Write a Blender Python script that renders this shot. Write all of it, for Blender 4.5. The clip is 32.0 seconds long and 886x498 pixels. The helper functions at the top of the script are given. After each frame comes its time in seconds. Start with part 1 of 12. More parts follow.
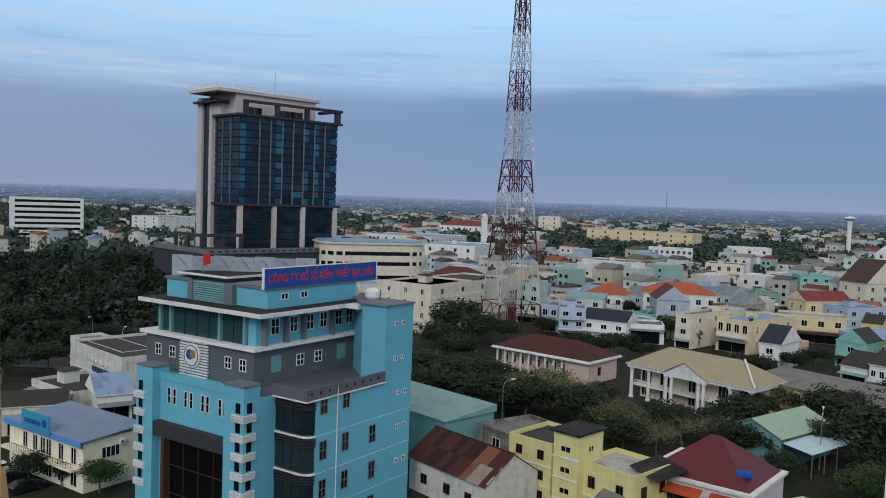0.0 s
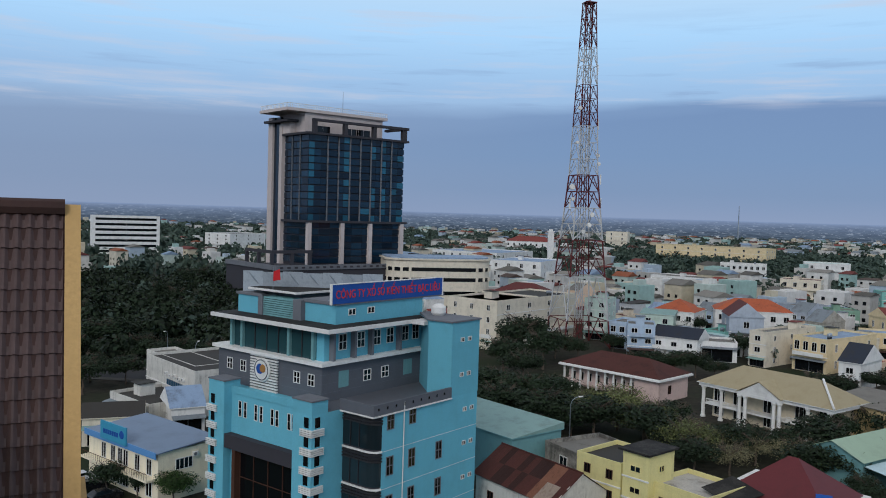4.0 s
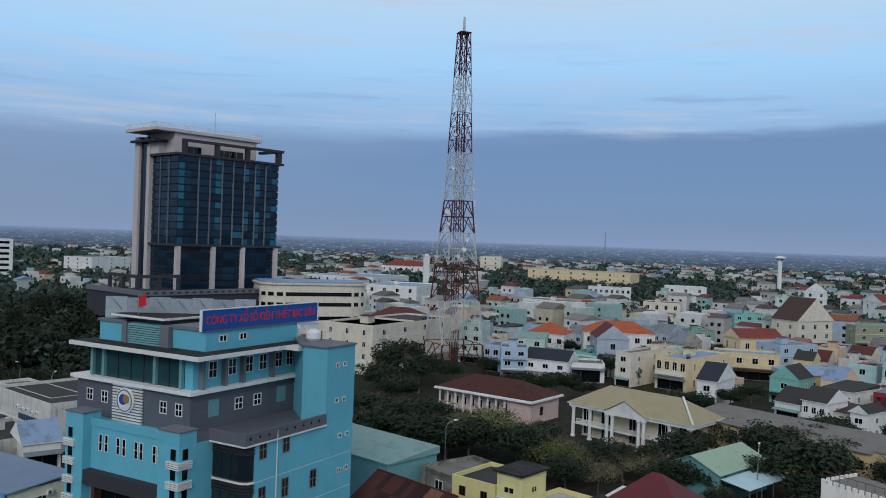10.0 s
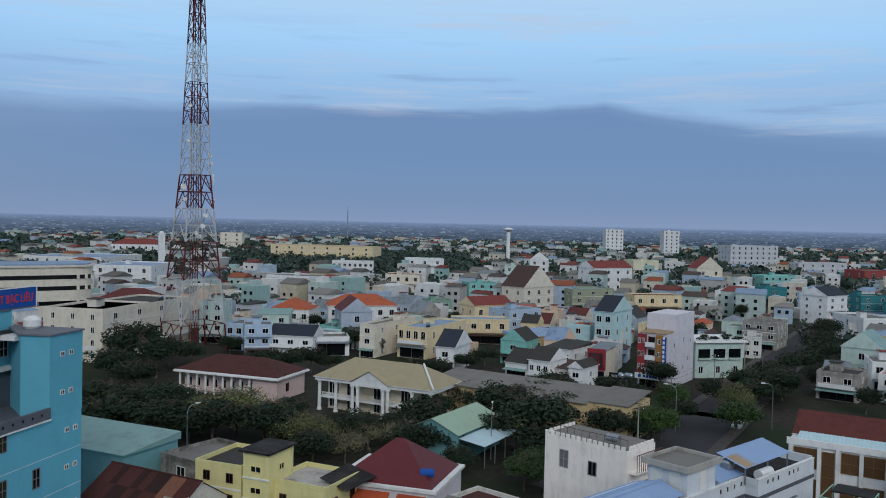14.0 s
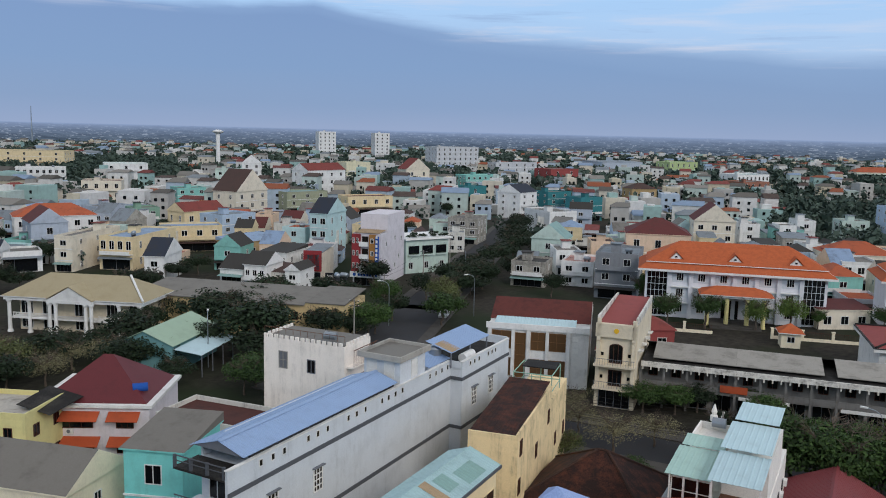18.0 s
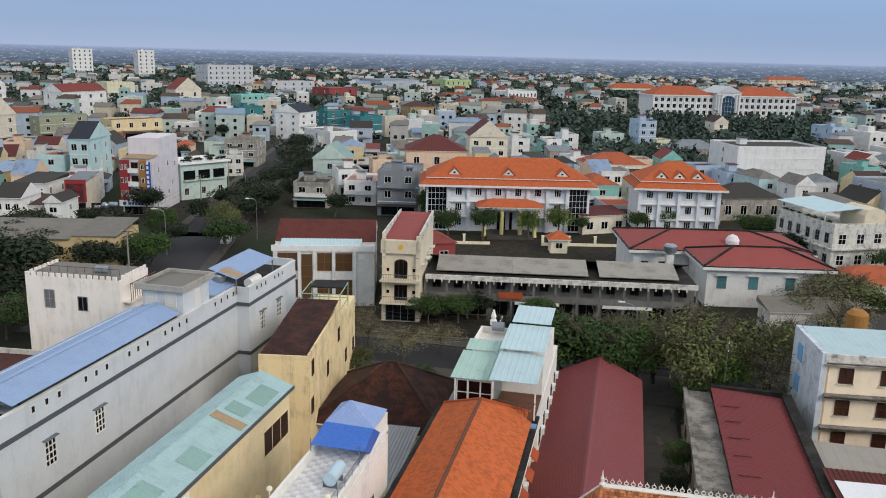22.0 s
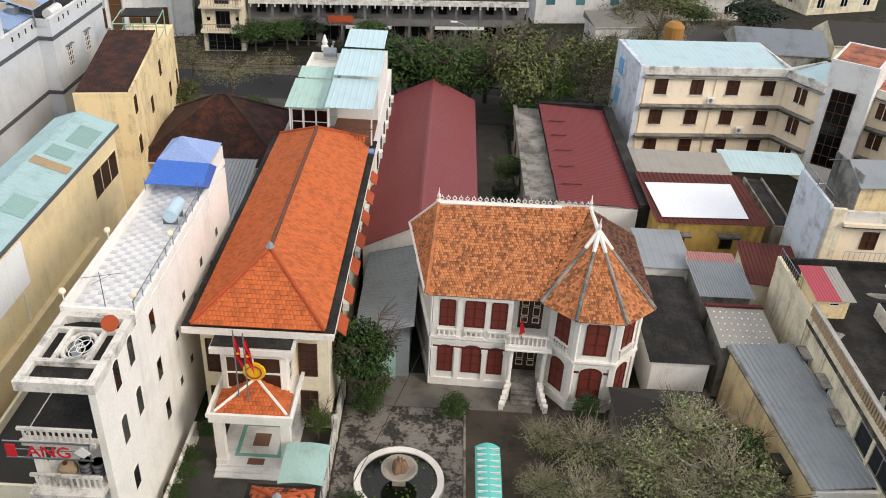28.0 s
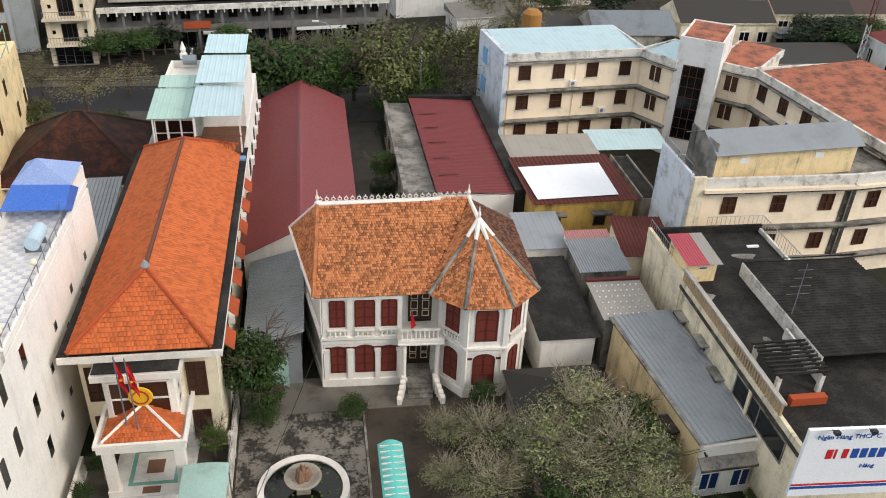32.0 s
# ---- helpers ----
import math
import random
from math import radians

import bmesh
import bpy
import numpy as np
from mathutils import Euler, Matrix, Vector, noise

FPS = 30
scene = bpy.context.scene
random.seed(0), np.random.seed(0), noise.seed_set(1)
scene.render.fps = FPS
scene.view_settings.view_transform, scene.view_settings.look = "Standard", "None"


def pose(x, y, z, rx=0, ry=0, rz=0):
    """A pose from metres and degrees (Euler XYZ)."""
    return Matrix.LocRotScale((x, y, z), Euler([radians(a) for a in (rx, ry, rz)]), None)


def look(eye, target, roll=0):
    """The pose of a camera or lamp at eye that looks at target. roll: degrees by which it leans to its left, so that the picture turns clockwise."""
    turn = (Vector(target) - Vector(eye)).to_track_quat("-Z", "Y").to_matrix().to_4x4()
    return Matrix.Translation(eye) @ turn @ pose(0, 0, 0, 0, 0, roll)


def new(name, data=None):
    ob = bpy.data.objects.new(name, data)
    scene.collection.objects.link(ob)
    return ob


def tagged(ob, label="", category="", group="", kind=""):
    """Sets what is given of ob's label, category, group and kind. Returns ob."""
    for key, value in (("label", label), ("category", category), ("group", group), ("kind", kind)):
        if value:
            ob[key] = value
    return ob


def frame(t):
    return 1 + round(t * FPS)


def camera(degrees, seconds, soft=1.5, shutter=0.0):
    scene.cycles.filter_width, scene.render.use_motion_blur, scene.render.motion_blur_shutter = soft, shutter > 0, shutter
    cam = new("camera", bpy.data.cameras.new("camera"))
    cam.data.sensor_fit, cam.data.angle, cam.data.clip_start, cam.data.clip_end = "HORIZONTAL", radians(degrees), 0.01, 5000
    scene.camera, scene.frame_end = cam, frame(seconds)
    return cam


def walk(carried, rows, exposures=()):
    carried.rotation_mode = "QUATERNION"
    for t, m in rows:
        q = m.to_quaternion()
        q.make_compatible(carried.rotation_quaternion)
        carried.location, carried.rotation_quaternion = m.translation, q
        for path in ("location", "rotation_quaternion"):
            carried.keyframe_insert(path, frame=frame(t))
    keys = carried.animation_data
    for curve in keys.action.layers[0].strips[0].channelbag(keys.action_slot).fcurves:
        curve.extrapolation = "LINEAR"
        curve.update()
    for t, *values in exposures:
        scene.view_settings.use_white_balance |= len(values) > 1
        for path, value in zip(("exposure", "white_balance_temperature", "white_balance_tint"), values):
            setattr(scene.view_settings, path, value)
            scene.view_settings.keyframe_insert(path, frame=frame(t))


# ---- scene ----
# the camera turns where it stands, on a roof terrace 38 m up
EYE = (0.0, 0.0, 38.0)
cam = camera(56.44, 32.0, 1.0)
TURNS = [  # seconds, yaw, pitch, roll
    (0, -2.72, -3.43, 2.05), (0.5, -2.85, -3.22, 1.94), (1, -2.97, -3.06, 2.06), (1.5, -2.67, -3.11, 2.39), (2, -2.32, -3.32, 2.43),
    (2.5, -2.27, -3.12, 2.00), (3, -0.58, -2.78, 1.53), (3.5, 1.49, -2.56, 1.55), (5.5, 2.19, -2.30, 1.81), (6, 1.20, -1.81, 1.11),
    (6.5, 0.45, -1.54, 1.03), (7, -0.01, -1.27, 1.38), (7.5, -0.50, -1.25, 1.76), (8, -1.56, -1.42, 2.04), (8.5, -2.45, -1.31, 2.20),
    (9, -3.74, -1.14, 2.18), (9.5, -5.41, -0.98, 2.01), (10, -6.64, -0.50, 2.03), (10.5, -7.80, -0.23, 1.70), (11, -9.32, -0.56, 1.61),
    (11.5, -11.45, -0.75, 1.52), (12, -13.86, -0.84, 1.29), (12.5, -16.30, -1.04, 1.28), (13, -18.99, -1.35, 1.13), (13.5, -21.84, -1.51, 1.14),
    (14, -24.36, -1.73, 1.30), (14.5, -27.20, -2.54, 1.11), (16.5, -36.77, -6.18, 0.93), (17, -39.14, -6.97, 0.75), (17.5, -41.65, -7.48, 0.92),
    (18, -44.17, -8.01, 1.37), (18.5, -46.35, -8.72, 1.57), (19, -48.42, -9.60, 1.85), (19.5, -51.22, -9.78, 1.96), (20, -54.15, -9.33, 2.01),
    (20.5, -57.55, -9.70, 1.77), (21, -60.20, -11.30, 1.21), (21.5, -60.50, -12.72, 1.09), (22, -59.45, -13.16, 1.45), (22.5, -58.10, -12.79, 1.99),
    (23, -57.43, -13.46, 1.84), (23.5, -58.61, -13.70, 1.65), (24, -60.39, -14.84, 1.12), (24.5, -61.95, -17.17, 1.01), (25, -62.99, -19.56, 1.72),
    (25.5, -64.56, -22.42, 2.06), (26, -67.14, -24.66, 2.10), (26.5, -69.39, -26.46, 2.13), (28.5, -72.85, -32.72, 3.31), (29, -73.45, -33.50, 2.95),
    (29.5, -74.29, -33.93, 2.93), (30, -75.79, -33.91, 3.30), (30.5, -77.29, -33.64, 3.46), (31, -78.89, -33.01, 3.48), (31.5, -80.52, -32.11, 3.38),
    (32, -81.83, -31.31, 2.82),
]
# the eye sinks and rises a hand's width
SWAY = ((14.0, 16.5, 17.0, 17.3, 17.6, 18.0, 18.5, 18.8, 19.0, 19.3, 19.6, 20.0, 20.5, 21.5, 22.5, 23.5, 24.5), (0.15, 0.09, 0.065, 0.085, 0.1, 0.14, 0.13, 0.045, 0.0, -0.05, -0.085, -0.1, -0.1, 0.03, 0.1, 0.1, 0.0))
walk(cam, [(t, pose(EYE[0], EYE[1], EYE[2] + float(np.interp(t, SWAY[0], SWAY[1])), 90 + pitch, 0, yaw) @ pose(0, 0, 0, 0, 0, roll)) for t, yaw, pitch, roll in TURNS],
     [(0, 0.02, 6400, 12), (6, -0.05, 6200, 11), (9, -0.1, 6100, 10), (14, -0.15, 6000, 10), (17, 0.26, 6300, 12), (19, 0.14, 6500, 13), (22, 0.46, 6800, 13), (23, 0.55, 6850, 14), (25, 0.88, 7050, 15), (26, 0.9, 7100, 15), (32, 0.88, 7050, 14)])


# ---- light ----
def lin(hexa):
    """Linear colour from an sRGB hex text."""
    v = [int(hexa[i:i + 2], 16) / 255 for i in (0, 2, 4)]
    return tuple(c / 12.92 if c <= 0.04045 else ((c + 0.055) / 1.055) ** 2.4 for c in v) + (1.0,)


class Nodes:
    """Short hand for building node trees."""

    def __init__(self, tree):
        self.tree = tree
        tree.nodes.clear()

    def add(self, kind, out=0, **values):
        node = self.tree.nodes.new(kind)
        for key, value in values.items():
            if key.startswith("i_"):
                name = key[2:].replace("_", " ")
                sock = node.inputs[int(name)] if name.isdigit() else node.inputs[name]
                if isinstance(value, bpy.types.NodeSocket):
                    self.tree.links.new(value, sock)
                else:
                    sock.default_value = value
            else:
                setattr(node, key, value)
        return node

    def mix(self, fac, a, b, mode="MIX"):
        node = self.tree.nodes.new("ShaderNodeMix")
        node.data_type, node.blend_type = "RGBA", mode
        for sock, value in ((node.inputs[0], fac), (node.inputs[6], a), (node.inputs[7], b)):
            if isinstance(value, bpy.types.NodeSocket):
                self.tree.links.new(value, sock)
            else:
                sock.default_value = value
        return node.outputs[2]

    def ramp(self, fac, stops):
        node = self.tree.nodes.new("ShaderNodeValToRGB")
        while len(node.color_ramp.elements) < len(stops):
            node.color_ramp.elements.new(0.5)
        for el, (pos, col) in zip(node.color_ramp.elements, stops):
            el.position, el.color = pos, col if isinstance(col, tuple) else (col, col, col, 1)
        self.tree.links.new(fac, node.inputs[0])
        return node.outputs[0]

    def math(self, op, a, b=0.0, c=0.0, clamp=False):
        node = self.tree.nodes.new("ShaderNodeMath")
        node.operation, node.use_clamp = op, clamp
        for sock, value in zip(node.inputs, (a, b, c)):
            if isinstance(value, bpy.types.NodeSocket):
                self.tree.links.new(value, sock)
            else:
                sock.default_value = value
        return node.outputs[0]


world = bpy.data.worlds.new("overcast_dusk")
scene.world = world
world.use_nodes = True
n = Nodes(world.node_tree)
sky = n.add("ShaderNodeTexSky", sky_type="NISHITA", sun_disc=False, sun_elevation=radians(33), sun_rotation=radians(195), air_density=1.3, dust_density=2.5)
coord = n.add("ShaderNodeTexCoord").outputs["Generated"]
sep = n.add("ShaderNodeSeparateXYZ", i_0=coord)
# a low cloud bank with a clear upper edge, thin bright wisps along it and a paler sky above
stretch = n.add("ShaderNodeMapping", i_0=coord)
stretch.inputs["Scale"].default_value = (1.6, 1.6, 9.0)
puffs = n.add("ShaderNodeTexNoise", i_Vector=stretch.outputs[0], i_Scale=2.6, i_Detail=7.0, i_Roughness=0.55)
thin = n.add("ShaderNodeMapping", i_0=coord)
thin.inputs["Scale"].default_value = (2.2, 2.2, 34.0)
wisp = n.add("ShaderNodeTexNoise", i_Vector=thin.outputs[0], i_Scale=2.2, i_Detail=8.0, i_Roughness=0.6)
broad = n.add("ShaderNodeTexNoise", i_Vector=stretch.outputs[0], i_Scale=1.1, i_Detail=3.0)
side = n.math("MULTIPLY_ADD", sep.outputs[0], 0.5, 0.5)
top_edge = n.ramp(side, [(0.0, 0.110), (0.3, 0.116), (0.5, 0.122), (0.6, 0.134), (0.75, 0.140), (0.785, 0.146), (0.85, 0.116), (0.92, 0.098), (1.0, 0.082)])
softness = n.ramp(side, [(0.25, 0.05), (0.5, 0.034), (0.65, 0.011), (0.78, 0.012), (0.9, 0.025), (1.0, 0.04)])
ragged = n.math("ADD", top_edge, n.math("MULTIPLY_ADD", puffs.outputs[0], 0.022, -0.011))
above = n.math("SUBTRACT", sep.outputs[2], ragged)
clear = n.ramp(n.math("MULTIPLY_ADD", n.math("DIVIDE", above, softness), 0.5, 0.5, clamp=True), [(0.0, 0.0), (0.35, 0.12), (0.65, 0.9), (1.0, 1.0)])
bank = n.ramp(n.math("MULTIPLY_ADD", broad.outputs[0], 0.03, n.math("ADD", sep.outputs[2], -0.015)), [(0.0, lin("8fa1bf")), (0.03, lin("8099bb")), (0.075, lin("7795bc")), (0.14, lin("7390ba"))])
bank = n.mix(n.ramp(side, [(0.3, 0.5), (0.55, 0.0)]), bank, lin("8e9fba"))
high = n.ramp(sep.outputs[2], [(0.08, lin("a9c4e2")), (0.15, lin("9fc3e7")), (0.21, lin("b0dafc")), (0.32, lin("cfe2f0")), (0.6, (0.50, 0.53, 0.58, 1)), (1.0, (0.52, 0.54, 0.57, 1))])
layers = n.mix(clear, bank, high)
where = n.ramp(n.math("MULTIPLY_ADD", above, 2.0, 0.1), [(0.075, 0.0), (0.11, 0.75), (0.17, 0.35), (0.3, 0.55), (0.5, 0.2), (0.9, 0.0)])
veil = n.math("MULTIPLY", n.ramp(wisp.outputs[0], [(0.52, 0.0), (0.7, 1.0)]), where)
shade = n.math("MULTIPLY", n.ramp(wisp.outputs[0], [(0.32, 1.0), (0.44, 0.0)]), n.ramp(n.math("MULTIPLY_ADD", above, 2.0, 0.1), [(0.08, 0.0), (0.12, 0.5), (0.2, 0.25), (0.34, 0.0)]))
clouds = n.mix(shade, n.mix(veil, layers, lin("cccfdb")), lin("829ac0"))
both = n.mix(0.94, n.mix(1.0, sky.outputs[0], (0.1, 0.1, 0.1, 1), "MULTIPLY"), clouds)
out = n.add("ShaderNodeOutputWorld")
back = n.add("ShaderNodeBackground", i_0=both, i_1=1.0)
world.node_tree.links.new(back.outputs[0], out.inputs[0])

sun = new("sun", bpy.data.lights.new("sun", "SUN"))
sun.data.energy, sun.data.angle, sun.data.color = 1.1, radians(22), (1.0, 0.96, 0.9)
sun.matrix_world = look((-34, -130, 84), (0, 0, 0))

# ---- materials ----
MATS = {}


def surface(name, colour, rough=0.85, vary=0.12, stain=0.25, stain_colour="3a352f", streak=0.0, bump=0.15, scale=1.0, metal=0.0, spec=0.3, random=0.06, cover=0.0):
    """Paint, plaster, concrete, metal: base colour with grain, blotches and rain streaks."""
    mat = bpy.data.materials.new(name)
    mat.use_nodes = True
    n = Nodes(mat.node_tree)
    pos = n.add("ShaderNodeTexCoord").outputs["Object"]
    info = n.add("ShaderNodeObjectInfo").outputs["Random"]
    grain = n.add("ShaderNodeTexNoise", i_Vector=pos, i_Scale=9.0 * scale, i_Detail=6.0, i_Roughness=0.65)
    big = n.add("ShaderNodeTexNoise", i_Vector=pos, i_Scale=0.45 * scale, i_Detail=9.0, i_Roughness=0.72)
    base = lin(colour)
    lo = tuple(c * (1 - vary) for c in base[:3]) + (1,)
    hi = tuple(min(1, c * (1 + vary * 0.7)) for c in base[:3]) + (1,)
    col = n.mix(n.ramp(grain.outputs[0], [(0.3, 0.0), (0.7, 1.0)]), lo, hi)
    dirt = n.ramp(n.math("MULTIPLY_ADD", grain.outputs[0], 0.35, n.math("MULTIPLY", big.outputs[0], 0.8)), [(0.57 - cover, 0.0), (0.7 - cover, 1.0)])
    if streak:
        m = n.add("ShaderNodeMapping", i_0=pos)
        m.inputs["Scale"].default_value = (1.5, 1.5, 0.14)
        run = n.add("ShaderNodeTexNoise", i_Vector=m.outputs[0], i_Scale=1.0, i_Detail=9.0, i_Roughness=0.75)
        rain = n.math("MULTIPLY", n.math("MULTIPLY", n.ramp(run.outputs[0], [(0.48 - cover * 0.5, 0.0), (0.68 - cover, 1.0)]), n.ramp(big.outputs[0], [(0.42 - cover * 0.5, 0.05), (0.6 - cover, 1.0)])), streak)
        dirt = n.math("MAXIMUM", n.math("MULTIPLY", dirt, stain), rain)
    else:
        dirt = n.math("MULTIPLY", dirt, stain)
    col = n.mix(dirt, col, lin(stain_colour))
    tone = n.math("MULTIPLY_ADD", info, 2 * random, 1 - random)
    tint = n.add("ShaderNodeCombineColor", i_0=tone, i_1=tone, i_2=tone)
    col = n.mix(1.0, col, tint.outputs[0], "MULTIPLY")
    bsdf = n.add("ShaderNodeBsdfPrincipled", i_Base_Color=col, i_Metallic=metal, i_Roughness=rough, i_Specular_IOR_Level=spec)
    if bump:
        b = n.add("ShaderNodeBump", i_Strength=bump, i_Distance=0.02, i_Height=grain.outputs[0])
        mat.node_tree.links.new(b.outputs[0], bsdf.inputs["Normal"])
    o = n.add("ShaderNodeOutputMaterial")
    mat.node_tree.links.new(bsdf.outputs[0], o.inputs[0])
    MATS[name] = mat
    return mat


WALLS = dict(cream="dcd2bf", white="e2e1de", mint="bccdc3", blue="adbfd2", bluegrey="a9b2be", yellow="dcc8a0", turq="84bdb4", green="7fa18d", olive="989b83", aqua="b9d4d4",
             palegrey="c3c5c8", lemon="dcd6b8", teal="35787d", ochre="ac936a", greywall="85888c", peach="dcc0a6", lime="a9b885", brick="9a6a58", redwall="934744", pink="c29b92", dirtywhite="d3d0c8")
for key, colour in WALLS.items():
    surface(key, colour, streak=0.8 if key == "dirtywhite" else 0.4, stain=0.22)
surface("concretewall", "aaa59b", streak=0.85, stain=0.5, cover=0.04)
ROOFS = dict(concrete="76736d", dark="3b3936", bluemetal="8499b3", maroon="5e302e", metal="777f85", red="7d3d37", brown="4a3833", navy="2c323e", orange="a9583a")
for key, colour in ROOFS.items():
    surface("roof_" + key, colour, rough=0.6 if "metal" in key else 0.85, streak=0.0, stain=0.45, vary=0.16, bump=0.3)
surface("roof_green", "7d9b96", rough=0.6, stain=0.3)
surface("roof_mint", "9dbdb6", rough=0.6, stain=0.3)
surface("roof_pink", "b58a80", stain=0.4)
surface("dark_metal", "2c2d30", rough=0.55, stain=0.2)
surface("white_paint", "e2e1dd", stain=0.2, streak=0.25, rough=0.6)
surface("grey_trim", "6f7278", stain=0.2)
surface("wall_dirt", "6e665a", stain=0.5, streak=0.5)


def glass(name, colour, rough=0.12):
    mat = bpy.data.materials.new(name)
    mat.use_nodes = True
    n = Nodes(mat.node_tree)
    info = n.add("ShaderNodeObjectInfo").outputs["Random"]
    pos = n.add("ShaderNodeTexCoord").outputs["Object"]
    wave = n.add("ShaderNodeTexNoise", i_Vector=pos, i_Scale=0.8, i_Detail=1.0)
    c = lin(colour)
    dark = tuple(v * 0.45 for v in c[:3]) + (1,)
    col = n.mix(info, dark, c)
    bsdf = n.add("ShaderNodeBsdfPrincipled", i_Base_Color=col, i_Roughness=rough, i_Specular_IOR_Level=0.45, i_IOR=1.45)
    b = n.add("ShaderNodeBump", i_Strength=0.05, i_Distance=0.05, i_Height=wave.outputs[0])
    mat.node_tree.links.new(b.outputs[0], bsdf.inputs["Normal"])
    o = n.add("ShaderNodeOutputMaterial")
    mat.node_tree.links.new(bsdf.outputs[0], o.inputs[0])
    MATS[name] = mat


glass("pane_dark", "12161a", 0.15)
glass("pane_blue", "2c5068")


def leafy(name, dark, light, rough=0.7):
    mat = bpy.data.materials.new(name)
    mat.use_nodes = True
    n = Nodes(mat.node_tree)
    isle = n.add("ShaderNodeNewGeometry").outputs["Random Per Island"]
    info = n.add("ShaderNodeObjectInfo").outputs["Random"]
    pick = n.math("MULTIPLY_ADD", isle, 0.7, n.math("MULTIPLY", info, 0.3))
    col = n.mix(pick, lin(dark), lin(light))
    bsdf = n.add("ShaderNodeBsdfPrincipled", i_Base_Color=col, i_Roughness=rough, i_Specular_IOR_Level=0.25)
    o = n.add("ShaderNodeOutputMaterial")
    mat.node_tree.links.new(bsdf.outputs[0], o.inputs[0])
    MATS[name] = mat


leafy("leaf_dark", "10180e", "2b3c25")
leafy("leaf_mid", "1b2b13", "455f2c")
# Far foliage, paler and greyer: distance haze is put into its colour.
leafy("leaf_far_hazed", "2c3a33", "4d5d50")
leafy("leaf_light", "2f421a", "667c3a")
leafy("leaf_dry", "4a4734", "928c6a")
leafy("leaf_bright", "557c28", "88ae44")
surface("bark", "5b5046", stain=0.4, vary=0.3, bump=0.6)


def ground_material():
    mat = bpy.data.materials.new("ground")
    mat.use_nodes = True
    n = Nodes(mat.node_tree)
    pos = n.add("ShaderNodeTexCoord").outputs["Object"]
    fine = n.add("ShaderNodeTexNoise", i_Vector=pos, i_Scale=0.6, i_Detail=8.0, i_Roughness=0.7)
    patch = n.add("ShaderNodeTexNoise", i_Vector=pos, i_Scale=0.03, i_Detail=4.0)
    land = n.add("ShaderNodeTexNoise", i_Vector=pos, i_Scale=0.004, i_Detail=5.0)
    town = n.mix(n.ramp(fine.outputs[0], [(0.3, 0.0), (0.7, 1.0)]), lin("242220"), lin("454139"))
    town = n.mix(n.ramp(patch.outputs[0], [(0.45, 0.0), (0.6, 1.0)]), town, lin("2a3222"))
    # Far fields, paled and greyed to carry distance haze in their colour.
    field = n.mix(n.ramp(land.outputs[0], [(0.35, 0.0), (0.65, 1.0)]), lin("36423a"), lin("5a6052"))
    dist = n.add("ShaderNodeVectorMath", operation="LENGTH", i_0=pos).outputs["Value"]
    col = n.mix(n.ramp(n.math("MULTIPLY", dist, 0.001), [(0.35, 0.0), (0.9, 1.0)]), town, field)
    bsdf = n.add("ShaderNodeBsdfPrincipled", i_Base_Color=col, i_Roughness=0.95, i_Specular_IOR_Level=0.1)
    o = n.add("ShaderNodeOutputMaterial")
    mat.node_tree.links.new(bsdf.outputs[0], o.inputs[0])
    MATS["ground"] = mat


ground_material()


def clay(name, light, dark, moss, amount=0.5):
    """Clay tiles: each tile a tone of its own, with dark weathering in patches."""
    mat = bpy.data.materials.new(name)
    mat.use_nodes = True
    n = Nodes(mat.node_tree)
    isle = n.add("ShaderNodeNewGeometry").outputs["Random Per Island"]
    pos = n.add("ShaderNodeTexCoord").outputs["Object"]
    patch = n.add("ShaderNodeTexNoise", i_Vector=pos, i_Scale=1.1, i_Detail=7.0, i_Roughness=0.75)
    fine = n.add("ShaderNodeTexNoise", i_Vector=pos, i_Scale=14.0, i_Detail=3.0)
    col = n.mix(isle, lin(light), lin(dark))
    where = n.math("MULTIPLY_ADD", isle, 0.28, n.math("MULTIPLY_ADD", fine.outputs[0], 0.15, patch.outputs[0]))
    col = n.mix(n.math("MULTIPLY", n.ramp(where, [(0.66, 0.0), (0.88, 1.0)]), amount), col, lin(moss))
    bsdf = n.add("ShaderNodeBsdfPrincipled", i_Base_Color=col, i_Roughness=0.9, i_Specular_IOR_Level=0.2)
    o = n.add("ShaderNodeOutputMaterial")
    mat.node_tree.links.new(bsdf.outputs[0], o.inputs[0])
    MATS[name] = mat


clay("clay_tile", "cb875a", "b26e48", "4a362b", 0.6)
clay("clay_dark", "7a5340", "58392e", "2c2421", 0.9)
clay("orange_tile", "cb6c40", "c4673b", "7a4630", 0.4)
clay("brown_tile", "4c3834", "3f2f2c", "2b2322", 0.5)
surface("shutter", "74342a", stain=0.25, rough=0.65)
surface("plaster_white", "ece8e0", streak=0.28, stain=0.12, stain_colour="4a4540")
surface("plaster_cream", "f0e5ca", streak=0.35, stain=0.2, stain_colour="4f473b")
surface("plaster_yellow", "f3d9a8", streak=0.8, stain=0.3, stain_colour="37322a")
surface("old_concrete", "96928a", streak=0.9, stain=0.7, stain_colour="2b2927", vary=0.25, cover=0.05)
surface("tar_black", "1f1d1b", stain=0.5, stain_colour="474440", vary=0.4, cover=0.03)
surface("red_metal", "7a393b", rough=0.55, stain=0.35, stain_colour="6b4040")
surface("cyan_metal", "b4cdd2", rough=0.5, stain=0.15)
surface("blue_metal", "7fa6d6", rough=0.5, stain=0.2)
surface("grey_metal", "8b9195", rough=0.5, stain=0.35, stain_colour="62615e", cover=0.0)
surface("rust_metal", "6e4a38", rough=0.8, stain=0.7, vary=0.3)
surface("green_metal", "a3c0c2", rough=0.5, stain=0.4, stain_colour="6f8384")
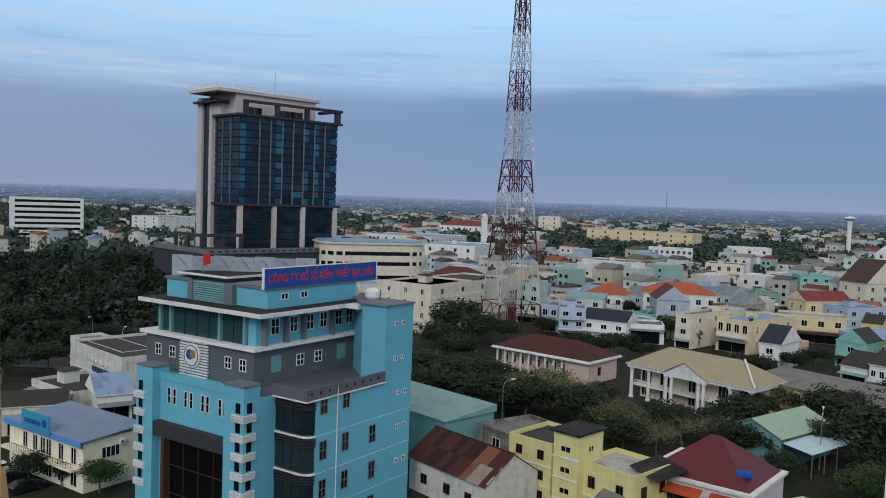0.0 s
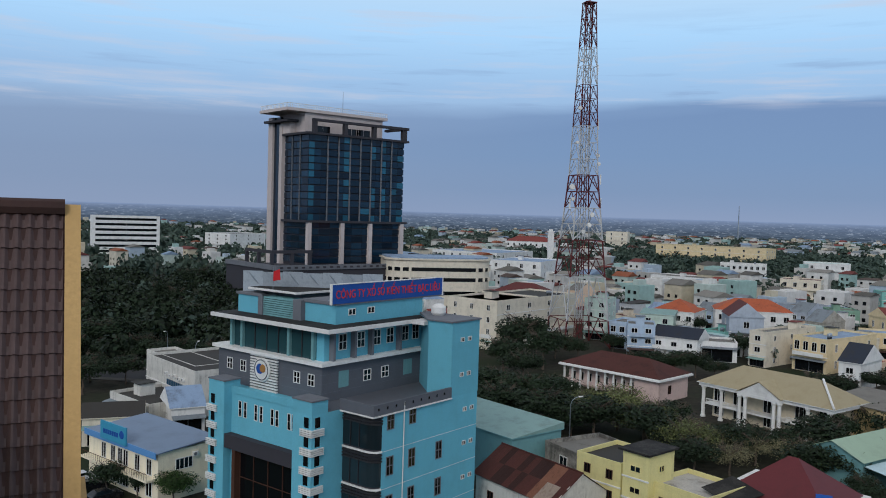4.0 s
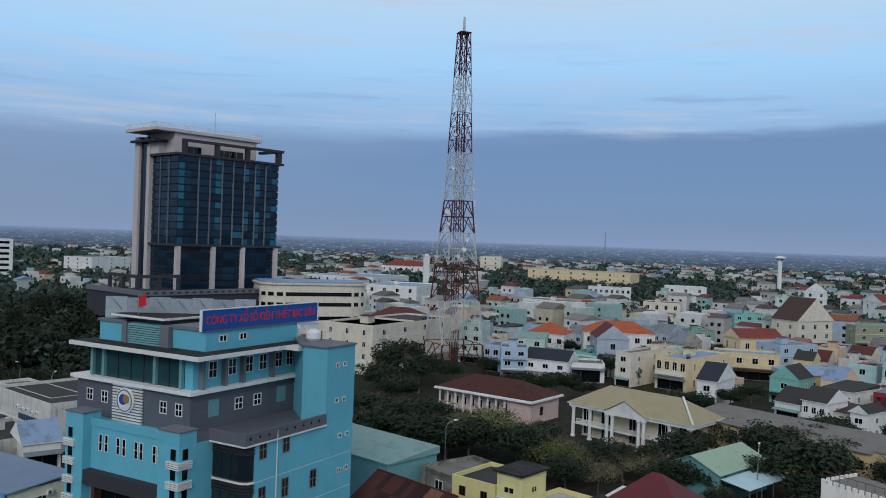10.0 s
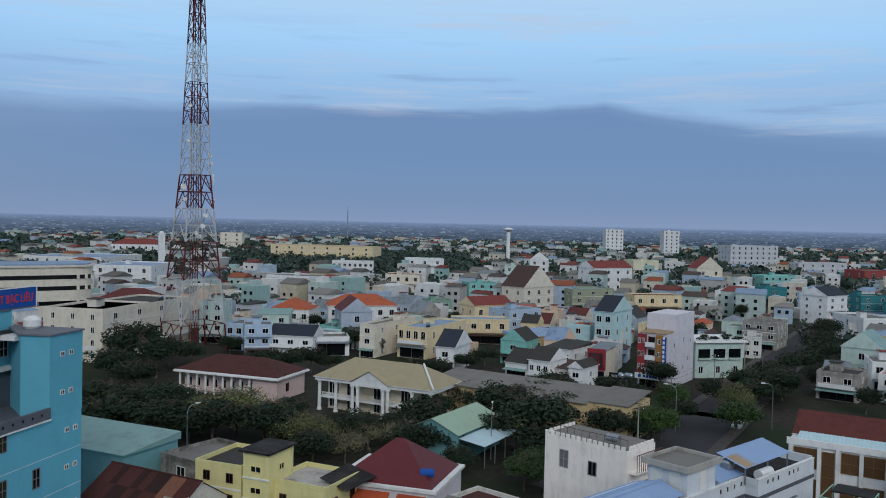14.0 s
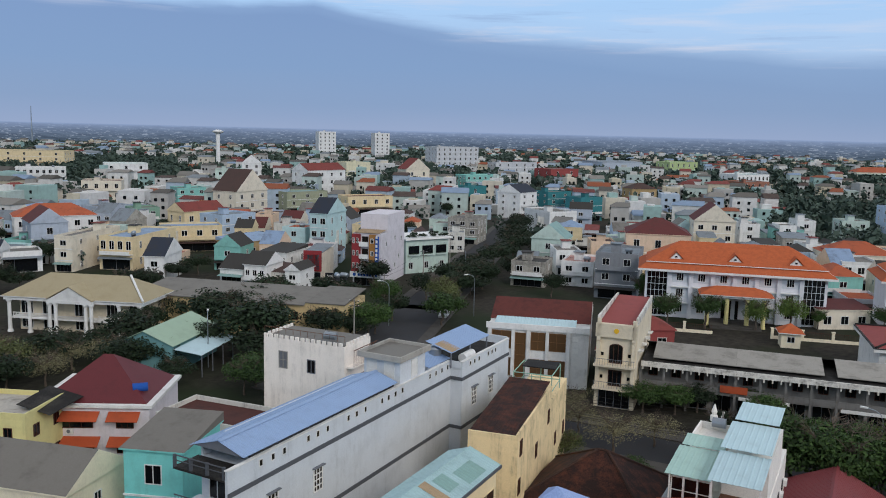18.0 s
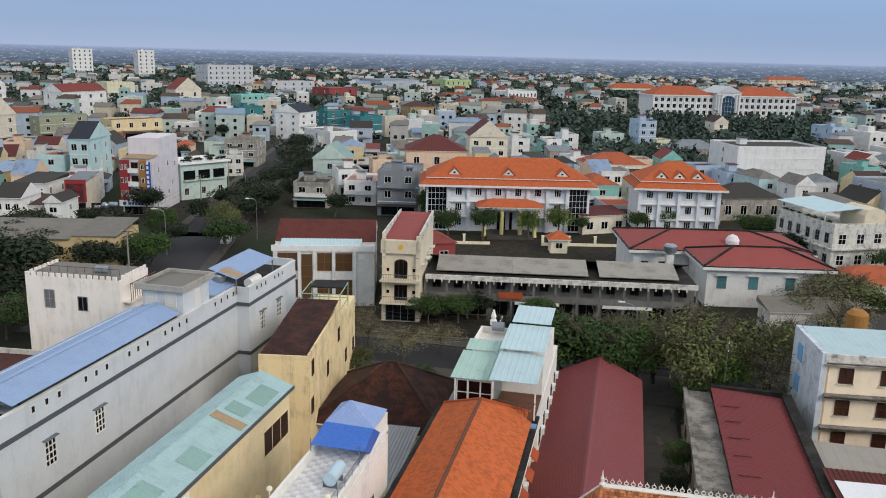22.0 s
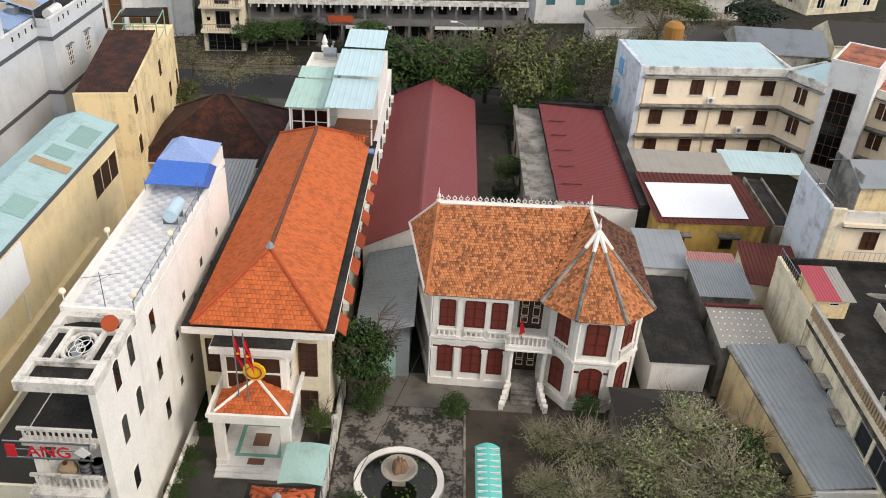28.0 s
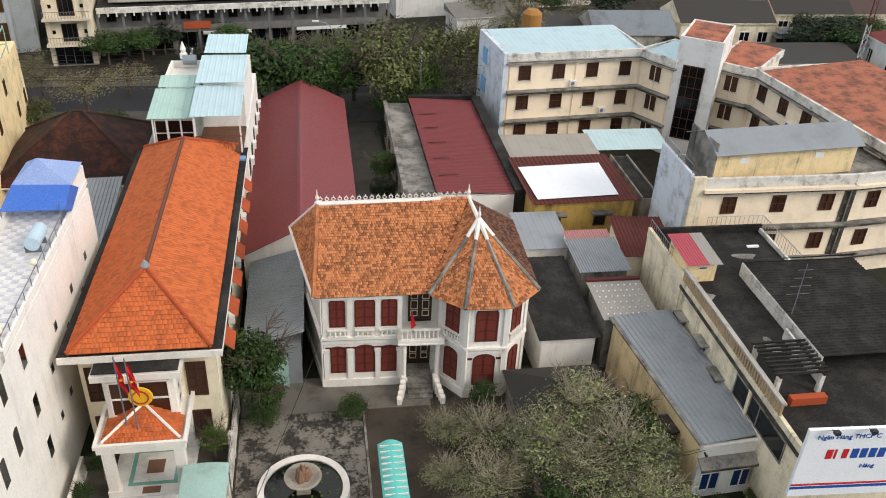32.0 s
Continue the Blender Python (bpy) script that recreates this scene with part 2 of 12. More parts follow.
surface("rust_ridge", "3a2a24", stain=0.6, stain_colour="6a4230")
surface("rust_dark", "2a1b17", stain=0.7, stain_colour="5e3323", vary=0.4, scale=1.4, cover=0.04)
surface("white_sheet", "eef1f4", rough=0.4, stain=0.03)
surface("grey_paint", "ced3d8", streak=0.25, stain=0.12)
surface("grey_band", "54575c", stain=0.1)
surface("patched_zinc", "9aa3aa", stain=0.6, stain_colour="6a7076", vary=0.25, scale=1.4, random=0.15)
surface("turq_paint", "69b4c8", streak=0.2, stain=0.14, stain_colour="4a6a74")
surface("grey_tile", "5d6067", stain=0.15, rough=0.5)
surface("red_flag", "c8242b", stain=0.05, rough=0.8)
surface("yellow_paint", "e6b42c", stain=0.05)
surface("steel", "9ba2a8", rough=0.35, metal=0.8, stain=0.15)
surface("wood_brown", "4b2f22", stain=0.2)
surface("terracotta", "b0512f", stain=0.3)
surface("white_tilefloor", "dad9d6", stain=0.4, stain_colour="77736c")
surface("grey_tilefloor", "c9cace", stain=0.4, stain_colour="6c6a66")
surface("sign_blue", "1f4f9c", stain=0.08)
surface("sign_red", "c4262e", stain=0.05)
surface("dark_red", "5c2a2c", stain=0.3)
surface("asphalt", "36373a", rough=0.9, stain=0.4, vary=0.2)
surface("store_sheet", "9b978f", rough=0.6, stain=0.3, stain_colour="75716a")
surface("mustard", "c8a45a", streak=0.85, stain=0.55, stain_colour="3a3226", cover=0.03)
surface("red_rust", "60302a", stain=0.6, stain_colour="3c211d", vary=0.3, scale=1.6)
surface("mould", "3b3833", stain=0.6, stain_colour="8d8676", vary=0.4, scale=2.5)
surface("tank_blue", "b5ccd6", rough=0.4, stain=0.3, stain_colour="7f97a4")
surface("pink_sheet", "b98480", rough=0.6, stain=0.4, stain_colour="84585a")
surface("paving", "504d49", rough=0.9, stain=0.6, vary=0.2)

# ---- mesh helpers ----
CACHE = {}


def mesh_of(verts, faces, mats, index=None, smooth=False):
    me = bpy.data.meshes.new("mesh")
    me.from_pydata(verts, [], faces)
    for m in mats:
        me.materials.append(MATS[m])
    if index:
        me.polygons.foreach_set("material_index", index)
    if smooth:
        me.polygons.foreach_set("use_smooth", [True] * len(me.polygons))
    me.update()
    return me


class Shape:
    """Gathers boxes and prisms into one mesh; each piece may have a material slot."""

    def __init__(self):
        self.v, self.f, self.m = [], [], []

    def add(self, verts, faces, slot=0):
        k = len(self.v)
        self.v += [tuple(p) for p in verts]
        self.f += [tuple(i + k for i in f) for f in faces]
        self.m += [slot] * len(faces)
        return self

    def box(self, x0, y0, z0, x1, y1, z1, slot=0):
        v = [(x0, y0, z0), (x1, y0, z0), (x1, y1, z0), (x0, y1, z0), (x0, y0, z1), (x1, y0, z1), (x1, y1, z1), (x0, y1, z1)]
        return self.add(v, [(0, 3, 2, 1), (4, 5, 6, 7), (0, 1, 5, 4), (1, 2, 6, 5), (2, 3, 7, 6), (3, 0, 4, 7)], slot)

    def prism(self, poly, z0, z1, slot=0):
        """An upright prism over a counter-clockwise outline."""
        k = len(poly)
        v = [(x, y, z0) for x, y in poly] + [(x, y, z1) for x, y in poly]
        f = [tuple(range(k))[::-1], tuple(range(k, 2 * k))] + [(i, (i + 1) % k, k + (i + 1) % k, k + i) for i in range(k)]
        return self.add(v, f, slot)

    def slab(self, a, b, c, d, t, slot=0):
        """A slab over the quad a b c d (seen from outside counter-clockwise), t thick inwards."""
        a, b, c, d = (Vector(p) for p in (a, b, c, d))
        nrm = (b - a).cross(d - a)
        if nrm.length < 1e-9:
            nrm = (c - b).cross(d - b)
        nrm = nrm.normalized() * t
        if (c - d).length < 1e-6:
            v = [a, b, c, a - nrm, b - nrm, c - nrm]
            return self.add(v, [(0, 1, 2), (5, 4, 3), (1, 0, 3, 4), (2, 1, 4, 5), (0, 2, 5, 3)], slot)
        v = [a, b, c, d, a - nrm, b - nrm, c - nrm, d - nrm]
        return self.add(v, [(0, 1, 2, 3), (7, 6, 5, 4), (1, 0, 4, 5), (2, 1, 5, 6), (3, 2, 6, 7), (0, 3, 7, 4)], slot)

    def tube(self, a, b, r0, r1=None, k=6, slot=0):
        a, b = Vector(a), Vector(b)
        r1 = r0 if r1 is None else r1
        w = (b - a).normalized()
        u = w.orthogonal().normalized()
        s = w.cross(u)
        v = [a + (u * math.cos(i * math.tau / k) + s * math.sin(i * math.tau / k)) * r0 for i in range(k)]
        v += [b + (u * math.cos(i * math.tau / k) + s * math.sin(i * math.tau / k)) * r1 for i in range(k)]
        f = [(i, (i + 1) % k, k + (i + 1) % k, k + i) for i in range(k)] + [tuple(range(k))[::-1], tuple(range(k, 2 * k))]
        return self.add(v, f, slot)

    def lathe(self, profile, k=16, at=(0, 0, 0), slot=0):
        """A body of revolution from (radius, height) pairs, bottom to top."""
        x, y, z = at
        v = [(x + r * math.cos(i * math.tau / k), y + r * math.sin(i * math.tau / k), z + h) for r, h in profile for i in range(k)]
        f = [(j * k + i, j * k + (i + 1) % k, (j + 1) * k + (i + 1) % k, (j + 1) * k + i) for j in range(len(profile) - 1) for i in range(k)]
        f += [tuple(range(k))[::-1], tuple(range((len(profile) - 1) * k, len(profile) * k))]
        return self.add(v, f, slot)

    def mesh(self, *mats):
        return mesh_of(self.v, self.f, mats, self.m if len(mats) > 1 else None)


def thing(name, label, category, m, group="", kind=""):
    ob = new(name)
    ob.empty_display_size = 0.5
    ob.matrix_world = m
    return tagged(ob, label, category, group, kind)


def part(name, data, parent, m=None, label=""):
    """data: a mesh, or a Shape with its material names. Links it as one mesh object under a thing or a part."""
    if isinstance(data, tuple):
        data = data[0].mesh(*data[1:])
    ob = new(name, data)
    ob.parent = parent
    if m is not None:
        ob.matrix_basis = m
    if label:
        ob["label"] = label
    return ob


def letters(text, size, mat, parent, m, name="lettering"):
    cu = bpy.data.curves.new("text", "FONT")
    cu.body, cu.size, cu.extrude, cu.align_x = text, size, 0.02, "CENTER"
    ob = bpy.data.objects.new("text", cu)
    scene.collection.objects.link(ob)
    me = bpy.data.meshes.new_from_object(ob.evaluated_get(bpy.context.evaluated_depsgraph_get()))
    bpy.data.objects.remove(ob)
    me.materials.clear()
    me.materials.append(MATS[mat])
    return part(name, me, parent, m)


def window_mesh(w, h, style, frame, pane, depth=0.07):
    """A window in one piece on the plane y = 0 that looks to -y; origin at its foot's middle. style: columns, rows, arched."""
    key = (round(w, 2), round(h, 2), style, frame, pane, depth)
    if key in CACHE:
        return CACHE[key]
    cols, rows, arched = style
    b = min(0.09, w * 0.1)
    xs, zs = [-w / 2], [0.0]
    for i in range(cols):
        xs += [-w / 2 + w * i / cols + b * (1 if i == 0 else 0.4), -w / 2 + w * (i + 1) / cols - b * (1 if i == cols - 1 else 0.4)]
    for i in range(rows):
        zs += [h * i / rows + b * (1 if i == 0 else 0.4), h * (i + 1) / rows - b * (1 if i == rows - 1 else 0.4)]
    xs.append(w / 2), zs.append(h)
    v, f, m, at = [], [], [], {}

    def bow(x, z):
        return z + (0.5 * w * math.sqrt(max(0, 1 - (2 * x / w) ** 2)) * (0.9 if cols == 1 else 0.55) * (z / h) if arched else 0)

    def vert(x, y, z):
        k = (round(x, 4), round(y, 4), round(z, 4))
        if k not in at:
            at[k] = len(v)
            v.append((x, y, bow(x, z)))
        return at[k]

    strips = []
    for i, (xa, xb) in enumerate(zip(xs, xs[1:])):
        k = 6 // cols if arched and i % 2 else 1
        strips += [(xa + (xb - xa) * q / k, xa + (xb - xa) * (q + 1) / k, i % 2 == 1, q == 0, q == k - 1) for q in range(k)]
    xs = [q[0] for q in strips] + [xs[-1]]
    for xa, xb, opening, first, last in strips:
        for j, (za, zb) in enumerate(zip(zs, zs[1:])):
            hole = opening and j % 2 == 1
            y = -0.02 if hole else -depth
            f.append((vert(xa, y, za), vert(xb, y, za), vert(xb, y, zb), vert(xa, y, zb)))
            m.append(1 if hole else 0)
            if hole:
                for (pa, qa), (pb, qb) in [((xa, za), (xb, za)), ((xb, zb), (xa, zb))] + [((xb, za), (xb, zb))] * last + [((xa, zb), (xa, za))] * first:
                    f.append((vert(pa, -depth, qa), vert(pb, -depth, qb), vert(pb, -0.02, qb), vert(pa, -0.02, qa)))
                    m.append(0)
    rim = [(x, zs[0]) for x in xs] + [(xs[-1], z) for z in zs[1:]] + [(x, zs[-1]) for x in xs[-2::-1]] + [(xs[0], z) for z in zs[-2:0:-1]]
    for (xa, za), (xb, zb) in zip(rim, rim[1:] + rim[:1]):
        f.append((vert(xb, -depth, zb), vert(xa, -depth, za), vert(xa, 0.02, za), vert(xb, 0.02, zb)))
        m.append(0)
    CACHE[key] = mesh_of(v, f, (frame, pane), m)
    return CACHE[key]


def roof_mesh(kind, w, d, rise, over, mat, trim="white_paint", t=0.16):
    """A pitched roof over a w by d plan as one solid, its eaves at z = 0."""
    x0, y0, x1, y1 = -over, -over, w + over, d + over
    e = [(x0, y0), (x1, y0), (x1, y1), (x0, y1)]
    v = [(x, y, -t) for x, y in e] + [(x, y, 0) for x, y in e]
    f = [(3, 2, 1, 0), (0, 1, 5, 4), (1, 2, 6, 5), (2, 3, 7, 6), (3, 0, 4, 7)]
    m = [1] * 5
    if kind == "hip":
        k = min(w, d) / 2 + over
        if w >= d:
            v += [(x0 + k, (y0 + y1) / 2, rise), (x1 - k + 0.01, (y0 + y1) / 2, rise)]
            f += [(4, 5, 9, 8), (6, 7, 8, 9), (7, 4, 8), (5, 6, 9)]
        else:
            v += [((x0 + x1) / 2, y0 + k, rise), ((x0 + x1) / 2, y1 - k + 0.01, rise)]
            f += [(7, 4, 8, 9), (5, 6, 9, 8), (4, 5, 8), (6, 7, 9)]
    elif kind == "gx":
        v += [(x0, (y0 + y1) / 2, rise), (x1, (y0 + y1) / 2, rise)]
        f += [(4, 5, 9, 8), (6, 7, 8, 9), (7, 4, 8), (5, 6, 9)]
    elif kind == "gy":
        v += [((x0 + x1) / 2, y0, rise), ((x0 + x1) / 2, y1, rise)]
        f += [(7, 4, 8, 9), (5, 6, 9, 8), (4, 5, 8), (6, 7, 9)]
    else:
        v += [(x0, y1, rise), (x1, y1, rise)]
        f += [(4, 5, 9, 8), (7, 8, 9, 6), (5, 6, 9), (7, 4, 8)]
    m += [0, 0, 1, 1] if kind in ("gx", "gy") else [0] * 4
    return mesh_of(v, f, (mat, trim), m)


def ring_mesh(w, d, t, z0, z1, mat, out=0.02):
    """A square ring wall as one solid."""
    a = [(-out, -out), (w + out, -out), (w + out, d + out), (-out, d + out)]
    b = [(t, t), (w - t, t), (w - t, d - t), (t, d - t)]
    v = [(x, y, z) for z in (z0, z1) for x, y in a] + [(x, y, z) for z in (z0, z1) for x, y in b]
    f = []
    for i in range(4):
        j = (i + 1) % 4
        f += [(i, j, 4 + j, 4 + i), (8 + j, 8 + i, 12 + i, 12 + j), (4 + i, 4 + j, 12 + j, 12 + i), (j, i, 8 + i, 8 + j)]
    return mesh_of(v, f, (mat,))


def steel_tank(at, r=0.55, l=1.5):
    """A lying stainless water tank on a small stand."""
    top = thing("water_tank", "lying stainless steel water tank on a roof stand", "water tank", pose(at[0], at[1], at[2], 0, 0, int(at[0] * 37) % 180), "roof water tanks")
    part("tank", (Shape().lathe([(0.15, -l / 2 - 0.15), (r * 0.8, -l / 2 - 0.06), (r, -l / 2 + 0.08), (r, l / 2 - 0.08), (r * 0.8, l / 2 + 0.06), (0.15, l / 2 + 0.15)], 14), "steel"), top, pose(0, 0, 0.5 + r, 0, 90))
    for x in (-l / 3, l / 3):
        part("stand", (Shape().box(x - 0.05, -r * 0.8, 0, x + 0.05, r * 0.8, 0.62), "dark_metal"), top)
    return top


def house(label, x, y, rot, w, d, h, wall, roof="flat", rm="concrete", floors=2, cols=3, side=2, arched=False, back=0, name="house", win=None, group="town houses", far=False, frame_mat="white_paint", extras=True):
    """A town house: front on the local x axis, depth along y. Its windows are set floor by floor."""
    top = thing(name, label, "house", pose(x, y, 0, 0, 0, rot), group)
    s = Shape()
    gable = roof in ("gx", "gy")
    rise = {"gx": d * 0.3, "gy": w * 0.42, "hip": min(w, d) * 0.26, "shed": 0.9, "flat": 0}[roof]
    if roof == "flat":
        s.box(0, 0, -0.5, w, d, h - 0.7)
    elif roof == "gx":
        s.add([(0, 0, -0.5), (w, 0, -0.5), (w, d, -0.5), (0, d, -0.5), (0, 0, h), (w, 0, h), (w, d, h), (0, d, h), (0, d / 2, h + rise - 0.1), (w, d / 2, h + rise - 0.1)],
              [(0, 1, 5, 4), (1, 2, 6, 9, 5), (2, 3, 7, 6), (3, 0, 4, 8, 7), (4, 5, 9, 8), (6, 7, 8, 9)])
    elif roof == "gy":
        s.add([(0, 0, -0.5), (w, 0, -0.5), (w, d, -0.5), (0, d, -0.5), (0, 0, h), (w, 0, h), (w, d, h), (0, d, h), (w / 2, 0, h + rise - 0.1), (w / 2, d, h + rise - 0.1)],
              [(0, 1, 5, 8, 4), (1, 2, 6, 5), (2, 3, 7, 9, 6), (3, 0, 4, 7), (4, 8, 9, 7), (5, 6, 9, 8)])
    else:
        s.box(0, 0, -0.5, w, d, h - 0.12)
    wl = part("wall", (s, wall), top)
    if roof == "flat":
        t = 0.16
        part("parapet", ring_mesh(w, d, t, h - 0.7, h, wall), top)
        part("roof", (Shape().box(t, t, h - 0.69, w - t, d - t, h - 0.55), "roof_" + rm), top)
    else:
        part("roof", roof_mesh(roof, w, d, rise, 0.15 if far else 0.3, "roof_" + rm, wall), top, pose(0, 0, h))
    storey = (h - 0.5) / floors
    sees_right = (x + w * math.cos(radians(rot))) * math.cos(radians(rot)) + (y + w * math.sin(radians(rot))) * math.sin(radians(rot)) < 0
    if floors > 1 and not far:
        for i in range(1, floors):
            part("ledge", (Shape().box(-0.1, -0.12, i * storey - 0.1, w + 0.1, 0, i * storey + 0.08), "white_paint"), top)
    seed = int(abs(x * 13.7 + y * 7.3))
    shop = extras and cols > 0 and d < 26 and seed % 3 != 1
    if shop:
        part("shop_front", window_mesh(w * 0.82, storey * 0.72, (2 + seed % 3, 1, False), ("grey_trim", "wall_dirt", "dark_metal")[seed % 3], "pane_dark", 0.08), top, pose(w / 2, 0, 0.1))
        z = storey * 0.82
        part("awning", (Shape().slab((0.05, -1.5, z - 0.35), (w - 0.05, -1.5, z - 0.35), (w - 0.05, -0.02, z), (0.05, -0.02, z), 0.06), "roof_" + ("metal", "red", "green", "dark", "bluemetal", "brown")[seed % 6]), top)
    if extras and floors > 1 and seed % 5 < 3:
        z = storey * (1 if floors == 2 else 1 + seed % 2)
        part("balcony", (Shape().box(w * 0.06, -1.1, z - 0.12, w * 0.94, -0.01, z + 0.06).box(w * 0.06, -1.1, z + 0.06, w * 0.94, -0.98, z + 0.85), wall if seed % 2 else "white_paint"), top)
    if extras and roof == "flat" and seed % 4 < 3 and min(w, d) > 4.5:
        u, v = w * (0.2 + 0.1 * (seed % 4)), d * (0.3 + 0.08 * (seed % 5))
        part("stair_head", (Shape().box(u, v, h - 0.6, u + 2.4, v + 2.8, h + 1.6), wall), top)
        part("stair_cap", (Shape().box(u - 0.3, v - 0.5, h + 1.6, u + 2.7, v + 3.0, h + 1.72), "roof_" + ("dark", "metal", "red", "concrete")[seed % 4]), top)
    if extras and roof == "flat" and seed % 7 == 0:
        steel_tank(top.matrix_world @ Vector((w * 0.75, d * 0.2, h - 0.55)))
    ww = win[0] if win else min(1.7, 0.6 * w / max(cols, 1))
    wh = win[1] if win else storey * 0.48
    for i in range(floors):
        z = i * storey + storey * 0.28
        for k in range(0 if i == 0 and shop else cols):
            part("window", window_mesh(ww, wh, (2, 1, arched), frame_mat, "pane_dark"), top, pose(w * (k + 0.5) / cols, 0, z))
        sw = min(1.1, 0.5 * d / max(side, 1))
        for k in range(side):
            yy = d * (k + 0.5) / side
            if sees_right:
                part("window", window_mesh(sw, wh, (2, 1, False), frame_mat, "pane_dark"), top, pose(w, yy, z, 0, 0, 90))
            else:
                part("window", window_mesh(sw, wh, (2, 1, False), frame_mat, "pane_dark"), top, pose(0, yy, z, 0, 0, -90))
    return top


def corrugated(w, l, pitch=0.25, rib=0.03, mat="roof_metal", thick=0.02):
    """A ribbed metal sheet: w across the ribs along x, l along y, at z = 0, ribs standing up."""
    k = max(2, int(w / pitch))
    v, f = [], []
    for i in range(k):
        x = w * i / k
        p = w / k
        for dx, z in ((0, 0), (0.62 * p, 0), (0.72 * p, rib), (0.9 * p, rib)):
            v += [(x + dx, 0, z), (x + dx, l, z)]
    v += [(w, 0, 0), (w, l, 0)]
    for i in range(len(v) // 2 - 1):
        f.append((2 * i, 2 * i + 2, 2 * i + 3, 2 * i + 1))
    e = len(v)
    v += [(0, 0, -thick), (0, l, -thick), (w, 0, -thick), (w, l, -thick)]
    f += [(e, e + 1, e + 3, e + 2), (0, 1, e + 1, e), (e - 2, e + 2, e + 3, e - 1), tuple([e] + [e + 2] + list(range(e - 2, -1, -2))), tuple([e + 3, e + 1] + list(range(1, e, 2)))]
    return mesh_of(v, f, (mat,))


def inside(poly, x, y):
    return all((x2 - x1) * (y - y1) - (y2 - y1) * (x - x1) > -1e-6 for (x1, y1), (x2, y2) in zip(poly, poly[1:] + poly[:1]))


def tiles_on(face, wide=0.2, course=0.24, mat="clay_tile", lift=0.03, seed=1):
    """Overlapping roof tiles laid in courses on a flat convex face (counter-clockwise from outside), joined as one mesh."""
    rnd = random.Random(seed)
    p = [Vector(q) for q in face]
    nrm = (p[1] - p[0]).cross(p[-1] - p[0]).normalized()
    e = Vector((0, 0, 1)).cross(nrm).normalized()
    up = nrm.cross(e)
    flat = [((q - p[0]).dot(e), (q - p[0]).dot(up)) for q in p]
    x0, x1 = min(q[0] for q in flat), max(q[0] for q in flat)
    y0, y1 = min(q[1] for q in flat), max(q[1] for q in flat)
    v, f = [], []
    for j in range(int((y1 - y0) / course) + 1):
        for i in range(int((x1 - x0) / wide) + 2):
            cx, cy = x0 + (i + 0.5 * (j % 2)) * wide, y0 + (j + 0.5) * course
            if not inside(flat, cx, cy):
                continue
            k = len(v)
            jx, jz = rnd.uniform(-0.012, 0.012), rnd.uniform(-0.006, 0.008)
            h, g = wide * 0.48, course * 0.62
            o = p[0] + e * (cx + jx) + up * cy + nrm * (lift + jz)
            low, high = o - up * g + nrm * 0.03, o + up * g - nrm * 0.02
            v += [low - e * h, low + e * h * 0.1 + nrm * 0.022, low + e * h, high + e * h, high + e * h * 0.1 + nrm * 0.02, high - e * h]
            v += [low - e * h - nrm * 0.04, low + e * h - nrm * 0.04]
            f += [(k, k + 1, k + 4, k + 5), (k + 1, k + 2, k + 3, k + 4), (k + 6, k + 7, k + 2, k + 1, k)]
    return mesh_of([tuple(q) for q in v], f, (mat,))


LOT = pose(0, 0, 0, 0, 0, -72)


def lot(x, y, z=0.0, turn=0.0):
    """A place on the near lots: x along the street, y away from the eye."""
    return LOT @ pose(x, y, z, 0, 0, turn)


def lot_house(label, x, y, w, d, h, *rest, turn=0.0, extras=False, **more):
    p = LOT @ Vector((x, y, 0))
    return house(label, p.x, p.y, -72 + turn, w, d, h, *rest, extras=extras, **more)


# ---- ground ----
s = Shape()
R = 4800
s.add([(R * math.cos(i * math.tau / 64), R * math.sin(i * math.tau / 64), 0) for i in range(64)], [tuple(range(64))])
tagged(new("ground", s.mesh("ground")), "flat town ground of dust, concrete and far fields", "ground", kind="structure")


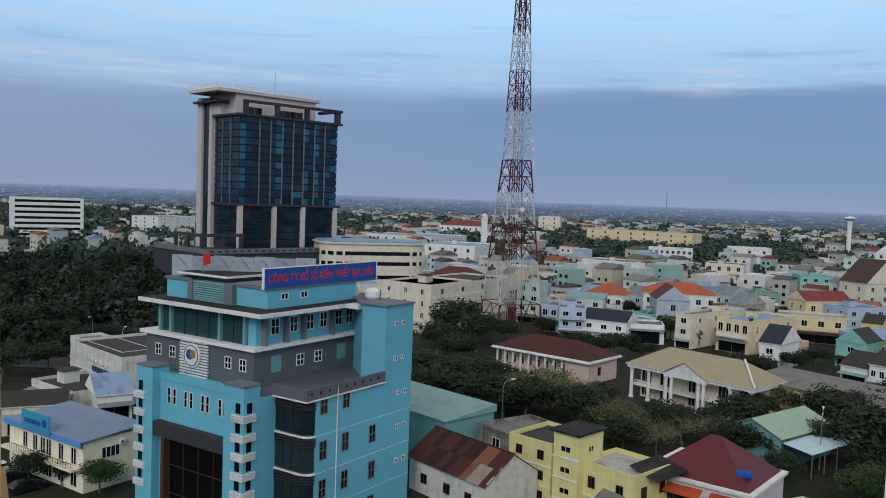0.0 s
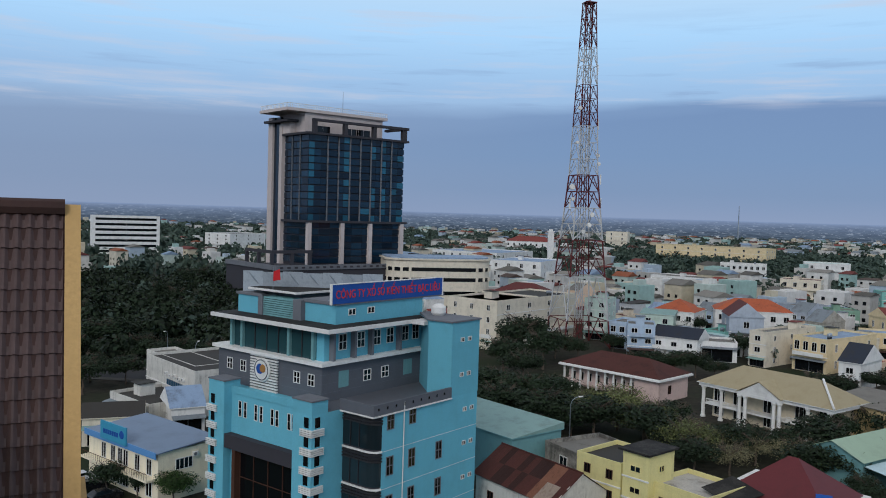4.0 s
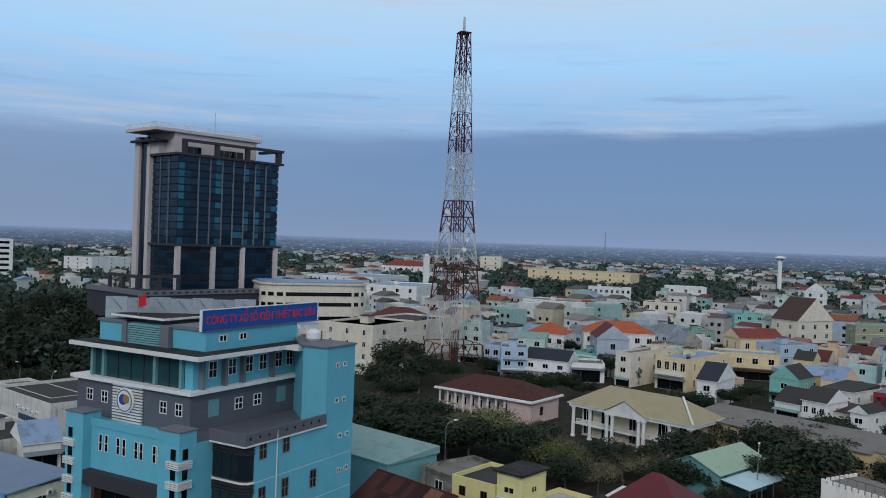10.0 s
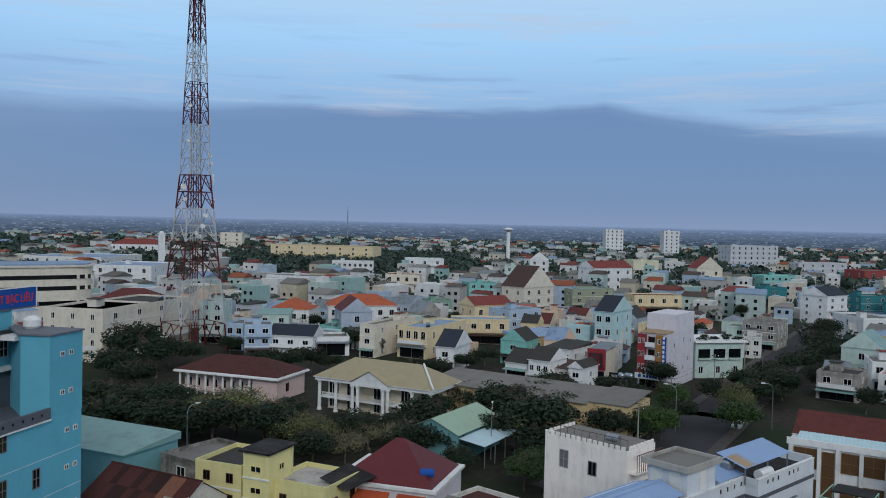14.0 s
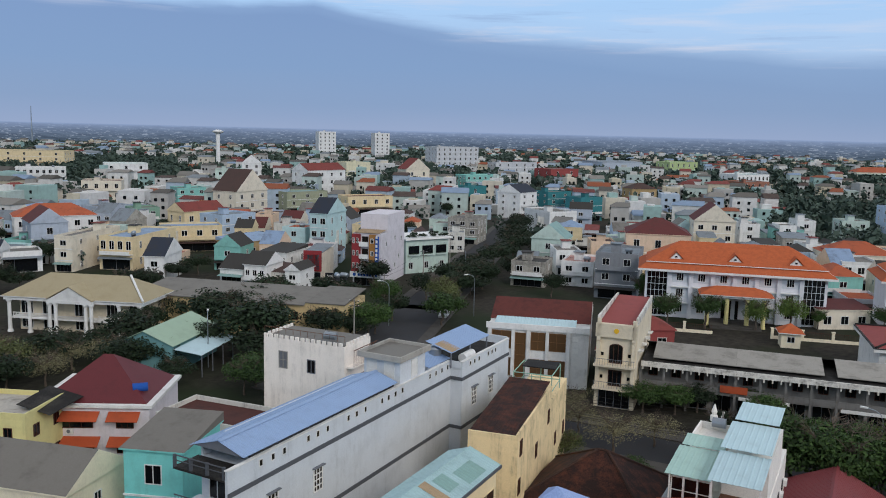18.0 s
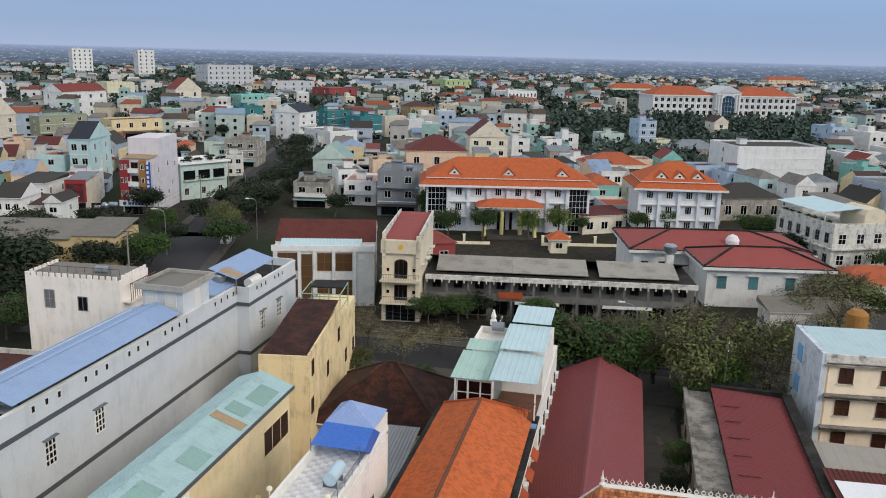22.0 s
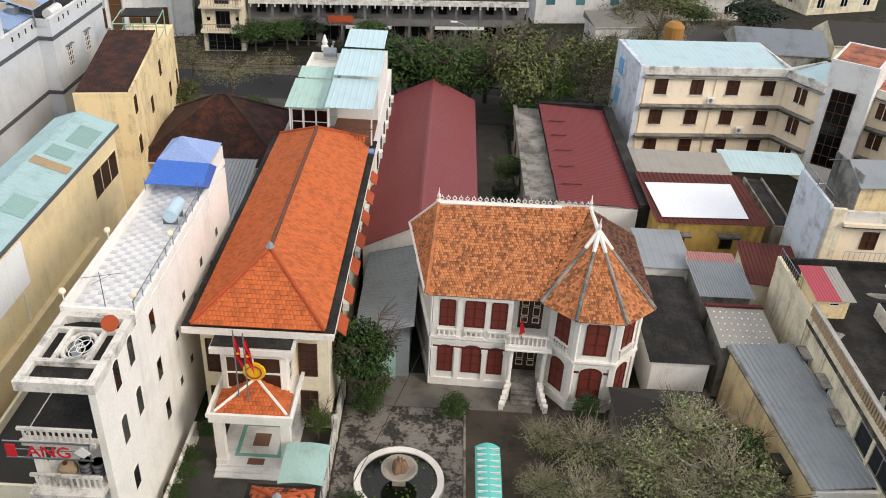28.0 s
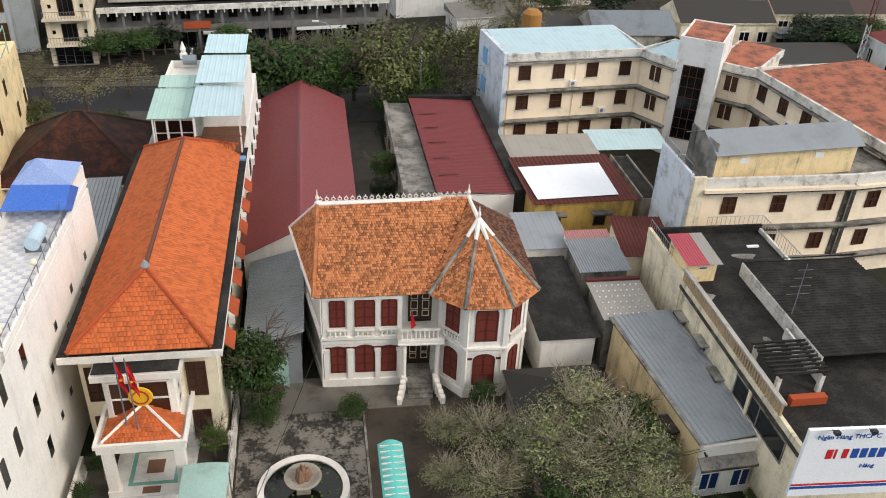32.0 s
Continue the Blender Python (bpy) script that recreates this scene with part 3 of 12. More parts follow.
def distance():
    """The far land at the horizon with painted haze, a plain glowing ring far behind the town."""
    mat = bpy.data.materials.new("far_land")
    mat.use_nodes = True
    n = Nodes(mat.node_tree)
    pos = n.add("ShaderNodeTexCoord").outputs["Object"]
    z = n.add("ShaderNodeSeparateXYZ", i_0=pos).outputs[2]
    m = n.add("ShaderNodeMapping", i_0=pos)
    m.inputs["Scale"].default_value = (0.03, 0.03, 0.3)
    woods = n.add("ShaderNodeTexNoise", i_Vector=m.outputs[0], i_Scale=1.0, i_Detail=8.0, i_Roughness=0.7)
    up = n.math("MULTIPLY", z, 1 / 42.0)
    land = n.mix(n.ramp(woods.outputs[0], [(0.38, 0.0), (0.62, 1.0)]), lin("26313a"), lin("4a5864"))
    # Haze is painted in, thicker with height; the ring emits its own light.
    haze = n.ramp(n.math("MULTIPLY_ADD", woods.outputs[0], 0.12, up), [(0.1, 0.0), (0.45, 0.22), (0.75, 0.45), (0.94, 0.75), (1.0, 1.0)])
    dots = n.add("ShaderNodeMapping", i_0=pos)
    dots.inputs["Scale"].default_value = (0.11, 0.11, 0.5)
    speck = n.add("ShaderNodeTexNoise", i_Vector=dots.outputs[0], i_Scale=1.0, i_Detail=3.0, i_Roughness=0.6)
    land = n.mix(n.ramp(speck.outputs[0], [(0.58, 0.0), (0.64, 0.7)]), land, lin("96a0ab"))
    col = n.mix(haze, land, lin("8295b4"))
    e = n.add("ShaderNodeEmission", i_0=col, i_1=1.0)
    o = n.add("ShaderNodeOutputMaterial")
    n.tree.links.new(e.outputs[0], o.inputs[0])
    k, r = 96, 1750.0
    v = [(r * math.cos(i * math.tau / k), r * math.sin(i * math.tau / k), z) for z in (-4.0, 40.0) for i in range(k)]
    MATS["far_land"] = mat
    tagged(new("backdrop", mesh_of(v, [((i + 1) % k, i, k + i, k + (i + 1) % k) for i in range(k)], ("far_land",))), "glowing backdrop of blue-green far land with painted haze", "distance", kind="structure")


distance()


glass("bay_pane", "26343a", 0.08)
glass("pane_navy", "24406f", 0.2)
surface("mint_metal", "a9c9be", rough=0.5, stain=0.2)
surface("lane_concrete", "55524c", rough=0.95, stain=0.6, stain_colour="2f2d2a", vary=0.25)
surface("shutter_frame", "5e2a22", stain=0.2, rough=0.65)
glass("pane_brown", "4b2f22", 0.3)
clay("clay_gate", "bd6440", "a3563a", "33261f", 1.0)
surface("cyan_bright", "62c4bb", rough=0.5, stain=0.12)
surface("old_stone", "a39c90", stain=0.6, vary=0.25, streak=0.5)
surface("rockery", "8a6c58", stain=0.5, vary=0.35)
mat = surface("pond_water", "11160f", rough=0.08, stain=0.3, stain_colour="1c2415", bump=0.02, spec=0.5)

# ---- near lots: paving, lanes and street ----


def flat_piece(name, label, category, poly, z, mat, kind="structure", thick=0.05):
    ob = new(name, Shape().prism(poly, -thick, 0).mesh(mat))
    ob.matrix_world = LOT @ pose(0, 0, z)
    return tagged(ob, label, category, kind=kind)


surface("yard_apron", "6f6b64", rough=0.95, stain=0.5, stain_colour="3a352e", vary=0.3, scale=1.6)
surface("yard_earth", "4c453c", rough=1.0, stain=0.7, stain_colour="2e2a24", vary=0.35, scale=1.4)


def court_material():
    """Old cement with dark mould over most of it and pale bare patches with ragged rims."""
    mat = bpy.data.materials.new("yard_court")
    mat.use_nodes = True
    n = Nodes(mat.node_tree)
    pos = n.add("ShaderNodeTexCoord").outputs["Object"]
    patch = n.add("ShaderNodeTexNoise", i_Vector=pos, i_Scale=0.75, i_Detail=10.0, i_Roughness=0.68)
    spots = n.add("ShaderNodeTexNoise", i_Vector=pos, i_Scale=4.5, i_Detail=6.0, i_Roughness=0.7)
    fine = n.add("ShaderNodeTexNoise", i_Vector=pos, i_Scale=22.0, i_Detail=4.0)
    base = n.mix(n.ramp(spots.outputs[0], [(0.35, 0.0), (0.65, 1.0)]), lin("302e2b"), lin("4a4742"))
    mask = n.ramp(n.math("MULTIPLY_ADD", spots.outputs[0], 0.3, n.math("MULTIPLY", patch.outputs[0], 0.8)), [(0.51, 0.0), (0.58, 1.0)])
    col = n.mix(n.math("MULTIPLY", mask, n.ramp(fine.outputs[0], [(0.35, 0.4), (0.6, 1.0)])), base, lin("8f8a81"))
    bsdf = n.add("ShaderNodeBsdfPrincipled", i_Base_Color=col, i_Roughness=0.95, i_Specular_IOR_Level=0.2)
    b = n.add("ShaderNodeBump", i_Strength=0.3, i_Distance=0.02, i_Height=spots.outputs[0])
    n.tree.links.new(b.outputs[0], bsdf.inputs["Normal"])
    o = n.add("ShaderNodeOutputMaterial")
    n.tree.links.new(bsdf.outputs[0], o.inputs[0])
    MATS["yard_court"] = mat


court_material()
flat_piece("pavement", "bare brown earth under the garden trees", "yard", [(-5.7, 22), (20, 22), (20, 45), (-5.7, 45)], 0.03, "yard_earth")
flat_piece("pavement", "mould-stained grey cement court round the fountain", "yard", [(-5.6, 24), (2.2, 24), (2.25, 41.5), (-5.6, 41.5)], 0.07, "yard_court")
flat_piece("pavement", "worn cement apron before the villa", "yard", [(-5.6, 41.54), (6.9, 41.54), (6.9, 45), (-5.6, 45)], 0.08, "yard_apron")
flat_piece("kerb", "thin cement kerb between court and earth", "kerb", [(2.28, 24), (2.42, 24), (2.42, 41.5), (2.28, 41.5)], 0.12, "old_concrete", thick=0.12)
flat_piece("pavement", "grey concrete forecourt beside the gatehouse", "yard", [(-16, 20), (-6.1, 20), (-6.1, 39), (-16, 39)], 0.05, "lane_concrete")
flat_piece("pavement", "grey concrete lane between the red sheds", "lane", [(3.2, 56), (7.1, 56), (7.1, 100), (3.2, 100)], 0.05, "lane_concrete")
flat_piece("road", "asphalt street behind the near lots", "road", [(-80, 95.5), (44, 94), (44, 102), (-80, 103.5)], 0.04, "asphalt")
flat_piece("pavement", "paved footway along the street", "footway", [(-80, 103.6), (44, 102.1), (44, 106), (-80, 107.5)], 0.16, "paving", thick=0.2)
flat_piece("pavement", "paved near footway along the street", "footway", [(-80, 91.5), (44, 90), (44, 93.9), (-80, 95.4)], 0.16, "paving", thick=0.2)


def shutters(w, h):
    """A pair of closed louvred leaves under a flat arch, looking to -y, in one piece."""
    return window_mesh(w, h, (2, 3, True), "shutter_frame", "shutter", 0.06)




def balusters(parent, x0, x1, y, z, h=0.7, mat="plaster_white"):
    s = Shape().box(x0, y - 0.09, z + h - 0.1, x1, y + 0.09, z + h).box(x0, y - 0.09, z, x1, y + 0.09, z + 0.1)
    k = max(2, int((x1 - x0) / 0.28))
    for i in range(k):
        s.lathe([(0.05, 0), (0.08, 0.15), (0.04, 0.35), (0.06, h - 0.2)], 6, (x0 + (x1 - x0) * (i + 0.5) / k, y, z + 0.1))
    return part("balustrade", (s, mat), parent)


# ---- the villa ----
def villa():
    top = thing("villa", "old white two-storey colonial villa with red shutters and clay tile roof", "villa", lot(-0.1, 44.1, 0, -2))
    front = [(0, 0), (5.2, 0), (5.2, 1.4), (7.7, 1.4), (7.7, 0.3), (9.3, -1.6), (11.9, -1.6), (13.5, 0.2), (13.5, 8.6), (-1.8, 8.2)]
    part("wall", (Shape().prism(front, -0.2, 7.7), "plaster_white"), top)
    grow = lambda g: [(0 - g, 0 - g), (5.2, -g), (5.2, 0.6), (7.6, 0.6), (7.7 - g * 0.7, 0.3 - g * 0.4), (9.3 - g * 0.5, -1.6 - g), (11.9 + g * 0.5, -1.6 - g), (13.5 + g, 0.2 - g * 0.5), (13.5 + g, 8.6 + g), (-1.8 - g, 8.2 + g)]
    part("plinth", (Shape().prism(grow(0.12), -0.2, 0.7), "plaster_white"), top)
    for z, g, t in ((3.75, 0.1, 0.25), (4.15, 0.22, 0.16), (7.35, 0.2, 0.3)):
        part("cornice", (Shape().prism(grow(g), z, z + t), "plaster_white"), top)
    part("painted_band", (Shape().box(0.1, -0.03, 3.25, 5.1, 0.0, 3.42), "dark_red"), top)
    for x in (0.95, 2.75, 4.35):
        wide = 1.35 if x == 2.75 else 1.05
        part("shutter", shutters(wide, 1.95), top, pose(x, 0, 1.25))
        part("shutter", shutters(wide, 1.95), top, pose(x, 0, 5.1))
        balusters(top, x - 0.65, x + 0.65, -0.16, 4.35, 0.6)
    for x in (0.15, 1.75, 3.6, 5.05):
        part("pilaster", (Shape().box(x - 0.16, -0.1, 0.7, x + 0.16, 0, 3.2).box(x - 0.22, -0.14, 3.05, x + 0.22, 0, 3.3), "plaster_white"), top)
        part("pilaster", (Shape().box(x - 0.16, -0.08, 4.3, x + 0.16, 0, 7.3), "plaster_white"), top)
    # entrance bay: doors, balcony, columns, steps
    surface("door_brown", "3d2a24", rough=0.5, stain=0.2)
    for z, h in ((0.75, 2.7), (4.4, 2.75)):
        door = part("door", window_mesh(1.6, h, (2, 1, True), "door_brown", "door_brown", 0.09), top, pose(6.5, 1.4, z))
        for x in (-0.39, 0.39):
            for a, b in ((0.15, 0.32), (0.36, 0.62), (0.66, 0.95)):
                s = Shape()
                for x0, z0, x1, z1 in ((-0.24, a * h, 0.24, a * h + 0.04), (-0.24, b * h - 0.04, 0.24, b * h), (-0.24, a * h, -0.2, b * h), (0.2, a * h, 0.24, b * h)):
                    s.box(x + x0, -0.06, z0, x + x1, -0.015, z1)
                part("moulding", (s, "plaster_cream"), door)
    part("balcony", (Shape().box(4.9, -0.75, 4.05, 8.0, 1.4, 4.32).box(4.9, -0.8, 3.95, 8.0, -0.5, 4.06), "plaster_white"), top)
    balusters(top, 5.05, 7.7, -0.62, 4.32, 0.85)
    for x in (5.35, 7.6):
        part("column", (Shape().lathe([(0.26, 0), (0.26, 0.15), (0.17, 0.25), (0.15, 2.9), (0.24, 3.1), (0.24, 3.25)], 12, (x, -0.45, 0.7)), "plaster_white"), top)
    s = Shape()
    for i in range(4):
        s.box(5.6, -1.7 + 0.32 * i, 0, 7.3, 1.4, 0.18 * (i + 1))
    part("steps", (s, "old_concrete"), top)
    for x in (5.35, 7.5):
        s = Shape()
        for k in range(5):
            s.box(x - 0.16 - 0.1 * k * (1 if x < 6 else -1), -0.5 - 0.35 * (k + 1), 0, x + 0.16 - 0.1 * k * (1 if x < 6 else -1), -0.5 - 0.35 * k, 1.25 - 0.17 * k)
        part("stair_rail", (s, "plaster_white"), top)
    # turret shutters on its three faces
    for (xa, ya), (xb, yb) in (((7.7, 0.3), (9.3, -1.6)), ((9.3, -1.6), (11.9, -1.6)), ((11.9, -1.6), (13.5, 0.2))):
        ang = math.degrees(math.atan2(yb - ya, xb - xa))
        w = 1.5 if ang == 0 else 1.2
        for z, h in ((1.1, 2.15), (4.75, 2.25)):
            part("shutter", shutters(w, h), top, pose((xa + xb) / 2, (ya + yb) / 2, z, 0, 0, ang))
        if ang:
            m = pose((xa + xb) / 2, (ya + yb) / 2, 0, 0, 0, ang)
            s = Shape().box(-0.75, -0.2, 4.98, 0.75, -0.02, 5.06).box(-0.75, -0.2, 4.38, 0.75, -0.02, 4.46)
            for i in range(6):
                s.lathe([(0.05, 0), (0.08, 0.15), (0.05, 0.52)], 6, (-0.6 + 0.24 * i, -0.11, 4.45))
            part("balustrade", (s, "plaster_white"), top, m)
        else:
            part("painted_band", (Shape().box(-1.3, -0.03, 3.2, -0.8, 0, 3.38), "dark_red"), top, pose(10.6, -1.6, 0))
            part("painted_band", (Shape().box(0.8, -0.03, 3.2, 1.3, 0, 3.38), "dark_red"), top, pose(10.6, -1.6, 0))
        part("pilaster", (Shape().box(-0.18, -0.1, 0.7, 0.18, 0.05, 7.3), "plaster_white"), top, pose(xb, yb, 0, 0, 0, ang))
    # the roof: hipped, with a fan over the turret
    FL, BL, BR = (-0.5, -0.45, 7.75), (-2.35, 8.6, 7.75), (14.1, 9.2, 7.75)
    RL, RR, T = (-0.2, 4.7, 11.75), (10.0, 5.2, 11.75), (10.35, 2.6, 11.45)
    V, C0, C1, C2, C3 = (6.7, -0.3, 7.75), (6.9, -0.45, 7.75), (9.0, -2.2, 7.75), (12.2, -2.2, 7.75), (14.2, -0.25, 7.75)
    faces = [(FL, V, RR, RL), (BL, FL, RL), (C0, C1, T), (C1, C2, T), (C2, C3, T), (V, T, RR), (C3, BR, RR, T), (BR, BL, RL, RR)]
    s = Shape()
    for face in faces:
        s.slab(face[0], face[1], face[2], face[-1], 0.1) if len(face) == 4 else s.slab(face[0], face[1], face[2], face[2], 0.1)
    roof = part("roof", (s, "clay_dark"), top)
    for k, face in enumerate(faces[:7]):
        ob = part("roof_tiles", tiles_on(face, 0.17, 0.2, "clay_dark" if k in (6,) else "clay_tile", seed=k), roof, None, "weathered orange clay tiles")
        ob["kind"] = "stuff"
    for a, b, mat in ((T, C0, "old_concrete"), (T, C1, "old_concrete"), (T, C2, "old_concrete"), (T, C3, "old_concrete"), (RL, FL, "clay_tile"), (RL, BL, "plaster_white"), (RR, T, "plaster_white"), (FL, BL, "plaster_white")):
        part("hip_ridge", (Shape().tube((a[0], a[1], a[2] + 0.08), (b[0], b[1], b[2] + 0.06), 0.1 if a is T else 0.13, 0.16, 6), mat), roof)
    for c in (C0, C1, C2, C3):
        m = Vector(T).lerp(Vector(c), 0.24)
        part("mortar_cap", (Shape().tube((T[0], T[1], T[2] + 0.12), (m.x, m.y, m.z + 0.12), 0.2, 0.13, 6), "plaster_white"), roof)
    crest = Shape()
    L = Vector(RR) - Vector(RL)
    crest.tube(RL, RR, 0.2, 0.2, 6)
    k = 24
    for i in range(k):
        p = Vector(RL) + L * ((i + 0.5) / k)
        for j in range(6):
            a, b = j * math.pi / 3, (j + 1) * math.pi / 3
            crest.tube((p.x + 0.13 * math.cos(a), p.y, p.z + 0.36 + 0.13 * math.sin(a)), (p.x + 0.13 * math.cos(b), p.y, p.z + 0.36 + 0.13 * math.sin(b)), 0.035, 0.035, 4)
        crest.tube((p.x, p.y, p.z + 0.46), (p.x, p.y, p.z + 0.62), 0.05, 0.02, 4)
    part("ridge_crest", (crest, "plaster_white"), roof, None, "white lace-like ridge cresting")
    for p in (RL, RR, T):
        part("finial", (Shape().lathe([(0.16, 0), (0.2, 0.15), (0.08, 0.3), (0.13, 0.5), (0.05, 0.75), (0.02, 1.1)], 8, (p[0], p[1], p[2])), "plaster_white"), roof)
    f = Shape().tube((5.9, -0.7, 4.9), (5.75, -1.0, 7.0), 0.03, 0.03, 5)
    pole = part("flag_pole", (f, "steel"), top)
    part("flag", (Shape().slab((5.75, -1.0, 6.9), (6.05, -0.95, 5.7), (5.7, -0.9, 5.4), (5.72, -0.95, 6.6), 0.02), "red_flag"), pole, None, "red cloth flag")
    part("drainpipe", (Shape().tube((-0.12, -0.16, 0.2), (-0.12, -0.16, 7.5), 0.06, 0.06, 6), "white_paint"), top)


villa()


# ---- the hall with the long orange roof ----
def hall():
    top = thing("assembly_hall", "cream hall with long orange tile roof, portico and red flags", "hall", lot(-14.0, 39.2))
    w, d = 7.7, 26.0
    part("wall", (Shape().box(0, 0, -0.2, w, d, 8.1), "plaster_cream"), top)
    part("gutter_roof", (Shape().box(-0.6, -1.3, 8.1, w + 0.55, d, 8.5), "plaster_white"), top)
    part("gutter", (Shape().box(-0.61, -1.15, 8.5, w + 0.56, d - 0.02, 8.56), "tar_black"), top)
    e = 8.75
    A, B, C, D = (-0.05, -1.2, e), (w + 0.0, -1.2, e), (w + 0.0, d, e), (-0.05, d, e)
    R0, R1 = (3.85, 3.2, 11.4), (3.85, d - 4.4, 11.4)
    faces = [(A, B, R0), (B, C, R1, R0), (D, A, R0, R1), (C, D, R1)]
    s = Shape()
    for f in faces:
        s.slab(f[0], f[1], f[2], f[-1] if len(f) == 4 else f[2], 0.12)
    roof = part("roof", (s, "orange_tile"), top)
    for k, f in enumerate(faces):
        ob = part("roof_tiles", tiles_on(f, 0.24, 0.3, "orange_tile", seed=20 + k), roof, None, "bright orange clay tiles")
        ob["kind"] = "stuff"
    surface("ridge_dark", "6b4334", stain=0.6)
    for a, b in ((R0, A), (R0, B), (R0, R1), (R1, C), (R1, D)):
        part("hip_ridge", (Shape().tube((a[0], a[1], a[2] + 0.07), (b[0], b[1], b[2] + 0.07), 0.13, 0.13, 6), "ridge_dark" if b is R1 else "terracotta"), roof)
    part("finial", (Shape().lathe([(0.22, 0), (0.28, 0.12), (0.18, 0.3), (0.05, 0.5)], 8, (R0[0], R0[1], R0[2])), "grey_metal"), roof)
    # the bay over the portico
    part("bay", (Shape().box(1.7, -1.9, 3.9, 5.5, 0, 7.5), "plaster_white"), top)
    part("bay_roof", (Shape().box(1.2, -2.3, 7.5, 6.0, -0.05, 7.9).box(1.35, -2.1, 7.9, 5.85, -0.1, 8.0), "plaster_white"), top)
    part("tar_sheet", (Shape().box(1.3, -2.2, 8.0, 5.9, -0.1, 8.06), "tar_black"), top)
    part("window", window_mesh(3.3, 2.5, (2, 2, False), "plaster_white", "pane_brown", 0.12), top, pose(3.6, -1.9, 4.7))
    part("window", window_mesh(0.9, 2.4, (1, 3, False), "plaster_white", "pane_brown", 0.1), top, pose(5.5, -1.0, 4.7, 0, 0, 90))
    for x in (0.85, 6.45):
        part("window", window_mesh(1.15, 2.5, (2, 4, False), "wood_brown", "pane_brown", 0.1), top, pose(x, 0, 4.3))
        part("window", window_mesh(1.1, 2.2, (2, 3, False), "wood_brown", "pane_brown", 0.1), top, pose(x, 0, 0.9))
    # portico
    part("portico_slab", (Shape().box(1.3, -4.1, 3.9, 6.1, 0.0, 4.35).box(1.2, -4.2, 4.35, 6.2, -4.0, 4.6).box(1.2, -4.0, 4.35, 1.4, 0, 4.6).box(6.0, -4.0, 4.35, 6.2, 0, 4.6), "plaster_white"), top)
    a, b, c, dd, r0, r1 = (1.6, -3.8, 4.45), (5.8, -3.8, 4.45), (5.8, -1.9, 4.45), (1.6, -1.9, 4.45), (3.7, -1.9, 5.5), (3.7, -1.9, 5.5)
    s = Shape().slab(a, b, r0, r0, 0.1).slab(b, c, r0, r0, 0.1).slab(dd, a, r0, r0, 0.1)
    pr = part("portico_roof", (s, "orange_tile"), top)
    for k, f in enumerate(((a, b, r0), (b, c, r0), (dd, a, r0))):
        ob = part("roof_tiles", tiles_on(f, 0.22, 0.26, "orange_tile", seed=40 + k), pr)
        ob["kind"] = "stuff"
    for q in (a, b):
        part("hip_ridge", (Shape().tube((r0[0], r0[1], r0[2] + 0.05), (q[0], q[1], q[2] + 0.07), 0.09, 0.09, 6), "plaster_white"), pr)
    for x in (1.75, 5.65):
        part("column", (Shape().box(x - 0.28, -3.9, 0.4, x + 0.28, -3.4, 3.9).box(x - 0.34, -3.96, 0.4, x + 0.34, -3.34, 0.8), "plaster_white"), top)
        part("column", (Shape().box(x - 0.22, -0.4, 0.4, x + 0.22, 0, 3.9), "plaster_white"), top)
    part("floor", (Shape().box(1.4, -4.0, 0, 6.0, 0, 0.4).box(1.4, -4.35, 0, 6.0, -4.0, 0.26).box(1.4, -4.7, 0, 6.0, -4.35, 0.13), "white_tilefloor"), top)
    surface("tile_teal", "6fa89b", stain=0.15)
    surface("tile_brown", "7a5a4a", stain=0.15)
    s = Shape()
    for x0, y0, x1, y1 in ((2.3, -3.2, 5.1, -2.95), (2.3, -0.6, 5.1, -0.35), (2.3, -2.95, 2.55, -0.6), (4.85, -2.95, 5.1, -0.6)):
        s.box(x0, y0, 0.4, x1, y1, 0.406)
    part("floor_border", (s, "tile_teal"), top)
    part("floor_inlay", (Shape().box(3.2, -2.3, 0.4, 4.2, -1.2, 0.406), "tile_brown"), top)
    part("floor_mat", (Shape().box(3.2, -3.85, 0.4, 4.2, -3.35, 0.42), "tile_brown"), top)
    # emblem on the bay: a plain golden disc with a red rim
    s = Shape().tube((0, 0, 0), (0, -0.1, 0), 0.68, 0.64, 28)
    em = part("emblem", (s, "yellow_paint"), top, pose(3.65, -2.02, 6.15), "round golden emblem with red ring")
    ring = Shape()
    for i in range(28):
        a0, a1 = i * math.tau / 28, (i + 1) * math.tau / 28
        ring.tube((0.44 * math.cos(a0), -0.12, 0.44 * math.sin(a0)), (0.44 * math.cos(a1), -0.12, 0.44 * math.sin(a1)), 0.05, 0.05, 4)
    part("ring", (ring, "terracotta"), em)
    # windows, red awnings and air conditioners along the right flank
    for i in range(7):
        y = 2.2 + 3.4 * i
        part("window", window_mesh(1.3, 1.7, (2, 2, False), "wood_brown", "pane_brown", 0.08), top, pose(w, y, 5.2, 0, 0, 90))
        part("awning", (Shape().slab((w + 0.9, y - 0.9, 6.5), (w + 0.9, y + 0.9, 6.5), (w + 0.02, y + 0.9, 7.3), (w + 0.02, y - 0.9, 7.3), 0.05), "terracotta"), top)
        if i % 2:
            ac = part("air_conditioner", (Shape().box(w + 0.02, y + 1.2, 4.4, w + 0.4, y + 2.0, 5.0), "white_paint"), top)
            part("fan_grille", (Shape().tube((w + 0.4, y + 1.55, 4.7), (w + 0.42, y + 1.55, 4.7), 0.22, 0.22, 12), "grey_trim"), ac)
    return top


hall()


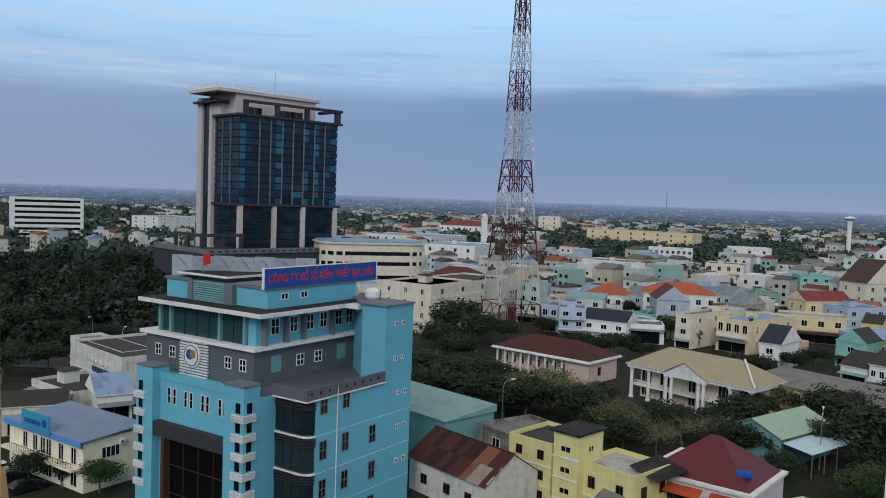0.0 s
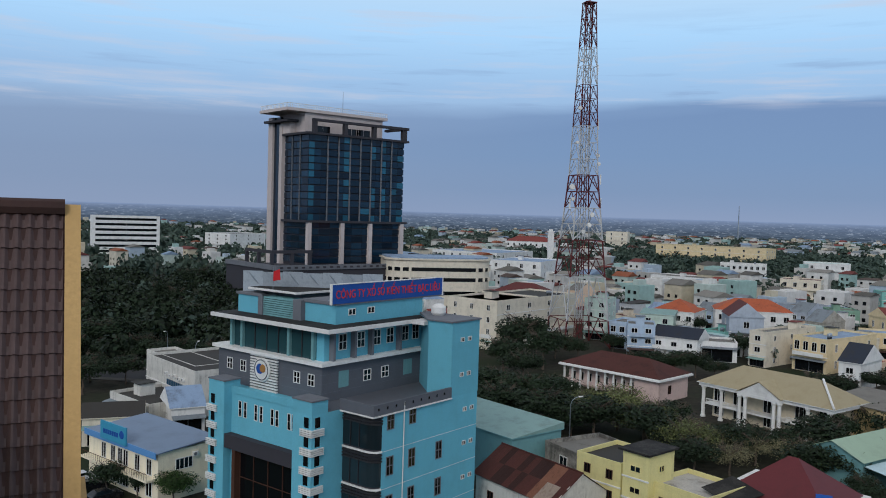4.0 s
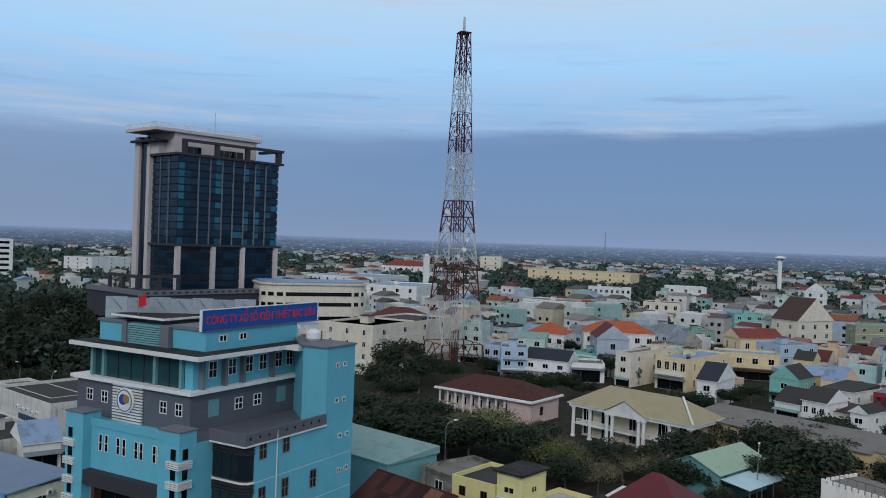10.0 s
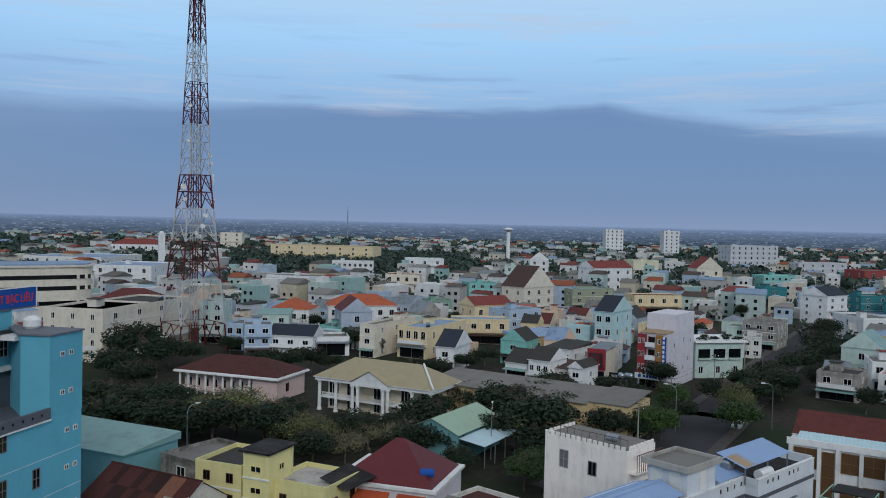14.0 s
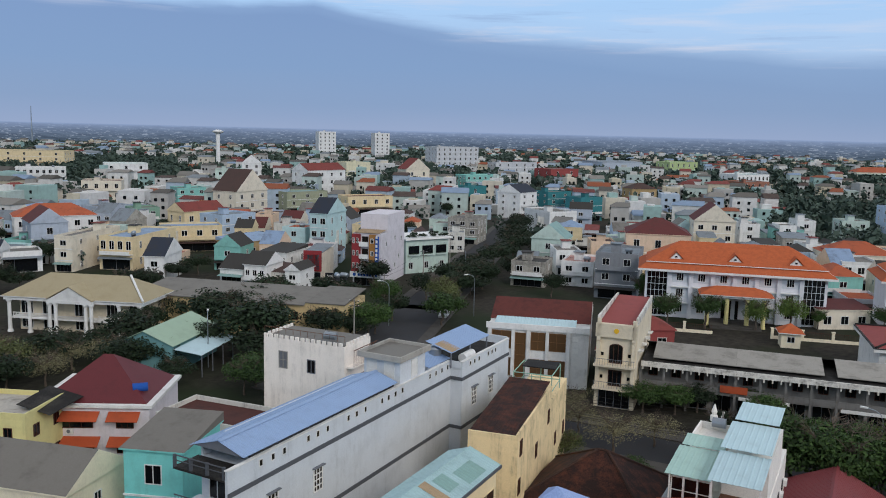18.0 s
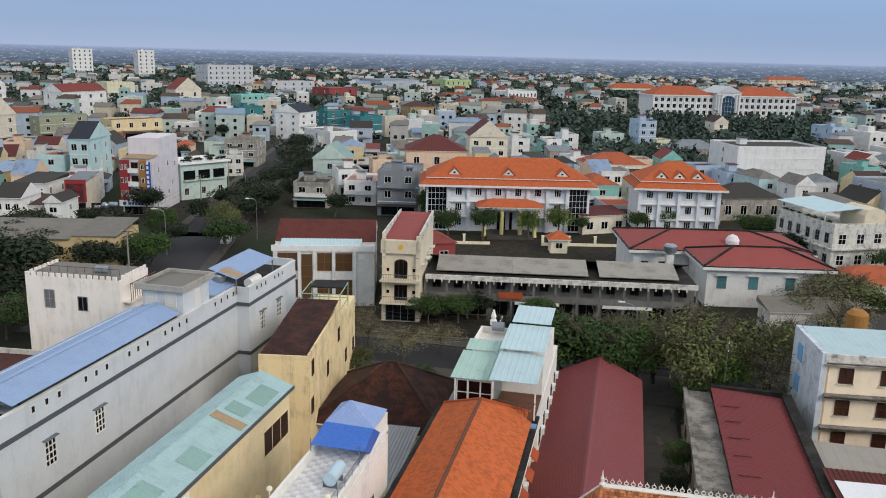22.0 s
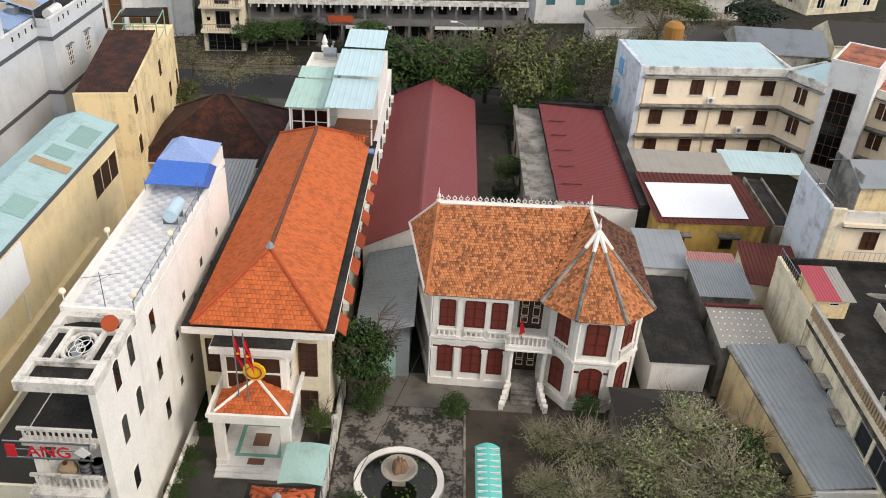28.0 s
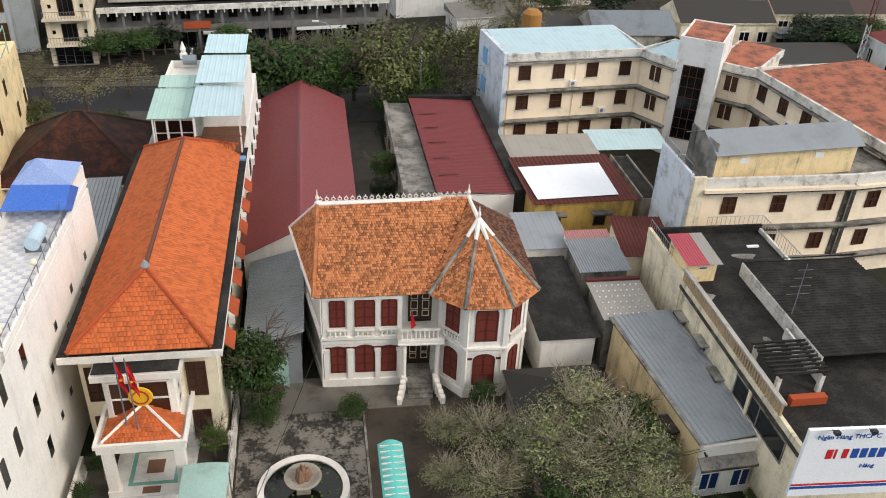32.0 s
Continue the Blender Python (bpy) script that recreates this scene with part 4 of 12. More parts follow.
def flag(x, y, z, lean, label="red flag with a yellow star on a thin pole"):
    top = thing("flag", label, "flag", lot(x, y, z), "flags before the hall")
    part("pole", (Shape().tube((0, 0, 0), (0, 0, 5.2), 0.05, 0.04, 6), "grey_trim"), top)
    rows = [(5.0 - 0.3 * i, 0.3 + 0.03 * i + lean, 0.09 * math.sin(i * 2.1 + lean)) for i in range(7)]
    pts = [p for z, x, q in rows for p in ((0.04, q, z), (x * 0.5, q + 0.06, z - 0.4), (x, q - 0.1, z - 0.9))]
    pts += [(x, y + 0.015, z) for x, y, z in pts]
    f = [(3 * i + j, 3 * i + 3 + j, 3 * i + 4 + j, 3 * i + 1 + j) for i in range(6) for j in range(2)]
    s = Shape().add(pts, f + [tuple(21 + q for q in g[::-1]) for g in f])
    cloth = part("cloth", (s, "red_flag"), top)
    star = Shape()
    pts = [(0.2 + (0.14 if j % 2 == 0 else 0.055) * math.sin(j * math.pi / 5), -0.14, 3.7 + (0.14 if j % 2 == 0 else 0.055) * math.cos(j * math.pi / 5)) for j in range(10)]
    star.add(pts + [(p[0], -0.12, p[2]) for p in pts], [tuple(range(9, -1, -1)), tuple(range(10, 20))])
    part("star", (star, "yellow_paint"), cloth)


flag(-11.1, 36.2, 4.6, 0.0)
flag(-10.5, 36.0, 4.6, 0.05)


def gatehouse():
    top = thing("gatehouse", "small gatehouse with weathered orange hipped tile roof", "gatehouse", lot(-9.65, 27.55))
    part("wall", (Shape().box(0.3, 0.3, 0, 3.6, 3.6, 2.8), "plaster_cream"), top)
    part("gutter_roof", (Shape().box(0, 0, 2.8, 3.95, 3.95, 3.05), "tar_black"), top)
    A, B, C, D, R0 = (0.3, 0.3, 3.05), (3.65, 0.3, 3.05), (3.65, 3.65, 3.05), (0.3, 3.65, 3.05), (2.0, 2.0, 4.2)
    s = Shape()
    for a, b in ((A, B), (B, C), (C, D), (D, A)):
        s.slab(a, b, R0, R0, 0.1)
    roof = part("roof", (s, "orange_tile"), top)
    for k, (a, b) in enumerate(((A, B), (B, C), (C, D), (D, A))):
        ob = part("roof_tiles", tiles_on((a, b, R0), 0.22, 0.26, "clay_gate", seed=60 + k), roof)
        ob["kind"] = "stuff"
    for q in (A, B, C, D):
        part("hip_ridge", (Shape().tube((R0[0], R0[1], R0[2] + 0.06), (q[0], q[1], q[2] + 0.07), 0.1, 0.1, 6), "terracotta"), roof)
    part("finial", (Shape().lathe([(0.22, 0), (0.25, 0.12), (0.12, 0.25), (0.04, 0.4)], 8, R0), "grey_metal"), roof)
    part("window", window_mesh(1.2, 1.2, (2, 1, False), "white_paint", "pane_dark"), top, pose(1.9, 0.3, 1.0))


gatehouse()




def canopy(label, x, y, w, d, z, mat, sag=0.25, turn=0.0):
    top = thing("canopy", label, "canopy", lot(x, y, 0, turn))
    v, f, k = [], [], 8
    for i in range(k + 1):
        q = i / k
        h = z + sag * math.sin(math.pi * q)
        v += [(w * q, 0, h), (w * q, d, h), (w * q, 0, h - 0.03), (w * q, d, h - 0.03)]
    for i in range(k):
        a = 4 * i
        f += [(a, a + 4, a + 5, a + 1), (a + 2, a + 3, a + 7, a + 6), (a, a + 2, a + 6, a + 4), (a + 1, a + 5, a + 7, a + 3)]
    f += [(0, 1, 3, 2), (4 * k, 4 * k + 2, 4 * k + 3, 4 * k + 1)]
    part("sheet", mesh_of(v, f, (mat,)), top)
    for px in (0.08, w - 0.08):
        for py in (0.1, d - 0.1):
            part("post", (Shape().tube((px, py, 0), (px, py, z), 0.04, 0.04, 6), "grey_trim"), top)
    return top, z


canopy("pale green sheet canopy beside the portico", -8.2, 31.9, 2.55, 3.1, 2.7, "roof_mint", 0.15)
cy, _ = canopy("narrow turquoise arched canopy over the garden path", 2.85, 30.95, 1.5, 5.15, 2.15, "cyan_bright", 0.35)

for i in range(1, 11):
    part("rib", (Shape().box(0.1, 0.47 * i - 0.03, 2.35, 1.4, 0.47 * i + 0.03, 2.49), "white_paint"), cy)


# ---- fountain ----
def fountain():
    top = thing("fountain", "round garden fountain with white rim, stone bowl and dark water", "fountain", lot(-1.58, 34.75))
    k = 40
    rim = Shape()
    for (ra, za), (rb, zb) in (((2.35, 0.1), (2.3, 0.42)), ((2.3, 0.42), (2.7, 0.46)), ((2.7, 0.46), (2.73, 0.0))):
        v = [(r * math.cos(i * math.tau / k), r * math.sin(i * math.tau / k), z) for r, z in ((ra, za), (rb, zb)) for i in range(k)]
        rim.add(v, [(i, k + i, k + (i + 1) % k, (i + 1) % k) for i in range(k)])
    part("rim", (rim, "plaster_white"), top)
    part("water", (Shape().tube((0, 0, 0.1), (0, 0, 0.3), 2.34, 2.34, 40), "pond_water"), top)
    part("pedestal", (Shape().box(-0.4, -0.4, 0.1, 0.4, 0.4, 0.55).lathe([(0.34, 0.55), (0.22, 0.7), (0.22, 1.0), (0.42, 1.1)], 14), "old_stone"), top)
    part("bowl", (Shape().lathe([(0.35, 1.0), (0.8, 1.12), (1.08, 1.35), (1.1, 1.42), (0.95, 1.42), (0.6, 1.28)], 24), "old_stone"), top)
    rnd = random.Random(5)
    for i in range(9):
        a, r = i * 2.4, 0.33 * (i / 9) ** 0.5
        part("rock", (Shape().lathe([(0.22, 0), (0.26, 0.15), (0.17, 0.45 + 0.3 * rnd.random()), (0.03, 0.75 + 0.35 * rnd.random())], 7, (r * math.cos(a), r * math.sin(a), 1.25)), "rockery"), top, None, "brown and white rock")
    pads = Shape()
    for i in range(60):
        a, r, q = rnd.uniform(0, 6.28), rnd.uniform(0.7, 2.2), rnd.uniform(0.04, 0.1)
        pads.tube((r * math.cos(a), r * math.sin(a), 0.3), (r * math.cos(a), r * math.sin(a), 0.312), q, q, 6)
    ob = part("water_plants", (pads, "leaf_light"), top)
    ob["kind"] = "stuff"


fountain()


# ---- plain metal-roofed sheds and lean-tos on the lots ----
def shed(label, x, y, w, d, z0, z1, mat, wall="plaster_cream", turn=0.0, along="y", pitch=0.3, name="shed", over=0.2, walls=True):
    """A low building under one ribbed sheet: eave height z0 at its first side, z1 at the other. along: the way its ribs run."""
    top = thing(name, label, "shed", lot(x, y, 0, turn), "metal-roofed sheds")
    low = min(z0, z1)
    if walls:
        part("wall", (Shape().box(0.1, 0.1, -0.2, w - 0.1, d - 0.1, low - 0.15), wall), top)
    if along == "x":   # ribs run along x, slope along x
        rise = z1 - z0
        sheet = corrugated(d + 2 * over, math.hypot(w + 2 * over, rise), pitch, 0.06 if pitch < 0.45 else 0.018, mat)
        m = pose(-over, d + over, z0, 0, 0, -90) @ pose(0, 0, 0, math.degrees(math.atan2(rise, w)), 0, 0)
        part("roof", sheet, top, m)
    else:
        rise = z1 - z0
        sheet = corrugated(w + 2 * over, math.hypot(d + 2 * over, rise), pitch, 0.06 if pitch < 0.45 else 0.018, mat)
        part("roof", sheet, top, pose(-over, -over, z0, math.degrees(math.atan2(rise, d)), 0, 0))
    return top


def gable_shed(label, x, y, w, d, eave, ridge, mat, wall, turn=0.0, pitch=0.35, cat="warehouse"):
    """A long shed with its ridge running away from the street."""
    top = thing("warehouse", label, cat, lot(x, y, 0, turn), "red-roofed sheds")
    part("wall", (Shape().add([(0, 0, -0.2), (w, 0, -0.2), (w, d, -0.2), (0, d, -0.2), (0, 0, eave - 0.1), (w, 0, eave - 0.1), (w, d, eave - 0.1), (0, d, eave - 0.1), (w / 2, 0, ridge - 0.12), (w / 2, d, ridge - 0.12)],
                              [(0, 1, 5, 8, 4), (1, 2, 6, 5), (2, 3, 7, 9, 6), (3, 0, 4, 7)]), wall), top)
    run, rise = w / 2 + 0.3, (ridge - eave) * (w / 2 + 0.3) / (w / 2)
    ln = math.hypot(run, rise)
    ang = math.degrees(math.atan2(rise, run))
    part("roof_slope", corrugated(d + 0.6, ln, pitch, 0.03, mat), top, pose(-0.3, d + 0.3, ridge - rise, 0, 0, -90) @ pose(0, 0, 0, ang))
    part("roof_slope", corrugated(d + 0.6, ln, pitch, 0.03, mat), top, pose(w + 0.3, -0.3, ridge - rise, 0, 0, 90) @ pose(0, 0, 0, ang))
    part("ridge_cap", (Shape().slab((w / 2 - 0.25, d + 0.3, ridge - 0.06), (w / 2 - 0.25, -0.3, ridge - 0.06), (w / 2, -0.3, ridge + 0.06), (w / 2, d + 0.3, ridge + 0.06), 0.02).slab((w / 2 + 0.25, -0.3, ridge - 0.06), (w / 2 + 0.25, d + 0.3, ridge - 0.06), (w / 2, d + 0.3, ridge + 0.06), (w / 2, -0.3, ridge + 0.06), 0.02), mat), top)
    return top


def ac_unit(parent, x, y, z, turn):
    ac = part("air_conditioner", (Shape().box(-0.4, -0.34, 0, 0.4, 0, 0.58), "white_paint"), parent, pose(x, y, z, 0, 0, turn))
    part("fan_grille", (Shape().tube((-0.1, -0.36, 0.29), (-0.1, -0.34, 0.29), 0.22, 0.22, 12), "grey_trim"), ac)


red = gable_shed("long shed with a ribbed dark red metal gable roof", -5.9, 55.0, 8.8, 32.0, 4.3, 6.5, "red_metal", "plaster_white")
for i in range(5):
    ac_unit(red, 8.8, 10.0 + 4.2 * i, 2.4, 90)
low_red = shed("low white shed with flat dark red ribbed roof", 10.3, 63.2, 6.6, 22.0, 4.95, 4.6, "red_metal", "plaster_white", along="x")
part("front_wall", (Shape().box(-0.1, -0.1, -0.2, 8.4, 0.1, 4.4), "plaster_white"), low_red)
t = thing("roof_edge", "weathered black concrete gutter wall round the red roof", "parapet", lot(17.1, 63.0))
part("coping", (Shape().box(0, 0, 0, 1.0, 22.6, 4.95), "tar_black"), t)
part("back_coping", (Shape().box(-7.0, 22.2, 0, -0.02, 22.8, 5.15), "tar_black"), t)
for i in range(5):
    part("batten", (Shape().box(-6.4, 3.0 + 3.6 * i, 5.02, -4.6 - 0.3 * (i % 2), 3.09 + 3.6 * i, 5.09), "dark_red"), t)
t = thing("annex", "narrow weathered concrete flat-roofed annex along the lane", "annex", lot(7.5, 64.3))
part("wall", (Shape().box(0, 0, -0.2, 2.65, 21.2, 4.3), "old_concrete"), t)
part("coping", (Shape().box(-0.15, -0.1, 4.3, 0.25, 21.3, 4.6), "old_concrete"), t)
for i in range(5):
    part("window", window_mesh(1.1, 1.2, (2, 1, False), "wood_brown", "pane_dark"), t, pose(0, 2.5 + 4.2 * i, 1.6, 0, 0, -90))
shed("grey patched metal lean-to beside the villa", -5.2, 44.5, 3.7, 12.8, 3.6, 4.6, "grey_metal", "grey_metal", along="x")
shed("grey metal side shed behind the turret", 16.0, 54.0, 3.6, 5.3, 4.4, 4.6, "grey_metal", "plaster_white", pitch=0.6)
shed("black bitumen-roofed low house beside the turret", 14.6, 43.2, 4.0, 9.6, 3.8, 4.2, "tar_black", "plaster_white", along="y", pitch=0.9)
shed("low shed with grey ribbed roof and rusty edges", 19.3, 49.8, 3.7, 4.2, 4.8, 5.0, "grey_metal", "old_concrete", pitch=0.2)
shed("strip of faded pink ribbed sheet above the grey roof", 19.3, 54.2, 3.6, 1.1, 5.0, 5.1, "pink_sheet", "plaster_cream", pitch=0.2, over=0.05)
dots = shed("low shed with pale grey sheet roof dotted with white caps", 19.4, 44.2, 3.7, 4.1, 4.5, 4.75, "store_sheet", "old_concrete", pitch=1.2)
for i in range(8):
    for j in range(6):
        part("cap", (Shape().box(0.2 + 0.45 * i, 0.3 + 0.65 * j, 4.55 + 0.06 * 0.65 * j, 0.3 + 0.45 * i, 0.4 + 0.65 * j, 4.62 + 0.06 * 0.65 * j), "white_sheet"), dots)
part("ridge_tile", (Shape().box(-0.2, 4.15, 4.72, 3.9, 4.45, 4.95), "dark_red"), dots)
shed("low hut under dark red-brown rusty sheets", 23.5, 52.0, 4.0, 5.6, 4.65, 4.9, "red_rust", "plaster_cream", turn=-6)
long_shed = shed("long yellow-walled shed with ribbed grey roof", 21.25, 32.1, 4.25, 12.0, 4.35, 4.65, "grey_metal", "plaster_yellow", turn=7, pitch=0.33, over=0.15)
for x in (-0.2, 4.25):
    part("verge", (Shape().slab((x, -0.1, 4.38), (x + 0.22, -0.1, 4.38), (x + 0.22, 12.1, 4.68), (x, 12.1, 4.68), 0.14), "old_concrete"), long_shed, None, "mouldy concrete verge")
part("window", window_mesh(1.2, 1.3, (2, 1, False), "wood_brown", "pane_dark"), long_shed, pose(0.1, 3.0, 1.6, 0, 0, -90))
part("hood", (Shape().box(-0.5, 2.2, 3.0, 0.1, 3.8, 3.15), "mould"), long_shed)
t = thing("front_house", "low white shed front with blue windows and small mouldy eave", "shed front", lot(21.3, 32.1, 0, 3))
part("wall", (Shape().box(0.0, -0.2, -0.2, 4.4, 0.05, 4.2), "plaster_white"), t)
part("eave", (Shape().slab((-0.15, -0.85, 2.95), (4.55, -0.85, 2.95), (4.55, -0.2, 3.35), (-0.15, -0.2, 3.35), 0.12), "old_concrete"), t)
part("eave_edge", (Shape().box(-0.17, -0.9, 2.8, 4.57, -0.82, 2.95), "mould"), t)
for x in (0.95, 3.0):
    part("window", window_mesh(1.3, 1.5, (2, 1, False), "white_paint", "pane_navy"), t, pose(x, -0.2, 0.55))
part("lamp", (Shape().tube((0.15, -0.2, 3.75), (0.15, -0.5, 3.7), 0.05, 0.09, 8), "dark_metal"), t)
store = shed("mustard store with mouldy walls and rusty brown roof", 18.1, 60.0, 9.2, 8.4, 5.1, 5.4, "red_rust", "mustard", pitch=0.4, turn=2)
for x in (2.0, 6.1):
    part("window", window_mesh(1.1, 1.2, (1, 1, False), "wood_brown", "pane_dark"), store, pose(x, 0.1, 2.6))
    part("hood", (Shape().box(x - 0.9, -0.5, 3.95, x + 0.9, 0.12, 4.1), "old_concrete"), store)
    part("hood_edge", (Shape().box(x - 0.9, -0.52, 3.85, x + 0.9, -0.44, 3.95), "mould"), store)
t = thing("tarpaulin", "white plastic sheet spread over the rusty store roof", "tarpaulin", lot(18.3, 60.4, 5.26, 2))
part("sheet", (Shape().slab((0.2, 0.1, 0), (7.6, 0.3, 0), (7.8, 6.2, 0.24), (0.0, 6.0, 0.22), 0.03), "white_sheet"), t)
part("fold", (Shape().slab((2.55, 0.2, 0.012), (2.65, 0.2, 0.012), (2.6, 6.1, 0.25), (2.5, 6.1, 0.25), 0.02), "white_sheet"), t)
t = thing("annex", "black flat-roofed concrete strip beside the mustard store", "annex", lot(28.7, 62.4))
part("wall", (Shape().box(0, 0, -0.2, 1.8, 9.0, 3.9), "old_concrete"), t)
part("roof", (Shape().box(0.15, 0.15, 3.9, 1.65, 8.85, 3.95), "tar_black"), t)
for x in (0.0, 1.65):
    part("coping", (Shape().box(x, 0, 3.9, x + 0.15, 9.0, 4.15), "old_concrete"), t)
shed("flat beige-grey sheet roof of the school store", 18.2, 69.2, 9.1, 6.2, 4.4, 4.6, "store_sheet", "plaster_cream", pitch=1.0)
shed("pale blue lean-to roof under the stair tower", 27.8, 73.4, 7.8, 3.8, 3.8, 4.2, "cyan_metal", "plaster_cream", walls=False, pitch=0.5)
shed("grey metal roof strip between the houses", -19.2, 56.4, 2.9, 10.6, 4.8, 5.1, "grey_metal", "plaster_white", turn=3)
shed("grey metal roof beside the cyan house", -14.9, 68.5, 2.0, 16.0, 6.0, 6.4, "grey_metal", "plaster_white")


# ---- house with pale cyan roofs behind the hall ----
def cyan_house():
    top = thing("house", "narrow house with stepped pale cyan metal roofs and open drying loft", "house", lot(-13.2, 65.4))
    part("wall", (Shape().box(0, 0, -0.2, 7.3, 18.0, 8.6), "plaster_white"), top)
    part("loft_wall", (Shape().box(3.6, 3.2, 8.6, 7.2, 13.6, 12.0).box(0.2, 4.5, 8.6, 3.4, 9.0, 11.2), "plaster_white"), top)
    for x, y, w, d, z, rise, mat in ((3.3, -2.2, 4.0, 5.6, 12.2, 0.5, "cyan_metal"), (3.3, 3.3, 4.0, 6.0, 13.0, 0.4, "cyan_metal"), (3.5, 9.3, 3.7, 4.6, 13.6, 0.3, "cyan_metal"), (-0.3, -0.6, 3.8, 5.6, 11.4, 0.5, "mint_metal"), (-0.1, 5.0, 3.5, 2.2, 12.0, 0.3, "mint_metal")):
        part("roof", corrugated(w, d, 0.5, 0.03, mat), top, pose(x, y, z, math.degrees(math.atan2(rise, d))))
    part("terrace_room", (Shape().box(0.1, 7.4, 8.6, 3.4, 12.0, 11.4), "plaster_white"), top)
    for q in ((0.1, 7.4, 0.3, 12.0), (3.2, 7.4, 3.4, 12.0), (0.3, 11.8, 3.2, 12.0)):
        part("terrace_parapet", (Shape().box(q[0], q[1], 11.4, q[2], q[3], 12.0), "plaster_white"), top)
    part("drying_floor", (Shape().box(3.6, -2.1, 8.9, 7.2, 3.2, 9.05), "rust_metal"), top)
    for x in (0.1, 1.2, 2.3, 3.3):
        part("window_post", (Shape().box(x - 0.06, -0.5, 8.6, x + 0.06, -0.38, 11.4), "white_paint"), top)
    part("window", window_mesh(3.2, 2.3, (3, 2, False), "white_paint", "pane_dark"), top, pose(1.75, -0.05, 8.8))
    s = Shape()
    for i in range(12):
        s.box(3.65 + 0.3 * i, -2.15, 9.05, 3.69 + 0.3 * i, -2.1, 10.4)
    s.box(3.6, -2.16, 10.4, 7.2, -2.08, 10.5)
    part("railing", (s, "rust_metal"), top)
    for x in (3.62, 7.15):
        part("post", (Shape().box(x - 0.06, -2.15, 9.0, x + 0.06, -2.03, 12.2), "white_paint"), top)
    part("flat_gutter", (Shape().box(3.4, -2.8, 8.3, 7.4, -2.1, 8.7), "blue_metal"), top)
    part("spire", (Shape().lathe([(0.35, 0), (0.35, 0.5), (0.2, 0.6), (0.28, 0.9), (0.05, 1.6)], 8, (1.2, 12.6, 12.0)), "plaster_white"), top)
    part("water_tank", (Shape().tube((1.3, 11.3, 12.3), (2.5, 11.3, 12.3), 0.45, 0.45, 14), "steel"), top)
    for i in range(5):
        part("window", window_mesh(0.9, 1.4, (2, 1, False), "dark_metal", "pane_dark"), top, pose(7.3, 2 + 3.4 * i, 5.0, 0, 0, 90))
        ac_unit(top, 7.3, 3.4 + 3.4 * i, 5.4, 90)


cyan_house()


# ---- brown rusted hip roof and yellow block ----
MATS["roof_rustdark"] = MATS["rust_dark"]
rusty = thing("house", "low house under a broad dark rusted hipped roof", "house", lot(-28.2, 68.6), "town houses")
part("wall", (Shape().box(0.4, 0.4, -0.2, 13.2, 12.2, 3.7), "dirtywhite"), rusty)
part("roof", roof_mesh("hip", 13.4, 12.4, 4.4, 0.3, "rust_dark"), rusty, pose(0, 0, 3.8))
for a, b in (((-0.3, -0.3, 3.82), (6.2, 6.2, 8.22)), ((13.7, -0.3, 3.82), (7.2, 6.2, 8.22)), ((6.2, 6.2, 8.22), (7.2, 6.2, 8.22)), ((-0.3, 12.7, 3.82), (6.2, 6.2, 8.22)), ((13.7, 12.7, 3.82), (7.2, 6.2, 8.22))):
    part("ridge", (Shape().tube(a, b, 0.14, 0.14, 6), "rust_ridge"), rusty)
rnd = random.Random(77)
for k in range(7):
    u, v = rnd.uniform(2.5, 10.5), rnd.uniform(0.6, 3.6)
    if v < u < 13.4 - v:
        part("loose_sheet", (Shape().slab((u, v, 3.9 + v * 0.677), (u + 0.5, v, 3.9 + v * 0.677), (u + 0.6, v + 0.7, 3.9 + (v + 0.7) * 0.677), (u + 0.1, v + 0.7, 3.9 + (v + 0.7) * 0.677), 0.02), "grey_metal"), rusty)


surface("peeled_white", "e6e3de", streak=0.3, stain=0.55, stain_colour="8d877d", vary=0.1, scale=0.9, cover=0.0)
surface("tarp_pale", "8aa0cc", rough=0.5, stain=0.3, stain_colour="b0bedb", vary=0.15)
surface("green_patch", "86a8a2", rough=0.5, stain=0.3)
surface("old_white", "dcd8cf", streak=0.7, stain=0.75, stain_colour="34312d", vary=0.2, scale=1.8, cover=0.0)
surface("blue_tarp", "3c6cc0", rough=0.5, stain=0.2, stain_colour="7f9fd8", vary=0.2)
surface("cream_side", "f0dcb0", streak=0.35, stain=0.2, stain_colour="7a6a4c")
surface("rust_pale", "a58f72", stain=0.4)
surface("old_concrete_light", "a8a49c", streak=0.4, stain=0.5)
surface("blue_roof", "8ea6c8", rough=0.45, stain=0.12)
surface("frame_green", "8fb5a2", stain=0.2)
surface("school_yellow", "f6e3c8", streak=0.25, stain=0.2, stain_colour="6a6250")
surface("blue_flake", "d3dbe2", streak=0.7, stain=0.6, stain_colour="3f4247", vary=0.15, scale=1.6, cover=-0.01)
surface("orange_slab", "b06a50", stain=0.8, stain_colour="453831", vary=0.3, scale=1.3, cover=0.035)
surface("mouldy_yellow", "ecdfc2", streak=0.9, stain=0.4, stain_colour="34322c", vary=0.15, cover=0.015)
surface("red_stripe", "b0525c", stain=0.2)
surface("sky_paint", "6fa8d0", stain=0.15)

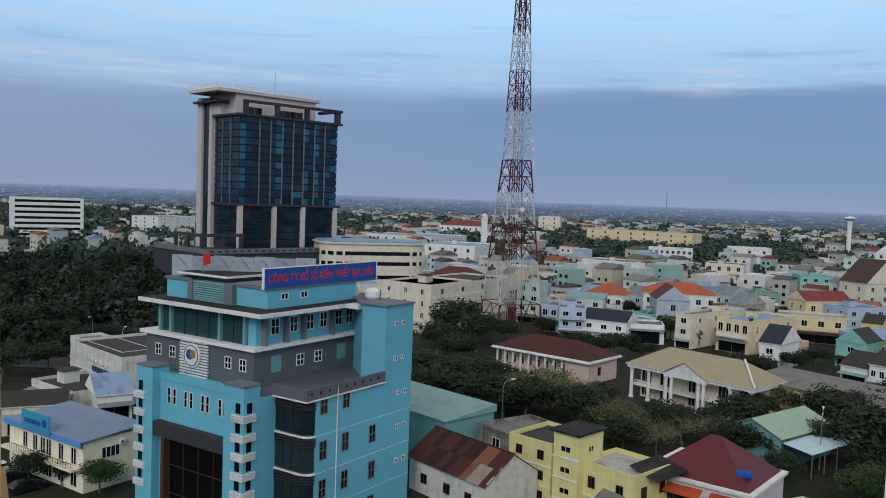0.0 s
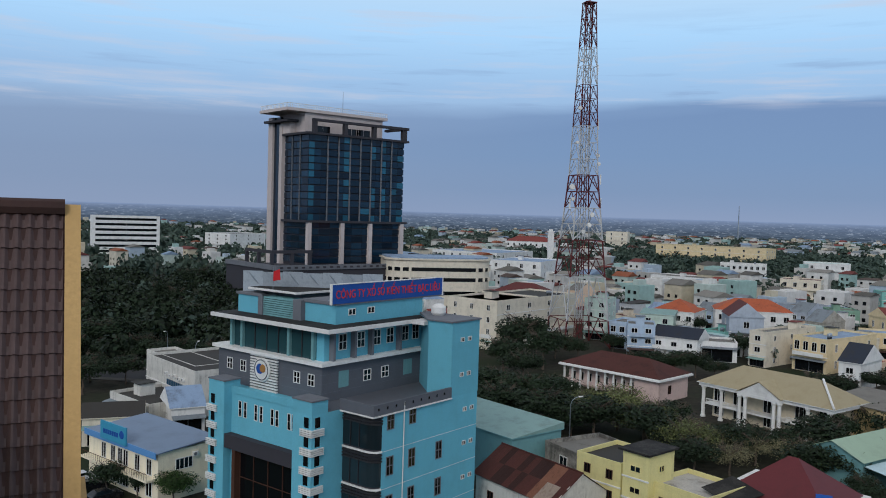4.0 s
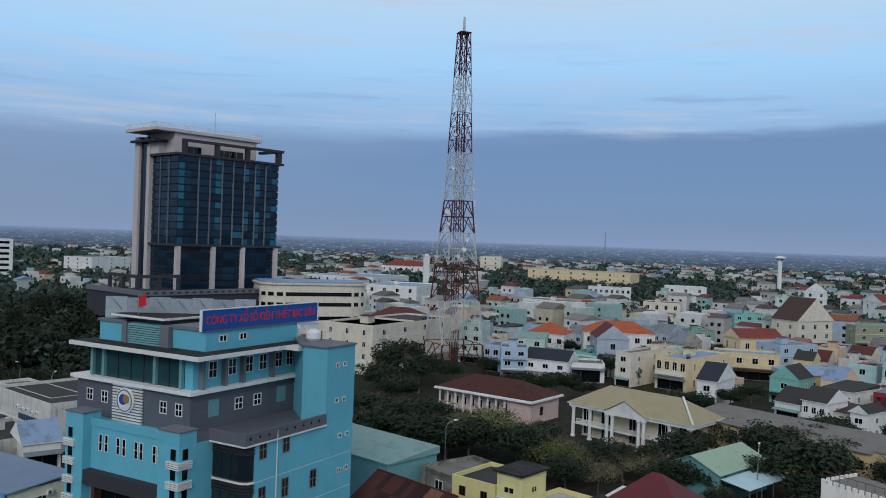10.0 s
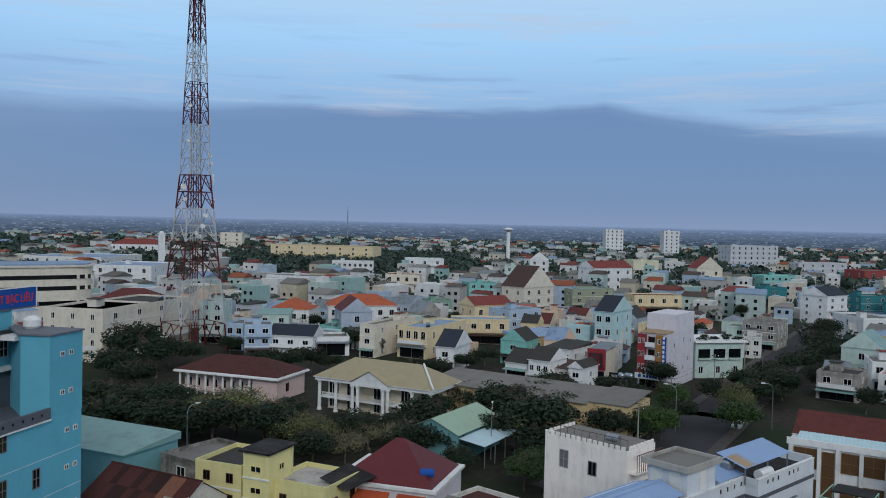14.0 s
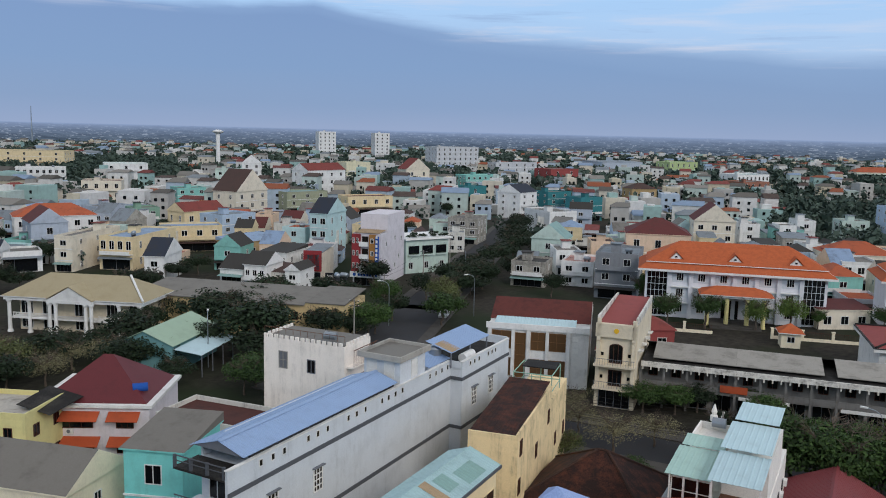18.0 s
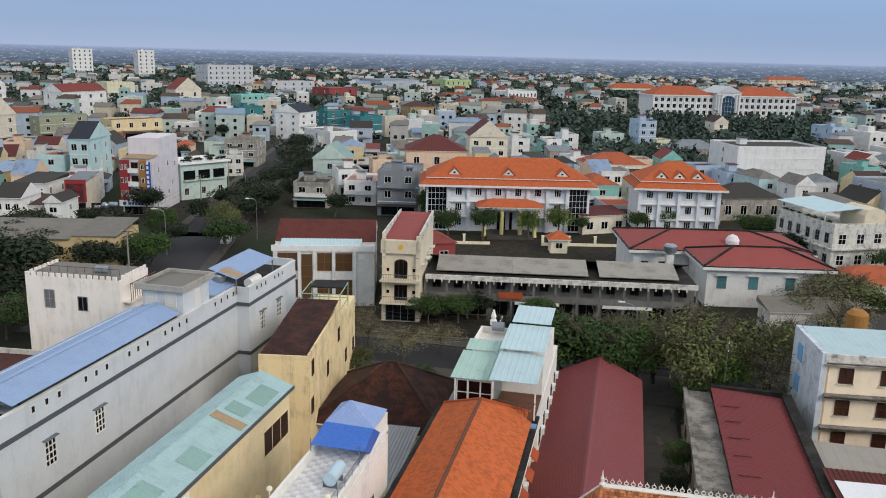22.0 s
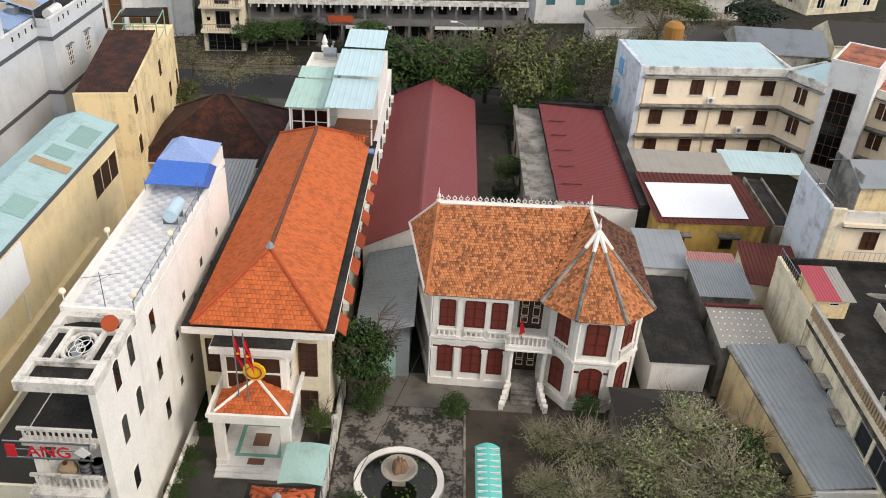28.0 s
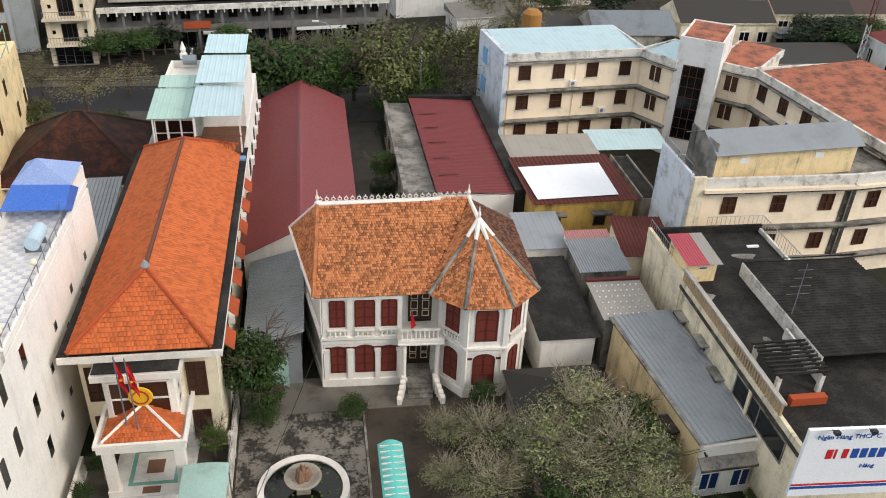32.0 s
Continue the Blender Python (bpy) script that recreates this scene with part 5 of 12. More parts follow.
# ---- white house with a tiled roof terrace ----
def terrace_house():
    top = thing("house", "narrow white house with open concrete pergola and tiled roof terrace", "house", lot(-18.8, 28.0))
    w, d, z = 3.7, 23.5, 12.4
    part("wall", (Shape().box(0, 5.4, -0.2, w, d, z - 0.3).box(w - 0.35, 0.0, -0.2, w, 5.4, z - 0.3), "plaster_white"), top)
    for k, zz in enumerate((0.0, 3.2, 6.4, 9.4)):
        part("floor_slab", (Shape().box(-0.1, -0.4 - 0.5 * (k == 2), zz - 0.3, w - 0.35, 5.4, zz), "old_white"), top)
        if k:
            part("column", (Shape().box(0.0, 0.0, zz - 3.2, 0.4, 0.4, zz - 0.3), "plaster_white"), top)
            part("door", window_mesh(2.2, 2.3, (3, 1, False), "wood_brown", "pane_dark"), top, pose(1.7, 5.38, zz))
            s = Shape().box(-0.1, -0.5, zz + 0.75, w - 0.35, -0.35, zz + 0.9).box(-0.1, -0.5, zz, w - 0.35, -0.35, zz + 0.12)
            for i in range(12):
                s.box(0.1 + 0.28 * i, -0.46, zz + 0.12, 0.2 + 0.28 * i, -0.39, zz + 0.75)
            part("balustrade", (s, "old_white"), top)
    # the sign board over the balcony: red bars on steel rails
    s = Shape().box(-0.6, -0.95, 8.85, 3.4, -0.88, 8.91).box(-0.6, -0.95, 9.85, 3.4, -0.88, 9.91).box(3.3, -0.95, 8.85, 3.36, -0.88, 9.91).box(-0.6, -0.9, 9.35, 3.4, -0.86, 9.39)
    rail = part("sign_frame", (s, "steel"), top)
    part("sign_bar", (Shape().box(-0.5, -1.02, 9.0, -0.05, -0.96, 9.75), "sign_red"), rail)
    letters("ANG", 0.95, "sign_red", rail, pose(1.45, -0.98, 9.05, 90, 0, 0))
    part("sign_lozenge", (Shape().add([(2.6, -0.98, 9.4), (3.0, -0.98, 9.05), (3.4, -0.98, 9.4), (3.0, -0.98, 9.75), (2.6, -0.94, 9.4), (3.0, -0.94, 9.05), (3.4, -0.94, 9.4), (3.0, -0.94, 9.75)], [(0, 1, 2, 3), (7, 6, 5, 4), (0, 4, 5, 1), (1, 5, 6, 2), (2, 6, 7, 3), (3, 7, 4, 0)]), "white_paint"), rail)
    # pergola frame at the roof
    for x0, y0, x1, y1 in ((0, 0, w, 0.4), (0, 5.0, w, 5.4), (0, 0.4, 0.4, 5.0), (w - 0.4, 0.4, w, 5.0), (0.4, 1.5, w - 0.4, 1.75), (0.4, 4.0, w - 0.4, 4.2), (1.0, 1.75, 1.2, 4.0), (2.6, 1.75, 2.8, 4.0)):
        part("pergola_beam", (Shape().box(x0, y0, 12.1, x1, y1, 12.65), "old_white"), top)
    k = 20
    verts = [(1.9 + (0.75 + 0.13 * math.cos(j * math.tau / 6)) * math.cos(i * math.tau / k), 2.9 + (1.0 + 0.13 * math.cos(j * math.tau / 6)) * math.sin(i * math.tau / k), 12.45 + 0.13 * math.sin(j * math.tau / 6)) for i in range(k) for j in range(6)]
    faces = [(6 * i + j, 6 * ((i + 1) % k) + j, 6 * ((i + 1) % k) + (j + 1) % 6, 6 * i + (j + 1) % 6) for i in range(k) for j in range(6)]
    part("ring", mesh_of(verts, faces, ("old_white",)), top)
    s = Shape()
    for j in range(4):
        for i in range(12):
            a, b = i * math.tau / 12, (i + 1) * math.tau / 12
            cx, cy = 1.9 + 0.25 * math.cos(j * math.pi / 2), 2.9 + 0.35 * math.sin(j * math.pi / 2)
            s.tube((cx + 0.35 * math.cos(a), cy + 0.5 * math.sin(a), 12.5), (cx + 0.35 * math.cos(b), cy + 0.5 * math.sin(b), 12.5), 0.025, 0.025, 4)
    verts, faces = [], []
    for i in range(k):
        a = i * math.tau / k
        c, q = math.cos(a), math.sin(a)
        f = min(1.45 / max(abs(c), 1e-6), 2.3 / max(abs(q), 1e-6))
        verts += [(1.9 + 0.75 * c, 2.9 + 1.0 * q, 12.36), (1.85 + f * c, 2.7 + f * q, 12.36), (1.9 + 0.75 * c, 2.9 + 1.0 * q, 12.26), (1.85 + f * c, 2.7 + f * q, 12.26)]
        b = 4 * ((i + 1) % k)
        faces += [(4 * i, 4 * i + 1, b + 1, b), (4 * i + 2, b + 2, b + 3, 4 * i + 3), (4 * i, b, b + 2, 4 * i + 2)]
    part("deck", mesh_of(verts, faces, ("tar_black",)), top, None, "black bitumen deck round an oval opening")
    part("iron_rosette", (s, "white_paint"), top)
    part("loft_floor", (Shape().box(0.0, 0.0, 9.4, w - 0.36, 5.4, 9.45), "tar_black"), top)
    # terrace with checkered tiles
    floor = part("terrace", (Shape().box(0.1, 5.5, z - 0.3, w - 0.1, d, z), "white_tilefloor"), top)
    a = Shape().box(-0.19, -0.19, 0, 0.19, 0.19, 0.012).mesh("grey_tilefloor")
    for i in range(8):
        for j in range(43):
            if (i + j) % 2 == 0:
                part("floor_tile", a, floor, pose(0.42 + 0.4 * i, 5.9 + 0.4 * j, z, 0, 0, 0))
    for x0, y0, x1, y1, h in ((-0.05, 5.4, 0.15, d, 0.55), (w - 0.15, 5.4, w + 0.03, d, 0.35), (0.15, 5.4, w - 0.15, 5.6, 0.5)):
        part("parapet", (Shape().box(x0, y0, z, x1, y1, z + h), "plaster_white"), top)
    rail = Shape()
    for i in range(10):
        rail.tube((w - 0.06, 5.6 + 1.3 * i, z + 0.35), (w - 0.06, 5.6 + 1.3 * i, z + 0.95), 0.025, 0.025, 5)
    rail.tube((w - 0.06, 5.5, z + 0.95), (w - 0.06, 17.5, z + 0.95), 0.03, 0.03, 5)
    part("railing", (rail, "steel"), top)
    for x, y in ((0.05, 5.8), (w - 0.1, 5.8), (0.05, 11.9), (w - 0.1, 11.9)):
        lamp = part("lamp_post", (Shape().tube((x, y, z + 0.4), (x, y, z + 1.0), 0.04, 0.04, 6), "white_paint"), top)
        part("globe", (Shape().lathe([(0.05, 0), (0.16, 0.1), (0.19, 0.2), (0.14, 0.32), (0.03, 0.38)], 10, (x, y, z + 1.0)), "plaster_cream"), lamp)
    # arched and square openings of the long side wall
    for y, zz, arch in ((2.3, 10.4, True), (4.2, 10.4, True), (2.1, 7.1, True), (4.2, 7.1, True), (2.3, 3.7, False), (7.3, 10.1, False), (7.3, 6.85, False), (7.6, 3.6, False)):
        part("window", window_mesh(0.85, 1.5, (1, 1, arch), "plaster_white", "pane_dark", 0.03), top, pose(w, y, zz, 0, 0, 90))
    for i in range(6):
        part("vent", window_mesh(0.45, 0.55, (1, 1, False), "grey_trim", "pane_dark", 0.03), top, pose(w, 10.5 + 1.9 * i, 7.2 + 1.5 * (i % 2), 0, 0, 90))
        part("vent", window_mesh(0.4, 0.5, (1, 1, False), "grey_trim", "pane_dark", 0.03), top, pose(w, 10.2 + 2.1 * i, 4.0, 0, 0, 90))
    dish = part("satellite_dish", (Shape().lathe([(0.05, 0), (0.28, 0.06), (0.4, 0.15), (0.42, 0.17)], 16), "terracotta"), top, pose(3.15, 3.8, 13.3, 60, 0, 20))
    part("mast", (Shape().tube((0, 0, 0), (0, 0, -0.7), 0.04, 0.04, 6), "grey_trim"), dish)
    # blue tent roof at the back with a water tank
    Q = [(0.3, 20.2, 14.1), (3.75, 20.0, 14.1), (3.75, 23.2, 14.1), (0.3, 23.4, 14.1)]
    peak = (1.6, 21.6, 15.2)
    s = Shape().add(Q + [peak], [(0, 1, 4), (1, 2, 4), (2, 3, 4), (3, 0, 4), (3, 2, 1, 0)])
    part("tarpaulin", (s, "tarp_pale"), top, None, "faded blue sheet roof")
    part("skirt", (Shape().slab((0.1, 18.0, 13.45), (3.76, 18.0, 13.45), Q[1], Q[0], 0.04).slab((3.77, 18.0, 13.45), (3.77, 19.2, 12.7), (3.77, 21.4, 13.2), (3.77, 20.0, 14.1), 0.03), "blue_tarp"), top)
    for x in (0.1, 3.4):
        for y in (18.1, 22.9):
            part("post", (Shape().tube((x, y, z), (x, y, 13.8), 0.04, 0.04, 6), "steel"), top)
    part("side_wall", (Shape().box(w - 0.2, 20.6, z, w - 0.01, 23.4, 13.8), "plaster_white"), top)
    tank = part("water_tank", (Shape().tube((2.7, 14.6, z + 0.7), (2.7, 16.4, z + 0.7), 0.42, 0.42, 18), "tank_blue"), top)
    for yy in (14.9, 15.9):
        part("cradle", (Shape().box(2.15, yy, z, 3.05, yy + 0.08, z + 0.4), "grey_trim"), tank)
    part("aerial", (Shape().tube((1.9, 6.2, z), (1.9, 6.2, z + 2.2), 0.03, 0.02, 5).tube((1.0, 6.0, z + 1.9), (2.9, 6.5, z + 2.0), 0.015, 0.015, 4).tube((1.6, 5.8, z + 1.7), (2.2, 6.7, z + 1.7), 0.012, 0.012, 4), "grey_trim"), top)


terrace_house()
t = thing("sack", "brown stuffed sack lying on the balcony floor", "sack", lot(-17.59, 28.58, 6.4))
part("bag", (Shape().lathe([(0.05, 0), (0.42, 0.08), (0.5, 0.3), (0.36, 0.6), (0.12, 0.75)], 12), "rust_pale"), t, pose(0, 0, 0, 12, 0, 0))
part("tie", (Shape().tube((0, -0.13, 0.72), (0, -0.16, 0.82), 0.09, 0.13, 8), "wood_brown"), t)
for k in range(2):
    t = thing("barrel", "dented grey barrel standing on the balcony", "barrel", lot(-16.69 + 0.62 * k, 28.59, 6.4), "barrels on the balcony")
    part("drum", (Shape().tube((0, 0, 0), (0, 0, 0.85), 0.28, 0.28, 14), "grey_trim"), t)
    for zz in (0.02, 0.3, 0.55, 0.83):
        part("hoop", (Shape().tube((0, 0, zz - 0.02), (0, 0, zz + 0.02), 0.3, 0.3, 14), "dark_metal"), t)


# ---- cream house with a green metal roof ----
def cream_house():
    top = thing("house", "long cream house with pale green ribbed metal roof", "house", lot(-29.9, 34.5))
    w, d = 4.2, 24.4
    part("wall", (Shape().box(0, 0, -0.2, w, d, 11.4), "cream_side"), top)
    ang = math.degrees(math.atan2(1.0, 2.8))
    part("roof_slope", corrugated(d + 0.4, 3.0, 0.35, 0.03, "green_metal"), top, pose(w + 0.3, -0.2, 11.5, 0, 0, 90) @ pose(0, 0, 0, ang))
    part("roof_slope", corrugated(d + 0.4, 2.2, 0.35, 0.03, "green_metal"), top, pose(-0.3, d + 0.2, 11.75, 0, 0, -90) @ pose(0, 0, 0, 20))
    for y0, wide, q in ((19.6, 3.0, 0.4), (17.2, 1.6, 0.9), (9.4, 2.2, 0.3), (3.0, 3.4, 0.8)):
        part("patch", corrugated(wide, 1.6, 0.35, 0.03, "green_patch"), top, pose(w + 0.3, y0, 11.53, 0, 0, 90) @ pose(0, 0, 0, ang) @ pose(0, q, 0.012))
    part("patch", corrugated(1.0, 2.6, 0.3, 0.03, "rust_pale"), top, pose(w + 0.1, 15.6, 11.62, 0, 0, 90) @ pose(0, 0, 0, ang))
    part("gutter", (Shape().box(w, -0.2, 11.25, w + 0.4, d + 0.2, 11.5), "grey_band"), top)
    for y0, y1 in ((-0.3, 1.85), (1.89, 3.9), (4.2, 6.3), (6.34, 8.4)):
        part("panel", (Shape().box(w, y0, 7.6, w + 0.04, y1, 10.7), "white_sheet"), top, None, "white blank banner panel")
    part("ledge", (Shape().box(w, 0, 5.0, w + 0.4, d - 6.4, 5.2), "cream_side"), top)
    part("pipe", (Shape().tube((w + 0.1, 7.3, 5.2), (w + 0.1, 7.3, 7.4), 0.05, 0.05, 6), "white_paint"), top)
    part("opening", window_mesh(4.7, 2.2, (3, 1, False), "cream_side", "pane_brown", 0.05), top, pose(w, 21.7, 7.5, 0, 0, 90))
    part("window", window_mesh(2.0, 1.6, (2, 1, True), "cream_side", "pane_dark", 0.08), top, pose(2.0, 0, 8.0))
    for i in range(6):
        part("vent", window_mesh(0.5, 0.35, (1, 1, False), "grey_trim", "pane_dark", 0.03), top, pose(w, 7 + 3.0 * i, 2.0, 0, 0, 90))


cream_house()
lot_house("low cream side passage building with flat roof", -24.6, 30.0, 5.4, 26.0, 3.6, "plaster_cream", "flat", "dark", 1, 2, 3)


# ---- long grey house ----
def grey_house():
    top = thing("house", "long grey painted house with dark bands and blue metal roofs", "house", lot(-44.3, 43.0))
    w, z, jog, d, x2 = 5.0, 13.2, 33.9, 46.3, 6.4
    part("wall", (Shape().box(0, 2.0, -0.2, w, jog, z).box(0, jog, -0.2, x2, d, z).box(w - 0.22, -0.6, -0.2, w, 2.0, z), "grey_paint"), top)
    part("parapet", (Shape().box(w - 0.2, -0.6, z, w, jog, z + 0.7).box(x2 - 0.2, jog, z, x2, d, z + 0.7).box(w, jog - 0.1, z, x2 - 0.2, jog + 0.1, z + 0.7).box(0, d - 0.2, z, x2 - 0.2, d, z + 0.9).box(0, 2.0, z, 0.2, d - 0.2, z + 0.7), "grey_paint"), top)
    part("coping", (Shape().box(w - 0.25, -0.65, z + 0.7, w + 0.06, jog - 0.1, z + 0.78).box(x2 - 0.25, jog - 0.1, z + 0.7, x2 + 0.06, d, z + 0.78), "white_paint"), top)
    for zz in (11.85, 6.45, 0.9):
        part("band", (Shape().box(w, -0.6, zz, w + 0.08, jog, zz + 0.36).box(x2, jog - 0.08, zz, x2 + 0.08, d, zz + 0.36).box(w, jog - 0.1, zz, x2, jog, zz + 0.36), "grey_band"), top)
    hole = window_mesh(0.42, 0.56, (1, 1, False), "white_paint", "pane_dark", 0.05)
    for y in (3.0, 4.4, 5.75, 8.8, 10.1, 11.45, 14.5, 15.8, 17.2, 20.0, 21.15, 22.4, 23.7, 29.2, 30.5, 31.8, 33.1):
        part("vent", hole, top, pose(w, y, z - 0.15, 0, 0, 90))
    for y in (35.8, 36.85, 38.0, 40.4, 41.4, 42.4):
        part("vent", hole, top, pose(x2, y, z - 0.1, 0, 0, 90))
    big = window_mesh(1.25, 2.05, (3, 4, False), "white_paint", "pane_dark", 0.08)
    for y, x, zz in ((4.35, w, 8.4), (10.1, w, 8.35), (36.9, x2, 8.4), (41.3, x2, 8.55)):
        part("window", big, top, pose(x, y, zz, 0, 0, 90))
        part("hood", (Shape().box(x, y - 0.75, zz + 2.12, x + 0.3, y + 0.75, zz + 2.2), "grey_trim"), top)
    part("window", window_mesh(1.25, 1.6, (3, 3, False), "white_paint", "pane_dark", 0.08), top, pose(x2, 36.8, 3.0, 0, 0, 90))
    part("awning", (Shape().slab((x2 + 0.9, 36.0, 4.7), (x2 + 0.9, 37.7, 4.7), (x2, 37.7, 5.2), (x2, 36.0, 5.2), 0.05), "white_paint"), top)
    # front with stacked balconies behind the end of the side wall
    for zz in (3.2, 6.6, 10.0):
        part("balcony", (Shape().box(-0.3, -0.6, zz - 0.3, w - 0.22, 2.0, zz).box(-0.3, -0.6, zz, w - 0.22, -0.45, zz + 0.5), "grey_paint"), top)
        part("door", window_mesh(3.4, 2.4, (4, 1, False), "white_paint", "pane_dark"), top, pose(2.5, 1.98, zz))
        s = Shape().tube((-0.3, -0.55, zz + 1.0), (w - 0.25, -0.55, zz + 1.0), 0.05, 0.05, 6)
        for i in range(15):
            s.tube((-0.2 + 0.33 * i, -0.55, zz + 0.5), (-0.2 + 0.33 * i, -0.55, zz + 1.0), 0.025, 0.025, 4)
        part("railing", (s, "grey_band"), top)
        part("planter", (Shape().box(0.3, -0.95, zz + 0.1, 3.0, -0.62, zz + 0.4), "leaf_mid"), top, None, "green potted plants along the balcony")
    part("terrace", (Shape().box(-0.3, -0.6, 13.0, w - 0.22, 2.0, 13.2), "tar_black"), top)
    s = Shape().tube((-0.3, -0.55, 14.1), (w - 0.25, -0.55, 14.1), 0.05, 0.05, 6).tube((-0.3, -0.55, 13.7), (w - 0.25, -0.55, 13.7), 0.04, 0.04, 6)
    for i in range(4):
        s.box(-0.25 + 1.6 * i, -0.65, 13.2, -0.05 + 1.6 * i, -0.45, 14.15)
    part("terrace_rail", (s, "grey_band"), top)
    # blue gable roof on the front part
    part("loft_wall", (Shape().box(0.5, 4.0, z, 1.0, 22.0, z + 1.4), "grey_paint"), top)
    part("roof_slope", corrugated(21.7, 2.65, 0.3, 0.03, "blue_roof"), top, pose(w + 0.02, 1.1, z + 1.15, 0, 0, 90) @ pose(0, 0, 0, 18))
    part("roof_slope", corrugated(21.7, 2.9, 0.3, 0.03, "blue_roof"), top, pose(-0.3, 22.8, z + 1.1, 0, 0, -90) @ pose(0, 0, 0, 17))
    part("ridge_cap", (Shape().slab((2.25, 22.8, z + 1.93), (2.25, 1.1, z + 1.93), (2.52, 1.1, z + 2.04), (2.52, 22.8, z + 2.04), 0.02).slab((2.79, 1.1, z + 1.95), (2.79, 22.8, z + 1.95), (2.52, 22.8, z + 2.04), (2.52, 1.1, z + 2.04), 0.02), "blue_roof"), top)
    part("gable_board", (Shape().add([(0.0, 1.2, z + 1.15), (w - 0.1, 1.2, z + 1.1), (2.5, 1.2, z + 1.9), (0.0, 1.3, z + 1.15), (w - 0.1, 1.3, z + 1.1), (2.5, 1.3, z + 1.9)], [(0, 1, 2), (5, 4, 3), (0, 3, 4, 1), (1, 4, 5, 2), (2, 5, 3, 0)]), "grey_trim"), top)
    # Dark panel filling the gap below the eave; it stands in for shade.
    part("soffit", (Shape().box(w - 0.5, 2.2, z + 0.3, w - 0.25, 22.5, z + 1.05), "dark_metal"), top)
    # stair head with roller doors
    part("stair_head", (Shape().box(0.7, 23.5, z, w - 0.15, 28.4, z + 3.0), "grey_paint"), top)
    part("stair_roof", (Shape().box(0.2, 23.0, z + 3.0, w + 0.2, 29.0, z + 3.2).box(0.2, 23.0, z + 3.2, 0.4, 29.0, z + 3.55).box(w, 23.0, z + 3.2, w + 0.2, 29.0, z + 3.55).box(0.4, 23.0, z + 3.2, w, 23.2, z + 3.55).box(0.4, 28.8, z + 3.2, w, 29.0, z + 3.55), "old_concrete_light"), top)
    part("stair_deck", (Shape().box(0.4, 23.2, z + 3.2, w, 28.8, z + 3.24), "roof_concrete"), top)
    for x in (1.6, 3.6):
        part("shutter_door", window_mesh(1.2, 1.7, (1, 5, False), "white_paint", "white_paint", 0.05), top, pose(x, 23.5, z + 1.1))
    part("shutter_door", window_mesh(1.2, 1.8, (1, 5, False), "white_paint", "white_paint", 0.05), top, pose(w - 0.15, 26.2, z + 0.9, 0, 0, 90))
    # back terrace: slanted blue roof, tank on a frame, lying pale tank
    part("roof_slope", corrugated(9.6, 3.3, 0.3, 0.03, "blue_roof"), top, pose(x2 - 0.9, 33.0, z + 1.75, 0, 0, 90) @ pose(0, 0, 0, 16))
    part("roof_slope", corrugated(4.6, 2.6, 0.3, 0.03, "blue_roof"), top, pose(w - 0.25, 29.6, z + 0.85, 0, 0, 90) @ pose(0, 0, 0, 14))
    part("old_sheet", corrugated(2.0, 2.2, 0.3, 0.03, "rust_pale"), top, pose(x2 - 1.0, 33.2, z + 1.78, 0, 0, 90) @ pose(0, 0, 0, 16) @ pose(0, 0, 0.02))
    # Black sheet: the dark under the slanted roof is put into the floor colour.
    part("terrace_void", (Shape().box(1.0, 34.4, z, x2 - 0.25, 45.9, z + 0.04), "tar_black"), top)
    for y in (33.4, 38.0, 42.4):
        part("roof_post", (Shape().box(x2 - 1.2, y - 0.06, z, x2 - 1.08, y + 0.06, z + 1.8), "grey_trim"), top)
    tank = part("water_tank", (Shape().lathe([(0.55, 0), (0.7, 0.12), (0.7, 0.75), (0.55, 0.95), (0.2, 1.1)], 18, (3.2, 33.6, z + 1.1)), "steel"), top)
    for i in range(4):
        part("leg", (Shape().tube((3.2 + 0.45 * (-1) ** i, 33.6 + (0.45 if i < 2 else -0.45), z), (3.2 + 0.45 * (-1) ** i, 33.6 + (0.45 if i < 2 else -0.45), z + 1.1), 0.04, 0.04, 5), "grey_trim"), tank)
    part("water_tank", (Shape().tube((x2 - 0.9, 35.6, z + 0.65), (x2 - 0.9, 38.0, z + 0.65), 0.5, 0.5, 16), "white_paint"), top)


grey_house()


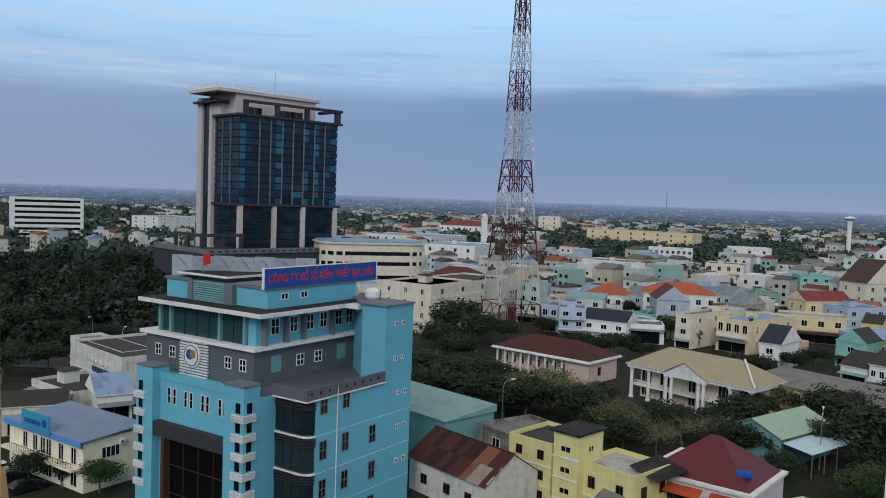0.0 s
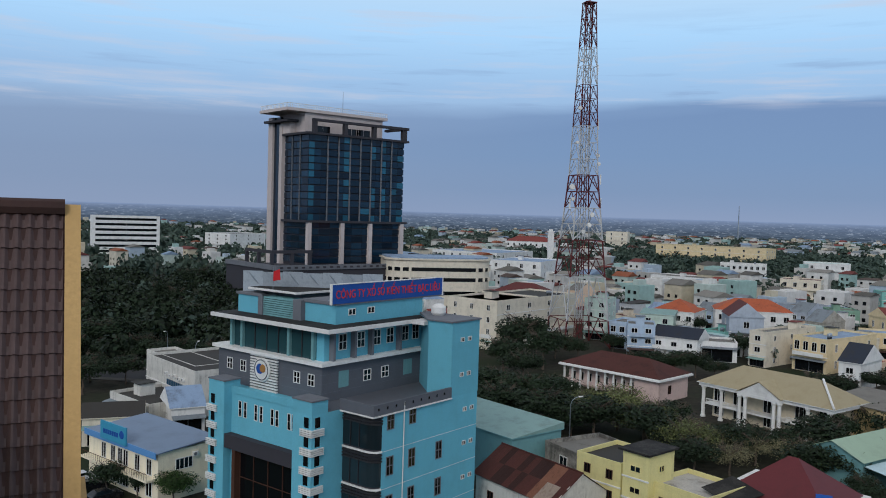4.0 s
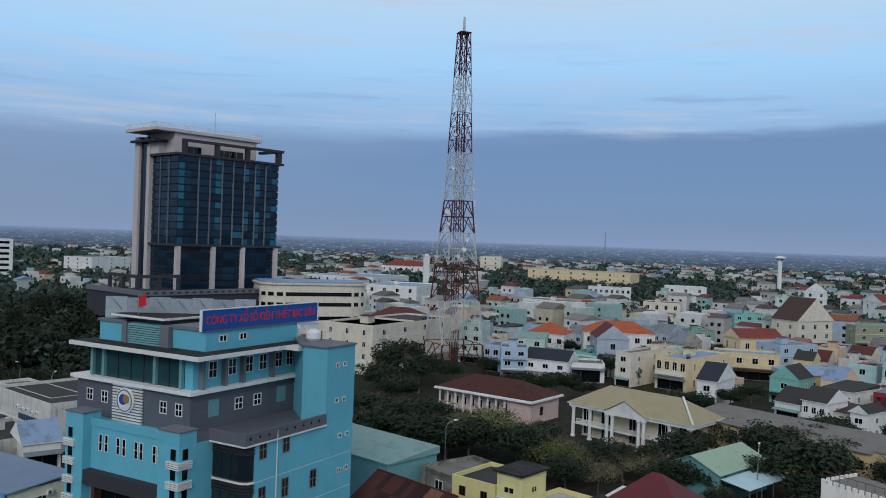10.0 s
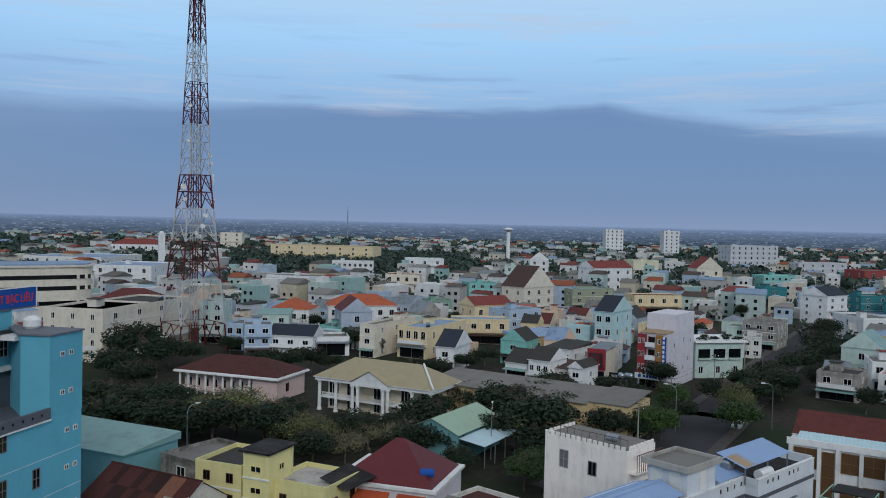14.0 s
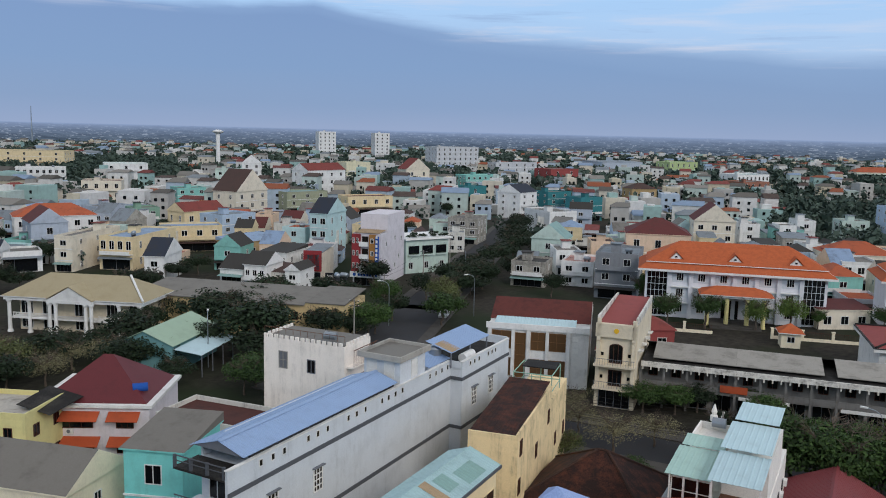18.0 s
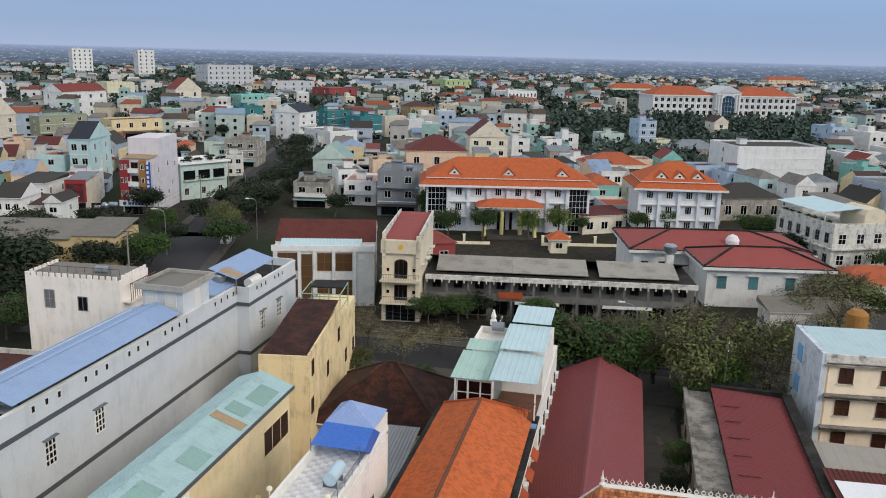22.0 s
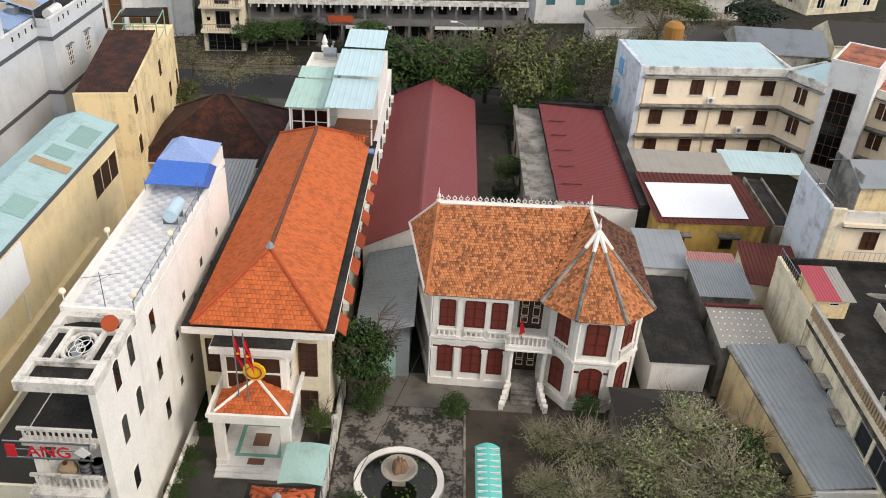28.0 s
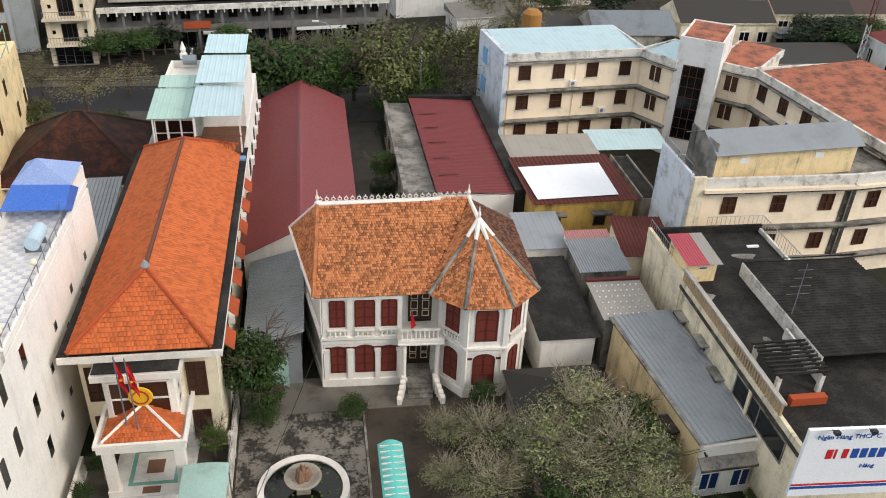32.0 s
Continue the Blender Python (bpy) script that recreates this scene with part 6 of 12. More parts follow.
# ---- yellow stained block with brown roof ----
def yellow_block():
    top = thing("house", "narrow yellow stained house with brown metal roof and green balcony frame", "house", lot(-31.35, 65.1, 0, 9.5))
    w, d, z = 4.7, 15.6, 11.0
    part("wall", (Shape().box(0, 0, -0.2, w, d, z).box(0.3, d, -0.2, w, d + 9.5, z - 1.2), "plaster_yellow"), top)
    part("parapet", (Shape().box(w - 0.2, 0, z, w, d, z + 0.6).box(0, 0, z, w - 0.2, 0.2, z + 0.4), "plaster_yellow"), top)
    part("roof", corrugated(w - 0.2, d - 0.2, 0.3, 0.03, "rust_dark"), top, pose(0, 0.2, z + 0.25, 3))
    for y, zz in ((1.2, 9.2), (14.2, 7.9), (18.6, 4.0), (0.9, 5.6), (8.2, 6.4), (23.6, 3.6)):
        part("window", window_mesh(0.9, 1.5, (2, 1, False), "wood_brown", "pane_dark"), top, pose(w, y, zz, 0, 0, 90))
    s = Shape()
    for x in (0.4, 2.4, w - 0.1):
        for y in (d + 0.2, d + 5.2):
            s.tube((x, y, z - 1.2), (x, y, z + 1.6), 0.06, 0.06, 5)
    for y in (d + 0.2, d + 5.2):
        s.tube((0.4, y, z + 1.6), (w - 0.1, y, z + 1.6), 0.06, 0.06, 5).tube((0.4, y, z - 0.2), (w - 0.1, y, z - 0.2), 0.05, 0.05, 5)
    for x in (0.4, w - 0.1):
        s.tube((x, d + 0.2, z + 1.6), (x, d + 5.2, z + 1.6), 0.06, 0.06, 5).tube((x, d + 0.2, z - 0.2), (x, d + 5.2, z - 0.2), 0.05, 0.05, 5)
    part("balcony_frame", (s, "frame_green"), top, None, "pale green metal balcony frame")
    part("loft_roof", (Shape().box(0.8, d + 2.5, z + 1.62, w - 0.2, d + 5.4, z + 1.75), "tar_black"), top)


yellow_block()


# ---- the L-shaped yellow school with its stair tower ----
def weathered_house(label, x, y, turn, w, d, h, floors, cols, roof="cyan_metal", group="yellow school wings", wall="school_yellow", side=0):
    """A stained two or three storey wing: ledges, brown windows, ragged parapet."""
    top = thing("school_wing", label, "school", lot(x, y, 0, turn), group)
    part("wall", (Shape().box(0, 0, -0.2, w, d, h - 0.8), wall), top)
    for x0, y0, x1, y1 in ((-0.25, -0.3, w + 0.25, 0.0), (-0.25, 0, 0, d + 0.2), (w, 0, w + 0.25, d + 0.2), (0, d, w, d + 0.2)):
        part("parapet", (Shape().box(x0, y0, h - 0.8, x1, y1, h), "old_white"), top)
    part("roof", corrugated(w - 0.1, d - 0.1, 0.6, 0.012, roof), top, pose(0.05, 0.05, h - 0.35, 3))
    part("cornice", (Shape().box(-0.3, -0.55, h - 1.1, w + 0.3, 0, h - 0.98), "old_concrete"), top)
    for x in (0.25, w * 0.5, w - 0.25):
        part("downpipe", (Shape().tube((x, -0.08, 0), (x, -0.08, h - 1.1), 0.05, 0.05, 6), "school_yellow"), top)
    step = (h - 0.8) / floors
    for k in range(1, floors):
        part("ledge", (Shape().box(-0.1, -0.7, k * step - 0.15, w + 0.1, 0, k * step + 0.05), "old_concrete"), top)
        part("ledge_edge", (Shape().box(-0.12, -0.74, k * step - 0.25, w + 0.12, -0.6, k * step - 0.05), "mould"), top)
    for k in range(floors):
        for i in range(cols):
            part("window", window_mesh(1.35, 1.6, (2, 2, False), "wood_brown", "pane_brown", 0.1), top, pose(w * (i + 0.5) / cols, 0, k * step + step * 0.34))
            part("sill", (Shape().box(w * (i + 0.5) / cols - 0.8, -0.18, k * step + step * 0.34 - 0.1, w * (i + 0.5) / cols + 0.8, 0, k * step + step * 0.34), "old_white"), top)
            if (i + k) % 3 == 0 and k:
                ac_unit(top, w * (i + 0.95) / cols, 0, k * step + 0.3, 0)
        for i in range(side):
            part("window", window_mesh(0.9, 1.3, (2, 2, False), "wood_brown", "pane_brown", 0.1), top, pose(0, d * (i + 0.5) / side, k * step + step * 0.34, 0, 0, -90))
    return top


weathered_house("yellow school wing with pale cyan roof and brown windows", 20.3, 82.5, 6.3, 15.6, 8.5, 10.8, 3, 4)
weathered_house("short angled school bay beside the stair tower", 35.6, 84.3, -59, 4.6, 6.0, 10.72, 3, 1)
t = thing("gable_wall", "flaking blue-white end wall of the school wing", "wall", lot(19.75, 82.2, 0, 6.3))
part("wall", (Shape().box(0, 0, -0.2, 0.5, 8.8, 10.9), "blue_flake"), t)
for k in range(3):
    part("blue_shutter", (Shape().box(-0.08, 5.6, 1.2 + 3.3 * k, 0, 7.0, 3.0 + 3.3 * k), "sky_paint"), t)
t = thing("stair_tower", "peeling white stair tower with tall brown window and orange roof", "stair tower", lot(37.9, 80.3, 0, -34))
part("wall", (Shape().box(0, 0, -0.2, 4.5, 7.6, 12.8), "peeled_white"), t)
for x0, y0, x1, y1 in ((0, 0, 0.2, 7.6), (4.3, 0, 4.5, 7.6), (0.2, 0, 4.3, 0.2), (0.2, 7.4, 4.3, 7.6)):
    part("parapet", (Shape().box(x0, y0, 12.8, x1, y1, 13.3), "peeled_white"), t)
part("roof", (Shape().slab((0.2, 0.2, 13.0), (4.3, 0.2, 13.0), (4.3, 7.4, 13.2), (0.2, 7.4, 13.2), 0.2), "orange_slab"), t)
part("window", window_mesh(2.3, 8.2, (3, 7, False), "wood_brown", "pane_dark", 0.1), t, pose(2.0, 0, 2.2))
weathered_house("yellow school wing running towards the street with orange slab roof", 46.0, 78.0, -83.5, 22.0, 13.0, 10.6, 3, 6, "orange_slab")
weathered_house("angled school corner between stair tower and wing", 42.6, 81.0, -44, 4.6, 9.0, 10.5, 3, 1, "orange_slab")


def school_block():
    """The stained three-storey block in front, its facade bending slightly at a drain."""
    top = thing("school_block", "stained cream school block with mouldy ledges and flat roof", "school", lot(29.2, 54.7), "yellow school wings")
    part("wall", (Shape().prism([(0, 0), (14.0, 0), (24.0, 1.1), (24.0, 7.0), (0, 6.0)], -0.2, 9.0), "school_yellow"), top)
    part("roof", (Shape().prism([(0.2, 0.2), (14.0, 0.2), (23.8, 1.3), (23.8, 6.8), (0.2, 5.8)], 9.0, 9.06), "old_concrete"), top)
    part("side_wall", (Shape().box(-0.28, -0.05, -0.2, -0.02, 6.1, 10.2), "blue_flake"), top, None, "blue-white flaking end wall")
    for (x0, y0), (x1, y1) in (((1.0, 0.0), (14.0, 0.0)), ((14.0, 0.0), (24.0, 1.1))):
        turn = math.degrees(math.atan2(y1 - y0, x1 - x0))
        ln = math.hypot(x1 - x0, y1 - y0)
        m = pose(x0, y0, 0, 0, 0, turn)
        part("parapet", (Shape().box(0, -0.3, 9.0, ln, 0.0, 9.85), "old_white"), top, m)
        part("cornice", (Shape().box(-0.1, -0.65, 8.72, ln + 0.1, -0.0, 8.98), "school_yellow"), top, m)
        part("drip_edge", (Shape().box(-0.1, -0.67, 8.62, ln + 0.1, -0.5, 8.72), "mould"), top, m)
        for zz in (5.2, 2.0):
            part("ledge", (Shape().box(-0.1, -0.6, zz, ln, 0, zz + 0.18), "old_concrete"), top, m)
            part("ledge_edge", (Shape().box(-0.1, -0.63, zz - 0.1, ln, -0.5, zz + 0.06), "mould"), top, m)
    part("pier", (Shape().box(-0.02, -0.35, -0.2, 1.0, 0, 10.0), "mouldy_yellow"), top)
    part("stained_strip", (Shape().box(13.5, -0.07, 0, 14.5, 0.03, 8.62), "mould"), top, None, "black mould running down beside the drain")
    part("drainpipe", (Shape().tube((14.0, -0.14, 0), (14.0, -0.14, 8.7), 0.06, 0.06, 6), "old_concrete"), top)
    for k, x in enumerate((3.5, 7.8, 12.1, 16.4, 20.6)):
        for zz in (6.55, 2.9):
            y = 0.0 if x < 14 else (x - 14.0) * 0.11
            part("window", window_mesh(1.2, 1.5, (2, 2, False), "wood_brown", "pane_brown", 0.1), top, pose(x, y, zz, 0, 0, 0 if x < 14 else 6.3))
    part("rail", (Shape().tube((-0.15, 0.1, 10.9), (-0.15, 5.9, 10.9), 0.03, 0.03, 5).tube((-0.15, 0.1, 10.2), (-0.15, 0.1, 10.9), 0.03, 0.03, 5).tube((-0.15, 3.0, 10.2), (-0.15, 3.0, 10.9), 0.03, 0.03, 5).tube((-0.15, 5.9, 10.2), (-0.15, 5.9, 10.9), 0.03, 0.03, 5), "steel"), top)


school_block()
t = thing("penthouse", "yellow rooftop room under a plain grey metal roof", "roof room", lot(31.1, 55.4, 9.06, 5.5))
part("wall", (Shape().box(0, 0, 0, 13.0, 4.0, 2.6), "plaster_yellow"), t)
part("end_wall", (Shape().box(-0.12, -0.1, 0, 0.0, 4.1, 3.4), "old_concrete"), t)
part("roof", (Shape().slab((-0.3, -0.5, 2.5), (13.3, -0.5, 2.5), (13.3, 2.0, 3.7), (-0.3, 2.0, 3.7), 0.06).slab((13.3, 4.5, 2.5), (-0.3, 4.5, 2.5), (-0.3, 2.0, 3.7), (13.3, 2.0, 3.7), 0.06), "grey_metal"), t)
for x in (2.6, 9.5):
    part("louvre", window_mesh(0.8, 0.5, (1, 3, False), "white_paint", "white_paint", 0.04), t, pose(x, 0, 1.5))


# ---- black-roofed house with the bank hoarding ----
def black_house():
    top = thing("house", "mouldy yellow flat-roofed house with black bitumen terraces", "house", lot(24.8, 28.6))
    part("wall", (Shape().box(0, 0, -0.2, 13.2, 17.0, 6.6).box(0, 17.0, -0.2, 9.2, 23.0, 6.6), "mouldy_yellow"), top)
    part("terrace", (Shape().box(0.2, 0.2, 6.6, 13.0, 16.8, 6.68).box(0.2, 16.8, 6.6, 9.0, 22.8, 6.68), "tar_black"), top)
    for x0, y0, x1, y1, z1, mat in ((-0.05, 0, 0.2, 16.3, 7.05, "mouldy_yellow"), (-0.05, 16.3, 0.2, 23.0, 7.35, "mouldy_yellow"), (0.2, 22.8, 9.2, 23.0, 7.3, "tar_black"), (9.0, 17.0, 9.2, 22.8, 7.0, "old_white")):
        part("parapet", (Shape().box(x0, y0, 6.6, x1, y1, z1), mat), top)
    # pierced balustrade over the lane
    bal = part("balustrade", (Shape().box(-0.1, 2.4, 7.8, 0.2, 16.3, 7.95), "old_concrete_light"), top, None, "weathered pierced concrete balustrade")
    post = Shape().box(-0.06, -0.09, 0, 0.1, 0.09, 0.75).mesh("rust_pale")
    for i in range(46):
        part("baluster", post, bal, pose(0, 2.55 + 0.3 * i, 7.05))
    # thin steel rails round the back terrace
    for a, b in (((0.05, 18.6), (0.05, 22.9)), ((4.6, 22.9), (9.1, 22.9)), ((9.1, 22.9), (9.1, 17.0))):
        rail = part("railing", (Shape().tube((a[0], a[1], 8.1), (b[0], b[1], 8.1), 0.03, 0.03, 5), "steel"), top)
        n = int(math.hypot(b[0] - a[0], b[1] - a[1]) / 0.35)
        for i in range(n + 1):
            x, y = a[0] + (b[0] - a[0]) * i / n, a[1] + (b[1] - a[1]) * i / n
            part("bar", (Shape().tube((x, y, 6.9), (x, y, 8.1), 0.018, 0.018, 4), "steel"), rail)
    part("upper_roof", corrugated(10.6, 8.4, 0.3, 0.06, "tar_black"), top, pose(4.7, 17.0, 7.75, 0, 0, -90) @ pose(0, 0, 0, 0))
    part("roof_wall", (Shape().box(4.6, 6.4, 6.68, 4.75, 17.0, 7.7), "old_white"), top)
    part("roof_wall", (Shape().box(4.75, 16.85, 6.68, 13.1, 17.0, 7.7), "old_white"), top)
    part("roof_wall", (Shape().box(4.0, 5.0, 6.68, 4.15, 9.6, 7.5), "old_white"), top)
    part("ridge_board", (Shape().slab((4.6, 17.15, 7.8), (13.2, 17.15, 7.8), (13.2, 16.8, 8.15), (4.6, 16.8, 7.95), 0.06), "tar_black"), top)
    hut = part("stair_hut", (Shape().box(0.25, 16.4, 6.68, 2.4, 19.6, 8.25), "plaster_yellow"), top)
    part("hut_roof", corrugated(1.65, 3.9, 0.2, 0.03, "red_stripe"), hut, pose(0.0, 16.0, 8.3, 4))
    part("hut_roof", corrugated(0.95, 3.9, 0.2, 0.03, "store_sheet"), hut, pose(1.66, 16.0, 8.3, 4))
    part("vent", window_mesh(0.7, 0.25, (1, 1, False), "old_white", "pane_dark", 0.04), hut, pose(1.4, 16.4, 7.7))
    for x, y, w, d in ((1.0, 14.6, 1.6, 1.2), (3.0, 9.0, 1.1, 1.9), (6.2, 19.4, 2.2, 1.1)):
        part("worn_patch", (Shape().prism([(x + w * 0.5 * math.cos(q) * (0.8 + 0.2 * math.sin(3 * q + x)), y + d * 0.5 * math.sin(q) * (0.8 + 0.2 * math.cos(2 * q + y))) for q in (i * math.tau / 14 for i in range(14))], 6.68, 6.686), "old_concrete"), top)
    part("debris", (Shape().box(7.0, 20.5, 6.69, 7.9, 20.75, 6.8), "white_sheet"), top)
    for y, zz, w, h, pane in ((14.8, 2.8, 0.9, 2.0, "sky_paint"), (11.6, 3.6, 0.9, 1.5, "pane_navy"), (9.0, 3.6, 0.8, 0.9, "pane_dark")):
        part("window", window_mesh(w, h, (2, 2, False), "white_paint", pane), top, pose(0, y, zz, 0, 0, -90))
        part("hood", (Shape().box(-0.6, y - 0.7, zz + h + 0.1, 0, y + 0.7, zz + h + 0.2), "old_concrete"), top)
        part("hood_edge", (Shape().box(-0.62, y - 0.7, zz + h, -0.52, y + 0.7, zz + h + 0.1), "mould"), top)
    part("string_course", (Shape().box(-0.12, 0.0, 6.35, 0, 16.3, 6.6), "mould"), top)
    for y in (5.4, 12.9, 16.3, 19.4):
        part("pilaster", (Shape().box(-0.1, y - 0.15, -0.2, 0, y + 0.15, 6.35), "mouldy_yellow"), top)
    part("dark_opening", window_mesh(6.0, 1.6, (2, 1, False), "old_concrete", "pane_dark", 0.06), top, pose(0, 4.2, 4.6, 0, 0, -90))
    for i in range(9):
        part("pergola_slat", (Shape().box(0.5, 4.5 + 0.36 * i, 8.15, 3.95, 4.62 + 0.36 * i, 8.3), "tar_black"), top)
    for x in (0.8, 3.5):
        part("pergola_beam", (Shape().box(x, 4.4, 8.0, x + 0.15, 7.6, 8.15), "tar_black"), top)
    for x, y in ((0.87, 4.6), (3.57, 4.6), (0.87, 7.4), (3.57, 7.4)):
        part("pergola_post", (Shape().box(x - 0.13, y - 0.13, 6.68, x + 0.13, y + 0.13, 8.0), "old_white"), top)
    part("planter", (Shape().box(1.3, 3.5, 6.68, 3.5, 3.95, 7.2), "terracotta"), top)
    aerial = part("aerial", (Shape().tube((4.9, 10.6, 7.8), (4.9, 10.6, 11.6), 0.04, 0.025, 6), "grey_trim"), top)
    for zz, h in ((11.2, 0.5), (10.6, 0.6), (10.0, 0.7), (9.4, 0.8)):
        part("element", (Shape().tube((4.9 - h, 10.6, zz), (4.9 + h, 10.6, zz), 0.016, 0.016, 4), "grey_trim"), aerial)


black_house()


def hoarding():
    top = thing("billboard", "white bank hoarding with blue and red lettering bars", "billboard", lot(24.3, 27.9, 0, -3))
    part("board", (Shape().box(0, 0, 4.2, 7.5, 0.2, 9.0), "white_sheet"), top)
    letters("Ngân Hàng TMCP C", 0.42, "sign_blue", top, pose(2.3, -0.01, 8.35, 90, 0, 0))
    s = Shape()
    for i, w in enumerate((0.35, 0.12, 0.3)):
        s.box(1.35 + 0.45 * i, -0.03, 6.95, 1.35 + 0.45 * i + w, 0, 7.6)
    part("logo_bar", (s, "sign_red"), top)
    s = Shape()
    for i in range(4):
        s.box(2.75 + 0.5 * i, -0.03, 6.95, 3.12 + 0.5 * i, 0, 7.6)
    part("logo_bar", (s, "sign_blue"), top)
    letters("Nâng", 0.4, "sign_blue", top, pose(3.9, -0.01, 6.2, 90, 0, 0))
    part("stripe", (Shape().box(0, -0.03, 5.0, 7.5, 0, 5.12), "sign_red"), top)
    part("stripe", (Shape().box(0, -0.03, 4.75, 7.5, 0, 4.92), "sign_blue"), top)
    for x in (1.2, 3.2, 5.2):
        part("floodlight", (Shape().box(x - 0.15, -0.5, 9.05, x + 0.15, -0.25, 9.25).tube((x, -0.3, 9.1), (x, 0.1, 8.95), 0.03, 0.03, 5), "dark_metal"), top)


hoarding()

# ---- garden wall and gate between hall and villa ----
t = thing("garden_wall", "low white and grey garden wall with railings", "wall", lot(-6.0, 22.0))
part("wall", (Shape().box(0, 0, 0, 0.25, 20.5, 1.1), "old_white"), t)
s = Shape()
for i in range(34):
    s.tube((0.12, 0.4 + 0.6 * i, 1.1), (0.12, 0.4 + 0.6 * i, 1.9), 0.02, 0.02, 4)
s.tube((0.12, 0.2, 1.9), (0.12, 20.4, 1.9), 0.025, 0.025, 5)
part("railing", (s, "grey_trim"), t)
for i in range(6):
    part("pillar", (Shape().box(-0.05, 4.0 * i, 0, 0.3, 4.0 * i + 0.35, 2.0), "old_white"), t)
t = thing("garden_wall", "white wall with hedge along the lane", "wall", lot(-14.55, 28.5))
part("wall", (Shape().box(0, 0, 0, 0.2, 9.2, 1.4), "plaster_white"), t)
t = thing("garden_gate", "turquoise painted metal gate beside the villa", "gate", lot(-5.6, 44.3))
part("leaf", (Shape().box(0, 0, 0.1, 1.5, 0.06, 2.4), "cyan_bright"), t)
part("leaf", (Shape().box(1.6, 0, 0.1, 3.1, 0.06, 2.4), "roof_mint"), t)


surface("tower_pier", "c6bab6", stain=0.12, streak=0.15)
surface("bank_ochre", "a5763f", stain=0.2, streak=0.25)
surface("tower_dark", "3b3a40", stain=0.15)
glass("tower_glass", "1b3a50", 0.06)
glass("tower_glass_light", "2f6c86", 0.06)
glass("tower_glass_deep", "132c40", 0.06)
surface("mast_red", "5a1f21", rough=0.6, stain=0.3, vary=0.2)
surface("mast_white", "b9b9b9", rough=0.6, stain=0.25, vary=0.2)
surface("khaki_tile", "a3977a", stain=0.35, stain_colour="8a7a58", vary=0.14)
surface("lemon_paint", "e0d596", streak=0.3, stain=0.15)
surface("rust_sheet", "4e2b25", stain=0.7, stain_colour="331d19", vary=0.3)
surface("roof_pale_deck", "b3aea6", stain=0.7, stain_colour="6a655d", vary=0.25)
surface("maroon_metal", "642a2e", rough=0.6, stain=0.4, stain_colour="4a2426", vary=0.15)
surface("teal_side", "6f9da0", stain=0.2, streak=0.2)
surface("lilac_paint", "d6d0d4", stain=0.2, streak=0.3)
surface("teal_bright", "7fd3cb", stain=0.2, streak=0.3)
surface("own_yellow", "c9a46c", stain=0.25, stain_colour="8a6a3a", vary=0.12, scale=2.0)
surface("own_cream", "b9a478", stain=0.2, streak=0.3)
surface("peeled", "e9e2cf", stain=0.2)
surface("brown_tile_piece", "4a3836", rough=0.55, stain=0.2, vary=0.18, random=0.14, spec=0.4)
surface("sign_red_bright", "d23a3a", stain=0.05)
surface("bank_blue", "74859c", rough=0.5, stain=0.2)
surface("bank_blue2", "5f93c9", rough=0.5, stain=0.1)
surface("bank_teal", "3f94b5", rough=0.5, stain=0.1)
surface("drab_sheet", "77736c", stain=0.3)
surface("stained_white", "f5ece2", streak=0.45, stain=0.15, stain_colour="5a5043")
surface("ochre_pale", "cdb587", streak=0.5, stain=0.3)
surface("mansion_cream", "dccfb6", streak=0.3, stain=0.2)
surface("pinkish", "cfb6ae", streak=0.4, stain=0.2)
surface("pale_green_metal", "97ae96", rough=0.5, stain=0.15)
surface("hall_white", "dcdce0", streak=0.15, stain=0.12)
clay("hall_orange", "c0663f", "b05a36", "8a4a30", 0.5)
surface("row_grey", "757370", streak=0.7, stain=0.4, stain_colour="33312e")
surface("roof_fibre", "97938b", stain=0.4, vary=0.15)
surface("red_flat", "8f4844", stain=0.35, stain_colour="6a3a36", vary=0.15)
glass("pane_teal", "4f8f96", 0.2)
glass("storey_glass", "27474c", 0.06)
surface("wood_tan", "7a5a38", stain=0.2)
surface("wood_brown2", "5c4228", stain=0.2)
MATS["roof_rustsheet"] = MATS["rust_sheet"]
MATS["roof_drab"] = MATS["drab_sheet"]
MATS["roof_redflat"] = MATS["red_flat"]



# ---- the building that the eye stands on ----
def own_building():
    top = thing("own_building", "tall yellow building with brown concrete tile roof and cornices", "building", LOT.copy())
    part("wall", (Shape().box(-1.05, -14, 0, 10, 0.5, 36.3), "own_cream"), top)
    part("side_wall", (Shape().box(-11, -14, 0, -1.0, -3.0, 36.2), "own_cream"), top)
    # cornice block that juts out before the terrace
    part("pedestal", (Shape().box(-1.05, -0.1, 36.3, -0.53, 0.56, 37.65), "own_yellow"), top)
    rnd = random.Random(3)
    for i in range(7):
        x, y, r = rnd.uniform(-0.95, -0.58), rnd.uniform(0.2, 0.53), rnd.uniform(0.005, 0.014)
        part("flaked_paint", (Shape().box(x - r, y - r * 0.5, 37.65, x + r, y + r * 0.5, 37.6512), "peeled"), top)


own_building()


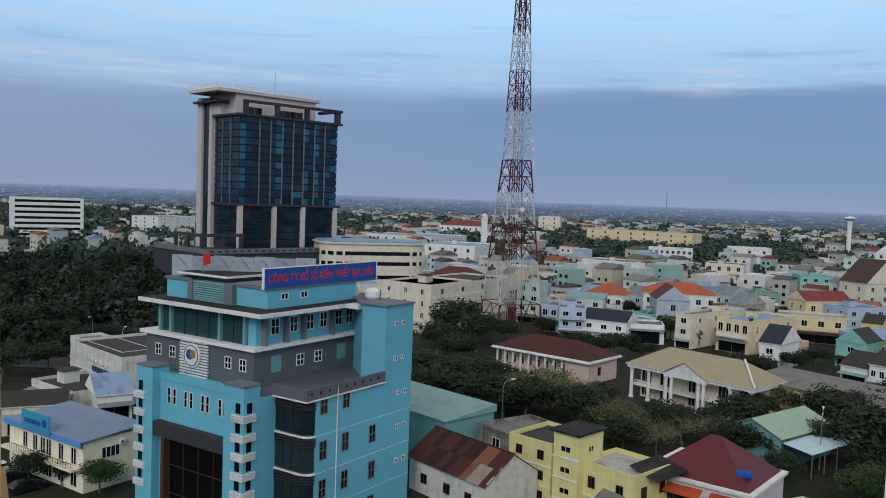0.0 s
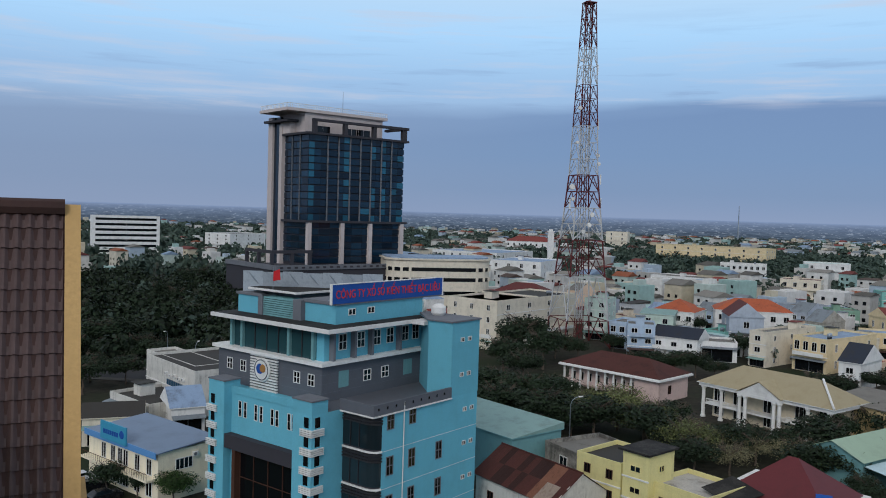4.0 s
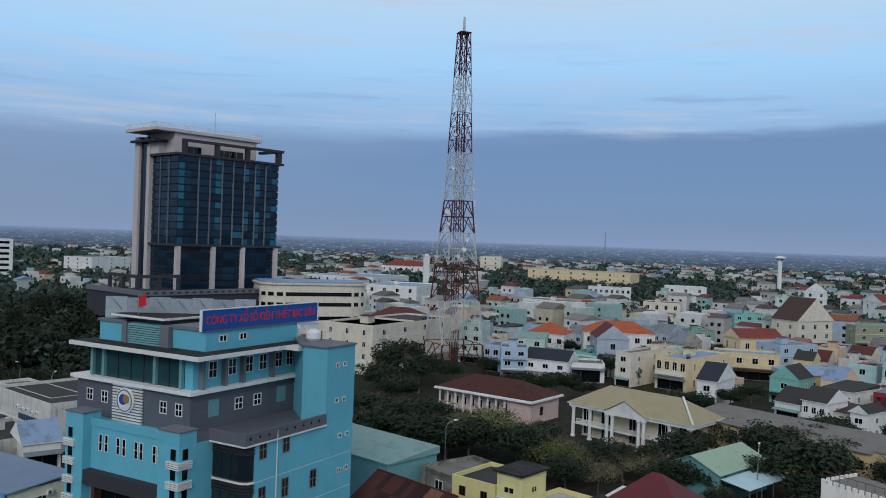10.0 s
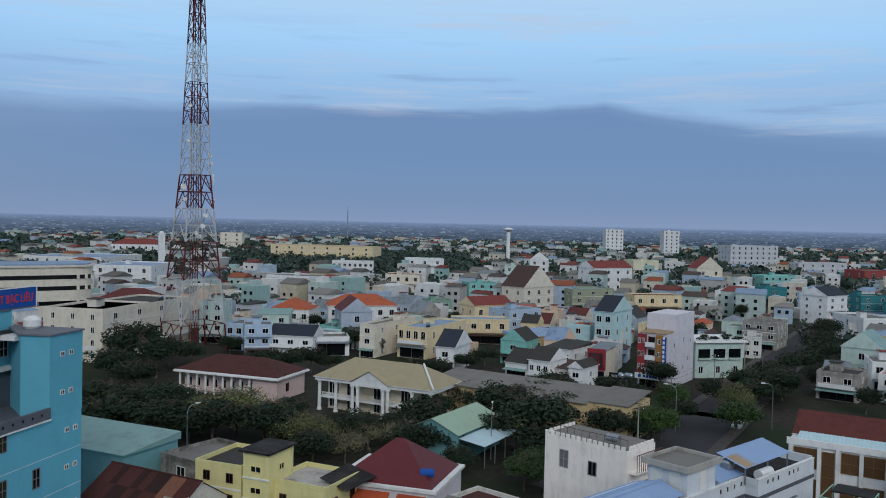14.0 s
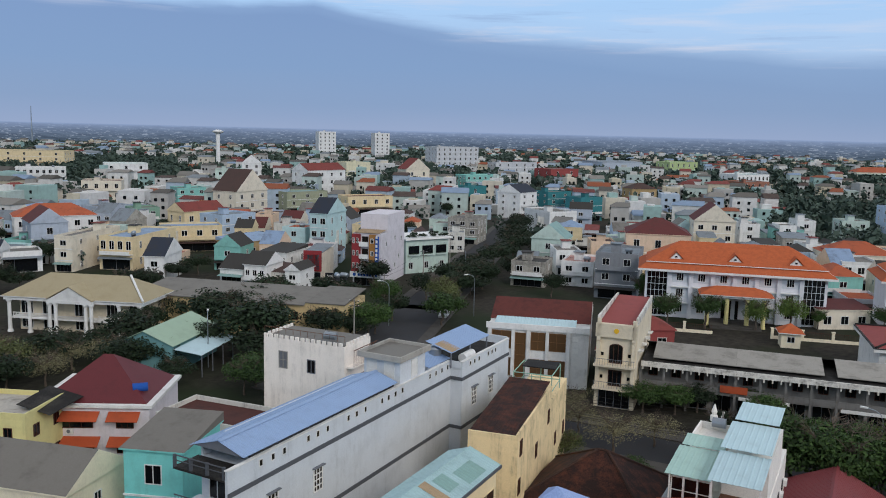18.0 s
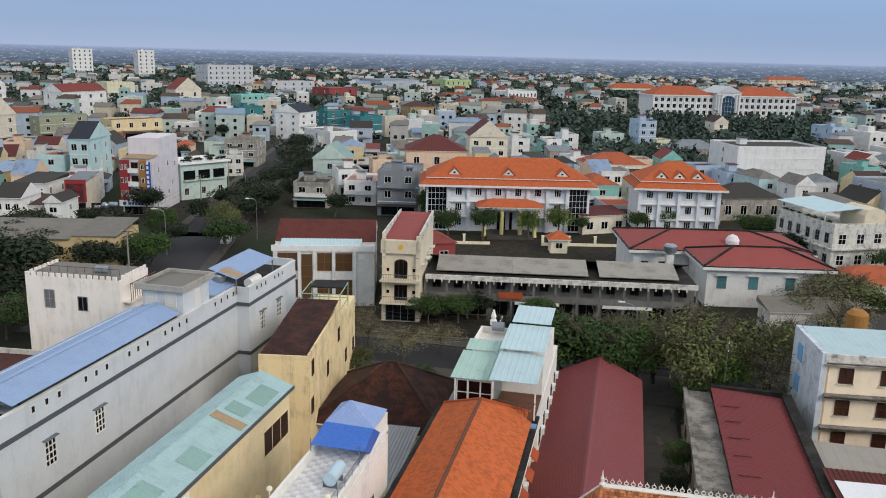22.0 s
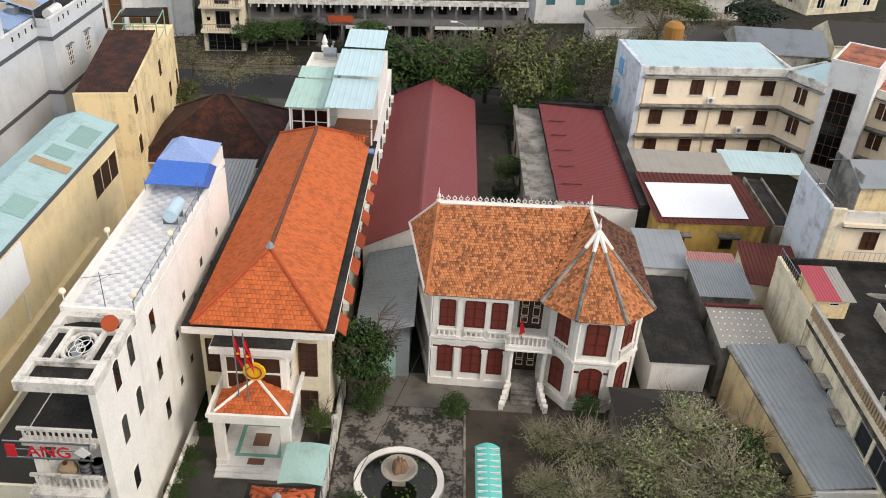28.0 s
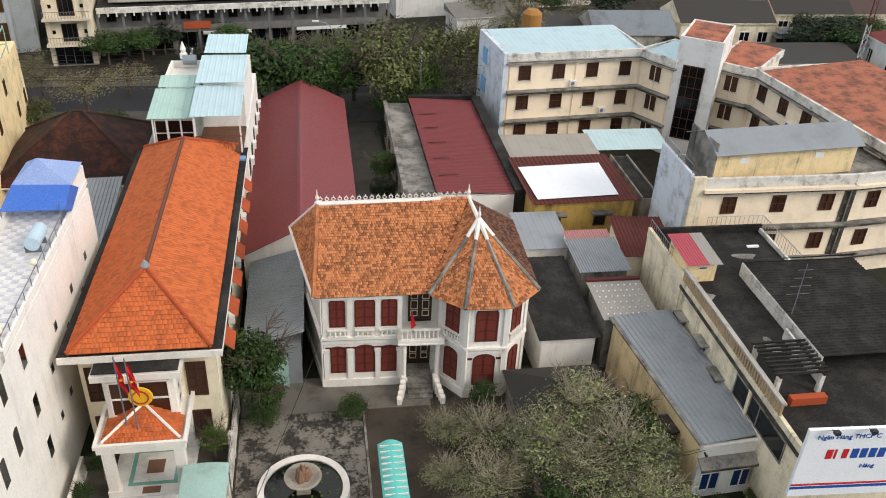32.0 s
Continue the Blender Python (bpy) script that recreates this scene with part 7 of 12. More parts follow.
def own_wing():
    """The wing with the steep tiled gable roof: its slope faces the eye."""
    top = thing("roof_wing", "steep brown concrete tile roof with yellow plaster verge", "roof", pose(-5.62, 11.25, 38.15, 0, 0, 27))
    eave, ridge, run = -3.85, -0.1, 1.55
    part("slope", (Shape().slab((-6.0, -run, eave), (-0.0, -run, eave), (-0.0, 0, ridge), (-6.0, 0, ridge), 0.12), "brown_tile"), top)
    part("verge", (Shape().slab((0.0, -run - 0.06, eave - 0.12), (0.2, -run - 0.06, eave - 0.12), (0.2, 0.0, ridge + 0.07), (0.0, 0.0, ridge + 0.07), 0.3), "own_yellow"), top)
    part("gable_wall", (Shape().add([(-6, 0.05, -38), (0.1, 0.05, -38), (0.1, 2.6, -38), (-6, 2.6, -38), (-6, 0.05, ridge - 0.2), (0.1, 0.05, ridge - 0.2), (0.1, 2.6, eave), (-6, 2.6, eave)],
                                 [(0, 1, 5, 4), (1, 2, 6, 5), (2, 3, 7, 6), (3, 0, 4, 7), (4, 5, 6, 7)]), "own_cream"), top)
    part("wall", (Shape().box(-6, -1.3, -38, -0.15, 0.05, eave - 0.3), "own_cream"), top)
    for k, (z, g) in enumerate(((eave - 0.32, 0.3), (eave - 0.55, 0.2), (eave - 1.0, 0.12))):
        part("moulding", (Shape().box(-6, -run + 0.25 - g, z, 0.0 + g, 0.3, z + 0.2), "own_yellow"), top)
    part("ridge_cap", (Shape().tube((-6, 0.0, ridge + 0.02), (0.0, 0.0, ridge + 0.02), 0.12, 0.12, 8), "brown_tile"), top)
    # single tiles, two waves each, laid in courses
    n_c, ln = 14, math.hypot(run, ridge - eave)
    up = Vector((0, run, ridge - eave)).normalized()
    nrm = Vector((0, -(ridge - eave), run)).normalized()
    wide, course = 0.30, ln / n_c
    v, f, k = [], [], 12
    for i in range(k + 1):
        x = wide * i / k
        z = 0.022 * math.sin(math.tau * 2 * i / k) + 0.03
        v += [(x, 0, z), (x, course * 1.12, z - 0.03), (x, 0, z - 0.028)]
    for i in range(k):
        a = 3 * i
        f += [(a, a + 3, a + 4, a + 1), (a + 2, a + 5, a + 3, a)]
    tile = mesh_of(v, f, ("brown_tile_piece",), smooth=False)
    turn = Matrix(((1, up.x * 0, 0), (0, up.y, nrm.y), (0, up.z, nrm.z))).to_4x4()
    for j in range(n_c):
        for i in range(20):
            o = Vector((-0.02 - wide * (i + 1), -run, eave)) + up * (course * j)
            part("roof_tile", tile, top, Matrix.Translation(o) @ turn)


own_wing()


# ---- glass tower ----
def glass_tower():
    top = thing("office_tower", "tall dark blue glass tower with pale stone piers and roof frame", "tower", pose(-65.5, 328.5, 0, 0, 0, 42))
    W, S, z0, zb, z1 = 47.5, 19.0, 16.0, 33.3, 68.2
    part("core", (Shape().box(0.3, 0.3, 0, W - 0.3, S, z1), "tower_dark"), top)
    # glass in floors and bays; each pane a piece of its own
    floors, rnd = 12, random.Random(8)
    fh = (z1 - zb) / floors
    pane = {g: Shape().box(0.02, -0.1, 0.18, 1, 0, 1).mesh(g) for g in ("tower_glass", "tower_glass_light", "tower_glass_deep")}
    cuts = [0.0, 2.6, 5.6, 8.7, 13.9, 16.6, 19.5, 24.7, 30.0, 32.6, 35.4, 38.0, 40.7, 44.0, W]
    for i, (a, b) in enumerate(zip(cuts, cuts[1:])):
        for k in range(floors):
            g = "tower_glass_light" if rnd.random() < (0.75 if i in (0, 5) else 0.45 if i in (8, 10, 13) else 0.06) else rnd.choice(("tower_glass", "tower_glass_deep"))
            part("pane", pane[g], top, pose(a, 0, zb + fh * k) @ Matrix.Diagonal((b - a - 0.06, 1, fh, 1)))
    for i in range(4):
        for k in range(floors):
            g = rnd.choice(("tower_glass", "tower_glass_deep", "tower_glass_deep"))
            part("pane", pane[g], top, pose(0, S - S / 4 * i, zb + fh * k, 0, 0, -90) @ Matrix.Diagonal((S / 4 - 0.06, 1, fh, 1)))
    for x in (8.7, 13.9, 19.5, 24.7, 30.0, 35.4, 40.7):
        part("mullion", (Shape().box(x - 0.2, -0.6, zb, x + 0.2, -0.08, z1), "grey_trim"), top)
    for i in range(1, 3):
        part("mullion", (Shape().box(-0.5, S * i / 3 - 0.15, zb, -0.08, S * i / 3 + 0.15, z1), "grey_trim"), top)
    # tall lower floors with stone columns
    for x in (0.4, 16.0, 30.0, 46.6):
        part("column", (Shape().box(x - 0.9, -1.3, z0, x + 0.9, 0.4, zb), "tower_pier"), top)
    for q in range(6):
        h = (zb - z0) / 6
        for i in range(9):
            part("pane", pane[rnd.choice(("tower_glass", "tower_glass_deep"))], top, pose(W * i / 9, 0, z0 + h * q) @ Matrix.Diagonal((W / 9 - 0.06, 1, h, 1)))
        for i in range(3):
            part("pane", pane["tower_glass_deep"], top, pose(0, S - S / 3 * i, z0 + h * q, 0, 0, -90) @ Matrix.Diagonal((S / 3 - 0.06, 1, h, 1)))
    part("belt", (Shape().box(-1.4, -1.4, zb - 0.4, W + 1.6, S, zb + 0.5), "tower_dark"), top)
    part("top_belt", (Shape().box(-1.6, -1.4, z1, W + 1.8, S, z1 + 0.9), "tower_dark"), top)
    # stone slab behind with two piers and a dark slot between
    part("pier", (Shape().box(-1.6, S, z0 - 4, 0.2, S + 2.4, z1 + 4.5), "tower_pier"), top)
    part("dark_slot", (Shape().box(-1.2, S + 2.4, z0 - 4, 0.2, S + 7.2, z1 + 8), "tower_glass_deep"), top)
    part("pier", (Shape().box(-2.2, S + 7.2, z0 - 4, 0.2, S + 10.8, z1 + 8), "tower_pier"), top)
    # roof storey and crown
    part("roof_storey", (Shape().box(1.5, 6.0, z1 + 0.9, 40, S + 8, z1 + 9.3).box(-1.2, S - 6, z1 + 0.9, 1.5, S + 3, z1 + 6.2), "tower_pier"), top)
    part("upper_belt", (Shape().box(-4.0, 11.0, z1 + 5.6, 12, S + 11.6, z1 + 6.5), "tower_dark"), top)
    for x in (2.5, 17.0, 31.5):
        part("roof_post", (Shape().box(x - 0.8, -0.8, z1 + 0.9, x + 0.8, 1.0, z1 + 6.0), "tower_dark"), top)
    part("roof_beam", (Shape().box(1.5, -1.0, z1 + 5.4, 35, 0.8, z1 + 6.4), "tower_dark"), top)
    part("roof_frame", (Shape().box(34, -1.2, z1 + 5.4, W + 1.8, 0.6, z1 + 6.5).box(W - 0.6, 0.6, z1 + 5.4, W + 1.2, 14, z1 + 6.5).box(W - 1.4, -1.0, z1 + 0.9, W + 0.8, 0.8, z1 + 5.4), "tower_dark"), top)
    for x in (6.0, 20.0, 26.0):
        part("roof_window", window_mesh(7.0, 3.2, (2, 1, False), "tower_pier", "pane_dark"), top, pose(x + 4, 6.0, z1 + 1.2))
    part("crown", (Shape().box(-7.2, 5.0, z1 + 9.3, 42, S + 9.5, z1 + 10.5), "tower_pier"), top)
    s = Shape()
    for i in range(47):
        s.box(-7.0 + 1.05 * i, 5.1, z1 + 10.5, -6.86 + 1.05 * i, 5.25, z1 + 12.2)
    for i in range(21):
        s.box(-7.05, 5.2 + 1.1 * i, z1 + 10.5, -6.9, 5.35 + 1.1 * i, z1 + 12.2)
    s.box(-7.05, 5.1, z1 + 12.1, 42, 5.25, z1 + 12.3).box(-7.05, 5.1, z1 + 11.3, 42, 5.2, z1 + 11.4).box(-7.05, 5.25, z1 + 12.1, -6.9, S + 9.4, z1 + 12.3)
    part("roof_railing", (s, "white_paint"), top)
    part("aerial", (Shape().tube((22, 10, z1 + 10.5), (22, 10, z1 + 20), 0.12, 0.06, 5), "grey_trim"), top)
    # podium
    part("podium", (Shape().box(-22, -16, 0, 62, 26, 15.2), "tower_dark"), top)
    part("podium_rim", (Shape().box(-22.5, -16.5, 15.2, 62.5, -15.5, 17.0).box(-22.5, -15.5, 15.2, -21.5, 26, 17.0), "grey_trim"), top)
    for i in range(26):
        part("rim_opening", (Shape().box(-21 + 3.1 * i, -16.6, 15.8, -19.6 + 3.1 * i, -16.5, 16.5), "tower_dark"), top)
    s = Shape().box(-20, -8, 21.0, -2, -7, 22.2).box(-20, 6, 21.0, -19, 14, 22.2).box(-20, -7, 21, -19, 6, 22.2)
    for x, y in ((-19.5, -7.5), (-11, -7.5), (-3, -7.5), (-19.5, 3), (-19.5, 13)):
        s.box(x - 0.6, y - 0.6, 15.2, x + 0.6, y + 0.6, 21.0)
    part("terrace_frame", (s, "tower_dark"), top)
    s = Shape().box(50, -6, 18.5, 60, -5, 19.6).box(59, -5, 18.5, 60, 10, 19.6).box(58.6, -6, 15, 60, -4.6, 18.5)
    part("terrace_frame", (s, "tower_dark"), top)
    for i in range(10):
        part("podium_window", window_mesh(6.5, 7.0, (3, 2, False), "grey_trim", "pane_dark"), top, pose(-17 + 8.0 * i, -16, 5))


glass_tower()


# ---- radio mast ----
def radio_mast():
    top = thing("radio_mast", "tall square lattice radio mast painted in red and white bands", "radio mast", pose(32.8, 246.8, 0, 0, 0, 17))
    bands = ((0, 8, "mast_red"), (8, 20.7, "mast_white"), (20.7, 31.5, "mast_red"), (31.5, 41, "mast_white"), (41, 50.6, "mast_red"), (50.6, 65, "mast_white"), (65, 77, "mast_red"), (77, 88, "mast_white"), (88, 101, "mast_red"))
    half = lambda z: 7.2 - 4.0 * min(z, 50) / 50 - 1.7 * max(0, z - 50) / 51
    corner = ((-1, -1), (1, -1), (1, 1), (-1, 1))
    for a, b, mat in bands:
        s = Shape()
        steps = max(1, round((b - a) / (9.5 if a < 20 else 6.0 if a < 50 else 4.6)))
        for k in range(steps):
            z, y = a + (b - a) * k / steps, a + (b - a) * (k + 1) / steps
            h0, h1, hm = half(z), half(y), half((z + y) / 2)
            r = 0.24 if z < 50 else 0.17
            for i, (cx, cy) in enumerate(corner):
                nx, ny = corner[(i + 1) % 4]
                s.tube((cx * h0, cy * h0, z), (cx * h1, cy * h1, y), r, r, 5)
                s.tube((cx * h1, cy * h1, y), (nx * h1, ny * h1, y), r * 0.6, r * 0.6, 4)
                mid = ((cx + nx) / 2 * h1, (cy + ny) / 2 * h1, y)
                s.tube((cx * h0, cy * h0, z), mid, r * 0.6, r * 0.6, 4).tube((nx * h0, ny * h0, z), mid, r * 0.6, r * 0.6, 4)
                q0 = ((cx * 0.5) * (h0 + h1) / 2, (cy * 0.5) * (h0 + h1) / 2)
                s.tube((cx * hm, cy * hm, (z + y) / 2), ((cx + nx) / 2 * h1 * 0.5 + cx * h0 * 0.25 + nx * 0, (cy + ny) / 2 * h1 * 0.5 + cy * h0 * 0.25, (z + y) / 2 + 0.5), r * 0.4, r * 0.4, 4)
        part("lattice_section", (s, mat), top)
        c = Shape()
        for cx, cy in corner:
            c.tube((cx * 0.8, cy * 0.8, a), (cx * 0.8, cy * 0.8, b), 0.14, 0.14, 4)
        for k in range(int((b - a) / 3.2)):
            z = a + 3.2 * k
            c.tube((-0.8, -0.8, z), (0.8, -0.8, z + 3.2), 0.07, 0.07, 4).tube((0.8, 0.8, z), (-0.8, 0.8, z + 3.2), 0.07, 0.07, 4).tube((-0.8, 0.8, z), (-0.8, -0.8, z + 3.2), 0.07, 0.07, 4).tube((0.8, -0.8, z), (0.8, 0.8, z + 3.2), 0.07, 0.07, 4)
        part("ladder_core", (c, mat), top)
    part("platform", (Shape().box(-1.7, -1.7, 101, 1.7, 1.7, 101.3), "mast_red"), top)
    part("spike", (Shape().tube((0, 0, 101.3), (0, 0, 106), 0.45, 0.3, 8), "mast_white"), top)
    for z, x, y, r in ((47, -4.3, -2, 0.9), (43.5, -4.2, -2.6, 0.6), (54, 3.6, -2.5, 0.6), (56.5, 3.7, -1.5, 0.6), (60, -3.4, -2.5, 0.5), (70, -2.9, -2.4, 0.6), (84, -2.4, -1.5, 0.4), (39, 1.4, -4.0, 0.7), (36, 0.4, -4.4, 0.7), (34, -1.4, -4.4, 0.6)):
        part("dish", (Shape().tube((x, y, z), (x - 0.2, y - 0.7, z), r, r * 0.9, 12), "white_paint"), top)
    for z, x in ((48, 4.6), (41, 4.9), (40.5, -4.9), (80, 2.4), (64, 3.2)):
        part("panel_antenna", (Shape().box(x - 0.18, -2.2, z, x + 0.18, -2.0, z + 3.0), "white_paint"), top)


radio_mast()


# ---- turquoise company building ----
def company_building():
    top = thing("company_building", "turquoise and grey company building with stepped roofs and blue name board", "office building", pose(-16.1, 90.9, 0, 0, 0, -36.5))
    part("body", (Shape().prism([(-14.4, -4.5), (-11.5, -4.5), (-11.5, -3.4), (0.4, -3.4), (0.4, -4.5), (3.4, -4.5), (3.4, 1.2), (8.2, 1.2), (8.2, 18.3), (-14.4, 18.3)], -0.2, 16.5), "turq_paint"), top)
    for x0, x1 in ((-14.4, -11.5), (0.4, 3.4)):
        part("pylon", (Shape().box(x0, -4.5, 16.5, x1, -2.2, 17.9), "turq_paint"), top)
        part("pylon_cap", (Shape().box(x0 - 0.1, -4.6, 17.9, x1 + 0.1, -2.1, 18.05), "grey_trim"), top)
    part("front_parapet", (Shape().box(-11.5, -3.5, 16.5, 0.4, -3.2, 17.3), "turq_paint"), top)
    for x in (-9.9, -8.95, -7.05, -6.1, -4.2, -3.4, -1.4, -0.65):
        part("window", window_mesh(0.55, 1.85, (1, 2, False), "white_paint", "pane_dark"), top, pose(x, -3.4, 13.9))
    # portal: black lintel and a deep glass front
    part("lintel", (Shape().box(-11.5, -4.4, 10.2, 0.4, -3.4, 11.8), "tower_dark"), top)
    part("portal_glass", window_mesh(10.0, 9.8, (4, 3, False), "wood_brown", "pane_dark", 0.12), top, pose(-4.7, -3.4, 0.4))
    part("portal_jamb", (Shape().box(-10.3, -4.2, 0, -9.75, -3.4, 10.2), "wood_brown"), top)
    # pylon windows with white louvre blocks between
    for k in range(6):
        z = 16.2 - 2.05 * k - 1.2
        for x0 in (-13.55, 2.6):
            part("window", window_mesh(0.95, 1.3, (1, 1, False), "turq_paint", "pane_dark", 0.05), top, pose(x0, -4.5, z))
        part("window", window_mesh(0.95, 1.3, (1, 1, False), "turq_paint", "pane_dark", 0.05), top, pose(3.4, -3.7, z, 0, 0, 90))
        for q in range(4):
            u = z - 0.82 + 0.21 * q
            part("louvre", (Shape().box(1.75, -4.74, u, 3.62, -4.5, u + 0.12).box(3.4, -4.5, u, 3.62, -2.85, u + 0.12), "white_paint"), top)
            part("louvre", (Shape().box(-14.6, -4.74, u, -12.75, -4.5, u + 0.12), "white_paint"), top)
    # glass bay with a rounded corner, band by band
    k = 6

    def bay(g):
        return [(3.4, 1.2), (3.4, 0.1 - g)] + [(7.0 + (1.2 + g) * math.sin(i * math.pi / 2 / k), 1.2 - 1.1 + 1.1 - (1.1 + g) * math.cos(i * math.pi / 2 / k)) for i in range(k + 1)]

    for q in range(4):
        z = 0.6 + 4.05 * q
        part("bay_glass", (Shape().prism(bay(-0.02), z, z + 2.6), "bay_pane"), top)
        for x in (4.6, 5.9):
            part("bay_mullion", (Shape().box(x - 0.04, 0.02, z, x + 0.04, 0.14, z + 2.6), "dark_metal"), top)
        for j in range(4):
            part("bay_rail", (Shape().prism(bay(0.12), z + 2.66 + 0.34 * j, z + 2.84 + 0.34 * j), "dark_metal" if j < 3 else "white_paint"), top)
        part("bay_core", (Shape().prism(bay(-0.1), z + 2.6, z + 4.05 if q < 3 else 16.4), "tower_dark"), top)
    # terrace with grey tiled parapet
    part("terrace_parapet", (Shape().box(8.0, -0.35, 16.5, 8.35, 13.0, 17.7).box(3.2, -0.35, 16.5, 8.0, -0.05, 17.7), "grey_tile"), top)
    part("terrace_line", (Shape().box(0.4, -0.1, 16.3, 8.0, 1.3, 16.5).box(7.9, -0.45, 16.35, 8.45, 13.0, 16.5).box(3.3, -0.45, 16.35, 7.9, -0.12, 16.5), "white_paint"), top)
    for i in range(9):
        part("vent", window_mesh(0.3, 0.35, (1, 1, False), "grey_tile", "pane_dark", 0.03), top, pose(8.35, 0.4 + 1.4 * i, 17.0, 0, 0, 90))
    for y, zs in ((2.5, (14.65, 9.65, 5.4, 1.3)), (6.15, (14.65, 9.8, 5.5, 1.3)), (10.97, (9.65, 5.35, 1.3))):
        for z in zs:
            part("window", window_mesh(1.15, 2.1, (2, 2, False), "grey_trim", "pane_dark"), top, pose(8.2, y, z, 0, 0, 90))
    part("downpipe", (Shape().tube((8.32, 4.6, 0), (8.32, 4.6, 17.4), 0.07, 0.07, 6), "white_paint"), top)
    for z in (4.2, 8.3, 12.4):
        part("score_line", (Shape().box(8.2, 0.3, z, 8.215, 18.3, z + 0.05), "white_paint"), top)
    part("terrace_deck", (Shape().box(0.0, 1.3, 16.5, 8.0, 18.3, 16.56).box(3.6, -0.05, 16.5, 8.0, 1.3, 16.56), "grey_tile"), top)
    part("terrace_skirt", (Shape().box(0.0, -2.2, 16.5, 3.35, 1.3, 16.6), "grey_tile"), top)
    # grey tiled storey
    part("grey_storey", (Shape().box(-18.7, 0, 16.5, 0, 18.3, 20.7), "grey_tile"), top)
    for z in (17.55, 18.6, 19.65):
        part("tile_joint", (Shape().box(-18.7, -0.012, z, 0.012, 0.0, z + 0.03), "grey_trim"), top)
        part("tile_joint", (Shape().box(0.0, 0.0, z, 0.012, 18.3, z + 0.03), "grey_trim"), top)
    part("ledge", (Shape().box(-19.3, -0.6, 20.7, 0.6, 18.3, 21.1), "white_paint"), top)
    for x in (-16.4, -13.8, -4.1, -1.7):
        part("window", window_mesh(1.1, 1.4, (2, 2, False), "white_paint", "pane_dark"), top, pose(x, 0, 18.2))
    for y in (7.3, 10.4):
        part("window", window_mesh(1.3, 1.4, (2, 2, False), "white_paint", "pane_dark"), top, pose(0, y, 18.1, 0, 0, 90))
    for y in (3.4, 14.6):
        part("green_panel", (Shape().box(0, y - 0.8, 17.9, 0.03, y + 0.8, 19.8), "teal_side"), top)
    part("door", (Shape().box(0, 17.6, 16.6, 0.06, 18.3, 18.9), "white_paint"), top)
    # louvred crest panel with a round emblem
    for q in range(15):
        part("crest_louvre", (Shape().box(-12.1, -0.35, 16.2 + 0.33 * q, -7.2, -0.12, 16.36 + 0.33 * q), "white_paint"), top)
    part("emblem", (Shape().tube((-9.8, -0.36, 19.0), (-9.8, -0.55, 19.0), 1.45, 1.4, 28), "white_paint"), top, None, "round white emblem with blue and ochre shapes")
    part("emblem_mark", (Shape().tube((-10.05, -0.55, 19.1), (-10.05, -0.62, 19.1), 0.62, 0.58, 20), "sign_blue"), top)
    part("emblem_mark", (Shape().tube((-9.5, -0.56, 19.2), (-9.5, -0.64, 19.2), 0.5, 0.46, 20), "bank_ochre"), top)
    s = Shape()
    for i in range(24):
        a, b = i * math.tau / 24, (i + 1) * math.tau / 24
        s.tube((-9.8 + 1.2 * math.cos(a), -0.56, 19.0 + 1.2 * math.sin(a)), (-9.8 + 1.2 * math.cos(b), -0.56, 19.0 + 1.2 * math.sin(b)), 0.07, 0.07, 4)
    part("emblem_ring", (s, "grey_tile"), top)
    # glass storey
    part("glass_storey", (Shape().box(-16.6, 0.6, 21.1, -1.6, 17.0, 24.5), "storey_glass"), top)
    for x in (-12.4, -10.2, -8.1, -4.0):
        part("mullion", (Shape().box(x - 0.06, 0.5, 21.1, x + 0.06, 0.6, 24.5), "dark_metal"), top)
    for x in (-16.6, -14.6, -6.0, -1.9):
        part("post", (Shape().box(x - 0.2, 0.2, 21.1, x + 0.2, 0.6, 24.5), "teal_side"), top)
    part("upper_wall", (Shape().box(-1.6, 0.6, 21.1, -0.4, 18.3, 24.5), "turq_paint"), top)
    for y in (3.5, 6.5, 9.25, 11.6, 14.4, 16.4):
        part("window", window_mesh(1.3, 1.9, (2, 2, False), "white_paint", "pane_dark"), top, pose(-0.4, y, 22.1, 0, 0, 90))
    for y in (1.6, 5.0, 7.9, 12.9):
        part("fin", (Shape().box(-0.4, y - 0.18, 21.1, 0.3, y + 0.18, 24.5), "grey_trim"), top)
    part("roof_slab", (Shape().box(-19.2, -1.0, 24.6, 2.0, 18.0, 25.05).box(1.9, 12.8, 24.6, 4.0, 18.0, 25.05), "white_paint"), top)
    part("roof_deck", (Shape().box(-18.9, -0.7, 25.05, 1.7, 18.0, 25.1), "tar_black"), top)
    part("right_block", (Shape().prism([(0.0, 18.4), (0.0, 17.0), (4.6, 13.0), (8.2, 13.0), (8.2, 18.4)], 16.5, 25.3), "turq_paint"), top)
    part("right_cap", (Shape().prism([(-0.2, 18.6), (-0.2, 17.0), (4.5, 12.7), (8.35, 12.8), (8.35, 18.6)], 25.3, 25.5), "grey_trim"), top)
    for z in (23.2, 19.0, 14.7, 10.6, 6.4):
        for y in (15.0, 16.4) if z > 16 else (15.8, 17.2):
            part("window", window_mesh(0.7, 0.55, (2, 1, False), "white_paint", "pane_dark"), top, pose(8.2, y, z - 0.3, 0, 0, 90))
    # top storey
    part("top_storey", (Shape().box(-17.6, 2.0, 25.1, -13.0, 17.0, 27.3).box(-5.6, 2.4, 25.1, -0.5, 17.8, 27.3), "turq_paint"), top)
    s = Shape()
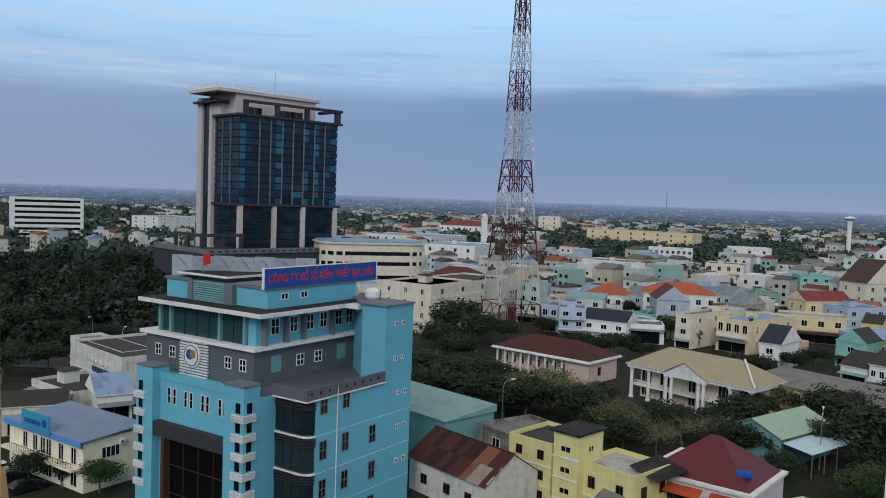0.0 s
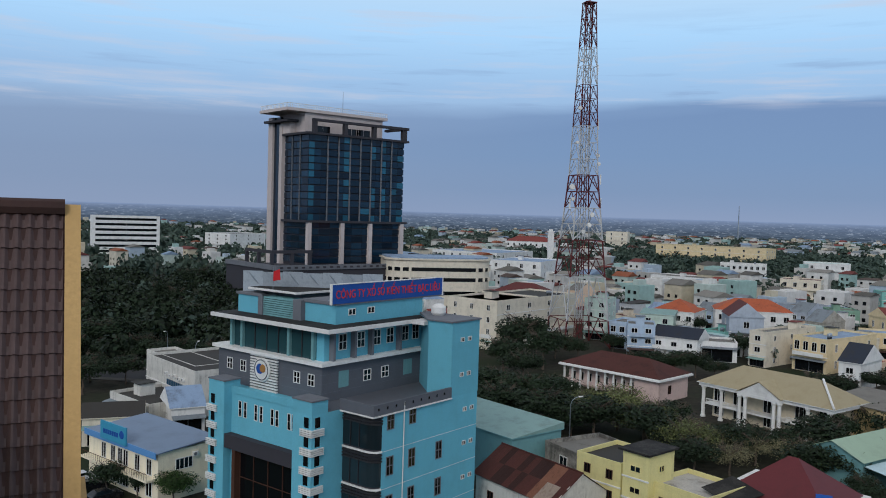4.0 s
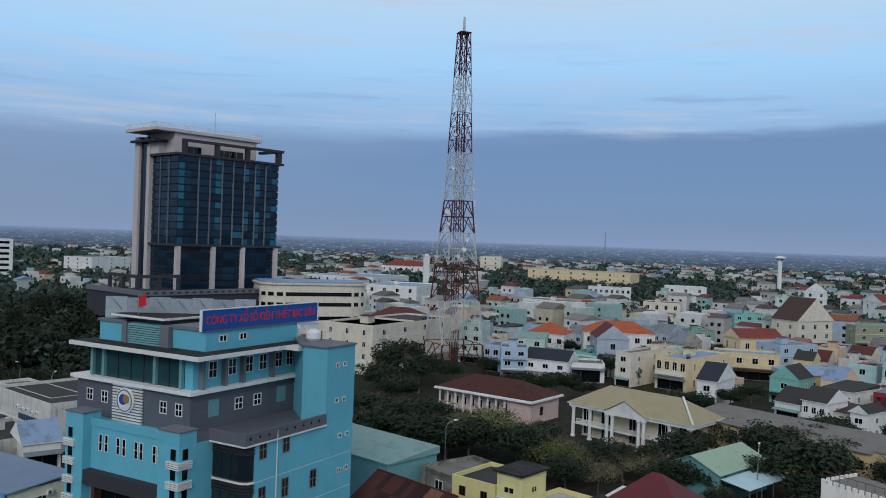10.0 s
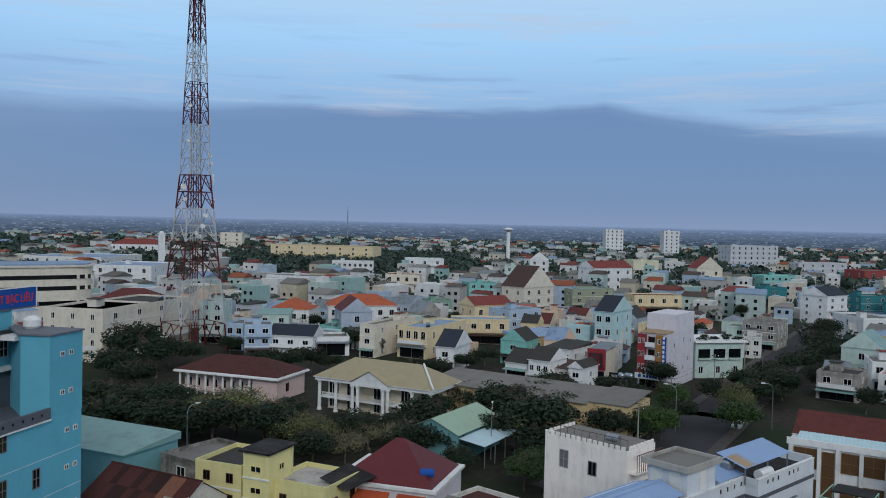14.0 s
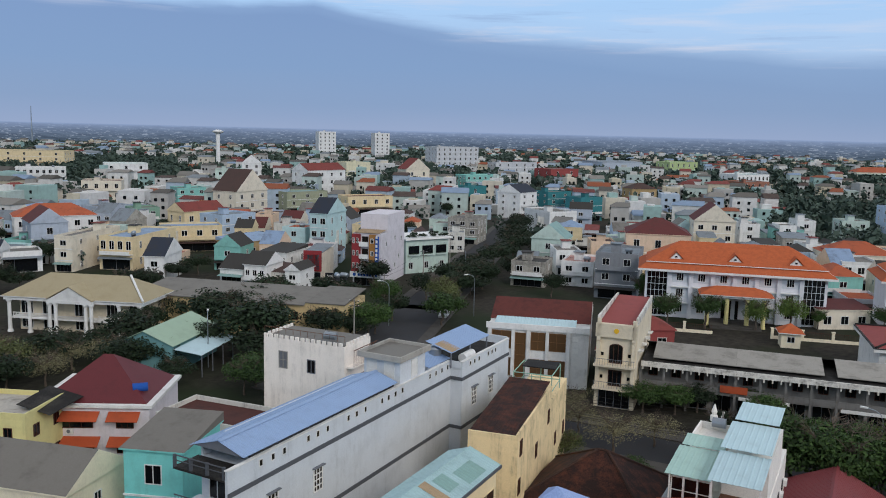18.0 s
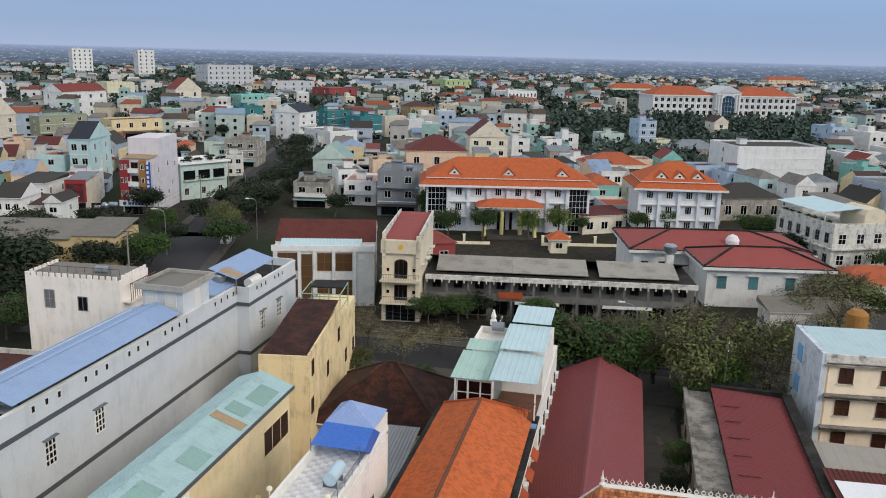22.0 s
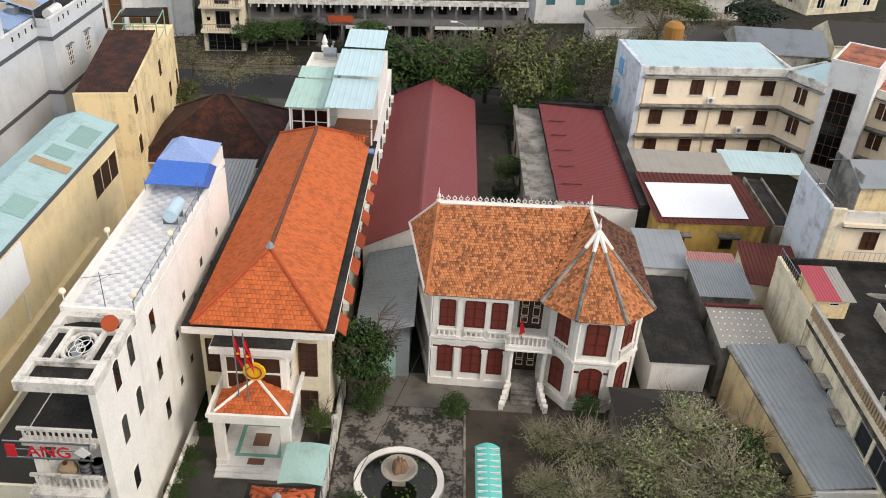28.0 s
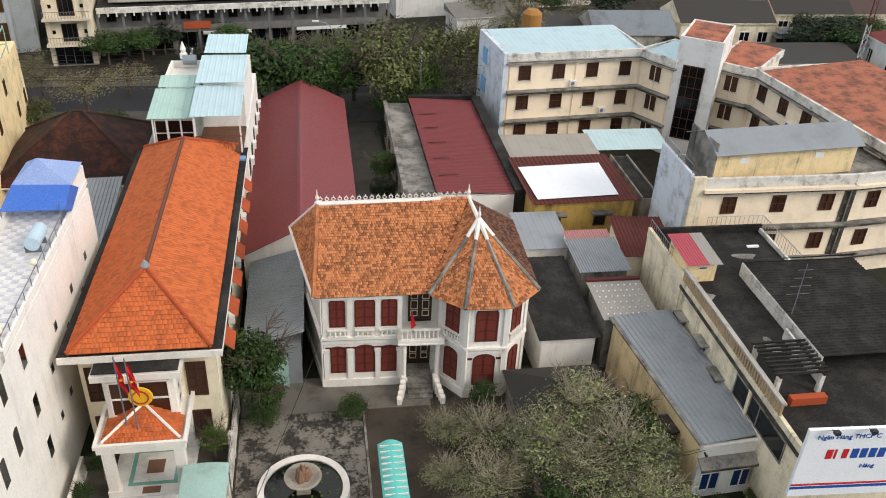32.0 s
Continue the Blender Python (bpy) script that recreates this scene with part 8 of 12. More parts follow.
    for q in range(9):
        part("slat", (Shape().box(-13.0 - 0.02 * q, 1.9 - 0.02 * (q % 2), 25.1 + 0.26 * q, -6.6, 17.0, 25.1 + 0.26 * q + 0.2), "teal_side"), top)
    part("pillar", (Shape().box(-7.0, 1.7, 25.1, -5.6, 3.2, 27.5), "grey_trim"), top)
    part("pillar", (Shape().box(-13.4, 1.7, 25.1, -12.6, 3.0, 27.6), "grey_trim"), top)
    part("top_cap", (Shape().box(-17.8, 1.8, 27.3, -12.6, 17.2, 27.6).box(-5.8, 2.2, 27.3, -0.3, 22.0, 27.7), "grey_trim"), top)
    part("stair_slab", (Shape().box(-16.0, 2.2, 28.0, -7.0, 12.0, 28.25), "white_paint"), top)
    part("stair_deck", (Shape().box(-15.8, 2.4, 28.25, -7.2, 11.9, 28.29), "tar_black"), top)
    part("stair_block", (Shape().box(-14.5, 4.0, 27.3, -8.0, 11.0, 28.0), "grey_tile"), top)
    for y in (5.0, 8.2):
        part("window", window_mesh(1.2, 0.8, (2, 1, False), "white_paint", "pane_dark"), top, pose(-0.5, y, 26.0, 0, 0, 90))
    for k in range(7):
        part("back_board", (Shape().box(0, 0, 27.5, 2.52, 0.08, 30.2 - 0.12 * (k % 2)), "patched_zinc"), top, pose(-17.5 + 2.0 * k, 2.6 + 1.55 * k, 0, 0, 0, 37.8), "patched grey zinc sheet")
        part("board_stay", (Shape().tube((-16.5 + 2.0 * k, 2.75 + 1.55 * k, 30.0), (-15.6 + 2.0 * k, 4.6 + 1.55 * k, 27.6), 0.05, 0.05, 5), "steel"), top)
    # name board
    board = part("name_board", (Shape().box(-0.45, 1.5, 27.5, -0.25, 21.5, 29.7), "sign_blue"), top, None, "blue board with red lettering")
    part("board_frame", (Shape().box(-0.5, 1.4, 27.4, -0.2, 1.55, 29.8).box(-0.5, 21.45, 27.4, -0.2, 21.6, 29.8).box(-0.5, 1.55, 29.7, -0.2, 21.45, 29.8), "white_paint"), board)
    letters("CÔNG TY XỔ SỐ KIẾN THIẾT BẠC LIÊU", 1.35, "sign_red_bright", board, pose(-0.22, 11.5, 28.1, 90, 0, 90) @ Matrix.Diagonal((0.78, 1, 1, 1)))
    for y in (2.5, 8.5, 14.5, 20.5):
        part("board_brace", (Shape().tube((-0.5, y, 29.2), (-2.2, y, 27.3), 0.05, 0.05, 5), "steel"), board)
    dish = part("roof_tank", (Shape().lathe([(0.7, 0), (0.95, 0.3), (0.95, 1.0), (0.5, 1.4)], 14, (3.2, 16.5, 25.5)), "white_paint"), top)
    part("flag_pole", (Shape().tube((-12.2, 3.0, 28.2), (-12.2, 3.0, 31.0), 0.05, 0.04, 6), "steel"), top)
    part("flag", (Shape().slab((-12.2, 3.0, 29.2), (-10.6, 2.8, 29.5), (-10.8, 2.8, 30.8), (-12.2, 3.0, 30.4), 0.02), "red_flag"), top)


company_building()


# ---- middle distance on the near side of the street ----
def at_house(label, x, y, rot, *rest, **more):
    return house(label, x, y, rot, *rest, extras=False, **more)


def bank_house():
    top = thing("house", "low yellow bank house with flat blue metal roof and balcony", "house", pose(-52.6, 112.9, 0, 0, 0, -37))
    part("wall", (Shape().box(0, 0, -0.2, 17.2, 7.5, 6.5), "plaster_cream"), top)
    part("roof", (Shape().slab((-0.3, -0.5, 6.6), (17.5, -0.5, 6.6), (17.5, 9.0, 7.2), (-0.3, 9.0, 7.2), 0.15), "bank_blue"), top)
    part("fascia", (Shape().box(-0.3, -0.6, 5.9, 17.5, -0.48, 6.75), "bank_blue2"), top)
    sign = part("name_board", (Shape().box(4.6, -0.9, 6.4, 11.0, -0.7, 8.8), "bank_teal"), top)
    s = Shape()
    for i in range(7):
        s.box(5.4 + 0.55 * i, -0.95, 7.2, 5.8 + 0.55 * i, -0.9, 7.8)
    part("logo_bar", (s, "sign_blue"), sign)
    part("logo_disc", (Shape().tube((10.0, -0.9, 7.7), (10.0, -0.97, 7.7), 0.55, 0.5, 16), "sign_blue"), sign)
    part("balcony", (Shape().box(0, -1.4, 2.9, 16.8, 0, 3.15), "plaster_cream"), top)
    s = Shape().tube((0, -1.35, 4.0), (16.8, -1.35, 4.0), 0.04, 0.04, 5)
    for i in range(30):
        s.tube((0.2 + 0.57 * i, -1.35, 3.1), (0.2 + 0.57 * i, -1.35, 4.0), 0.025, 0.025, 4)
    part("railing", (s, "wood_brown"), top)
    for x in (4.0, 6.4, 8.2, 9.6, 12.4, 15.2):
        part("window", window_mesh(1.2, 2.2, (2, 1, False), "white_paint", "pane_dark"), top, pose(x, 0, 3.3))
        part("window", window_mesh(1.4, 2.0, (2, 1, False), "white_paint", "pane_dark"), top, pose(x, 0, 0.5))
    part("window", window_mesh(2.6, 1.5, (4, 1, False), "white_paint", "pane_dark"), top, pose(17.2, 3.8, 3.8, 0, 0, 90))
    ac_unit(top, 17.2, 5.4, 5.2, 90)


bank_house()
t = at_house("stained white warehouse with a row of air conditioners", -63.9, 161.7, -46.8, 22.2, 16.0, 8.5, "dirtywhite", "flat", "dark", 2, 0, 0, name="warehouse")
for i in range(5):
    ac_unit(t, 10.0 + 1.9 * i, 0, 5.9 - 0.2 * (i % 2), 0)
part("ribbon_window", window_mesh(8.0, 1.6, (8, 1, False), "grey_trim", "pane_blue"), t, pose(14, 0, 3.6))

at_house("yellow house of three storeys with flat concrete roofs", 14.5, 105.2, -46, 6.8, 8.5, 8.3, "lemon_paint", "flat", "dark", 3, 2, 2, win=(1.0, 1.2), frame_mat="wood_brown")
t = at_house("yellow stair tower with rows of dark windows", 19.0, 98.0, -47, 3.6, 5.2, 10.7, "lemon_paint", "flat", "dark", 4, 1, 1, win=(1.5, 0.8), frame_mat="lemon_paint")
part("roof_slab", (Shape().box(-0.45, -0.45, 10.7, 4.0, 5.6, 10.95), "tar_black"), t)
t = at_house("yellow side wing with stained concrete deck", 21.9, 96.9, -50, 8.0, 7.6, 7.6, "lemon_paint", "flat", "pale_deck", 2, 2, 2, win=(1.0, 1.4), frame_mat="wood_brown")
ac_unit(t, 4.0, 0, 4.0, 0)
ac_unit(t, 7.0, 0, 4.2, 0)
part("tarpaulin", (Shape().slab((5.4, 2.5, 7.7), (9.6, 2.0, 6.9), (10.2, 7.8, 7.2), (5.8, 8.2, 8.1), 0.05), "tar_black"), t)
at_house("grey concrete house with bitumen roof and tank", 11.6, 117.3, -58, 8.4, 10.0, 6.2, "old_concrete", "flat", "concrete", 2, 1, 1)


def rust_house():
    """Its roof is laid of single sheets, some rusted through, some bleached."""
    top = thing("house", "low white house under a patched rusted sheet roof", "house", pose(1.7, 107.1, 0, 0, 0, -52), "town houses")
    w, d, h, ridge = 14.5, 9.0, 4.6, 7.5
    part("wall", (Shape().add([(0, 0, -0.2), (w, 0, -0.2), (w, d, -0.2), (0, d, -0.2), (0, 0, h), (w, 0, h), (w, d, h), (0, d, h), (0, d / 2, ridge - 0.1), (w, d / 2, ridge - 0.1)],
                              [(0, 1, 5, 4), (1, 2, 6, 9, 5), (2, 3, 7, 6), (3, 0, 4, 8, 7), (4, 5, 9, 8), (6, 7, 8, 9)]), "dirtywhite"), top)
    rnd = random.Random(41)
    run = math.hypot(d / 2 + 0.5, ridge - h)
    ang = math.degrees(math.atan2(ridge - h, d / 2))
    for i in range(13):
        for j in range(2):
            mat = rnd.choice(("rust_sheet", "rust_sheet", "rust_deep") if i < 8 else ("rust_sheet", "rust_pale2", "rust_bleached", "rust_deep"))
            part("roof_sheet", corrugated(1.2, run / 2 + 0.1, 0.2, 0.03, mat), top, pose(-0.3 + 1.16 * i, -0.5, h - 0.3, ang) @ pose(0, run / 2 * j, 0.012 * (1 - j) + 0.008 * (i % 2)))
        part("roof_sheet", corrugated(1.2, run, 0.2, 0.03, "rust_deep"), top, pose(-0.3 + 1.16 * (i + 1), d + 0.5, h - 0.3, 0, 0, 180) @ pose(0, 0, 0, ang))
    part("ridge_cap", (Shape().tube((-0.3, d / 2, ridge + 0.04), (w + 0.3, d / 2, ridge + 0.04), 0.12, 0.12, 6), "rust_sheet"), top)
    part("verge_board", (Shape().slab((w + 0.05, 0, h + 0.05), (w + 0.3, 0, h + 0.05), (w + 0.3, d / 2, ridge), (w + 0.05, d / 2, ridge), 0.12), "dirtywhite"), top)
    for x in (3.0, 7.5, 11.5):
        part("window", window_mesh(1.2, 1.3, (2, 1, False), "wood_brown", "pane_dark"), top, pose(x, 0, 1.4))


surface("rust_pale2", "7a5240", stain=0.7, stain_colour="4a2a20", vary=0.3, scale=1.6)
surface("rust_bleached", "9a8a7c", stain=0.7, stain_colour="5a382a", vary=0.3, scale=1.6)
surface("rust_deep", "35201c", stain=0.6, stain_colour="241614", vary=0.3)
rust_house()
at_house("large shed with pale green-blue metal walls", -6.5, 129.0, -49, 20.0, 10.0, 7.2, "teal_side", "shed", "green", 1, 0, 0)


def awning_house():
    top = thing("house", "pale pink house with dark red hipped metal roof and orange awnings", "house", pose(30.0, 97.3, 0, 0, 0, -42))
    w, d, h = 13.0, 11.5, 6.1
    part("wall", (Shape().box(0, 0, -0.2, w, d, h), "lilac_paint"), top)
    part("cornice", (Shape().box(-0.4, -0.4, h, w + 0.4, d + 0.4, h + 0.35), "white_paint"), top)
    part("roof", roof_mesh("hip", w - 1.2, d - 0.8, 4.3, 0.3, "maroon_metal"), top, pose(0.6, 0.4, h + 0.4))
    for z in (3.3, 0.3):
        for x, ww in ((4.6, 5.6), (10.2, 3.6)):
            part("window", window_mesh(ww - 1.6, 1.6, (3, 1, False), "wood_brown", "pane_dark"), top, pose(x, 0, z + 0.3))
            part("awning", (Shape().slab((x - ww / 2, -1.3, z + 1.5), (x + ww / 2, -1.3, z + 1.5), (x + ww / 2, 0, z + 2.3), (x - ww / 2, 0, z + 2.3), 0.05), "terracotta"), top)
        part("window", window_mesh(0.9, 1.9, (2, 3, False), "wood_brown", "pane_dark"), top, pose(1.0, 0, z + 0.2))
    ac_unit(top, 4.0, 0, 3.0, 0)
    part("water_tank", (Shape().tube((w - 2.5, 2.0, h + 1.7), (w - 0.9, 2.6, h + 1.7), 0.5, 0.5, 14), "sign_blue"), top)


awning_house()
at_house("low dark shop under a broad drab grey sheet roof", 19.0, 85.0, -58, 12.0, 9.0, 4.6, "plaster_cream", "gx", "drab", 1, 2, 1)
at_house("bright turquoise narrow house with bitumen roof", 30.0, 72.8, -52, 5.8, 8.5, 8.6, "teal_bright", "shed", "drab", 2, 1, 0)
at_house("roofless white concrete frame house", 39.5, 86.5, -66, 12.5, 7.0, 6.2, "dirtywhite", "flat", "rustsheet", 1, 2, 1)


def stained_house():
    top = thing("house", "tall stained white house with rusty roof rails", "house", pose(54.3, 87.7, 0, 0, 0, -68))
    w, d, h = 11.6, 6.5, 13.0
    part("wall", (Shape().box(0, 0, -0.2, w, d, h - 0.6), "stained_white"), top)
    for i in range(15):
        part("merlon", (Shape().box(w * i / 15, 0, h - 0.6, w * (i + 0.62) / 15, 0.2, h - 0.15), "stained_white"), top)
    for i in range(1, 8):
        for x in (0.0, w - 0.2):
            part("merlon", (Shape().box(x, d * i / 8, h - 0.6, x + 0.2, d * (i + 0.6) / 8, h - 0.15), "stained_white"), top)
    part("roof", (Shape().box(0.2, 0.2, h - 0.6, w - 0.2, d - 0.2, h - 0.5), "roof_concrete"), top)
    s = Shape().tube((0, 0.2, h + 0.7), (w, 0.2, h + 0.7), 0.04, 0.04, 5)
    for i in range(12):
        s.tube((w * i / 11, 0.2, h), (w * i / 11, 0.2, h + 0.7), 0.03, 0.03, 4)
    part("railing", (s, "rust_metal"), top)
    part("window", window_mesh(1.3, 2.2, (2, 2, False), "concretewall", "grey_trim"), top, pose(2.9, 0, 8.7))
    for z in (8.6, 4.2):
        part("window", window_mesh(1.2, 1.7, (2, 1, False), "grey_trim", "pane_dark"), top, pose(7.0, 0, z))
    for k in range(3):
        part("balcony", (Shape().box(w, 0.6, 3.3 + 3.2 * k, w + 1.0, d, 3.5 + 3.2 * k), "stained_white"), top)
        cage = part("cage", (Shape().box(w + 0.93, 0.65, 5.55 + 3.2 * k, w + 1.02, d, 5.62 + 3.2 * k), "rust_metal"), top)
        for i in range(12):
            part("bar", (Shape().box(w + 0.95, 0.7 + 0.48 * i, 3.5 + 3.2 * k, w + 1.0, 0.76 + 0.48 * i, 5.55 + 3.2 * k), "rust_metal"), cage)
    part("water_tank", (Shape().tube((8.2, 1.2, h + 0.3), (9.8, 1.2, h + 0.3), 0.45, 0.45, 14), "steel"), top)


stained_house()


def old_hall(label, x, y, rot, w, d, h):
    """A low ochre colonial row with grey fibre roofs."""
    top = thing("row_house", label, "row house", pose(x, y, 0, 0, 0, rot))
    part("wall", (Shape().box(0, 0, -0.2, w, d, h), "ochre_pale"), top)
    part("roof", (Shape().slab((-0.4, -0.5, h), (w - 7.5, -0.5, h), (w - 7.5, d, h + 1.0), (-0.4, d, h + 1.0), 0.15), "roof_drab"), top)
    part("end_roof", (Shape().slab((w - 7.3, -0.3, h + 0.5), (w + 0.3, -0.3, h + 0.5), (w + 0.3, d, h + 1.4), (w - 7.3, d, h + 1.4), 0.15), "roof_drab"), top)
    part("end_wall", (Shape().box(w - 7.4, -0.05, 0, w + 0.02, 0, h + 0.4), "ochre_pale"), top)
    for i in range(5):
        part("window", window_mesh(1.4, 1.5, (2, 1, False), "wood_brown", "pane_dark"), top, pose(2.5 + (w - 12) * i / 4, 0, h * 0.55))
    for z in (1.0, 4.2):
        for i in range(2):
            part("window", window_mesh(1.1, 1.4, (2, 1, False), "wood_brown", "pane_dark"), top, pose(w, d * (0.3 + 0.4 * i), z, 0, 0, 90))
    part("side_balcony", (Shape().box(w, 0.5, 3.2, w + 0.9, d - 0.5, 3.4).box(w + 0.8, 0.5, 3.4, w + 0.9, d - 0.5, 4.2), "old_concrete"), top)


old_hall("long weathered ochre row with grey sheet roofs", 66.0, 152.0, -57, 42.0, 12.0, 6.6)


def mansion():
    top = thing("mansion", "cream mansion with columns, arches and pale khaki tiled roof", "mansion", pose(46.0, 162.0, 0, 0, 0, -52))
    w, d, h = 26.5, 11.0, 6.1
    part("wall", (Shape().box(1.0, 2.5, -0.2, w - 1.0, d, h), "mansion_cream"), top)
    part("entablature", (Shape().box(-0.3, -0.3, h, w + 0.3, d + 0.3, h + 0.55), "white_paint"), top)
    part("roof", roof_mesh("hip", w, d, 3.6, 0.6, "khaki_tile"), top, pose(0, 0, h + 0.75))
    part("pediment", (Shape().add([(9.0, -1.2, h + 0.55), (17.5, -1.2, h + 0.55), (13.2, -1.2, h + 3.0), (9.0, 4, h + 0.55), (17.5, 4, h + 0.55), (13.2, 5.5, h + 3.0)], [(0, 1, 2), (0, 2, 5, 3), (1, 4, 5, 2), (0, 3, 4, 1)]), "white_paint"), top)
    part("porch_roof", (Shape().slab((13.2, -1.4, h + 3.1), (17.8, -1.4, h + 0.6), (17.8, 3.5, h + 0.9), (13.2, 5.0, h + 3.2), -0.1).slab((13.2, 5.0, h + 3.2), (8.7, 3.5, h + 0.9), (8.7, -1.4, h + 0.6), (13.2, -1.4, h + 3.1), -0.1), "khaki_tile"), top)
    part("beam", (Shape().box(8.8, -1.3, h, 17.7, 0, h + 0.55), "white_paint"), top)
    for x in (0.5, 4.5, 9.2, 10.4, 16.2, 17.3, 22.0, 26.0):
        y = -0.9 if 8 < x < 18 else 0.2
        part("column", (Shape().lathe([(0.5, 0), (0.5, 0.3), (0.36, 0.5), (0.32, 5.5), (0.5, 5.9), (0.5, 6.1)], 12, (x, y, 0)), "white_paint"), top)
    for x in (2.5, 6.8, 13.2, 19.5, 24.0):
        part("window", window_mesh(2.4, 2.6, (3, 1, x in (2.5, 24.0)), "white_paint", "pane_dark"), top, pose(x, 2.5, 3.0))
        part("window", window_mesh(2.2, 2.2, (3, 1, False), "white_paint", "pane_dark"), top, pose(x, 2.5, 0.4))
    part("balcony", (Shape().box(0.8, 0.2, 2.6, w - 0.8, 2.5, 2.9), "white_paint"), top)
    balusters(top, 1.0, 8.8, 0.4, 2.9, 0.8, "white_paint")
    balusters(top, 17.8, 25.6, 0.4, 2.9, 0.8, "white_paint")
    for a, b in (((w + 0.6, -0.6), (w - 5.5 + 0.6, 5.5)),):
        part("hip_ridge", (Shape().tube((a[0], a[1], h + 0.95), (b[0], b[1], h + 4.5), 0.22, 0.22, 6), "white_paint"), top)


mansion()


def brown_villa():
    top = thing("villa", "long pale pink villa with rusted brown hipped roof and veranda", "villa", pose(22.0, 187.5, 0, 0, 0, -44))
    w, d, h = 24.5, 12.0, 4.7
    part("wall", (Shape().box(0, 2.2, -0.2, w, d, h), "pinkish"), top)
    part("eave", (Shape().box(-0.8, -0.8, h, w + 0.8, d + 0.8, h + 0.4), "white_paint"), top)
    part("roof", roof_mesh("hip", w, d, 2.9, 0.6, "rust_sheet"), top, pose(0, 0, h + 0.55))
    for i in range(9):
        part("column", (Shape().box(0.3 + 2.2 * i - 0.18, 0, 0, 0.3 + 2.2 * i + 0.18, 0.35, h), "white_paint"), top)
    for i in range(8):
        part("window", window_mesh(1.2, 1.9, (2, 1, False), "white_paint", "pane_dark"), top, pose(1.4 + 2.2 * i, 2.2, 1.4))
    part("balustrade", (Shape().box(0, 0.05, 1.0, 18, 0.25, 1.9), "pinkish"), top)
    part("end_room", (Shape().box(18.5, 0.3, 0, w, 2.2, h), "pinkish"), top)
    part("window", window_mesh(1.2, 1.8, (2, 1, False), "wood_brown", "pane_dark"), top, pose(w, 4.5, 1.6, 0, 0, 90))


brown_villa()


def market_shed():
    top = thing("shed", "green metal shed with pale green gable roof", "shed", pose(51.6, 124.6, 0, 0, 0, -55))
    w, d = 8.6, 15.0
    part("wall", (Shape().add([(0, 0, 0), (w, 0, 0), (w, d, 0), (0, d, 0), (0, 0, 4.8), (w, 0, 4.8), (w, d, 4.8), (0, d, 4.8), (w * 0.45, 0, 6.6), (w * 0.45, d, 6.6)], [(0, 1, 5, 8, 4), (1, 2, 6, 5), (2, 3, 7, 9, 6), (3, 0, 4, 7)]), "teal_side"), top)
    part("roof", (Shape().slab((-0.4, d, 4.75), (-0.4, -0.4, 4.75), (w * 0.45, -0.4, 6.75), (w * 0.45, d, 6.75), 0.08).slab((w + 0.4, -0.4, 4.65), (w + 0.4, d, 4.65), (w * 0.45, d, 6.75), (w * 0.45, -0.4, 6.75), 0.08), "pale_green_metal"), top)
    part("lean_to", (Shape().slab((w + 0.4, -0.2, 4.2), (w + 5.0, -0.2, 3.6), (w + 5.0, d - 3, 3.6), (w + 0.4, d - 3, 4.2), 0.08), "cyan_metal"), top)
    for i in range(4):
        part("post", (Shape().tube((w + 4.8, 0.2 + 3.6 * i, 0), (w + 4.8, 0.2 + 3.6 * i, 3.6), 0.08, 0.08, 6), "grey_trim"), top)


market_shed()


